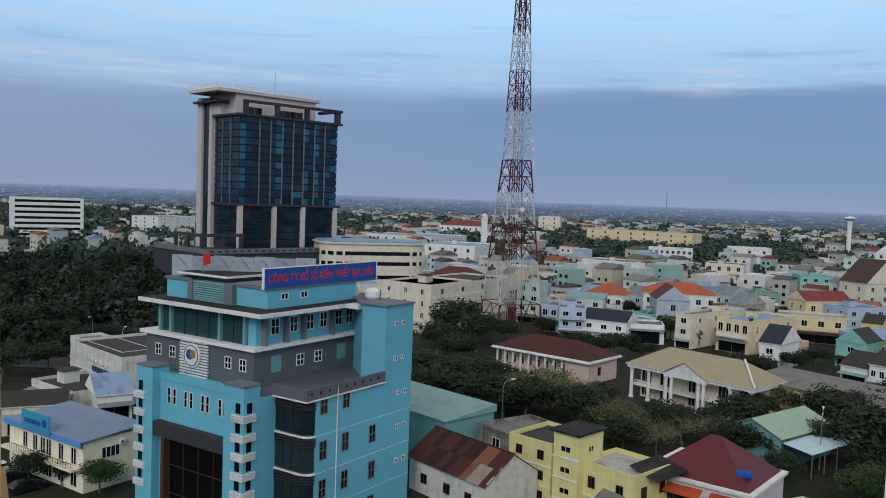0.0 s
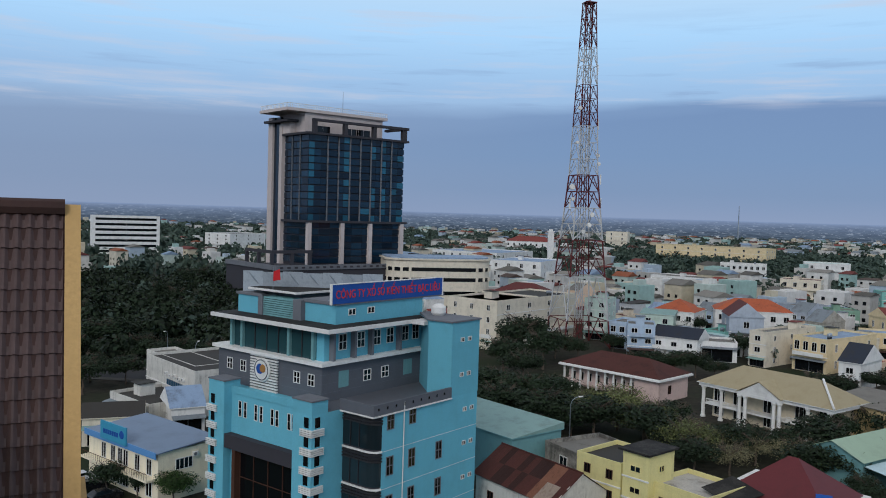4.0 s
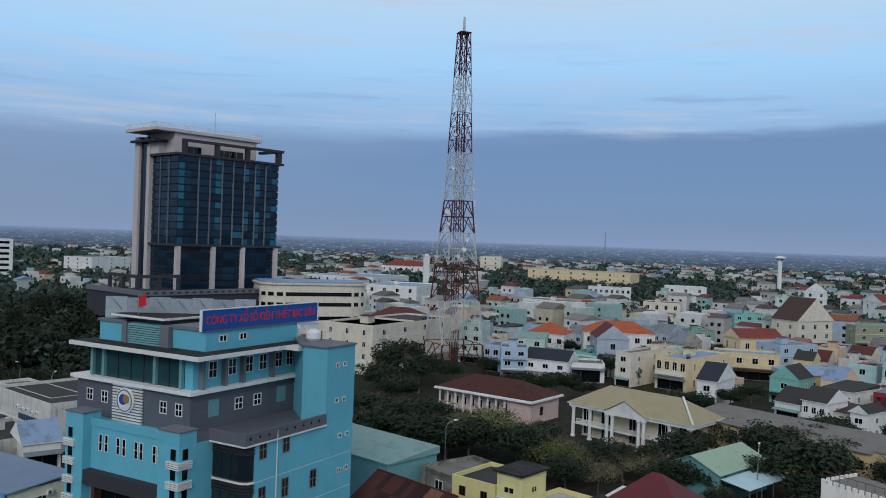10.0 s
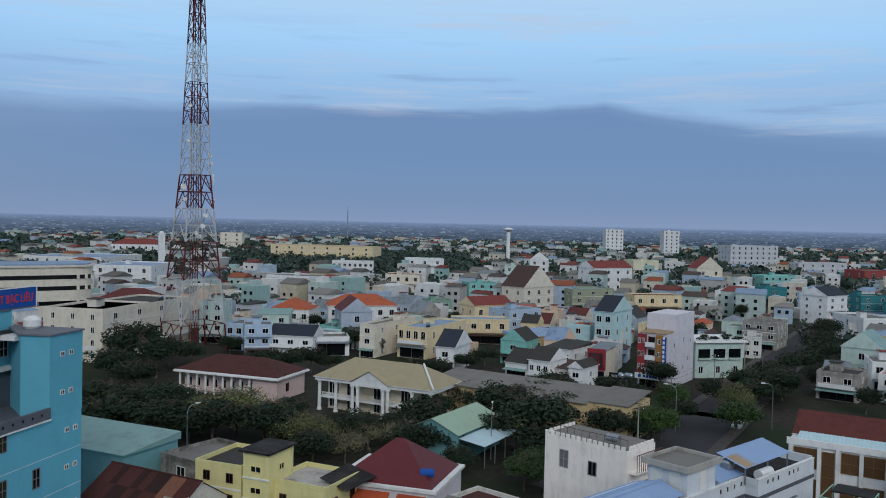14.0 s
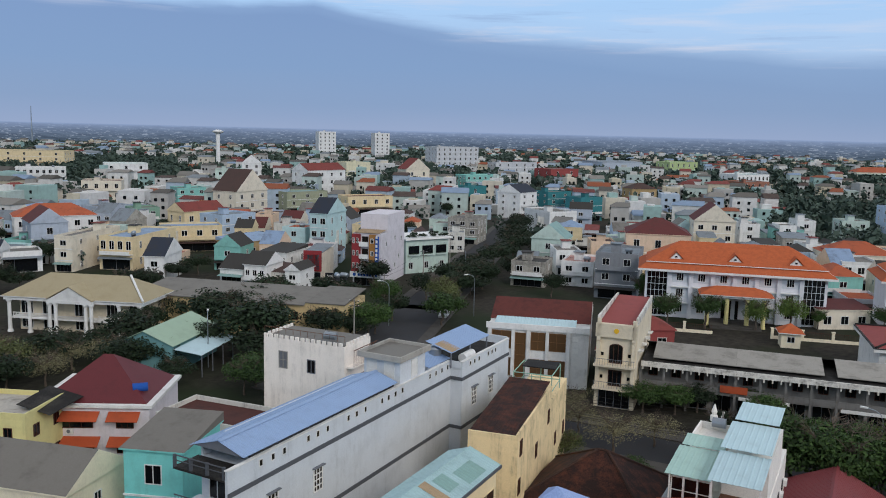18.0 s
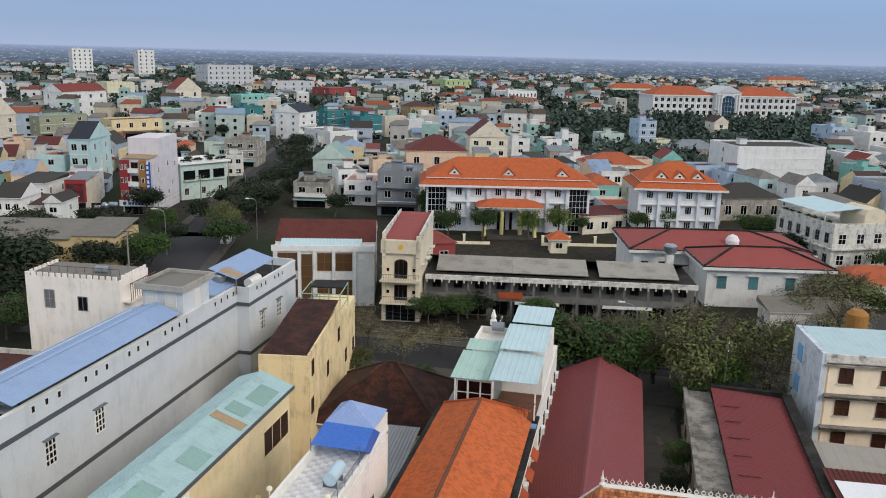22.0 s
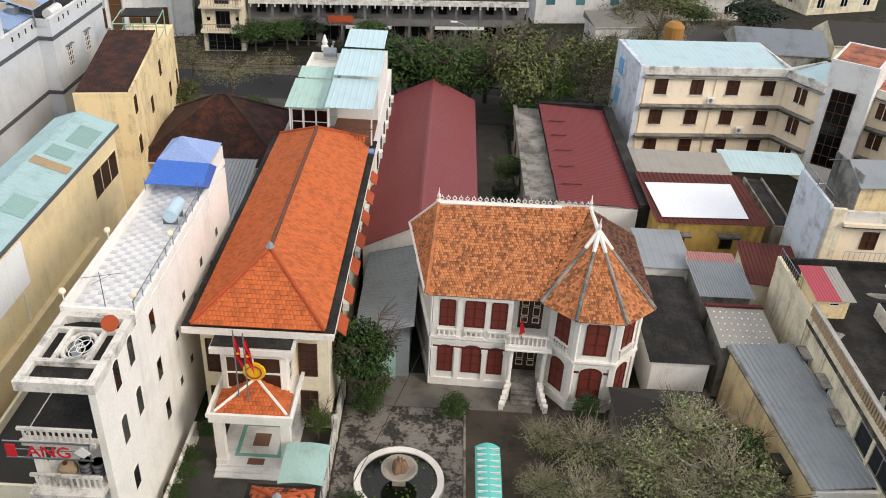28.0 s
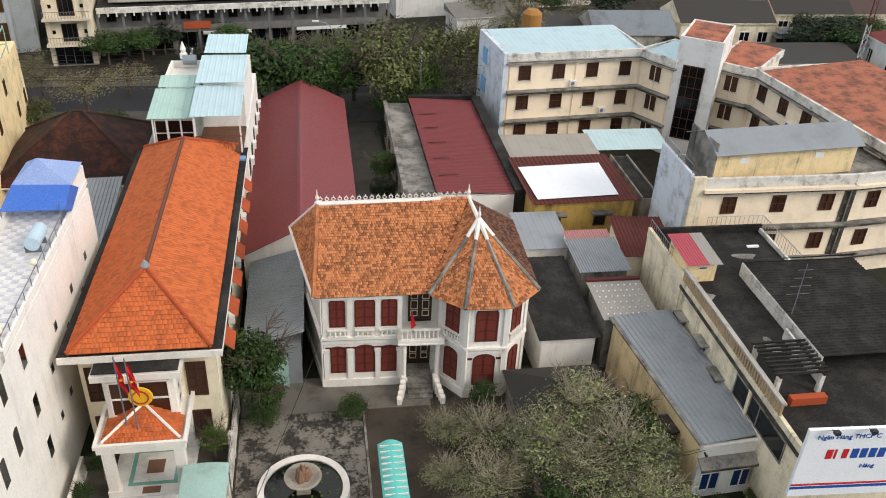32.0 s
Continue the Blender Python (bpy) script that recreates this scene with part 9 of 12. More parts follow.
# ---- provincial hall with orange roofs across the street ----
def orange_hall(label, x, y, rot, w, d, cols, porch, ends):
    top = thing("government_hall", label, "hall", pose(x, y, 0, 0, 0, rot), "halls with orange roofs")
    h = 10.4
    part("wall", (Shape().box(0, 0, -0.2, w, d, h), "hall_white"), top)
    part("skirt_roof", (Shape().slab((-1.6, -1.6, h + 0.1), (w + 1.6, -1.6, h + 0.1), (w - 0.2, 0.6, h + 1.3), (0.2, 0.6, h + 1.3), 0.2).slab((w + 1.6, -1.6, h + 0.1), (w + 1.6, d + 1.6, h + 0.1), (w - 0.6, d, h + 1.3), (w - 0.2, 0.6, h + 1.3), 0.2).slab((-1.6, d + 1.6, h + 0.1), (-1.6, -1.6, h + 0.1), (0.2, 0.6, h + 1.3), (0.6, d, h + 1.3), 0.2), "hall_orange"), top)
    part("fascia", (Shape().box(-1.65, -1.65, h - 0.35, w + 1.65, -1.45, h + 0.1).box(w + 1.45, -1.45, h - 0.35, w + 1.65, d, h + 0.1), "white_paint"), top)
    part("soffit", (Shape().box(-1.4, -1.4, h - 0.2, w + 1.4, 0, h), "white_paint"), top)
    part("roof", roof_mesh("hip", w, d, 3.9, 0.0, "hall_orange"), top, pose(0, 0.2, h + 1.5))
    spots = [w * 0.17, w * 0.5, w * 0.83] if cols > 4 else [w * 0.27, w * 0.5, w * 0.73]
    for q in spots:
        dm = part("dormer", (Shape().add([(-1.4, 0, 0), (1.4, 0, 0), (0, 0, 1.4), (0, 3.0, 1.4)], [(0, 1, 2), (0, 2, 3), (1, 3, 2)]), "white_paint"), top, pose(q, 1.3, h + 2.0))
        part("dormer_roof", (Shape().slab((-1.7, -0.2, -0.1), (0, -0.2, 1.65), (0, 3.4, 1.65), (-1.7, 2.0, -0.1), -0.12).slab((0, -0.2, 1.65), (1.7, -0.2, -0.1), (1.7, 2.0, -0.1), (0, 3.4, 1.65), -0.12), "hall_orange"), dm)
        part("vent", window_mesh(0.6, 0.5, (1, 1, False), "white_paint", "pane_dark"), dm, pose(0, 0, 0.3))
    lo, hi = (ends, w - ends) if ends else (0, w)
    for k in range(3):
        z = 0.9 + 3.4 * k
        for i in range(cols):
            xx = lo + (hi - lo) * (i + 0.5) / cols
            if porch and k < 2 and abs(xx - w / 2) < w * 0.16:
                continue
            part("recess", (Shape().box(xx - (hi - lo) / cols * 0.38, -0.04, z, xx + (hi - lo) / cols * 0.38, 0.0, z + 2.3), "grey_paint"), top)
            part("window", window_mesh(1.5, 1.7, (3, 1, False), "white_paint", "pane_dark"), top, pose(xx, -0.05, z + 0.35))
            part("sill", (Shape().box(xx - (hi - lo) / cols * 0.42, -0.7, z + 2.35, xx + (hi - lo) / cols * 0.42, 0, z + 2.55), "white_paint"), top)
    for i in range(cols + 1):
        xx = lo + (hi - lo) * i / cols
        part("pilaster", (Shape().box(xx - 0.4, -0.5, 0, xx + 0.4, 0, h), "hall_white"), top)
    if ends:
        for x0 in (0.4, w - ends + 0.3):
            part("glass_bay", window_mesh(ends - 0.8, 9.6, (5, 7, False), "grey_paint", "pane_dark", 0.1), top, pose(x0 + (ends - 0.8) / 2, -0.05, 0.3))
    if porch:
        part("porch_roof", roof_mesh("hip", 13.5, 6.0, 1.4, 0.6, "hall_orange"), top, pose(w / 2 - 6.75, -6.0, 6.6))
        part("porch_slab", (Shape().box(w / 2 - 6.9, -6.2, 6.0, w / 2 + 6.9, 0, 6.5), "white_paint"), top)
        for q in (-5.5, 0.6 - 2.3, 2.3, 5.5):
            part("porch_column", (Shape().lathe([(0.55, 0), (0.45, 0.5), (0.42, 5.6), (0.55, 6.0)], 12, (w / 2 + q, -5.4, 0)), "lemon_paint"), top)
        part("door", window_mesh(3.4, 4.2, (4, 1, False), "wood_brown", "pane_dark"), top, pose(w / 2 - 0.6, -0.05, 0.2))
        part("steps", (Shape().box(w / 2 - 5, -8.5, 0, w / 2 + 5, 0, 0.25).box(w / 2 - 5, -7.8, 0.25, w / 2 + 5, 0, 0.5), "paving"), top)
    return top


orange_hall("white government hall with orange tiled roof and portico", 154.0, 95.6, -58, 36.5, 14.0, 6, True, 5.0)
orange_hall("smaller white government hall with orange hipped roof", 180.5, 55.5, -62, 17.5, 14.0, 4, False, 0)
t = thing("gatehouse", "small guard house with orange hipped roof by the gate", "gatehouse", pose(150.0, 63.5, 0, 0, 0, -58))
part("wall", (Shape().box(0, 0, 0, 3.4, 3.4, 2.8), "plaster_cream"), t)
part("roof", roof_mesh("hip", 3.4, 3.4, 1.5, 0.6, "hall_orange"), t, pose(0, 0, 2.9))
part("window", window_mesh(1.4, 1.2, (2, 1, False), "white_paint", "pane_dark"), t, pose(1.7, 0, 1.0))


def forecourt_fence():
    for i in range(11):
        if i in (4, 5):
            continue
        t = thing("fence_panel", "white and brown railing panel before the government hall", "fence", pose(138.0 + 2.9 * i, 95.5 - 4.65 * i, 0, 0, 0, -58), "fence before the hall")
        part("plinth", (Shape().box(0, 0, 0, 5.4, 0.25, 0.6), "plaster_cream"), t)
        part("pillar", (Shape().box(-0.25, -0.1, 0, 0.25, 0.4, 2.0).box(-0.32, -0.16, 2.0, 0.32, 0.46, 2.15), "plaster_cream"), t)
        s = Shape()
        for k in range(14):
            s.tube((0.5 + 0.36 * k, 0.12, 0.6), (0.5 + 0.36 * k, 0.12, 1.8), 0.03, 0.03, 4)
        s.tube((0.3, 0.12, 1.75), (5.3, 0.12, 1.75), 0.04, 0.04, 4)
        part("bars", (s, "wood_brown"), t)


forecourt_fence()


# ---- terrace of old row houses with grey fibre roofs along the street ----
def old_rows():
    for i in range(3):
        w = 12.84 if i < 2 else 14.0
        a, b = ((1.5, w), (0.0, w - 1.6), (0.0, w - 2.4))[i]
        x, y = 100.6 + 5.75 * i, 62.3 - 11.5 * i
        top = thing("row_house", "old grey two-storey row house with fibre cement roof and long eave", "row house", pose(x, y, 0, 0, 0, -63.5), "old rows along the street")
        part("wall", (Shape().box(0, 1.6, -0.2, w, 11, 6.2), "row_grey"), top)
        part("roof", (Shape().slab((a, 1.5, 6.9), (b, 1.5, 6.9), (b, 7.0, 8.0), (a, 7.0, 8.0), 0.12), "roof_fibre"), top)
        part("back_roof", (Shape().slab((w, 12.0, 6.4), (0, 12.0, 6.4), (0, 7.0, 7.9), (w, 7.0, 7.9), 0.12), "tar_black"), top)
        part("deck", (Shape().box(0, 0.0, 6.2, w, 11.5, 6.45), "tar_black"), top)
        part("eave", (Shape().box(0, -0.4, 5.9, w, 0.0, 6.6), "old_white"), top)
        for k in range(int(w / 1.1)):
            part("bracket", (Shape().box(0.2 + 1.1 * k, -0.55, 5.5, 0.38 + 1.1 * k, -0.1, 5.95), "old_white"), top)
        for k in range(5):
            part("column", (Shape().box(w * k / 4 - 0.16, -0.2, 0, w * k / 4 + 0.16, 0.1, 5.9), "row_grey"), top)
        for k in range(4):
            part("window", window_mesh(1.3, 1.3, (2, 1, False), "wood_brown", "pane_dark"), top, pose(w * (k + 0.5) / 4, 1.6, 4.2))
            part("shop_door", window_mesh(2.4, 2.4, (2, 1, False), "grey_trim", "pane_dark"), top, pose(w * (k + 0.5) / 4, 1.6, 0.1))
        part("gallery", (Shape().box(0, -0.1, 2.9, w, 1.6, 3.1).box(0, -0.15, 3.1, w, -0.05, 3.9), "row_grey"), top)
        part("shop_board", (Shape().box(0.5, -0.25, 2.5, w * 0.55, -0.16, 2.95), "white_paint"), top)
        if i == 1:
            part("banner", (Shape().box(-2.0, -0.4, 3.4, 1.6, -0.34, 4.4), "terracotta"), top)


old_rows()


def red_white_hall():
    top = thing("house", "white low building with flat red roofs and broad white eaves", "house", pose(131.0, 28.4, 0, 0, 0, -61))
    for x, y, w, d, h in ((0, 0, 19.0, 11.0, 6.2), (-9.5, 11.5, 30.0, 16.0, 6.0)):
        part("wall", (Shape().box(x, y, -0.2, x + w, y + d, h), "white"), top)
        part("eave", (Shape().box(x - 1.0, y - 1.0, h, x + w + 1.0, y + d + 1.0, h + 0.5), "white_paint"), top)
        part("roof", roof_mesh("hip", w, d, 1.9, 0.7, "red_flat"), top, pose(x, y, h + 0.65))
        e, z = d / 2, h + 2.62
        for a, b in (((x - 0.7, y - 0.7, h + 0.72), (x + e, y + e, z)), ((x + w + 0.7, y - 0.7, h + 0.72), (x + w - e, y + e, z)), ((x + e, y + e, z), (x + w - e, y + e, z)), ((x - 0.7, y + d + 0.7, h + 0.72), (x + e, y + e, z)), ((x + w + 0.7, y + d + 0.7, h + 0.72), (x + w - e, y + e, z))):
            part("ridge", (Shape().tube(a, b, 0.2, 0.2, 6), "tar_black"), top)
        part("gutter", ring_mesh(w + 2.0, d + 2.0, 0.35, h + 0.5, h + 0.64, "tar_black"), top, pose(x - 1.0, y - 1.0, 0))
    for x in (2.4, 7.4, 13.2):
        part("window", window_mesh(1.5, 2.0, (2, 2, False), "grey_trim", "pane_teal"), top, pose(x, 0, 3.0))
        part("hood", (Shape().box(x - 1.0, -0.5, 5.2, x + 1.0, 0, 5.32), "white_paint"), top)
    for x in (-7.5, -4.5):
        part("window", window_mesh(1.2, 1.8, (2, 2, False), "grey_trim", "pane_dark"), top, pose(x, 11.5, 2.6))
    part("sky_tank", (Shape().lathe([(0.4, 0), (1.1, 0.5), (1.2, 1.2), (0.8, 1.9), (0.2, 2.2)], 16, (8.0, 14.0, 6.8)), "white_paint"), top)
    part("steel_bowl", (Shape().lathe([(0.5, 0), (1.1, 0.5), (1.15, 1.4), (0.9, 1.7)], 16, (-4.0, 8.5, 6.4)), "steel"), top)
    part("bowl_stand", (Shape().box(-4.6, 7.9, 0, -3.4, 9.1, 6.4), "white"), top)


red_white_hall()
at_house("small white lean-to house with green door", 121.5, 17.0, -61, 10.0, 5.0, 3.6, "dirtywhite", "shed", "drab", 1, 2, 1)

at_house("small house under a low dark red hipped roof", 122.5, 79.5, -40, 9.0, 8.0, 4.6, "redwall", "hip", "red", 1, 2, 1)
at_house("long low shed with dark red sheet roof between the orange halls", 171.0, 65.0, -40, 11.0, 7.0, 4.2, "cream", "shed", "maroon", 1, 3, 1)


def narrow_house():
    top = thing("house", "narrow cream four-storey shop house with balconies and red roof deck", "house", pose(94.4, 66.0, 0, 0, 0, -64))
    w, d, h = 5.6, 20.0, 12.2
    part("wall", (Shape().box(0, 0.9, -0.2, w, d, h), "mansion_cream"), top)
    part("attic", (Shape().box(-0.1, 0.4, 10.3, w + 0.1, 0.9, 12.2), "mansion_cream"), top)
    part("roof", (Shape().slab((0.3, 1.2, 12.2), (w - 0.3, 1.2, 12.2), (w - 0.3, d - 0.3, 12.9), (0.3, d - 0.3, 12.9), 0.08), "red_flat"), top)
    part("side_parapet", (Shape().box(0, 1.0, 12.0, 0.25, d, 13.2).box(w - 0.25, 1.0, 12.0, w, d, 13.2), "old_white"), top)
    for k in range(3):
        z = 3.2 + 3.3 * k
        part("balcony", (Shape().box(-0.1, -0.6, z - 0.25, w + 0.1, 0.9, z), "mansion_cream"), top) if k < 2 else None
        part("door", window_mesh(1.9, 2.3, (3, 1, k == 1), "wood_brown", "pane_dark"), top, pose(w / 2, 0.9, z + 0.05)) if k < 2 else None
        for x in (0.9, w - 0.9):
            part("window", window_mesh(0.5, 0.6, (1, 1, False), "mansion_cream", "pane_dark"), top, pose(x, 0.9, z + 1.0)) if k < 2 else None
        for x in (0.35, w - 0.35):
            part("pilaster", (Shape().box(x - 0.25, 0.4, z, x + 0.25, 0.9, z + 3.1), "mansion_cream"), top)
        if k < 2:
            s = Shape().tube((0, -0.55, z + 0.9), (w, -0.55, z + 0.9), 0.04, 0.04, 5)
            for i in range(16):
                s.tube((0.1 + 0.36 * i, -0.55, z), (0.1 + 0.36 * i, -0.55, z + 0.9), 0.025, 0.025, 4)
            part("railing", (s, "grey_trim"), top)
    part("medallion", (Shape().tube((w / 2, 0.4, 11.3), (w / 2, 0.3, 11.3), 0.35, 0.35, 14), "yellow_paint"), top)
    part("shop_front", window_mesh(4.4, 2.5, (4, 1, False), "grey_trim", "pane_dark"), top, pose(w / 2, 0.88, 0.1))
    for i in range(4):
        part("awning", (Shape().box(w, 3 + 4 * i, 8.0, w + 0.7, 4.6 + 4 * i, 8.15), "old_white"), top)


narrow_house()


def brown_window_house():
    top = thing("house", "white shop building with tall brown shuttered windows and rust roof", "house", pose(91.7, 84.1, 0, 0, 0, -56))
    w, d, h = 15.4, 16.0, 9.6
    part("wall", (Shape().box(0, 0, -0.2, w, d, h - 0.4), "white"), top)
    part("parapet", (Shape().box(-0.2, -0.3, h - 0.9, w + 0.1, 0.0, h), "white"), top)
    part("front_roof", corrugated(w - 3.0, 2.8, 0.5, 0.05, "cyan_metal"), top, pose(1.0, 0.3, h - 0.2, 12))
    part("roof", roof_mesh("gx", w, d - 4, 2.4, 0.1, "red_rust"), top, pose(0, 3.5, h - 0.2))
    part("gable_wall", (Shape().box(0.0, 9.0, 0, 8.0, 9.6, h + 1.6), "white"), top)
    for x, ww in ((2.2, 3.0), (7.8, 2.2), (10.6, 2.8)):
        for z in (1.4, 5.6):
            part("shutter_window", window_mesh(ww, 2.8, (2, 2, False), "wood_tan", "wood_brown2", 0.08), top, pose(x, 0, z))
    part("tall_shutter", window_mesh(1.6, 7.0, (1, 4, False), "wood_tan", "wood_brown2", 0.1), top, pose(5.1, 0, 1.2))
    for x in (0.4, 4.0, 6.3, 9.2, 12.4):
        part("pilaster", (Shape().box(x - 0.25, -0.3, 0, x + 0.25, 0, h - 0.9), "white"), top)
    for k in range(5):
        part("brick_vent", window_mesh(0.9, 0.7, (2, 1, False), "white_paint", "white_paint", 0.05), top, pose(13.4, 0, 3.6 + 0.95 * k))


brown_window_house()
at_house("low dark red hipped shed roof by the hall", 107.0, 74.5, -60, 8.0, 9.0, 4.6, "plaster_cream", "hip", "redflat", 1, 2, 1)


house("cream flat-roofed office block with dark windows", -6.2, 242.1, -36, 17.6, 22.0, 14, "cream", "flat", "dark", 4, 3, 4, back=3)
house("cream annex with long blank side", 8.0, 230.5, 52, 42.9, 18.0, 14, "cream", "flat", "dark", 4, 4, 3)
house("white shop house under a low red roof", 7.7, 302.0, -25, 21.5, 14.0, 10, "white", "hip", "maroon", 3, 5, 3)
house("department store with pink and white front", 10.8, 447.4, -22, 28.8, 40.0, 14, "white", "flat", "bluemetal", 3, 4, 3)
house("long white market hall with blue metal roof", -29.3, 639.6, -30, 57.1, 60.0, 10, "white", "flat", "bluemetal", 2, 8, 3)
house("narrow grey-green tower house", 36.5, 260.6, -25, 7.4, 10.0, 13, "mint", "flat", "concrete", 4, 2, 2)
house("light blue terraced house", 41.7, 244.4, -30, 5.3, 12.0, 8, "blue", "flat", "concrete", 2, 2, 2)
house("pale blue blank-walled house", 44.6, 231.0, -10, 7.5, 10.0, 9, "blue", "flat", "concrete", 3, 2, 1)
house("small house with green sheet roof", 56.2, 270.9, -20, 10.6, 9.0, 7.5, "mint", "shed", "green", 2, 2, 1)
house("white house with orange hipped roof", 62.0, 279.7, -30, 14.0, 14.0, 8, "white", "hip", "orange", 2, 4, 3)
house("white villa with broad orange hipped roof", 83.4, 281.0, -12, 24.6, 14.0, 8.5, "white", "hip", "orange", 2, 6, 3)
house("blue-grey house with a gabled front", 80.7, 257.0, -8, 10.2, 14.0, 9, "bluegrey", "gy", "maroon", 2, 1, 1)
house("dark-roofed white house with gables", 51.2, 230.8, -35, 13.1, 9.0, 6, "white", "gx", "navy", 2, 3, 2)
house("white blank-walled garage house", 60.2, 227.3, -12, 13.1, 10.0, 5.5, "white", "flat", "concrete", 1, 1, 1)
house("narrow beige house with lit balcony lamps", 75.3, 222.3, -50, 4.9, 25.4, 9.5, "cream", "flat", "concrete", 3, 1, 3)
house("yellow house with arched window rows", 85.6, 219.1, -52, 9.5, 24.9, 9, "yellow", "flat", "bluemetal", 2, 4, 3, arched=True)
house("long pale yellow side building", 112.0, 238.5, -22, 18.1, 10.0, 8, "yellow", "flat", "bluemetal", 2, 4, 2)
house("white house with slate blue gable roofs", 86.8, 194.6, -45, 5.0, 13.0, 6.5, "white", "gx", "navy", 2, 1, 0)
house("white blue-tinted house with small windows", 136.3, 245.3, 12, 14.8, 11.0, 9.5, "blue", "flat", "metal", 3, 3, 2)
house("yellow villa with red gabled roof", 133.2, 265.4, 8, 16.9, 10.0, 9, "yellow", "gx", "red", 2, 3, 2)
house("peach house with gable roof and balconies", 175.4, 303.6, 22, 21.3, 12.0, 12, "cream", "gy", "brown", 3, 3, 2)
house("turquoise town house with balcony", 177.7, 360.5, -10, 13.4, 12.0, 10, "turq", "flat", "concrete", 3, 3, 2)
house("pale green villa with terraces", 250.0, 457.4, -30, 18.3, 14.0, 13, "mint", "flat", "concrete", 3, 3, 2)
house("white house with tall pointed gables", 304.7, 519.4, -30, 13.4, 14.0, 14, "white", "gy", "maroon", 3, 2, 2)
house("green town house behind fence", 128.7, 297.7, -10, 10.1, 10.0, 8, "green", "flat", "concrete", 2, 2, 2)
house("light grey-blue flat house", 120.1, 308.7, 10, 14.7, 10.0, 8, "bluegrey", "flat", "concrete", 2, 3, 2)
house("cream house with maroon roof band", 159.2, 428.0, -28, 19.1, 16.0, 10, "cream", "flat", "maroon", 2, 4, 3)
house("white modern block with roof terrace", 210.7, 527.2, -20, 26.4, 20.0, 14, "white", "flat", "mint", 3, 3, 2)
house("white bank hall with tall windows", 96.3, 441.6, -38, 30.5, 20.0, 9, "white", "flat", "concrete", 1, 6, 3)
house("red-roofed white row houses", 117.7, 418.8, -12, 15.7, 12.0, 7, "white", "hip", "red", 2, 4, 2)
house("yellow apartment block on a corner", 163.1, 731.9, -38, 95.4, 24.0, 17, "yellow", "flat", "concrete", 4, 8, 4)
house("white slatted office front", 153.1, 510.6, -20, 26.7, 14.0, 13, "white", "flat", "concrete", 3, 8, 2)
house("cream tower house on the skyline", 166.6, 1023.2, -20, 26.3, 16.0, 22, "cream", "flat", "concrete", 4, 2, 2)
house("long red-roofed white market row", 36.3, 856.5, -20, 48.4, 20.0, 12, "white", "hip", "red", 2, 8, 3)
house("white hospital-like house with terraces", 283.7, 408.5, 8, 31.3, 14.0, 14, "white", "gx", "red", 3, 4, 2)
house("olive flat-roofed workshop building", 208.3, 316.4, -0, 22.5, 14.0, 10, "olive", "flat", "green", 3, 3, 2)
house("pale aqua gabled house with skylights", 148.2, 212.3, -60, 5.8, 15.0, 12.5, "aqua", "gx", "navy", 3, 2, 2)
house("low white shop row with dark awnings", 112.2, 182.9, -60, 7.5, 12.0, 7, "white", "shed", "dark", 2, 4, 2)
house("low white shop house with dark gabled roof", 97.2, 176.3, -60, 6.2, 10.0, 5, "white", "gx", "dark", 1, 3, 1)
house("white shop house with dark roof and upper windows", 100.0, 169.9, -60, 5.5, 9.0, 6.5, "white", "gx", "dark", 2, 3, 1)
house("weathered shop house with rusty sheet roof", 104.6, 167.7, -60, 4.6, 9.0, 4.6, "dirtywhite", "shed", "brown", 1, 2, 1)
house("little white house with a steep grey gable", 106.2, 162.1, -60, 3.7, 8.0, 5.6, "white", "gy", "dark", 2, 1, 1)
house("brown corrugated-roof shop house", 120.6, 205.8, 15, 17.4, 10.0, 6, "ochre", "shed", "bluemetal", 1, 2, 1)
house("cream box house with blank front", 390.1, 510.4, -5, 22.2, 14.0, 14, "lemon", "flat", "concrete", 2, 1, 1)
house("white house with red gabled roof", 387.4, 437.7, -15, 18.5, 14.0, 12, "cream", "gy", "red", 2, 2, 2)
house("grey hotel with rows of windows", 580.4, 610.0, -8, 54.0, 20.0, 24, "palegrey", "flat", "dark", 5, 8, 4)
house("turquoise school with green window rows", 390.4, 381.7, -10, 27.4, 12.0, 11, "turq", "flat", "mint", 3, 6, 3)
house("deep teal blank-walled town house", 322.4, 316.3, -10, 15.1, 10.0, 9.5, "teal", "flat", "concrete", 2, 1, 1)
house("grey white flats with balconies", 550.7, 501.4, -12, 46.5, 14.0, 13, "palegrey", "flat", "concrete", 3, 5, 3)
house("yellow long house with tiled porch", 225.4, 293.6, -15, 22.1, 12.0, 9, "yellow", "flat", "maroon", 2, 4, 2)
house("white tall box-shaped town house", 280.3, 291.1, 35, 49.5, 9.0, 10, "white", "flat", "concrete", 3, 1, 2)
house("white tall gabled town house with balconies", 284.8, 243.8, 10, 15.0, 12.0, 12, "white", "gx", "navy", 4, 2, 2)
house("white low box-shaped house beside others", 250.2, 199.0, -20, 12.3, 19.6, 9, "white", "flat", "concrete", 2, 1, 1)
house("pale green gabled storehouse", 188.5, 156.4, -64, 10.2, 10.2, 8, "mint", "gy", "green", 2, 1, 1)
house("narrow teal painted shop house", 326.7, 261.4, -10, 15.5, 10.0, 10, "teal", "flat", "concrete", 3, 2, 2)
house("deep turquoise box house", 300.2, 221.6, -10, 13.5, 10.0, 11, "teal", "flat", "concrete", 3, 1, 1)
house("pink-roofed flat little town house", 167.8, 129.1, -62, 8.3, 14.0, 6.5, "white", "flat", "pink", 2, 2, 2)
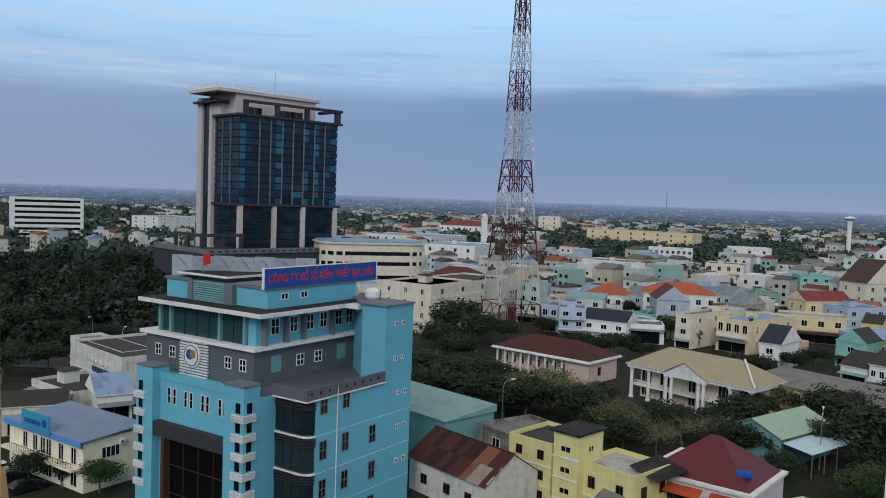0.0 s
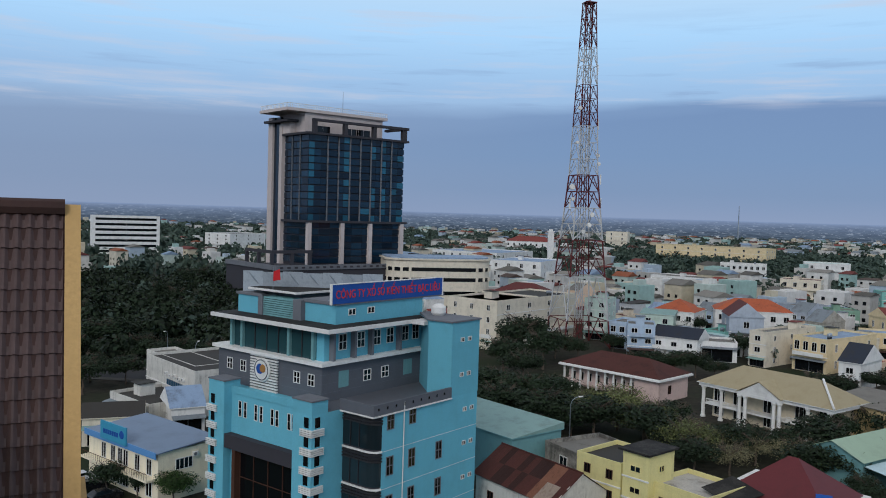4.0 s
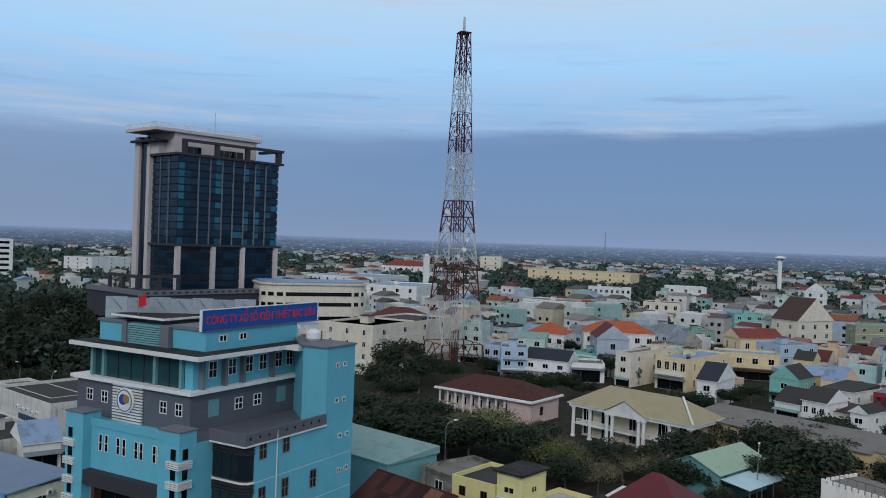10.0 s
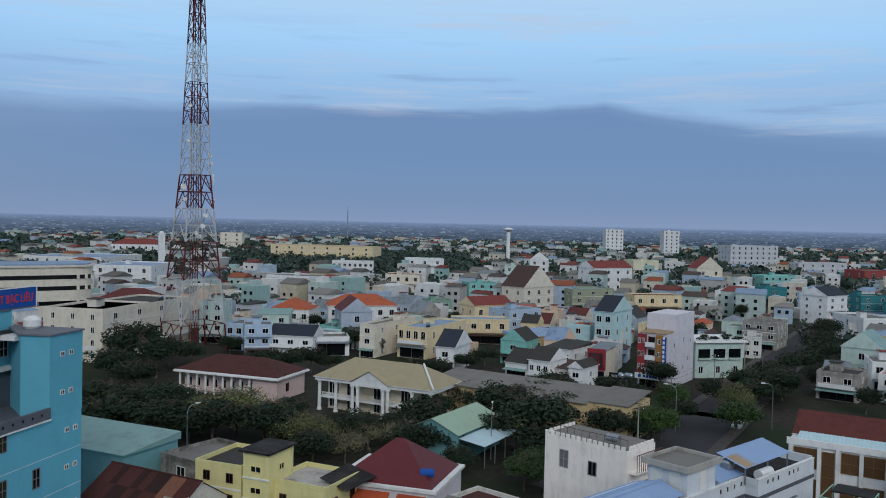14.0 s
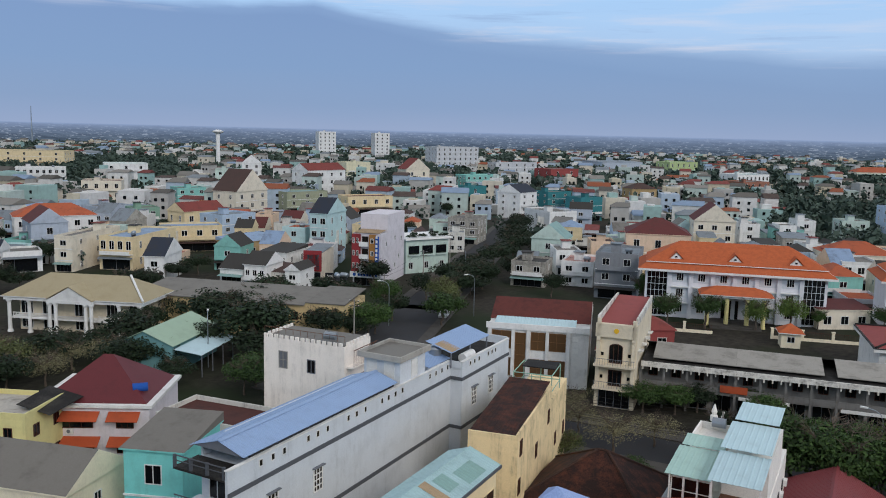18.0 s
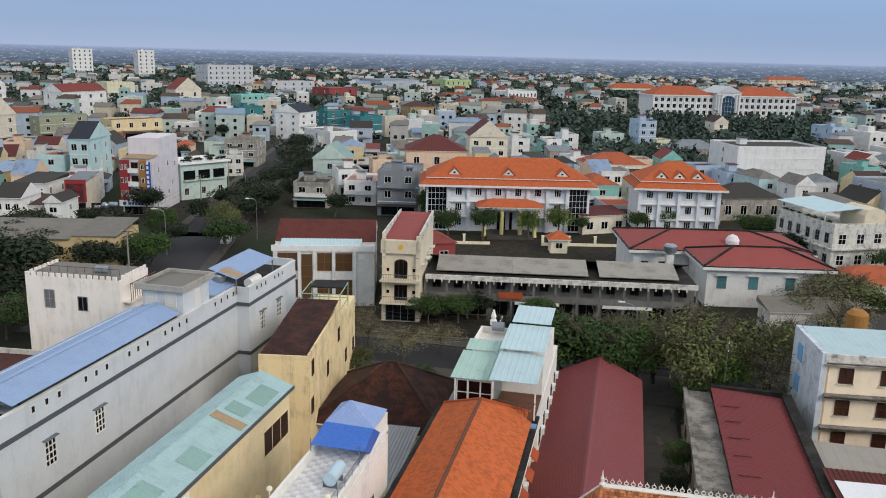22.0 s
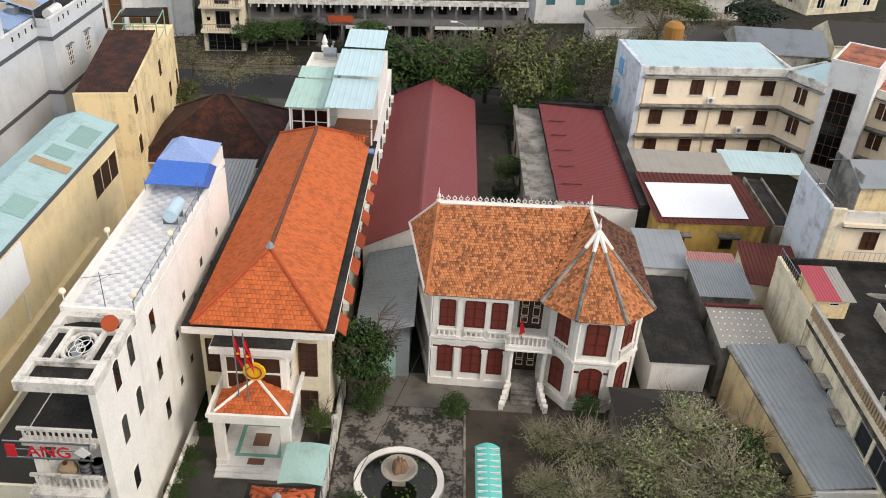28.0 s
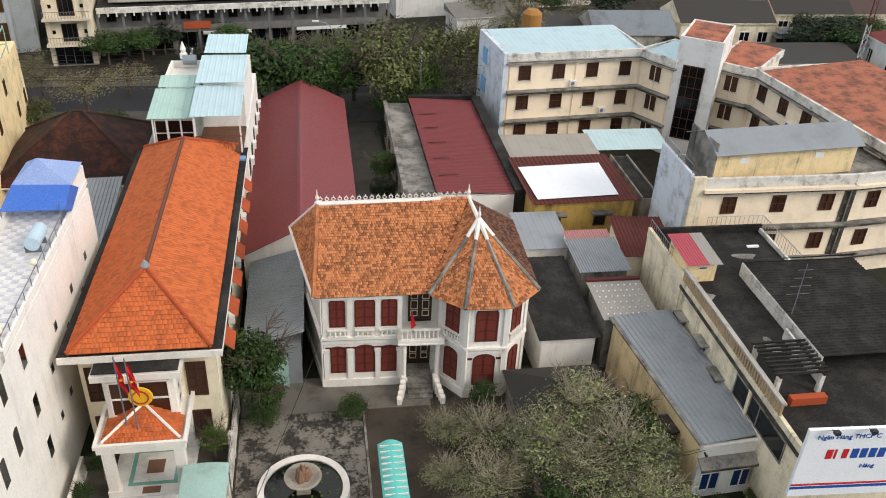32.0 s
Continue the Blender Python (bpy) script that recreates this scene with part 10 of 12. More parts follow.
house("weathered concrete house with roof terrace", 157.2, 136.8, -62, 8.8, 10.0, 6.5, "concretewall", "flat", "dark", 2, 2, 1)
house("grey modern house with glass balconies", 161.5, 114.1, -62, 9.9, 16.0, 11, "greywall", "flat", "metal", 3, 2, 1)
house("weathered row houses with many balconies", 200.5, 204.3, -60, 10.6, 14.0, 9, "concretewall", "flat", "concrete", 3, 3, 3)
house("cream house with maroon hipped roof", 205.0, 134.4, -55, 18.2, 16.0, 10.5, "peach", "hip", "maroon", 2, 3, 2)
house("cream villa with pointed gables", 252.9, 139.5, -55, 13.3, 16.0, 11, "cream", "gy", "maroon", 3, 3, 2)
house("blue-white narrow tower house", 324.7, 102.2, -55, 6.9, 14.0, 15, "blue", "flat", "concrete", 5, 2, 2)
house("light green plastered town house", 318.3, 115.7, -50, 9.8, 10.0, 9.5, "mint", "flat", "concrete", 3, 2, 2)
house("white narrow house with glass balcony", 297.0, 123.4, -50, 6.5, 10.0, 10, "white", "flat", "concrete", 3, 1, 2)
house("white house with dark open storeys", 284.7, 124.2, -50, 5.7, 10.0, 9, "white", "flat", "concrete", 3, 1, 2)
house("white house with grey roof annex", 277.5, 135.2, -50, 6.8, 9.0, 9, "white", "flat", "concrete", 3, 1, 2)
house("yellow temple house with tiered roofs", 391.4, 254.5, -30, 15.0, 12.0, 10, "ochre", "hip", "brown", 2, 3, 2)
house("pale green office hall", 757.9, 449.5, -15, 39.1, 20.0, 14, "lime", "flat", "mint", 2, 5, 3)
house("low factory of brick-orange colour", 555.2, 270.6, -20, 24.4, 20.0, 9, "brick", "flat", "concrete", 2, 4, 2)
house("white factory with blue glass strip", 600.1, 297.6, -20, 32.3, 20.0, 12, "white", "flat", "green", 2, 8, 2)
house("red warehouse with a flat roof", 511.8, 407.6, -10, 29.1, 20.0, 12, "redwall", "flat", "concrete", 2, 2, 2)
house("dark grey metal hall", 714.1, 501.8, -10, 59.7, 30.0, 12, "bluegrey", "shed", "metal", 1, 1, 1)
house("tall grey hotel on the skyline", 4367.7, 1753.7, -25, 210.2, 24.0, 30, "palegrey", "flat", "concrete", 7, 5, 4)
house("white hotel on the skyline", 678.3, 950.9, -25, 24.2, 24.0, 36, "white", "flat", "concrete", 7, 4, 3)
house("white and green high flats", 671.1, 819.2, -25, 19.1, 20.0, 36, "white", "flat", "concrete", 8, 3, 3)


def provincial_school():
    top = thing("school", "long white provincial school with orange roofs and grey pediment", "school", pose(532.8, 160.1, 0, 0, 0, -48), "town houses")
    h = 16.5
    for x0, x1 in ((0.0, 42.5), (60.0, 102.5)):
        part("wall", (Shape().box(x0, 0, -0.3, x1, 22, h), "white"), top)
        part("cornice", (Shape().box(x0 - 0.8, -0.8, h, x1 + 0.8, 22.8, h + 0.7), "white_paint"), top)
        part("roof", roof_mesh("hip", x1 - x0, 22, 5.6, 0.4, "roof_orange"), top, pose(x0, 0, h + 0.75))
        for k in range(10):
            x = x0 + (x1 - x0) * (k + 0.5) / 10
            part("pilaster", (Shape().box(x - 2.3, -0.5, 0, x - 1.8, 0, h), "white_paint"), top)
            for q in range(4):
                part("window", window_mesh(2.2, 2.5, (2, 1, False), "palegrey", "pane_dark"), top, pose(x, 0, 1.0 + 4.0 * q))
    part("middle", (Shape().box(42.5, -3.0, -0.3, 60.0, 22, h + 2.5), "white"), top)
    part("pediment", (Shape().add([(41.5, -3.6, h + 2.5), (61.0, -3.6, h + 2.5), (51.25, -3.6, h + 7.0), (41.5, 18, h + 2.5), (61.0, 18, h + 2.5), (51.25, 18, h + 7.0)], [(0, 1, 2), (0, 2, 5, 3), (1, 4, 5, 2), (4, 3, 5), (0, 3, 4, 1)]), "palegrey"), top)
    part("middle_glass", window_mesh(9.0, 11.0, (4, 4, True), "white_paint", "pane_blue"), top, pose(51.25, -3.0, 4.0))
    for x in (44.0, 46.0, 56.5, 58.5):
        part("column", (Shape().lathe([(0.8, 0), (0.7, 0.6), (0.6, h), (0.9, h + 1.5)], 10, (x, -3.6, 0)), "white_paint"), top)


provincial_school()
house("white hall with grey hipped roof", 2015.1, 449.0, -45, 87.4, 20.0, 18, "white", "hip", "metal", 4, 8, 4)
house("orange hall with brown roof", 1402.8, 239.5, -45, 74.8, 20.0, 14, "peach", "hip", "orange", 3, 8, 3)
house("long orange-roofed low wing", 903.0, 319.4, -48, 56.9, 20.0, 8, "cream", "hip", "orange", 1, 8, 2)
house("yellow annex under an orange roof", 230.4, 87.1, -52, 17.9, 12.0, 8, "cream", "hip", "orange", 2, 4, 2)
house("white annex house with upright windows", 219.1, 78.7, -54, 9.3, 14.0, 8, "white", "flat", "concrete", 2, 3, 2)
house("large white blank-walled hall", 263.6, 51.6, -52, 28.7, 20.0, 13.5, "white", "flat", "dark", 4, 0, 1)
house("dark weathered low house", 208.2, 43.5, -50, 16.4, 12.0, 5.5, "concretewall", "hip", "dark", 1, 4, 2)
house("small yellow side house", 324.6, 94.8, -50, 6.3, 8.0, 8, "lemon", "flat", "concrete", 2, 1, 1)
house("white low house with grey roof", 313.4, 84.8, -50, 19.2, 12.0, 6, "concretewall", "hip", "metal", 1, 4, 2)
house("blue house at the edge of town", 402.5, 40.0, -45, 7.7, 14.0, 12, "blue", "flat", "concrete", 3, 2, 2)
house("pale house with brown roof and balcony", 414.9, 93.6, -50, 7.2, 10.0, 10, "cream", "gy", "brown", 3, 1, 1)
house("white layered office with ribbon windows", -284.3, 610.7, 28, 48.5, 25.0, 29, "white", "flat", "dark", 7, 1, 3, win=(44.0, 2.0), extras=False)
house("white side block with small windows", -226.8, 697.9, -30, 30.3, 41.2, 16, "white", "flat", "concrete", 5, 3, 3)
house("stained white house with air conditioners", -66.9, 169.3, -46, 22.7, 6.2, 8, "dirtywhite", "flat", "concrete", 2, 4, 2)
house("low white house with dark flat roof", -63.0, 143.0, -40, 13.7, 10.0, 5, "dirtywhite", "flat", "dark", 1, 2, 1)
house("small house with a blue gable roof", -48.0, 132.1, 30, 5.4, 9.0, 5, "white", "gx", "bluemetal", 1, 2, 1)
house("beige long low shed", -59.8, 125.7, 20, 9.0, 6.0, 4.5, "cream", "gx", "dark", 1, 2, 1)

# ---- trees ----
def crown_mesh(seed, leaves, size, lobes, mat, flat=0.8, gap=0.0):
    """A crown of unit radius: many small bent leaves in uneven lobes, with gaps."""
    rnd = np.random.RandomState(seed)
    c = rnd.normal(size=(lobes, 3))
    c /= np.linalg.norm(c, axis=1)[:, None]
    c *= rnd.uniform(0.25, 0.72, (lobes, 1))
    c[:, 2] = np.abs(c[:, 2]) * 0.9 - 0.15
    r = rnd.uniform(0.26, 0.5, lobes)
    k = rnd.randint(0, lobes, leaves)
    d = rnd.normal(size=(leaves, 3))
    d /= np.linalg.norm(d, axis=1)[:, None]
    p = c[k] + d * (r[k] * rnd.uniform(0.55, 1.08, leaves) ** 0.7)[:, None]
    p[:, 2] *= flat
    nrm = d + rnd.normal(scale=0.55, size=(leaves, 3)) + (0, 0, 0.35)
    nrm /= np.linalg.norm(nrm, axis=1)[:, None]
    a = np.cross(nrm, rnd.normal(size=(leaves, 3)))
    a /= np.linalg.norm(a, axis=1)[:, None]
    b = np.cross(nrm, a)
    s = (size * rnd.uniform(0.6, 1.4, leaves))[:, None]
    v = np.stack([p - a * s, p - b * s * 0.5 + nrm * s * 0.12, p + a * s, p + b * s * 0.5 + nrm * s * 0.12], 1).reshape(-1, 3)
    f = np.arange(leaves * 4).reshape(-1, 4)
    return mesh_of(v.tolist(), f.tolist(), (mat,))


def trunk_mesh(seed):
    """A tapered trunk with limbs, for a tree of unit height and crown from 0.3 up."""
    rnd = random.Random(seed)
    s = Shape()
    p, z = Vector((0, 0, -0.03)), 0.0
    for k in range(4):
        q = Vector((rnd.uniform(-0.02, 0.02), rnd.uniform(-0.02, 0.02), 0.11 * (k + 1)))
        s.tube(p, q, 0.034 - 0.005 * k, 0.03 - 0.005 * k, 7)
        p = q
    for k in range(7):
        a = k * 0.9 + rnd.random()
        mid = p + Vector((math.cos(a) * 0.13, math.sin(a) * 0.13, 0.14 + 0.06 * rnd.random()))
        end = mid + Vector((math.cos(a + 0.4) * 0.16, math.sin(a + 0.4) * 0.16, 0.12 + 0.1 * rnd.random()))
        s.tube(p - Vector((0, 0, 0.1 * rnd.random())), mid, 0.016, 0.011, 5).tube(mid, end, 0.011, 0.004, 4)
        for j in range(14):
            b, g = a + rnd.uniform(-1.3, 1.3), rnd.uniform(0.25, 1.0)
            q = mid.lerp(end, g)
            tip = q + Vector((math.cos(b) * 0.17, math.sin(b) * 0.17, rnd.uniform(0.02, 0.16)))
            s.tube(q, tip, 0.0045, 0.002, 3)
        for j in range(2):
            tip = mid + Vector((math.cos(a - 0.9 + 1.8 * j) * 0.14, math.sin(a - 0.9 + 1.8 * j) * 0.14, 0.12))
            s.tube(mid, tip, 0.008, 0.003, 4)
    return s.mesh("bark")


TRUNKS = [trunk_mesh(k) for k in range(4)]
KINDS = {"dark": ("leaf_dark", 3000, 0.06, 22, 0.85), "mid": ("leaf_mid", 4600, 0.046, 24, 0.8), "light": ("leaf_light", 5200, 0.036, 30, 0.8), "dry": ("leaf_dry", 2400, 0.028, 30, 0.8),
         "olive": ("leaf_olive", 5200, 0.035, 30, 0.8), "thorn": ("leaf_grey", 6000, 0.027, 46, 0.85), "bare": ("leaf_grey", 3200, 0.024, 46, 0.85), "bright": ("leaf_bright", 3200, 0.05, 18, 0.85)}
WORDS = {"dark": "dark green broad-leaved tree", "mid": "mid-green leafy street tree", "light": "light green feathery street tree", "dry": "half-bare dry brownish tree", "olive": "olive green spreading garden tree", "thorn": "sparse grey-green twiggy garden tree", "bare": "nearly bare twiggy garden tree", "bright": "bright yellow-green young tree"}
leafy("leaf_olive", "2b331d", "757b4c")
leafy("leaf_grey", "48542f", "a6ae7c")
surface("twig", "9a9080", stain=0.3, vary=0.3, bump=0.0)
CROWNS = {k: [crown_mesh(100 * i + j, v[1], v[2], v[3], v[0], v[4]) for j in range(4)] for i, (k, v) in enumerate(KINDS.items())}
tree_count = [0]


def twig_mesh(seed, count=170):
    """Thin forked twigs filling a crown of unit radius out to its rim."""
    rnd = random.Random(seed)
    s = Shape()
    for k in range(count):
        a, e = rnd.random() * math.tau, rnd.uniform(-0.1, 1.35)
        d = Vector((math.cos(a) * math.cos(e), math.sin(a) * math.cos(e), math.sin(e)))
        p = d * rnd.uniform(0.15, 0.6)
        mid = p + (d + Vector((rnd.uniform(-0.8, 0.8), rnd.uniform(-0.8, 0.8), rnd.uniform(-0.3, 0.5)))) * 0.2
        s.tube(p, mid, 0.0075, 0.005, 3)
        for j in range(2):
            tip = mid + (d + Vector((rnd.uniform(-1, 1), rnd.uniform(-1, 1), rnd.uniform(-0.4, 0.8)))) * 0.17
            s.tube(mid, tip, 0.005, 0.0025, 3)
    return s.mesh("twig")


TWIGS = [twig_mesh(70 + k) for k in range(3)]


def tree(x, y, h, r, kind, where="beside the houses"):
    tree_count[0] += 1
    r *= 1.25 if r > 1.9 else 1.0
    k = tree_count[0]
    top = thing("tree", WORDS[kind] + " " + where, "tree", pose(x, y, 0, 0, 0, (k * 77) % 360), "town trees")
    part("trunk", TRUNKS[k % 4], top, Matrix.Diagonal((h * 0.9, h * 0.9, h * 0.95, 1)))
    part("crown", CROWNS[kind][k % 4], top, pose(0, 0, h * (0.58 if kind in ("dark", "mid") else 0.52)) @ Matrix.Diagonal((r * 1.08, r * (0.95 + 0.25 * ((k * 7) % 5) / 5), h * (0.46 if kind in ("dark", "mid") else 0.52), 1)))
    if kind in ("thorn", "bare"):
        part("branchwork", TWIGS[k % 3], top, pose(0, 0, h * 0.5) @ Matrix.Diagonal((r * 1.05, r * 1.05, h * 0.45, 1)), "pale bare twigs")["kind"] = "stuff"
    return top


def lot_tree(x, y, h, r, kind, where="in the villa garden"):
    p = LOT @ Vector((x, y, 0))
    return tree(p.x, p.y, h, r, kind, where)


lot_tree(-4.3, 42.2, 7.6, 2.1, "mid", "beside the villa")
lot_tree(-4.0, 40.6, 5.2, 1.6, "mid", "beside the villa")
for x, y, h, r, kind in ((9.6, 36.6, 4.2, 2.0, "bare"), (7.2, 37.6, 3.4, 1.7, "bare"), (10.4, 40.6, 2.8, 1.2, "mid"), (15.6, 36.8, 6.4, 2.7, "thorn"), (12.9, 34.6, 5.4, 2.2, "thorn"), (9.0, 32.6, 4.0, 2.0, "bare"), (16.8, 33.4, 6.0, 2.6, "thorn"), (12.4, 30.6, 4.2, 1.9, "mid"), (17.6, 30.2, 4.8, 2.2, "thorn"), (6.8, 33.8, 3.2, 1.6, "bare"), (14.4, 32.2, 5.2, 2.2, "bare"), (18.6, 36.0, 5.2, 1.9, "mid"), (19.4, 33.6, 4.2, 1.6, "thorn"), (7.6, 30.4, 3.2, 1.6, "thorn"), (14.8, 29.0, 3.8, 1.8, "thorn"), (10.6, 33.6, 3.4, 1.7, "thorn"), (20.2, 30.4, 2.4, 1.0, "mid"), (22.6, 30.8, 1.2, 0.7, "mid"), (24.8, 31.0, 1.4, 0.8, "mid")):
    lot_tree(x, y, h, r, kind)
for x, y in ((1.7, 40.6), (-3.9, 40.6), (-4.3, 31.8)):
    lot_tree(x, y, 2.1, 1.25, "mid", "clipped into a round bush")
for x, y, h, r, kind in ((-1.4, 91.0, 11.6, 3.9, "mid"), (2.6, 92.0, 9.4, 3.0, "mid"), (8.4, 91.5, 12.0, 4.4, "olive"), (12.6, 92.4, 9.4, 3.2, "light"), (16.6, 92.0, 8.6, 2.8, "dry")):
    lot_tree(x, y, h, r, kind, "along the near footway")
lot_tree(6.3, 73.0, 5.0, 1.7, "mid", "in the lane")
lot_tree(6.0, 69.5, 3.8, 1.4, "dark", "in the lane")
lot_tree(-6.9, 38.0, 3.4, 0.9, "light", "beside the portico")
lot_tree(-13.2, 37.0, 2.6, 0.9, "mid", "in a pot beside the portico")
for k in range(5):
    lot_tree(-14.0, 29.6 + 1.4 * k, 1.9, 0.8, "mid", "as a hedge along the white wall")
for x, y, h, r, kind in ((86.5, 34.5, 10.5, 4.6, "mid"), (90.8, 27.6, 9.0, 3.6, "mid"), (95.4, 21.2, 12, 6.0, "olive"), (94.0, 25.5, 9.5, 4.0, "light"), (99.8, 13.2, 10.5, 4.6, "olive"), (105.0, 8.0, 8, 4.0, "dry"), (84.5, 40.0, 7, 3.0, "dark"), (102.0, 37.0, 5, 2.6, "mid"), (103.5, 33.0, 5.5, 2.8, "dark"), (104.0, 55.0, 5, 2.4, "dark"), (106.5, 24.5, 6, 3.0, "mid"), (104.5, 45.0, 5.5, 3.0, "mid"), (98.0, 60.0, 5, 2.6, "mid"), (90.0, 66.0, 4.6, 2.6, "dry"), (88.0, 52.0, 5, 3, "dry"),
                        (183.0, -0.4, 11, 4.8, "bright"), (190.1, 31.2, 6.5, 4.6, "mid"), (137.9, 9.1, 8.5, 5.4, "olive"), (140.6, -5.2, 7, 4.2, "dark"), (212.1, -13.7, 9, 5.5, "mid"), (128.0, 14.0, 6, 3.4, "olive"), (172.0, 4.0, 6, 3.6, "mid"), (176.0, 22.0, 6, 3.4, "dark"),
                        (112.0, 115.1, 8, 4.0, "mid"), (94.4, 116.7, 8, 3.8, "mid"), (86.0, 119.0, 8, 4, "dark"), (142.1, 140.0, 8.5, 4.6, "dark"), (152.0, 144.0, 8, 4.2, "dark"), (171.9, 156.3, 8.5, 4.4, "dark"), (196.0, 170.0, 8.5, 4.6, "dark"), (216.1, 187.4, 9, 5, "dark"), (246.0, 210.0, 9, 5, "dark"),
                        (35.0, 131.0, 8, 4.6, "olive"), (45.0, 134.0, 7, 4, "dark"), (52.0, 124.0, 7, 4.2, "dark"), (58.0, 134.0, 8, 4.6, "dark"), (40.0, 124.0, 6, 3.6, "dry"), (70.0, 112.0, 8, 4.6, "dark"), (30.0, 138.0, 9, 5, "dark"), (22.0, 140.0, 9, 5, "dark"), (14.0, 146.0, 9, 5, "dark"), (6.0, 150.0, 9, 5, "dark"), (24.0, 152.0, 8, 5, "olive"), (47.0, 112.0, 5, 3.0, "mid"), (63.0, 104.0, 6, 3.6, "mid")):
    tree(x, y, h, r, kind)
for k, (x, y) in enumerate(((9, 84), (12, 86.5), (15.5, 85), (19, 87), (22.5, 86), (26, 88), (30, 87), (8.5, 88.5), (-9, 88), (-12, 86), (-22, 88), (-30, 89), (13, 89.5), (18, 90), (24, 90.5))):
    lot_tree(x, y, 3.2 + (k * 37 % 10) * 0.22, 2.0 + (k * 53 % 10) * 0.12, ("dark", "mid", "olive")[k % 3], "as a shrub by the street")
for k, (x, y) in enumerate(((-96, 172), (-88, 171), (-80, 171.5), (-72, 171), (-64, 171), (-95, 195), (-86, 194), (-78, 195), (-69, 193.5), (-60, 194), (-52, 171), (-104, 196), (-104, 172), (-84, 163), (-76, 160))):
    tree(x, y, 6.5 + (k * 37 % 10) * 0.25, 2.8 + (k * 53 % 10) * 0.12, "dark", "along the park road")
for x, y, h, r, kind in ((109.7, 130.2, 9, 3.4, "mid"), (121.5, 124.7, 9.5, 3.6, "olive"), (104.5, 136.0, 8, 3.2, "dark"), (93.3, 147.0, 9, 4.2, "dark"), (86.0, 141.0, 9, 4.4, "dark"), (79.0, 135.0, 9, 4.4, "dark")):
    tree(x, y, h, r, kind, "along the side street")
for x, y, h, r, kind in ((-15.5, 104.8, 5.4, 1.9, "dark"), (-10.4, 105.4, 6.2, 2.2, "dark"), (0.6, 105.0, 6.8, 2.6, "mid"), (11.4, 105.4, 6.4, 2.4, "olive"), (15.0, 105.0, 6.0, 2.3, "mid"), (-5.0, 105.2, 5.0, 1.9, "mid")):
    lot_tree(x, y, h, r, kind, "on the far footway")
tree(100.7, 56.6, 5, 2.6, "mid")
tree(109.6, 49.5, 4.8, 2.4, "mid")
tree(111.9, 11.8, 7, 3.8, "dry")
tree(82.3, 54.2, 6, 3.2, "dry")
tree(84.4, 61.0, 5, 2.4, "dry")
tree(132.2, 12.1, 8, 5, "dry")
tree(122.0, 7.7, 7, 4, "dry")
tree(190.5, 31.5, 5, 3.2, "mid")
tree(159.3, 99.5, 9.5, 1.8, "mid")
tree(147.5, 85.9, 8, 2.6, "mid")
tree(152.5, 80.2, 8.5, 2.7, "mid")
tree(159.0, 72.7, 8, 2.4, "light")
tree(164.6, 68.0, 8.5, 3.0, "light")
tree(169.8, 64.6, 5, 1.6, "mid")
tree(178.2, 54.9, 6.5, 2.4, "mid")
tree(185.1, 49.6, 7, 2.4, "mid")
tree(190.7, 43.3, 7, 2.4, "light")
tree(278.7, 59.4, 6, 2.2, "dark")
tree(375.6, 120.3, 8, 3, "dark")
tree(74.2, 134.9, 10, 5.5, "dark")
tree(71.7, 119.3, 11, 6.5, "dark")
tree(82.1, 128.6, 9, 4.5, "dark")
tree(65.6, 124.9, 7, 4, "dark")
tree(59.9, 102.1, 6, 3.4, "mid")
tree(97.6, 118.4, 6.5, 3.2, "mid")
tree(106.9, 124.4, 6.5, 3.2, "dark")
tree(91.8, 117.0, 6, 3, "dark")
tree(115.0, 117.9, 7, 3.4, "mid")
tree(136.4, 134.3, 7, 3.6, "dark")
tree(147.3, 137.4, 8, 4, "dark")
tree(182.7, 161.4, 8, 4, "dark")
tree(210.6, 183.7, 8, 4, "dark")
tree(127.5, 136.5, 7, 3.5, "dark")
tree(142.1, 145.0, 7, 3.5, "dark")
tree(160.7, 154.2, 7, 3.5, "dark")
tree(239.9, 206.6, 8, 4, "dark")
tree(102.2, 196.8, 6, 3.6, "dark")
tree(93.4, 189.8, 6, 3.2, "dark")
tree(91.8, 195.4, 5, 2.5, "dark")
tree(64.8, 142.0, 7, 3, "dark")
tree(58.8, 133.3, 6, 3, "dry")
tree(50.9, 127.8, 6, 3, "dry")
tree(45.8, 129.9, 6, 3, "dry")
tree(56.0, 121.2, 6, 3.2, "dark")
tree(50.4, 122.3, 5, 2.5, "dark")
tree(54.5, 112.5, 5, 2.6, "dark")
tree(263.2, 269.5, 8, 2.6, "dark")
tree(206.6, 234.3, 8, 3, "mid")
tree(408.4, 365.2, 9, 4, "dark")
tree(14.5, 219.0, 14, 6.5, "dark")
tree(8.9, 200.6, 10, 5, "dark")
tree(19.0, 205.2, 12, 4.5, "dark")
tree(5.9, 168.4, 8, 5, "dark")
tree(12.6, 164.1, 8, 5, "dark")
tree(18.9, 167.9, 7, 4, "dark")
tree(27.3, 147.9, 10, 6, "olive")
tree(30.8, 140.0, 9, 5, "olive")
tree(23.3, 148.8, 8, 4.5, "olive")
tree(36.2, 145.6, 7, 3.6, "dark")
tree(38.4, 138.2, 6, 3, "dry")
tree(42.0, 133.1, 6, 3, "dry")
tree(47.3, 133.8, 6, 3, "dark")
tree(52.8, 134.5, 6, 2.8, "dark")
tree(45.0, 199.3, 8, 3.6, "dark")
tree(49.7, 198.2, 8, 3.4, "dark")
tree(55.7, 201.5, 8, 3.4, "dark")
tree(41.5, 203.1, 7, 3, "dark")
tree(62.4, 141.7, 7, 2.6, "dark")
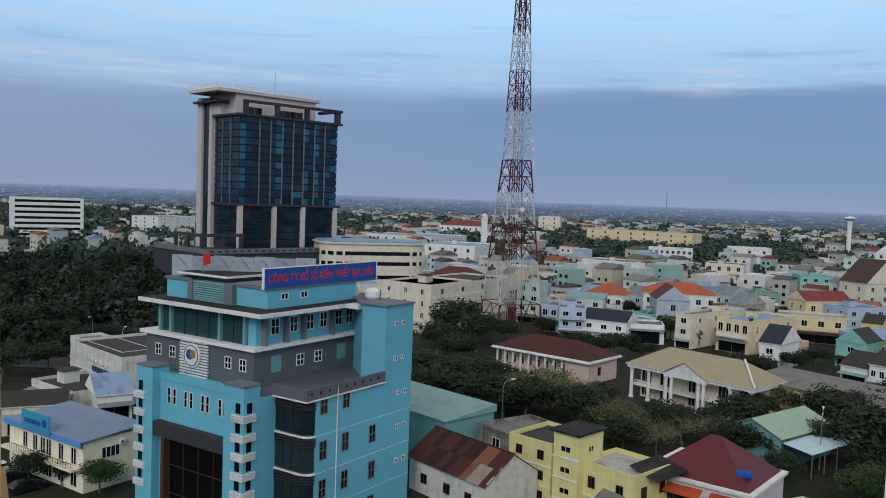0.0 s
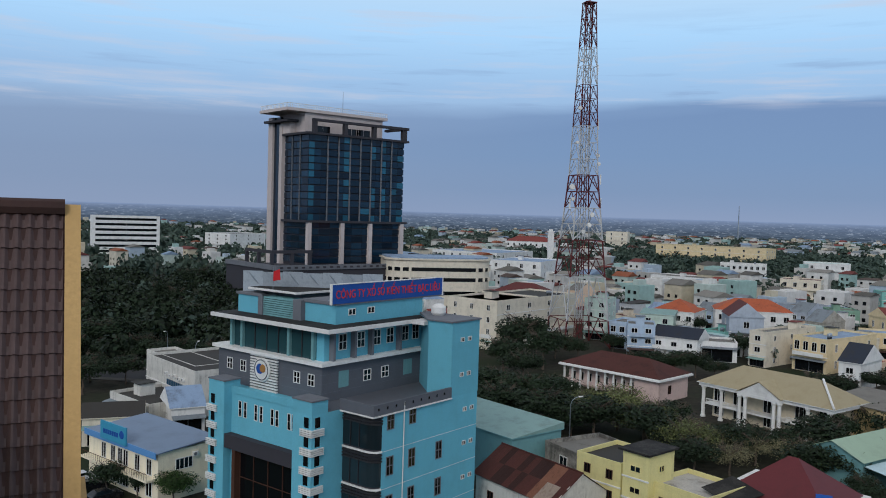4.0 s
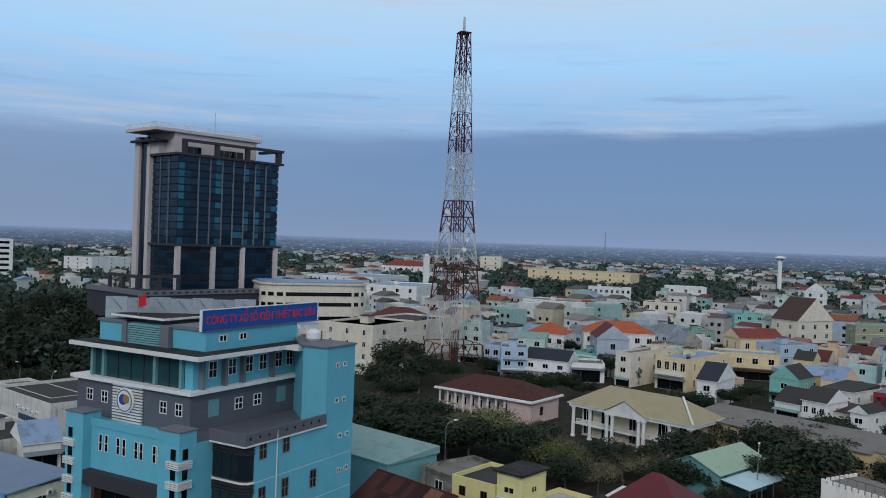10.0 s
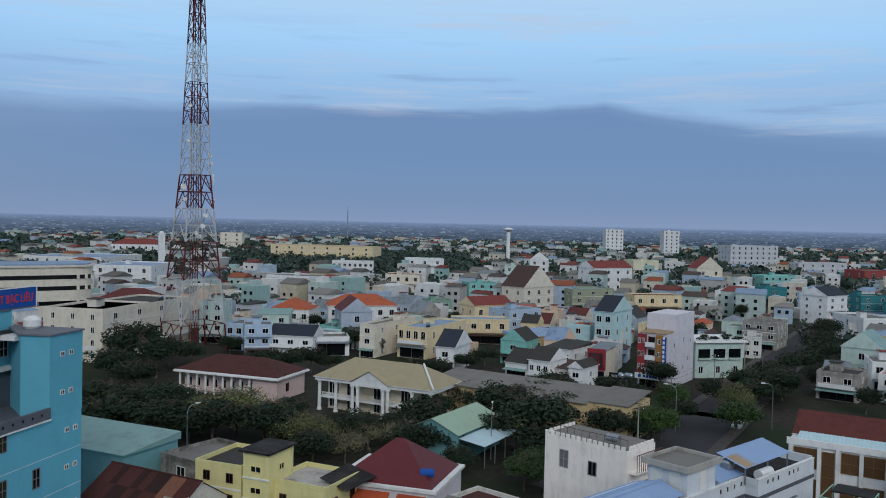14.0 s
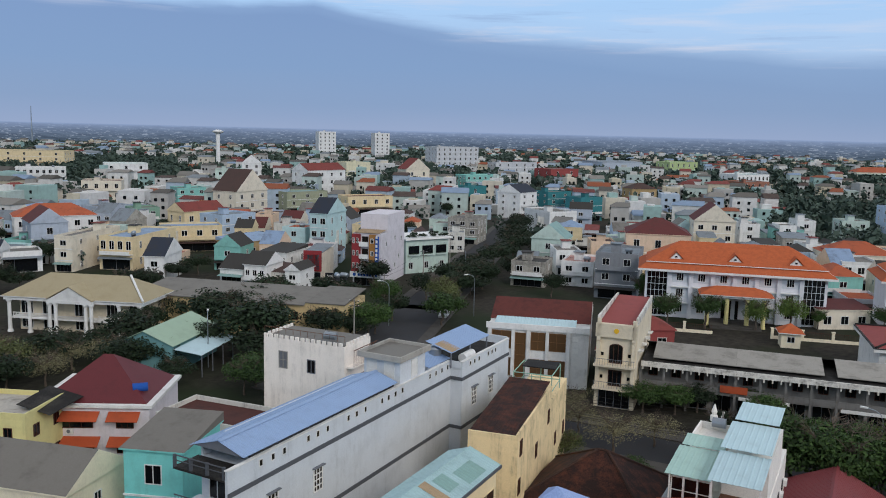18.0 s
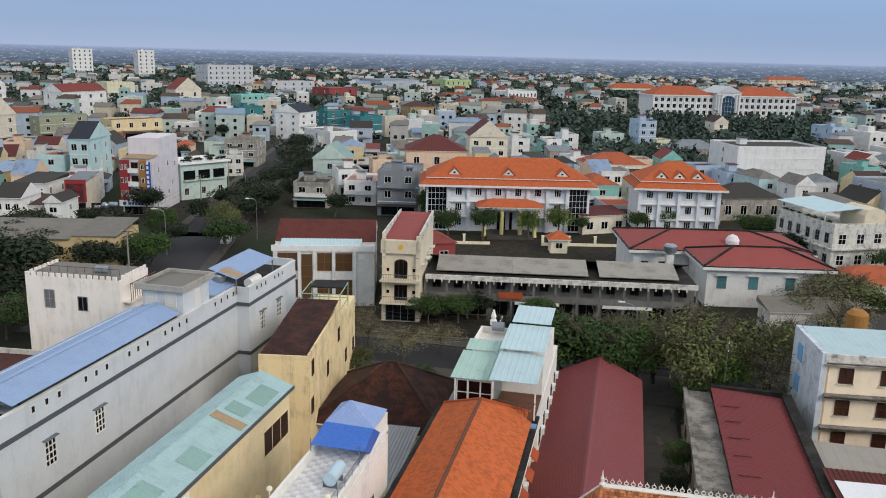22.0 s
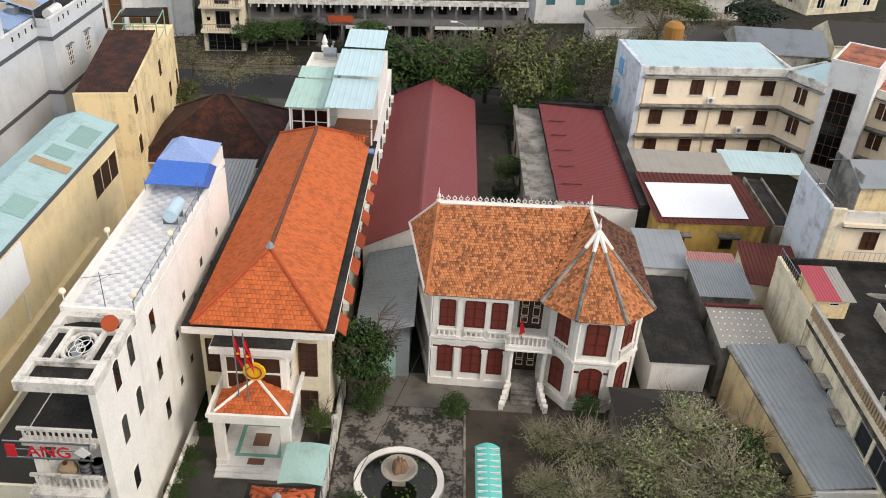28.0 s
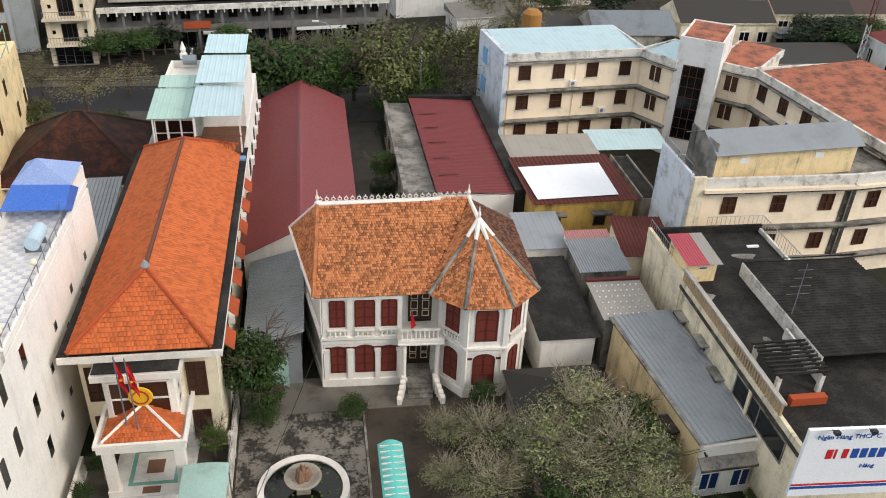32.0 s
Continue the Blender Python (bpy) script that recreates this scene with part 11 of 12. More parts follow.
tree(16.8, 152.5, 6, 4, "dark")
tree(9.8, 152.0, 6, 4, "dark")
tree(4.1, 155.7, 6, 4, "dark")
tree(18.6, 143.3, 6, 4, "dark")
tree(-46.7, 105.2, 5, 2.6, "dark")
tree(-36.9, 102.7, 5, 2.4, "mid")
tree(-42.4, 104.8, 4, 1.8, "dark")
tree(129.6, -40.1, 7, 4, "mid")
tree(131.2, -35.6, 7, 4, "dark")
tree(181.2, -1.3, 8, 3.6, "bright")
tree(144.1, 8.9, 7, 4, "dry")
tree(137.7, 12.6, 7, 3.6, "dry")
tree(141.0, 17.6, 7, 3.2, "mid")
tree(194.4, -11.9, 7, 4, "mid")
tree(139.3, 3.8, 5, 3, "mid")
tree(125.9, 6.4, 7, 3.4, "dry")
tree(129.7, -0.3, 7, 3.4, "dry")
tree(-91, 222, 7.3, 4.9, "dark")
tree(-216, 319, 10.1, 4.5, "dark")
tree(-115, 241, 7.7, 4.2, "dark")
tree(-130, 393, 10.3, 5.8, "dark")
tree(-130, 212, 8.2, 5.4, "dark")
tree(-198, 344, 10.5, 4.2, "dark")
tree(-162, 317, 9.0, 4.4, "dark")
tree(-92, 205, 10.7, 5.9, "dark")
tree(-119, 245, 10.6, 5.3, "dark")
tree(-218, 331, 9.0, 4.9, "dark")
tree(-137, 269, 7.6, 4.7, "dark")
tree(-113, 183, 7.2, 5.4, "dark")
tree(-110, 306, 8.9, 4.8, "dark")
tree(-146, 202, 8.7, 4.4, "dark")
tree(-124, 236, 8.4, 5.6, "dark")
tree(-117, 309, 10.6, 4.2, "dark")
tree(-66, 248, 10.1, 5.4, "dark")
tree(-90, 265, 7.7, 5.0, "dark")
tree(-90, 350, 10.6, 6.1, "dark")
tree(-211, 364, 7.1, 4.6, "dark")
tree(-219, 310, 8.6, 6.1, "dark")
tree(-179, 345, 8.2, 4.4, "dark")
tree(-94, 216, 8.5, 6.1, "dark")
tree(-74, 193, 7.2, 4.4, "dark")
tree(-148, 245, 8.2, 4.2, "dark")
tree(-175, 244, 7.8, 4.1, "dark")
tree(-115, 209, 7.2, 5.1, "dark")
tree(-141, 406, 7.5, 5.2, "dark")
tree(-153, 255, 11.0, 5.1, "dark")
tree(-97, 281, 7.1, 4.9, "dark")
tree(-133, 383, 10.3, 5.1, "dark")
tree(-64, 254, 8.0, 4.5, "dark")
tree(-129, 380, 7.6, 4.1, "dark")
tree(-188, 274, 11.0, 4.9, "dark")

surface("shop_red", "8e3236", stain=0.2, streak=0.2)
surface("board_black", "17181a", rough=0.5, stain=0.1)
surface("car_dark", "1b1d21", rough=0.25, stain=0.05, bump=0.0, spec=0.5)
surface("car_white", "d5d6d8", rough=0.25, stain=0.05, bump=0.0, spec=0.5)
surface("tyre", "141414", stain=0.1)
surface("pole_concrete", "8d8a83", stain=0.3, streak=0.4)


# ---- corner of the side street ----
def bank_corner_house():
    top = thing("house", "tall white bank house with red and ochre balcony front", "house", pose(125.6, 161.4, 0, 0, 0, -60), "town houses")
    w, d, h = 7.3, 18.0, 13.1
    part("wall", (Shape().box(0, 0, -0.3, w, d, h), "lilac_paint"), top)
    part("rear_block", (Shape().box(0.0, 5.0, h, w, d, h + 4.4), "lilac_paint"), top)
    part("rust_roof", corrugated(w - 0.6, 5.2, 0.4, 0.05, "rust_pale"), top, pose(0.3, -0.3, h + 0.15, 4))
    part("red_strip", (Shape().box(-0.02, -0.9, 3.6, 2.0, 0.0, h - 0.2), "shop_red"), top)
    part("ochre_strip", (Shape().box(4.4, -0.5, 3.6, w - 1.2, 0.0, h - 0.2), "bank_ochre"), top)
    board = part("blue_sign", (Shape().box(w - 1.2, -0.8, 6.0, w - 0.4, -0.1, h - 0.6), "sign_blue"), top)
    for k in range(6):
        part("sign_bar", (Shape().box(w - 1.05, -0.86, 6.5 + 1.1 * k, w - 0.55, -0.8, 7.2 + 1.1 * k), "white_paint"), board)
    for k in range(3):
        z = 3.9 + 3.1 * k
        part("balcony", (Shape().box(2.0, -1.2, z - 0.15, 4.4, 0.0, z).box(2.0, -1.2, z, 4.4, -1.08, z + 1.0), "white_paint"), top)
        part("balcony_door", window_mesh(1.6, 2.2, (2, 1, False), "wood_brown", "pane_dark", 0.06), top, pose(3.2, 0, z + 0.05))
        for x in (0.5, 1.5):
            part("window", window_mesh(0.6, 1.3, (2, 1, False), "white_paint", "pane_dark", 0.05), top, pose(x, -0.9, z + 0.6))
        part("window", window_mesh(0.8, 1.2, (2, 1, False), "white_paint", "pane_dark", 0.05), top, pose(5.2, -0.5, z + 0.6))
    sign = part("name_board", (Shape().box(-0.3, -1.3, 2.2, w + 0.2, -1.05, 3.6), "white_paint"), top, None, "white board with blue bars")
    for k in range(7):
        part("sign_bar", (Shape().box(1.8 + 0.75 * k, -1.36, 2.6, 2.35 + 0.75 * k, -1.3, 3.2), "sign_blue"), sign)
    part("sign_disc", (Shape().tube((0.9, -1.3, 2.9), (0.9, -1.37, 2.9), 0.42, 0.4, 14), "sign_blue"), sign)
    part("shop_front", window_mesh(6.6, 2.2, (4, 1, False), "grey_trim", "pane_dark", 0.06), top, pose(w / 2, 0, 0))
    for y, z in ((4.0, 9.6), (10.5, 10.4), (4.0, 5.0), (13.5, 5.4), (10.5, 3.4), (15.5, 9.8)):
        part("side_window", window_mesh(0.9, 1.3, (2, 1, False), "white_paint", "pane_dark", 0.05), top, pose(w, y, z, 0, 0, 90))
    part("air_conditioner", (Shape().box(w, 4.6, 4.0, w + 0.5, 5.5, 4.6), "white_paint"), top)


bank_corner_house()


def planter_house():
    top = thing("house", "pale green two-storey corner house with plants on its terrace", "house", pose(146.7, 165.4, 0, 0, 0, -12), "town houses")
    w, d, h = 13.6, 12.0, 9.2
    part("wall", (Shape().box(0, 0, -0.3, w, d, h), "mint"), top)
    part("cornice", (Shape().box(-0.5, -0.9, h, w + 0.9, d + 0.3, h + 0.4), "white_paint"), top)
    for x in (2.5, 6.8, 11.2):
        part("loggia", window_mesh(3.6, 2.7, (1, 1, False), "mint", "pane_dark", 0.1), top, pose(x, 0, 4.9))
        part("planter_box", (Shape().box(x - 1.8, -0.7, 4.8, x + 1.8, -0.02, 5.2), "mint"), top)
        part("planter_leaves", crown_mesh(700 + int(x), 260, 0.12, 6, "leaf_dark", 0.5), top, pose(x, -0.4, 5.4) @ Matrix.Diagonal((1.8, 0.45, 0.6, 1)))
    for x in (1.6, 6.5, 11.5):
        part("window", window_mesh(1.3, 1.9, (2, 1, False), "white_paint", "pane_dark", 0.06), top, pose(x, 0, 1.2))
    for y in (2.5, 6.0, 9.5):
        part("window", window_mesh(1.0, 2.6, (1, 1, False), "white_paint", "pane_dark", 0.06), top, pose(w, y, 5.0, 0, 0, 90))
    for x, y in ((2.5, 1.2), (6.0, 1.5), (10.0, 1.2), (12.4, 1.4), (12.0, 6.0), (5.0, 5.0)):
        part("roof_plant", crown_mesh(720 + int(x), 300, 0.12, 7, "leaf_dark", 0.7), top, pose(x, y, h + 0.9) @ Matrix.Diagonal((2.2, 1.2, 1.1, 1)))


planter_house()


def red_framed_shop():
    top = thing("house", "cream shop house with red-framed green glass front and blank side", "house", pose(118.1, 171.7, 0, 0, 0, -52), "town houses")
    w, d, h = 4.6, 11.0, 7.6
    part("wall", (Shape().box(0, 0, -0.3, w, d, h), "cream"), top)
    part("roof", (Shape().slab((-0.2, 0.2, h + 0.1), (w + 0.2, 0.2, h + 0.1), (w + 0.2, d, h + 0.9), (-0.2, d, h + 0.9), 0.1), "roof_metal"), top)
    part("red_frame", ring_mesh(w, 0.4, 0.1, 2.9, h + 0.5, "shop_red"), top, pose(0, -0.5, 0))
    part("glass_front", window_mesh(w - 0.8, h - 3.6, (3, 3, False), "shop_red", "pane_teal", 0.12), top, pose(w / 2, -0.5, 3.2))
    part("shop_front", window_mesh(w - 0.6, 2.6, (2, 1, False), "grey_trim", "pane_dark", 0.08), top, pose(w / 2, 0, 0))
    sign = thing("shop_sign", "black shoe shop sign board with white lettering", "sign", pose(120.4, 165.9, 0, 0, 0, -47))
    part("board", (Shape().box(0, 0, 0.5, 5.2, 0.2, 2.9), "board_black"), sign)
    for x in (0.6, 4.4):
        part("post", (Shape().box(x, 0.04, -0.1, x + 0.15, 0.16, 0.5), "dark_metal"), sign)
    letters("SHOP GIẦY DÉP", 0.8, "white_paint", sign, pose(2.6, -0.02, 1.85, 90) @ Matrix.Diagonal((0.72, 1, 1, 1)))
    letters("THỜI TRANG", 0.8, "white_paint", sign, pose(2.6, -0.02, 0.75, 90) @ Matrix.Diagonal((0.82, 1, 1, 1)))


red_framed_shop()


# ---- beyond the red-roofed hall ----
def terrace_villa():
    top = thing("house", "old white villa with planted roof terrace under a teal awning", "house", pose(169.8, 14.3, 0, 0, 0, -47), "town houses")
    w, d, h = 12.0, 18.0, 8.0
    part("wall", (Shape().box(0, 0, -0.3, w, d, h), "old_white"), top)
    part("terrace_rail", ring_mesh(w, d, 0.15, h, h + 0.9, "old_white"), top)
    part("ledge", (Shape().box(-0.5, -0.8, 3.9, w + 0.3, 0, 4.15), "old_white"), top)
    part("ledge", (Shape().box(-0.5, 0, 3.9, 0, d, 4.15), "old_white"), top)
    part("awning", (Shape().slab((-0.6, 3.0, h + 2.6), (8.0, 3.0, h + 3.3), (8.0, d, h + 3.3), (-0.6, d, h + 2.6), 0.08), "cyan_metal"), top)
    for x, y in ((0.3, 3.4), (0.3, 10.5), (0.3, d - 0.4), (7.7, 3.4), (7.7, d - 0.4)):
        part("post", (Shape().tube((x, y, h), (x, y, h + 2.75 + 0.05 * x), 0.08, 0.08, 6), "white_paint"), top)
    part("arched_room", (Shape().prism([(0, 0), (4.6, 0), (4.6, 2.2), (4.0, 3.2), (2.3, 3.7), (0.6, 3.2), (0, 2.2)], 0, 7.0), "mansion_cream"), top, pose(7.2, 8.0, h + 0.02, 90))
    for x in (2.0, 6.0, 9.8):
        for z in (0.8, 4.9):
            part("window", window_mesh(1.7, 2.0, (2, 2, False), "white_paint", "pane_dark", 0.06), top, pose(x, 0, z))
    for y in (1.8, 4.6, 7.6, 10.6, 13.4, 16.2):
        for z in (0.8, 4.9):
            part("window", window_mesh(1.2, 2.0, (2, 2, False), "grey_trim", "pane_dark", 0.06), top, pose(0, y, z, 0, 0, -90))
    for k in range(7):
        part("terrace_plant", crown_mesh(740 + k, 220, 0.13, 6, "leaf_mid", 0.7), top, pose(0.4, 2.0 + 2.3 * k, h + 1.0) @ Matrix.Diagonal((0.6, 1.2, 0.7, 1)))


terrace_villa()
house("tall pale blue house with blank side wall", 217.0, 8.0, -52, 22.0, 14.0, 11.5, "bluegrey", "flat", "concrete", 3, 3, 2)
house("low house under teal metal awnings beside the villa", 196.0, 0.5, -40, 20.0, 8.0, 4.6, "white", "shed", "green", 1, 4, 1)
house("dark roofed shed with yellow sheet awning", 160.0, -14.0, -50, 16.0, 9.0, 4.4, "mouldy_yellow", "gx", "dark", 1, 3, 1)
house("old tiled cottage half hidden by trees", 143.0, 10.0, -60, 15.0, 9.0, 3.8, "dirtywhite", "hip", "orange", 1, 3, 1, extras=False)
house("mouldy dark shed with low sheet roof", 118.0, 6.0, -66, 15.0, 7.0, 3.4, "concretewall", "shed", "dark", 1, 2, 1, extras=False)
house("small dark grey old house with gabled roof", 196.0, 52.0, -55, 12.0, 9.0, 5.0, "concretewall", "gx", "dark", 1, 2, 1)


# ---- street furniture ----
def street_lamp(x, y, rot, h=9.0):
    top = thing("street_lamp", "tall grey street lamp with a curved arm", "street lamp", pose(x, y, 0, 0, 0, rot), "street lamps")
    part("pole", (Shape().tube((0, 0, -0.1), (0, 0, h - 1.2), 0.11, 0.07, 8), "steel"), top)
    arm = [(0, h - 1.2), (0.25, h - 0.55), (0.8, h - 0.15), (1.7, h)]
    s = Shape()
    for (a, b), (c, d) in zip(arm, arm[1:]):
        s.tube((a, 0, b), (c, 0, d), 0.05, 0.045, 6)
    part("arm", (s, "steel"), top)
    part("lamp_head", (Shape().box(1.6, -0.14, h - 0.08, 2.4, 0.14, h + 0.08), "white_paint"), top)


for x, y, rot in ((123.6, 117.5, 160), (104.0, 122.0, 130), (150.0, 146.0, 130), (17.0, 133.0, 30), (62.8, 118.0, 60), (96.1, 28.7, 100), (-70.0, 189.5, 270), (-58.0, 173.5, 90)):
    street_lamp(x, y, rot)


def utility_pole(x, y, rot):
    top = thing("utility_pole", "concrete utility pole with steel cross arms", "utility pole", pose(x, y, 0, 0, 0, rot), "utility poles")
    part("pole", (Shape().tube((0, 0, -0.1), (0, 0, 9.0), 0.17, 0.1, 8), "pole_concrete"), top)
    for z in (7.6, 8.5):
        part("cross_arm", (Shape().box(-0.9, -0.05, z, 0.9, 0.05, z + 0.1), "dark_metal"), top)
        for q in (-0.8, 0.8):
            part("insulator", (Shape().lathe([(0.05, 0), (0.08, 0.08), (0.04, 0.18)], 6, (q, 0, z + 0.1)), "white_paint"), top)


def cable(points, sag):
    c = bpy.data.curves.new("cable", "CURVE")
    c.dimensions, c.bevel_depth, c.bevel_resolution = "3D", 0.02, 0
    for a, b in zip(points, points[1:]):
        s = c.splines.new("POLY")
        s.points.add(8)
        for i, p in enumerate(s.points):
            u = i / 8
            q = Vector(a).lerp(Vector(b), u)
            p.co = (q.x, q.y, q.z - sag * 4 * u * (1 - u), 1)
    c.materials.append(MATS["tar_black"])
    tagged(new("cable", c), "black sagging street cables on poles", "cable", "street cables")


POLES = [LOT @ Vector((x, 90.2 - x * 0.0125, 0)) for x in (-64, -38, -13, 12, 37)]
for p in POLES:
    utility_pole(p.x, p.y, 18)
for z, q in ((7.75, -0.8), (7.75, 0.8), (8.65, -0.8), (8.65, 0.8), (6.4, 0.1), (6.1, 0.1), (5.9, 0.12)):
    off = Vector((math.cos(radians(18)) * q, math.sin(radians(18)) * q, z))
    cable([p + off for p in POLES], 0.7)
for x, y in ((88.0, 112.6), (109.0, 129.5), (139.0, 150.0), (168.0, 170.0)):
    utility_pole(x, y, 125)
for q in (-0.8, 0.8):
    cable([Vector((x + 0.6 * q, y - 0.8 * q, 8.6)) for x, y in ((88.0, 112.6), (109.0, 129.5), (139.0, 150.0), (168.0, 170.0))], 0.6)
for z, q in ((5.0, 0.0), (4.6, 0.5)):
    cable([LOT @ Vector((x, y + q, z)) for x, y in ((-14.9, 26.4), (-4.85, 27.1), (5.6, 28.4), (20.8, 30.9))], 0.15)
cable([LOT @ Vector(p) for p in ((-0.2, 43.9, 4.6), (-5.3, 27.3, 3.2))], 0.4)


def car(x, y, rot, paint, label):
    top = thing("car", label, "car", pose(x, y, 0, 0, 0, rot), "parked cars")
    prof = [(-2.1, 0.35), (2.15, 0.35), (2.2, 0.75), (1.9, 0.92), (1.05, 1.0), (0.35, 1.45), (-1.2, 1.5), (-1.9, 1.05), (-2.15, 0.95)]
    v = [(a, s * (0.85 if b < 1.2 else 0.68), b) for s in (-1, 1) for a, b in prof]
    k = len(prof)
    part("body", (Shape().add(v, [tuple(range(k)), tuple(range(k, 2 * k))[::-1]] + [((i + 1) % k, i, k + i, k + (i + 1) % k) for i in range(k)]), paint), top)
    part("windscreen", (Shape().slab((1.0, -0.7, 1.04), (1.0, 0.7, 1.04), (0.4, 0.6, 1.42), (0.4, -0.6, 1.42), -0.03), "pane_dark"), top)
    part("rear_window", (Shape().slab((-1.85, 0.68, 1.1), (-1.85, -0.68, 1.1), (-1.25, -0.58, 1.46), (-1.25, 0.58, 1.46), -0.03), "pane_dark"), top)
    for s in (-1, 1):
        part("side_window", (Shape().slab((-1.4, s * 0.8, 1.08), (0.75, s * 0.8, 1.08), (0.3, s * 0.71, 1.42), (-1.1, s * 0.71, 1.42), 0.03 * s), "pane_dark"), top)
        for a in (-1.35, 1.35):
            part("wheel", (Shape().tube((a, s * 0.7, 0.32), (a, s * 0.9, 0.32), 0.32, 0.32, 14), "tyre"), top)


car(-49.5, 106.6, 50, "car_dark", "black parked car beside the company building")
car(-46.0, 103.2, 50, "car_dark", "black parked car beside the company building")
car(-52.0, 109.8, 48, "car_white", "white parked car beside the company building")
car(118.0, 120.6, 215, "car_white", "white car parked on the side street")
car(128.5, 128.0, 215, "car_dark", "dark car parked on the side street")
car(-92.0, 182.0, 0, "car_white", "white car on the park road")
for x, y, z in ((104.0, 139.0, 6.7), (105.4, 138.4, 6.7)):
    steel_tank((x, y, z))

# ---- small sheds by the villa ----
lot_house("small dark sheet hut under the garden trees", 12.0, 36.0, 6.0, 5.6, 2.4, "concretewall", "hip", "dark", 1, 0, 0, extras=False)
lot_tree(7.2, 27.5, 5.8, 2.2, "bright")
lot_tree(4.4, 26.8, 5.0, 1.95, "bright")
lot_tree(9.9, 26.8, 4.9, 1.95, "bright")


def round_hall():
    top = thing("house", "round-fronted cream hall with pale blue roof and ribbon windows", "house", pose(-32.6, 328.0, 0, 0, 0, 14), "town houses")
    w, r, h = 44.0, 9.0, 19.0
    line = [(r + r * math.cos(a), r - r * math.sin(a) * 1.0) for a in [math.pi - i * math.pi / 2 / 8 for i in range(9)]]
    line += [(w - r - r * math.cos(a), r - r * math.sin(a)) for a in [math.pi / 2 + i * math.pi / 2 / 8 for i in range(9)]]
    poly = line + [(w, 22.0), (0, 22.0)]
    grow = lambda g: [((x - w / 2) * (1 + 2 * g / w) + w / 2, y - g if y < 20 else y) for x, y in poly]
    part("wall", (Shape().prism(poly, -0.3, h), "cream"), top)
    part("cornice", (Shape().prism(grow(0.6), h, h + 0.7), "cream"), top)
    part("roof", (Shape().prism(grow(-0.4), h + 0.7, h + 1.3), "roof_bluemetal"), top)
    for z in (5.0, 10.5, 14.6):
        part("ribbon_window", (Shape().prism(grow(0.08), z, z + 1.5), "pane_dark"), top)
        for (x, y) in line[::2]:
            part("pier", (Shape().box(x - 0.5, y - 0.4, z - 0.1, x + 0.5, y + 0.4, z + 1.6), "cream"), top)


round_hall()


# ---- landmarks far off ----
def water_tower():
    top = thing("water_tower", "white mushroom-shaped water tower above distant trees", "water tower", pose(395.9, 718.1, 0))
    h = 36.1
    part("shaft", (Shape().lathe([(2.2, 0), (1.8, h * 0.5), (2.0, h - 4.0)], 16), "white"), top)
    part("bowl", (Shape().lathe([(2.0, h - 4.0), (5.2, h - 2.4), (5.5, h - 1.6), (1.2, h)], 20), "white"), top)


water_tower()


def clock_tower():
    top = thing("bell_tower", "slender white tower beside red-roofed market rows", "tower", pose(61.6, 637.0, 0))
    h = 28.4
    part("shaft", (Shape().box(-2.2, -2.2, -0.3, 2.2, 2.2, h - 2.0), "white"), top)
    part("cap", (Shape().box(-2.7, -2.7, h - 2.0, 2.7, 2.7, h - 1.4).box(-1.4, -1.4, h - 1.4, 1.4, 1.4, h), "white"), top)


clock_tower()
top = thing("far_mast", "thin grey transmitter mast on the horizon", "radio mast", pose(456.9, 1428.7, 0))
part("pole", (Shape().tube((0, 0, 0), (0, 0, 65.5), 1.6, 0.5, 6), "steel"), top)


# ---- behind the school ----
lot_house("old ochre row house with dark sheet roof", 55.0, 117.0, 15.0, 8.0, 4.0, "mouldy_yellow", "gx", "dark", 1, 5, 1, extras=True)
lot_house("old ochre house with patched dark roof and peeling gable", 71.0, 119.0, 13.0, 9.0, 4.8, "mouldy_yellow", "gx", "dark", 2, 4, 1, extras=True)
lot_house("low grey house with weathered sheet roof", 40.0, 112.0, 12.0, 8.0, 3.8, "concretewall", "gx", "metal", 1, 3, 1)
lot_house("ochre side building with rusty roof", 86.0, 122.0, 12.0, 8.0, 4.0, "mouldy_yellow", "shed", "brown", 1, 4, 1)
lot_house("white house with red hipped roof", 80.0, 100.0, 13.0, 9.0, 4.8, "white", "hip", "red", 1, 3, 2)
lot_house("low dark shed behind the school", 62.0, 102.0, 14.0, 6.0, 2.8, "concretewall", "shed", "dark", 1, 2, 1)
lot_house("grey concrete boundary shed with black mould", 46.0, 103.0, 13.0, 4.0, 2.6, "concretewall", "flat", "dark", 1, 2, 1)
for x, y, h, r, kind in ((79, 112, 7.5, 3.8, "dark"), (84, 115, 7, 3.6, "mid"), (72, 111, 6, 3.0, "dark"), (36, 109, 6, 3.0, "olive"), (30, 108, 5, 2.6, "light"), (43, 106.5, 4.5, 2.4, "mid"), (90, 113, 7, 3.4, "olive"), (52, 110, 4.6, 2.4, "dark"), (24, 110, 5, 2.8, "mid"), (96, 108, 6, 3.2, "dark")):
    lot_tree(x, y, h, r, kind, "behind the school")


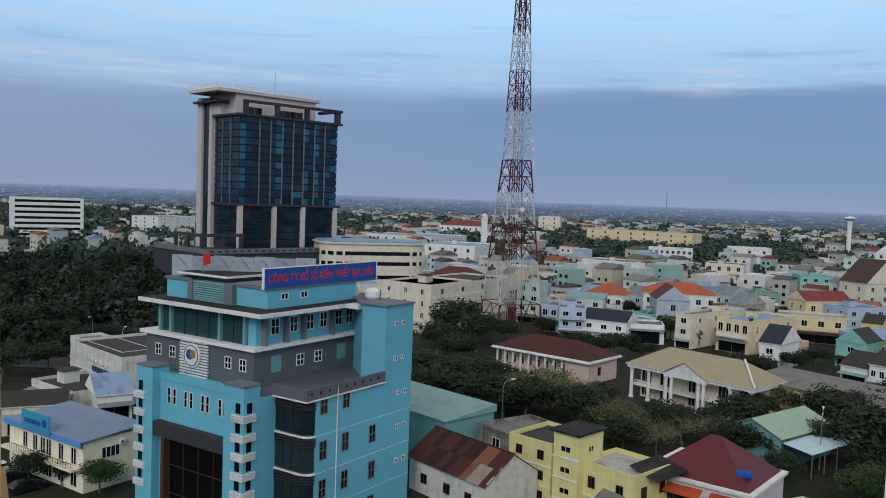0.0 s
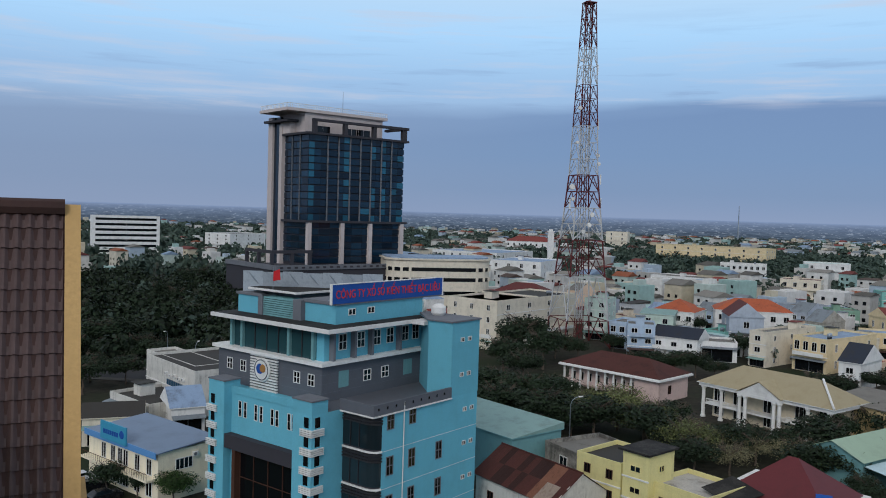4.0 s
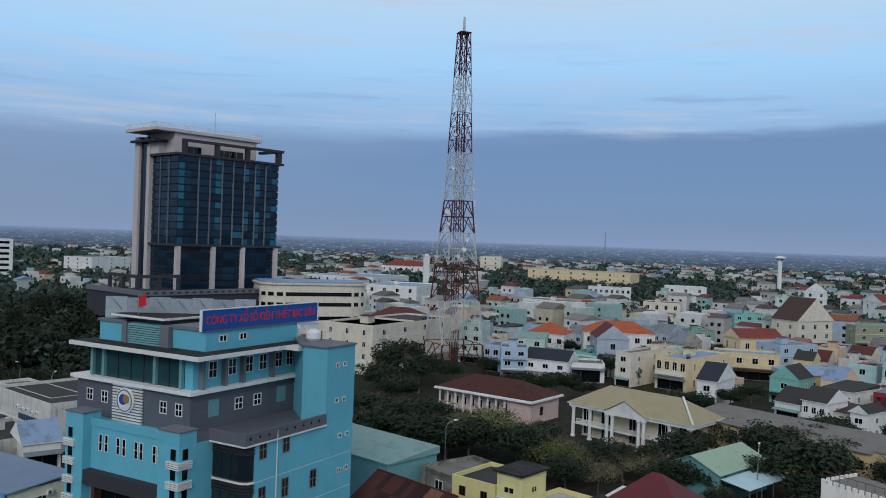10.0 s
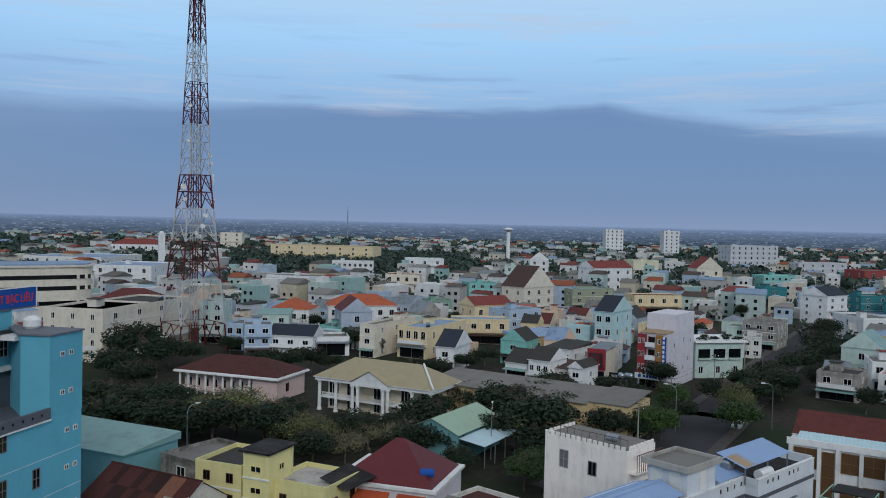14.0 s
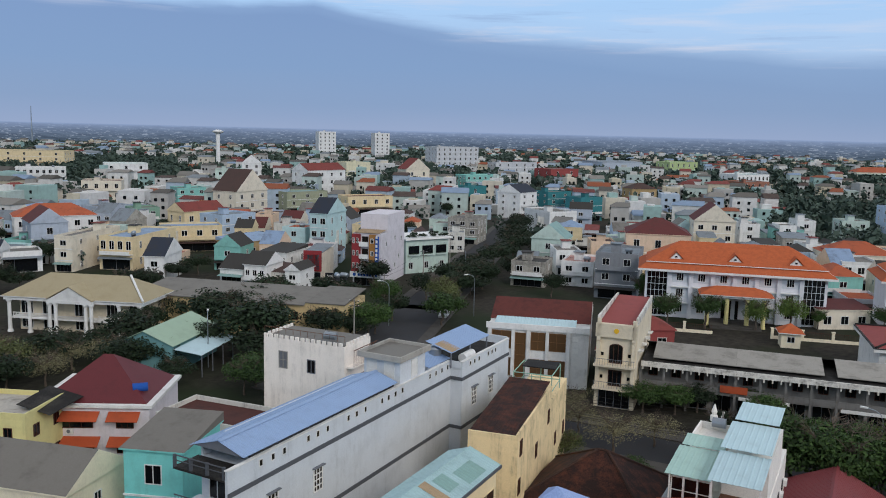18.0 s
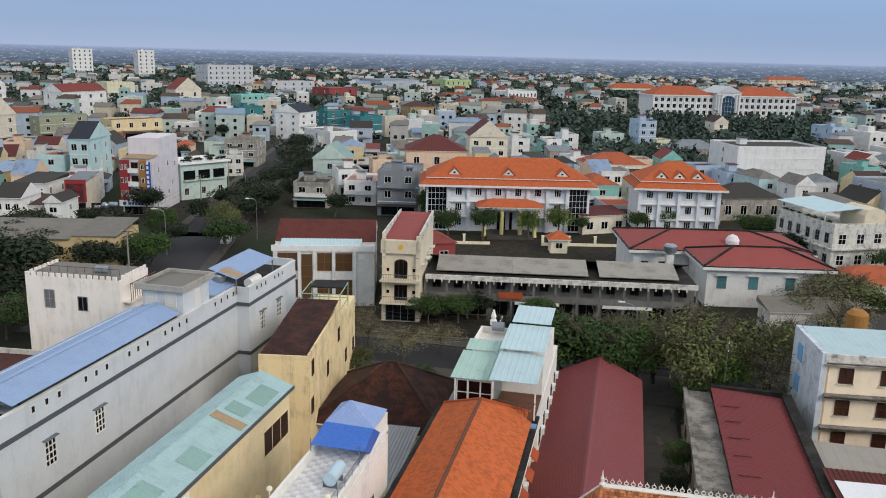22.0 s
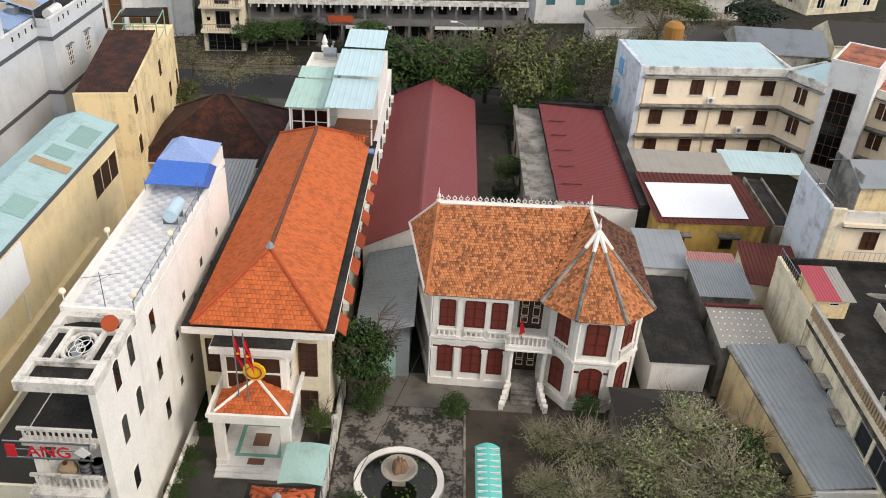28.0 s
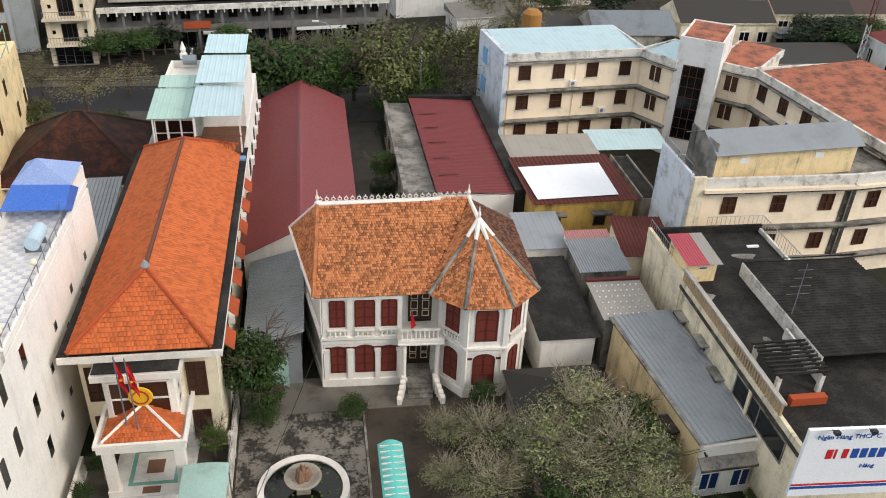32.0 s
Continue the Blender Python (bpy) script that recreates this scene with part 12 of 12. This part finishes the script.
def thin_mast(x, y, h):
    top = thing("thin_mast", "thin lattice mast in red and white sections", "radio mast", lot(x, y))
    k = 6
    for i in range(k):
        s = Shape()
        z0, z1 = h * i / k, h * (i + 1) / k
        legs = ((-0.25, -0.15), (0.25, -0.15), (0.0, 0.28))
        for j, (a, b) in enumerate(legs):
            c, d = legs[(j + 1) % 3]
            s.tube((a, b, z0), (a, b, z1), 0.035, 0.035, 5)
            for q in range(4):
                u, v = z0 + (z1 - z0) * q / 4, z0 + (z1 - z0) * (q + 1) / 4
                s.tube((a, b, u), (c, d, v), 0.02, 0.02, 4)
        part("lattice_section", (s, "mast_white" if i % 2 else "mast_red"), top)


thin_mast(58.5, 79.7, 22.0)
top = thing("water_tank", "upright brown plastic water tank behind the school", "water tank", lot(28.3, 104.2))
part("tank", (Shape().lathe([(1.1, 6.5), (1.25, 6.7), (1.25, 9.0), (0.7, 9.5)], 16), "bank_ochre"), top)
part("stand", (Shape().box(-1.2, -1.2, -0.1, 1.2, 1.2, 6.5), "old_concrete"), top)


# ---- the rest of the town: low houses between, then far roofs and woods ----
def taken_spots():
    spots = []
    for ob in scene.objects:
        if ob.parent is None and ob.get("category") not in (None, "tree", "flag") and ob.type == "EMPTY":
            spots.append((ob.matrix_world.translation.x, ob.matrix_world.translation.y))
            if ob.children:
                w = ob.children[0]
                c = ob.matrix_world @ (sum((Vector(q) for q in w.bound_box), Vector()) / 8)
                e = max(w.dimensions.x, w.dimensions.y) / 2
                spots[-1] = (c.x, c.y, e)
    return [q for q in spots if len(q) == 3]


TAKEN = taken_spots()
rnd = random.Random(11)
PAINTS = ("white", "white", "dirtywhite", "cream", "palegrey", "mint", "blue", "yellow", "turq", "concretewall", "aqua", "peach", "white", "bluegrey")
TOPS = ("concrete", "concrete", "metal", "red", "bluemetal", "dark", "maroon", "brown", "orange", "metal")


def heading(x, y):
    return math.degrees(math.atan2(-x, y))


def free(x, y, e):
    return all((x - a) ** 2 + (y - b) ** 2 > (r * 0.8 + e) ** 2 for a, b, r in TAKEN)


STREETS = (((86.0, 106.0), (121.0, 130.5), 5.5), ((121.0, 130.5), (304.0, 258.0), 5.0), ((-135.0, 186.0), (-40.0, 180.0), 6.0))


def on_street(x, y, more=1.0):
    for (x0, y0), (x1, y1), half in STREETS:
        n = math.hypot(x1 - x0, y1 - y0)
        u, v = (x1 - x0) / n, (y1 - y0) / n
        if -2 < (x - x0) * u + (y - y0) * v < n + 2 and abs((x - x0) * v - (y - y0) * u) < half + more:
            return True
    return False


for (x0, y0), (x1, y1), half in STREETS:
    n = math.hypot(x1 - x0, y1 - y0)
    turn = pose(x0, y0, 0, 0, 0, math.degrees(math.atan2(y1 - y0, x1 - x0)))
    road = new("road", Shape().box(-2, -half, -0.2, n + 2, half, 0.06).mesh("asphalt"))
    road.matrix_world = turn
    tagged(road, "dark asphalt side street between houses", "road", kind="structure")
    for e in (-1, 1):
        walkway = new("pavement", Shape().box(-2, min(e * half, e * (half + 2.2)), -0.2, n + 2, max(e * half, e * (half + 2.2)), 0.2).mesh("paving"))
        walkway.matrix_world = turn
        tagged(walkway, "worn grey concrete pavement with a kerb", "pavement", kind="structure")


def open_ground(az, d):
    """Parks, woods and streets that stay without houses."""
    return (12 < az < 40 and d < 450) or (-26 < az < -10 and 560 < d < 900) or (az < -66 and 300 < d < 560 and az > -84) or (-13 < az < 2 and d < 300)


count = 0
for i in range(-40, 41):
    for j in range(-40, 41):
        u, v = i * 13.5 + rnd.uniform(-3, 3), j * 13.5 + rnd.uniform(-3, 3)
        x, y = 0.62 * u - 0.78 * v, 0.78 * u + 0.62 * v
        d, az = math.hypot(x, y), heading(x, y)
        w, dp = rnd.uniform(5, 9), rnd.uniform(8, 12)
        lo = 225 if az > -60 else 205
        if not (-118 < az < 36) or not (lo < d < 335) or open_ground(az, d) or not free(x, y, 5.5) or on_street(x, y, 6) or rnd.random() < 0.12:
            continue
        h = rnd.choice((3.6, 4.2, 6.6, 7.0, 7.4)) if d < 330 else rnd.choice((4.0, 6.8, 7.4, 9.6))
        roof = rnd.choice(("flat", "flat", "flat", "gx", "gy", "shed", "hip"))
        colour = rnd.choice(PAINTS)
        kind = {"flat": "flat-roofed", "gx": "gabled", "gy": "gabled", "shed": "sheet-roofed", "hip": "hip-roofed"}[roof]
        floors = 1 if h < 5 else 2 if h < 8 else 3
        house("small " + kind + " " + {"dirtywhite": "stained white", "palegrey": "pale grey", "concretewall": "bare concrete", "bluegrey": "blue-grey", "turq": "turquoise"}.get(colour, colour) + " town house in a row",
              x - w * 0.4, y - 4, -50 + rnd.uniform(-8, 8), w, dp, h, colour, roof, rnd.choice(TOPS), floors, rnd.choice((1, 2)) if d < 330 else 1, 1 if d < 300 else 0, far=True)
        count += 1

# far houses, too many to count: real boxes with pitched or flat tops and dark openings
def palette(name, colours, rough=0.85):
    mat = bpy.data.materials.new(name)
    mat.use_nodes = True
    n = Nodes(mat.node_tree)
    isle = n.add("ShaderNodeNewGeometry").outputs["Random Per Island"]
    pos = n.add("ShaderNodeTexCoord").outputs["Object"]
    grain = n.add("ShaderNodeTexNoise", i_Vector=pos, i_Scale=0.5, i_Detail=4.0)
    node = n.tree.nodes.new("ShaderNodeValToRGB")
    node.color_ramp.interpolation = "CONSTANT"
    while len(node.color_ramp.elements) < len(colours):
        node.color_ramp.elements.new(0.5)
    for k, (el, c) in enumerate(zip(node.color_ramp.elements, colours)):
        el.position, el.color = k / len(colours), lin(c)
    n.tree.links.new(isle, node.inputs[0])
    col = n.mix(n.ramp(grain.outputs[0], [(0.35, 0.0), (0.75, 0.3)]), node.outputs[0], lin("6a675f"))
    bsdf = n.add("ShaderNodeBsdfPrincipled", i_Base_Color=col, i_Roughness=rough, i_Specular_IOR_Level=0.2)
    o = n.add("ShaderNodeOutputMaterial")
    n.tree.links.new(bsdf.outputs[0], o.inputs[0])
    MATS[name] = mat


palette("far_wall", ("d6d4d0", "c6c3bd", "cec5b4", "b4c2bb", "a9b8c6", "d2d0cd", "c4b9a2", "98b5b0", "b2afaa", "d9d7d3"))
palette("far_roof", ("76736d", "6a3532", "7b8388", "8c4d32", "56534e", "8296ad", "7d3d38", "85817a", "64605a", "4e403b"))
far = Shape()
for i in range(-105, 106):
    for j in range(-105, 106):
        u, v = i * 16.5 + rnd.uniform(-5, 5), j * 16.5 + rnd.uniform(-5, 5)
        x, y = 0.62 * u - 0.78 * v, 0.78 * u + 0.62 * v
        d, az = math.hypot(x, y), heading(x, y)
        if not (-120 < az < 38) or not (335 < d < 1700) or open_ground(az, d) or not free(x, y, 6) or on_street(x, y, 8):
            continue
        dens = 0.8 if d < 440 else 0.5 if d < 560 else 0.3 if d < 900 else 0.2
        if az > 2:
            dens *= 0.45
        if rnd.random() > dens:
            continue
        w, dp, h = rnd.uniform(6, 13), rnd.uniform(7, 13), rnd.choice((3.6, 4.5, 6.8, 7.2, 9.8, 11.0))
        turn = Matrix.Translation((x, y, 0)) @ Matrix.Rotation(radians(-50 + rnd.uniform(-12, 12)), 4, "Z")
        box = Shape().box(0, 0, -0.3, w, dp, h)
        far.add([turn @ Vector(q) for q in box.v], box.f, 0)
        if rnd.random() < 0.6:
            r = rnd.uniform(1.2, 2.4)
            k = [(-0.4, -0.4, h + 0.03), (w + 0.4, -0.4, h + 0.03), (w + 0.4, dp + 0.4, h + 0.03), (-0.4, dp + 0.4, h + 0.03), (-0.4 if rnd.random() < 0.5 else w * 0.3, dp / 2, h + r), (w + 0.4, dp / 2, h + r)]
            far.add([turn @ Vector(q) for q in k], [(0, 1, 5, 4), (2, 3, 4, 5), (3, 0, 4), (1, 2, 5)], 1)
        else:
            q = Shape().box(w * 0.2, dp * 0.3, h, w * 0.6, dp * 0.8, h + rnd.choice((0.5, 2.2)))
            far.add([turn @ Vector(p) for p in q.v], q.f, 0)
        if d < 900:
            for k in range(int(h / 3.3)):
                for m in range(2):
                    q = Shape().box(w * (0.2 + 0.42 * m), -0.06, 1.0 + 3.2 * k, w * (0.2 + 0.42 * m) + 1.3, 0, 2.4 + 3.2 * k)
                    far.add([turn @ Vector(p) for p in q.v], q.f, 2)
tagged(new("far_town", far.mesh("far_wall", "far_roof", "pane_dark")), "distant town of white and pastel houses with mixed roofs", "town", kind="stuff")


def far_woods(name, label, spots, leaves, seed, mat, leaf=0.2):
    """Clumps of big leaves for woods too far to count; spots: x, y, radius, height."""
    r = np.random.RandomState(seed)
    s = np.array(spots)
    k = np.repeat(np.arange(len(s)), leaves)
    d = r.normal(size=(len(k), 3))
    d /= np.linalg.norm(d, axis=1)[:, None]
    p = np.stack([s[k, 0], s[k, 1], s[k, 3] * 0.55], 1) + d * np.stack([s[k, 2], s[k, 2], s[k, 3] * 0.48], 1) * r.uniform(0.55, 1.1, (len(k), 1))
    nrm = d + r.normal(scale=0.5, size=d.shape)
    nrm /= np.linalg.norm(nrm, axis=1)[:, None]
    a = np.cross(nrm, r.normal(size=d.shape))
    a /= np.linalg.norm(a, axis=1)[:, None]
    b = np.cross(nrm, a)
    z = (s[k, 2] * r.uniform(leaf, 2.1 * leaf, len(k)))[:, None]
    v = np.stack([p - a * z, p - b * z * 0.7, p + a * z, p + b * z * 0.7], 1).reshape(-1, 3)
    me = mesh_of(v.tolist(), np.arange(len(v)).reshape(-1, 4).tolist(), (mat,))
    tagged(new(name, me), label, "woods", kind="stuff")


k = 0
while k < 90:
    d, az = math.sqrt(rnd.uniform(110 ** 2, 335 ** 2)), rnd.uniform(-54, 14)
    x, y = -d * math.sin(radians(az)), d * math.cos(radians(az))
    k += 1
    if free(x, y, 1.5) and not on_street(x, y):
        tree(x, y, rnd.uniform(5, 8.5), rnd.uniform(2.6, 4.6), "dark", "between the town houses")
spots = []
for k in range(420):
    d, az = rnd.uniform(205, 440), rnd.uniform(12, 40)
    x, y = -d * math.sin(radians(az)), d * math.cos(radians(az))
    if not on_street(x, y) and free(x, y, 2):
        spots.append((x, y, rnd.uniform(3.0, 4.6), rnd.uniform(5, 8.5)))
far_woods("park_woods", "dense dark green park trees and undergrowth", spots, 150, 9, "leaf_dark", 0.12)
spots = []
while len(spots) < 7000:
    d, az = math.sqrt(rnd.uniform(230 ** 2, 1450 ** 2)), rnd.uniform(-120, 38)
    x, y = -d * math.sin(radians(az)), d * math.cos(radians(az))
    wood = open_ground(az, d) and not (-13 < az < 2)
    if d < 430 and not wood and rnd.random() < 0.6:
        continue
    if not free(x, y, 3) and not wood:
        continue
    big = 1.0 if d < 440 else 1.5 if d < 620 else 2.1
    spots.append((x, y, rnd.uniform(2.2, 4.2) * big, rnd.uniform(4.5, 8.0) * min(big, 1.25)))
for k in range(700):
    d, az = rnd.uniform(560, 900), rnd.uniform(-26, -10)
    spots.append((-d * math.sin(radians(az)), d * math.cos(radians(az)), rnd.uniform(3, 5), rnd.uniform(8, 11)))
for k in range(420):
    d, az = rnd.uniform(300, 560), rnd.uniform(-84, -66)
    spots.append((-d * math.sin(radians(az)), d * math.cos(radians(az)), rnd.uniform(3, 4.6), rnd.uniform(6, 9)))
far_woods("far_trees", "green trees between the distant houses, greyed with painted haze", spots, 34, 3, "leaf_far_hazed")
spots = []
for k in range(3800):
    d, az = math.sqrt(rnd.uniform(900 ** 2, 1700 ** 2)), rnd.uniform(-120, 38)
    spots.append((-d * math.sin(radians(az)), d * math.cos(radians(az)), rnd.uniform(5, 12), rnd.uniform(5, 9)))
far_woods("horizon_woods", "low woods along the flat horizon, greyed with painted haze", spots, 26, 4, "leaf_far_hazed")
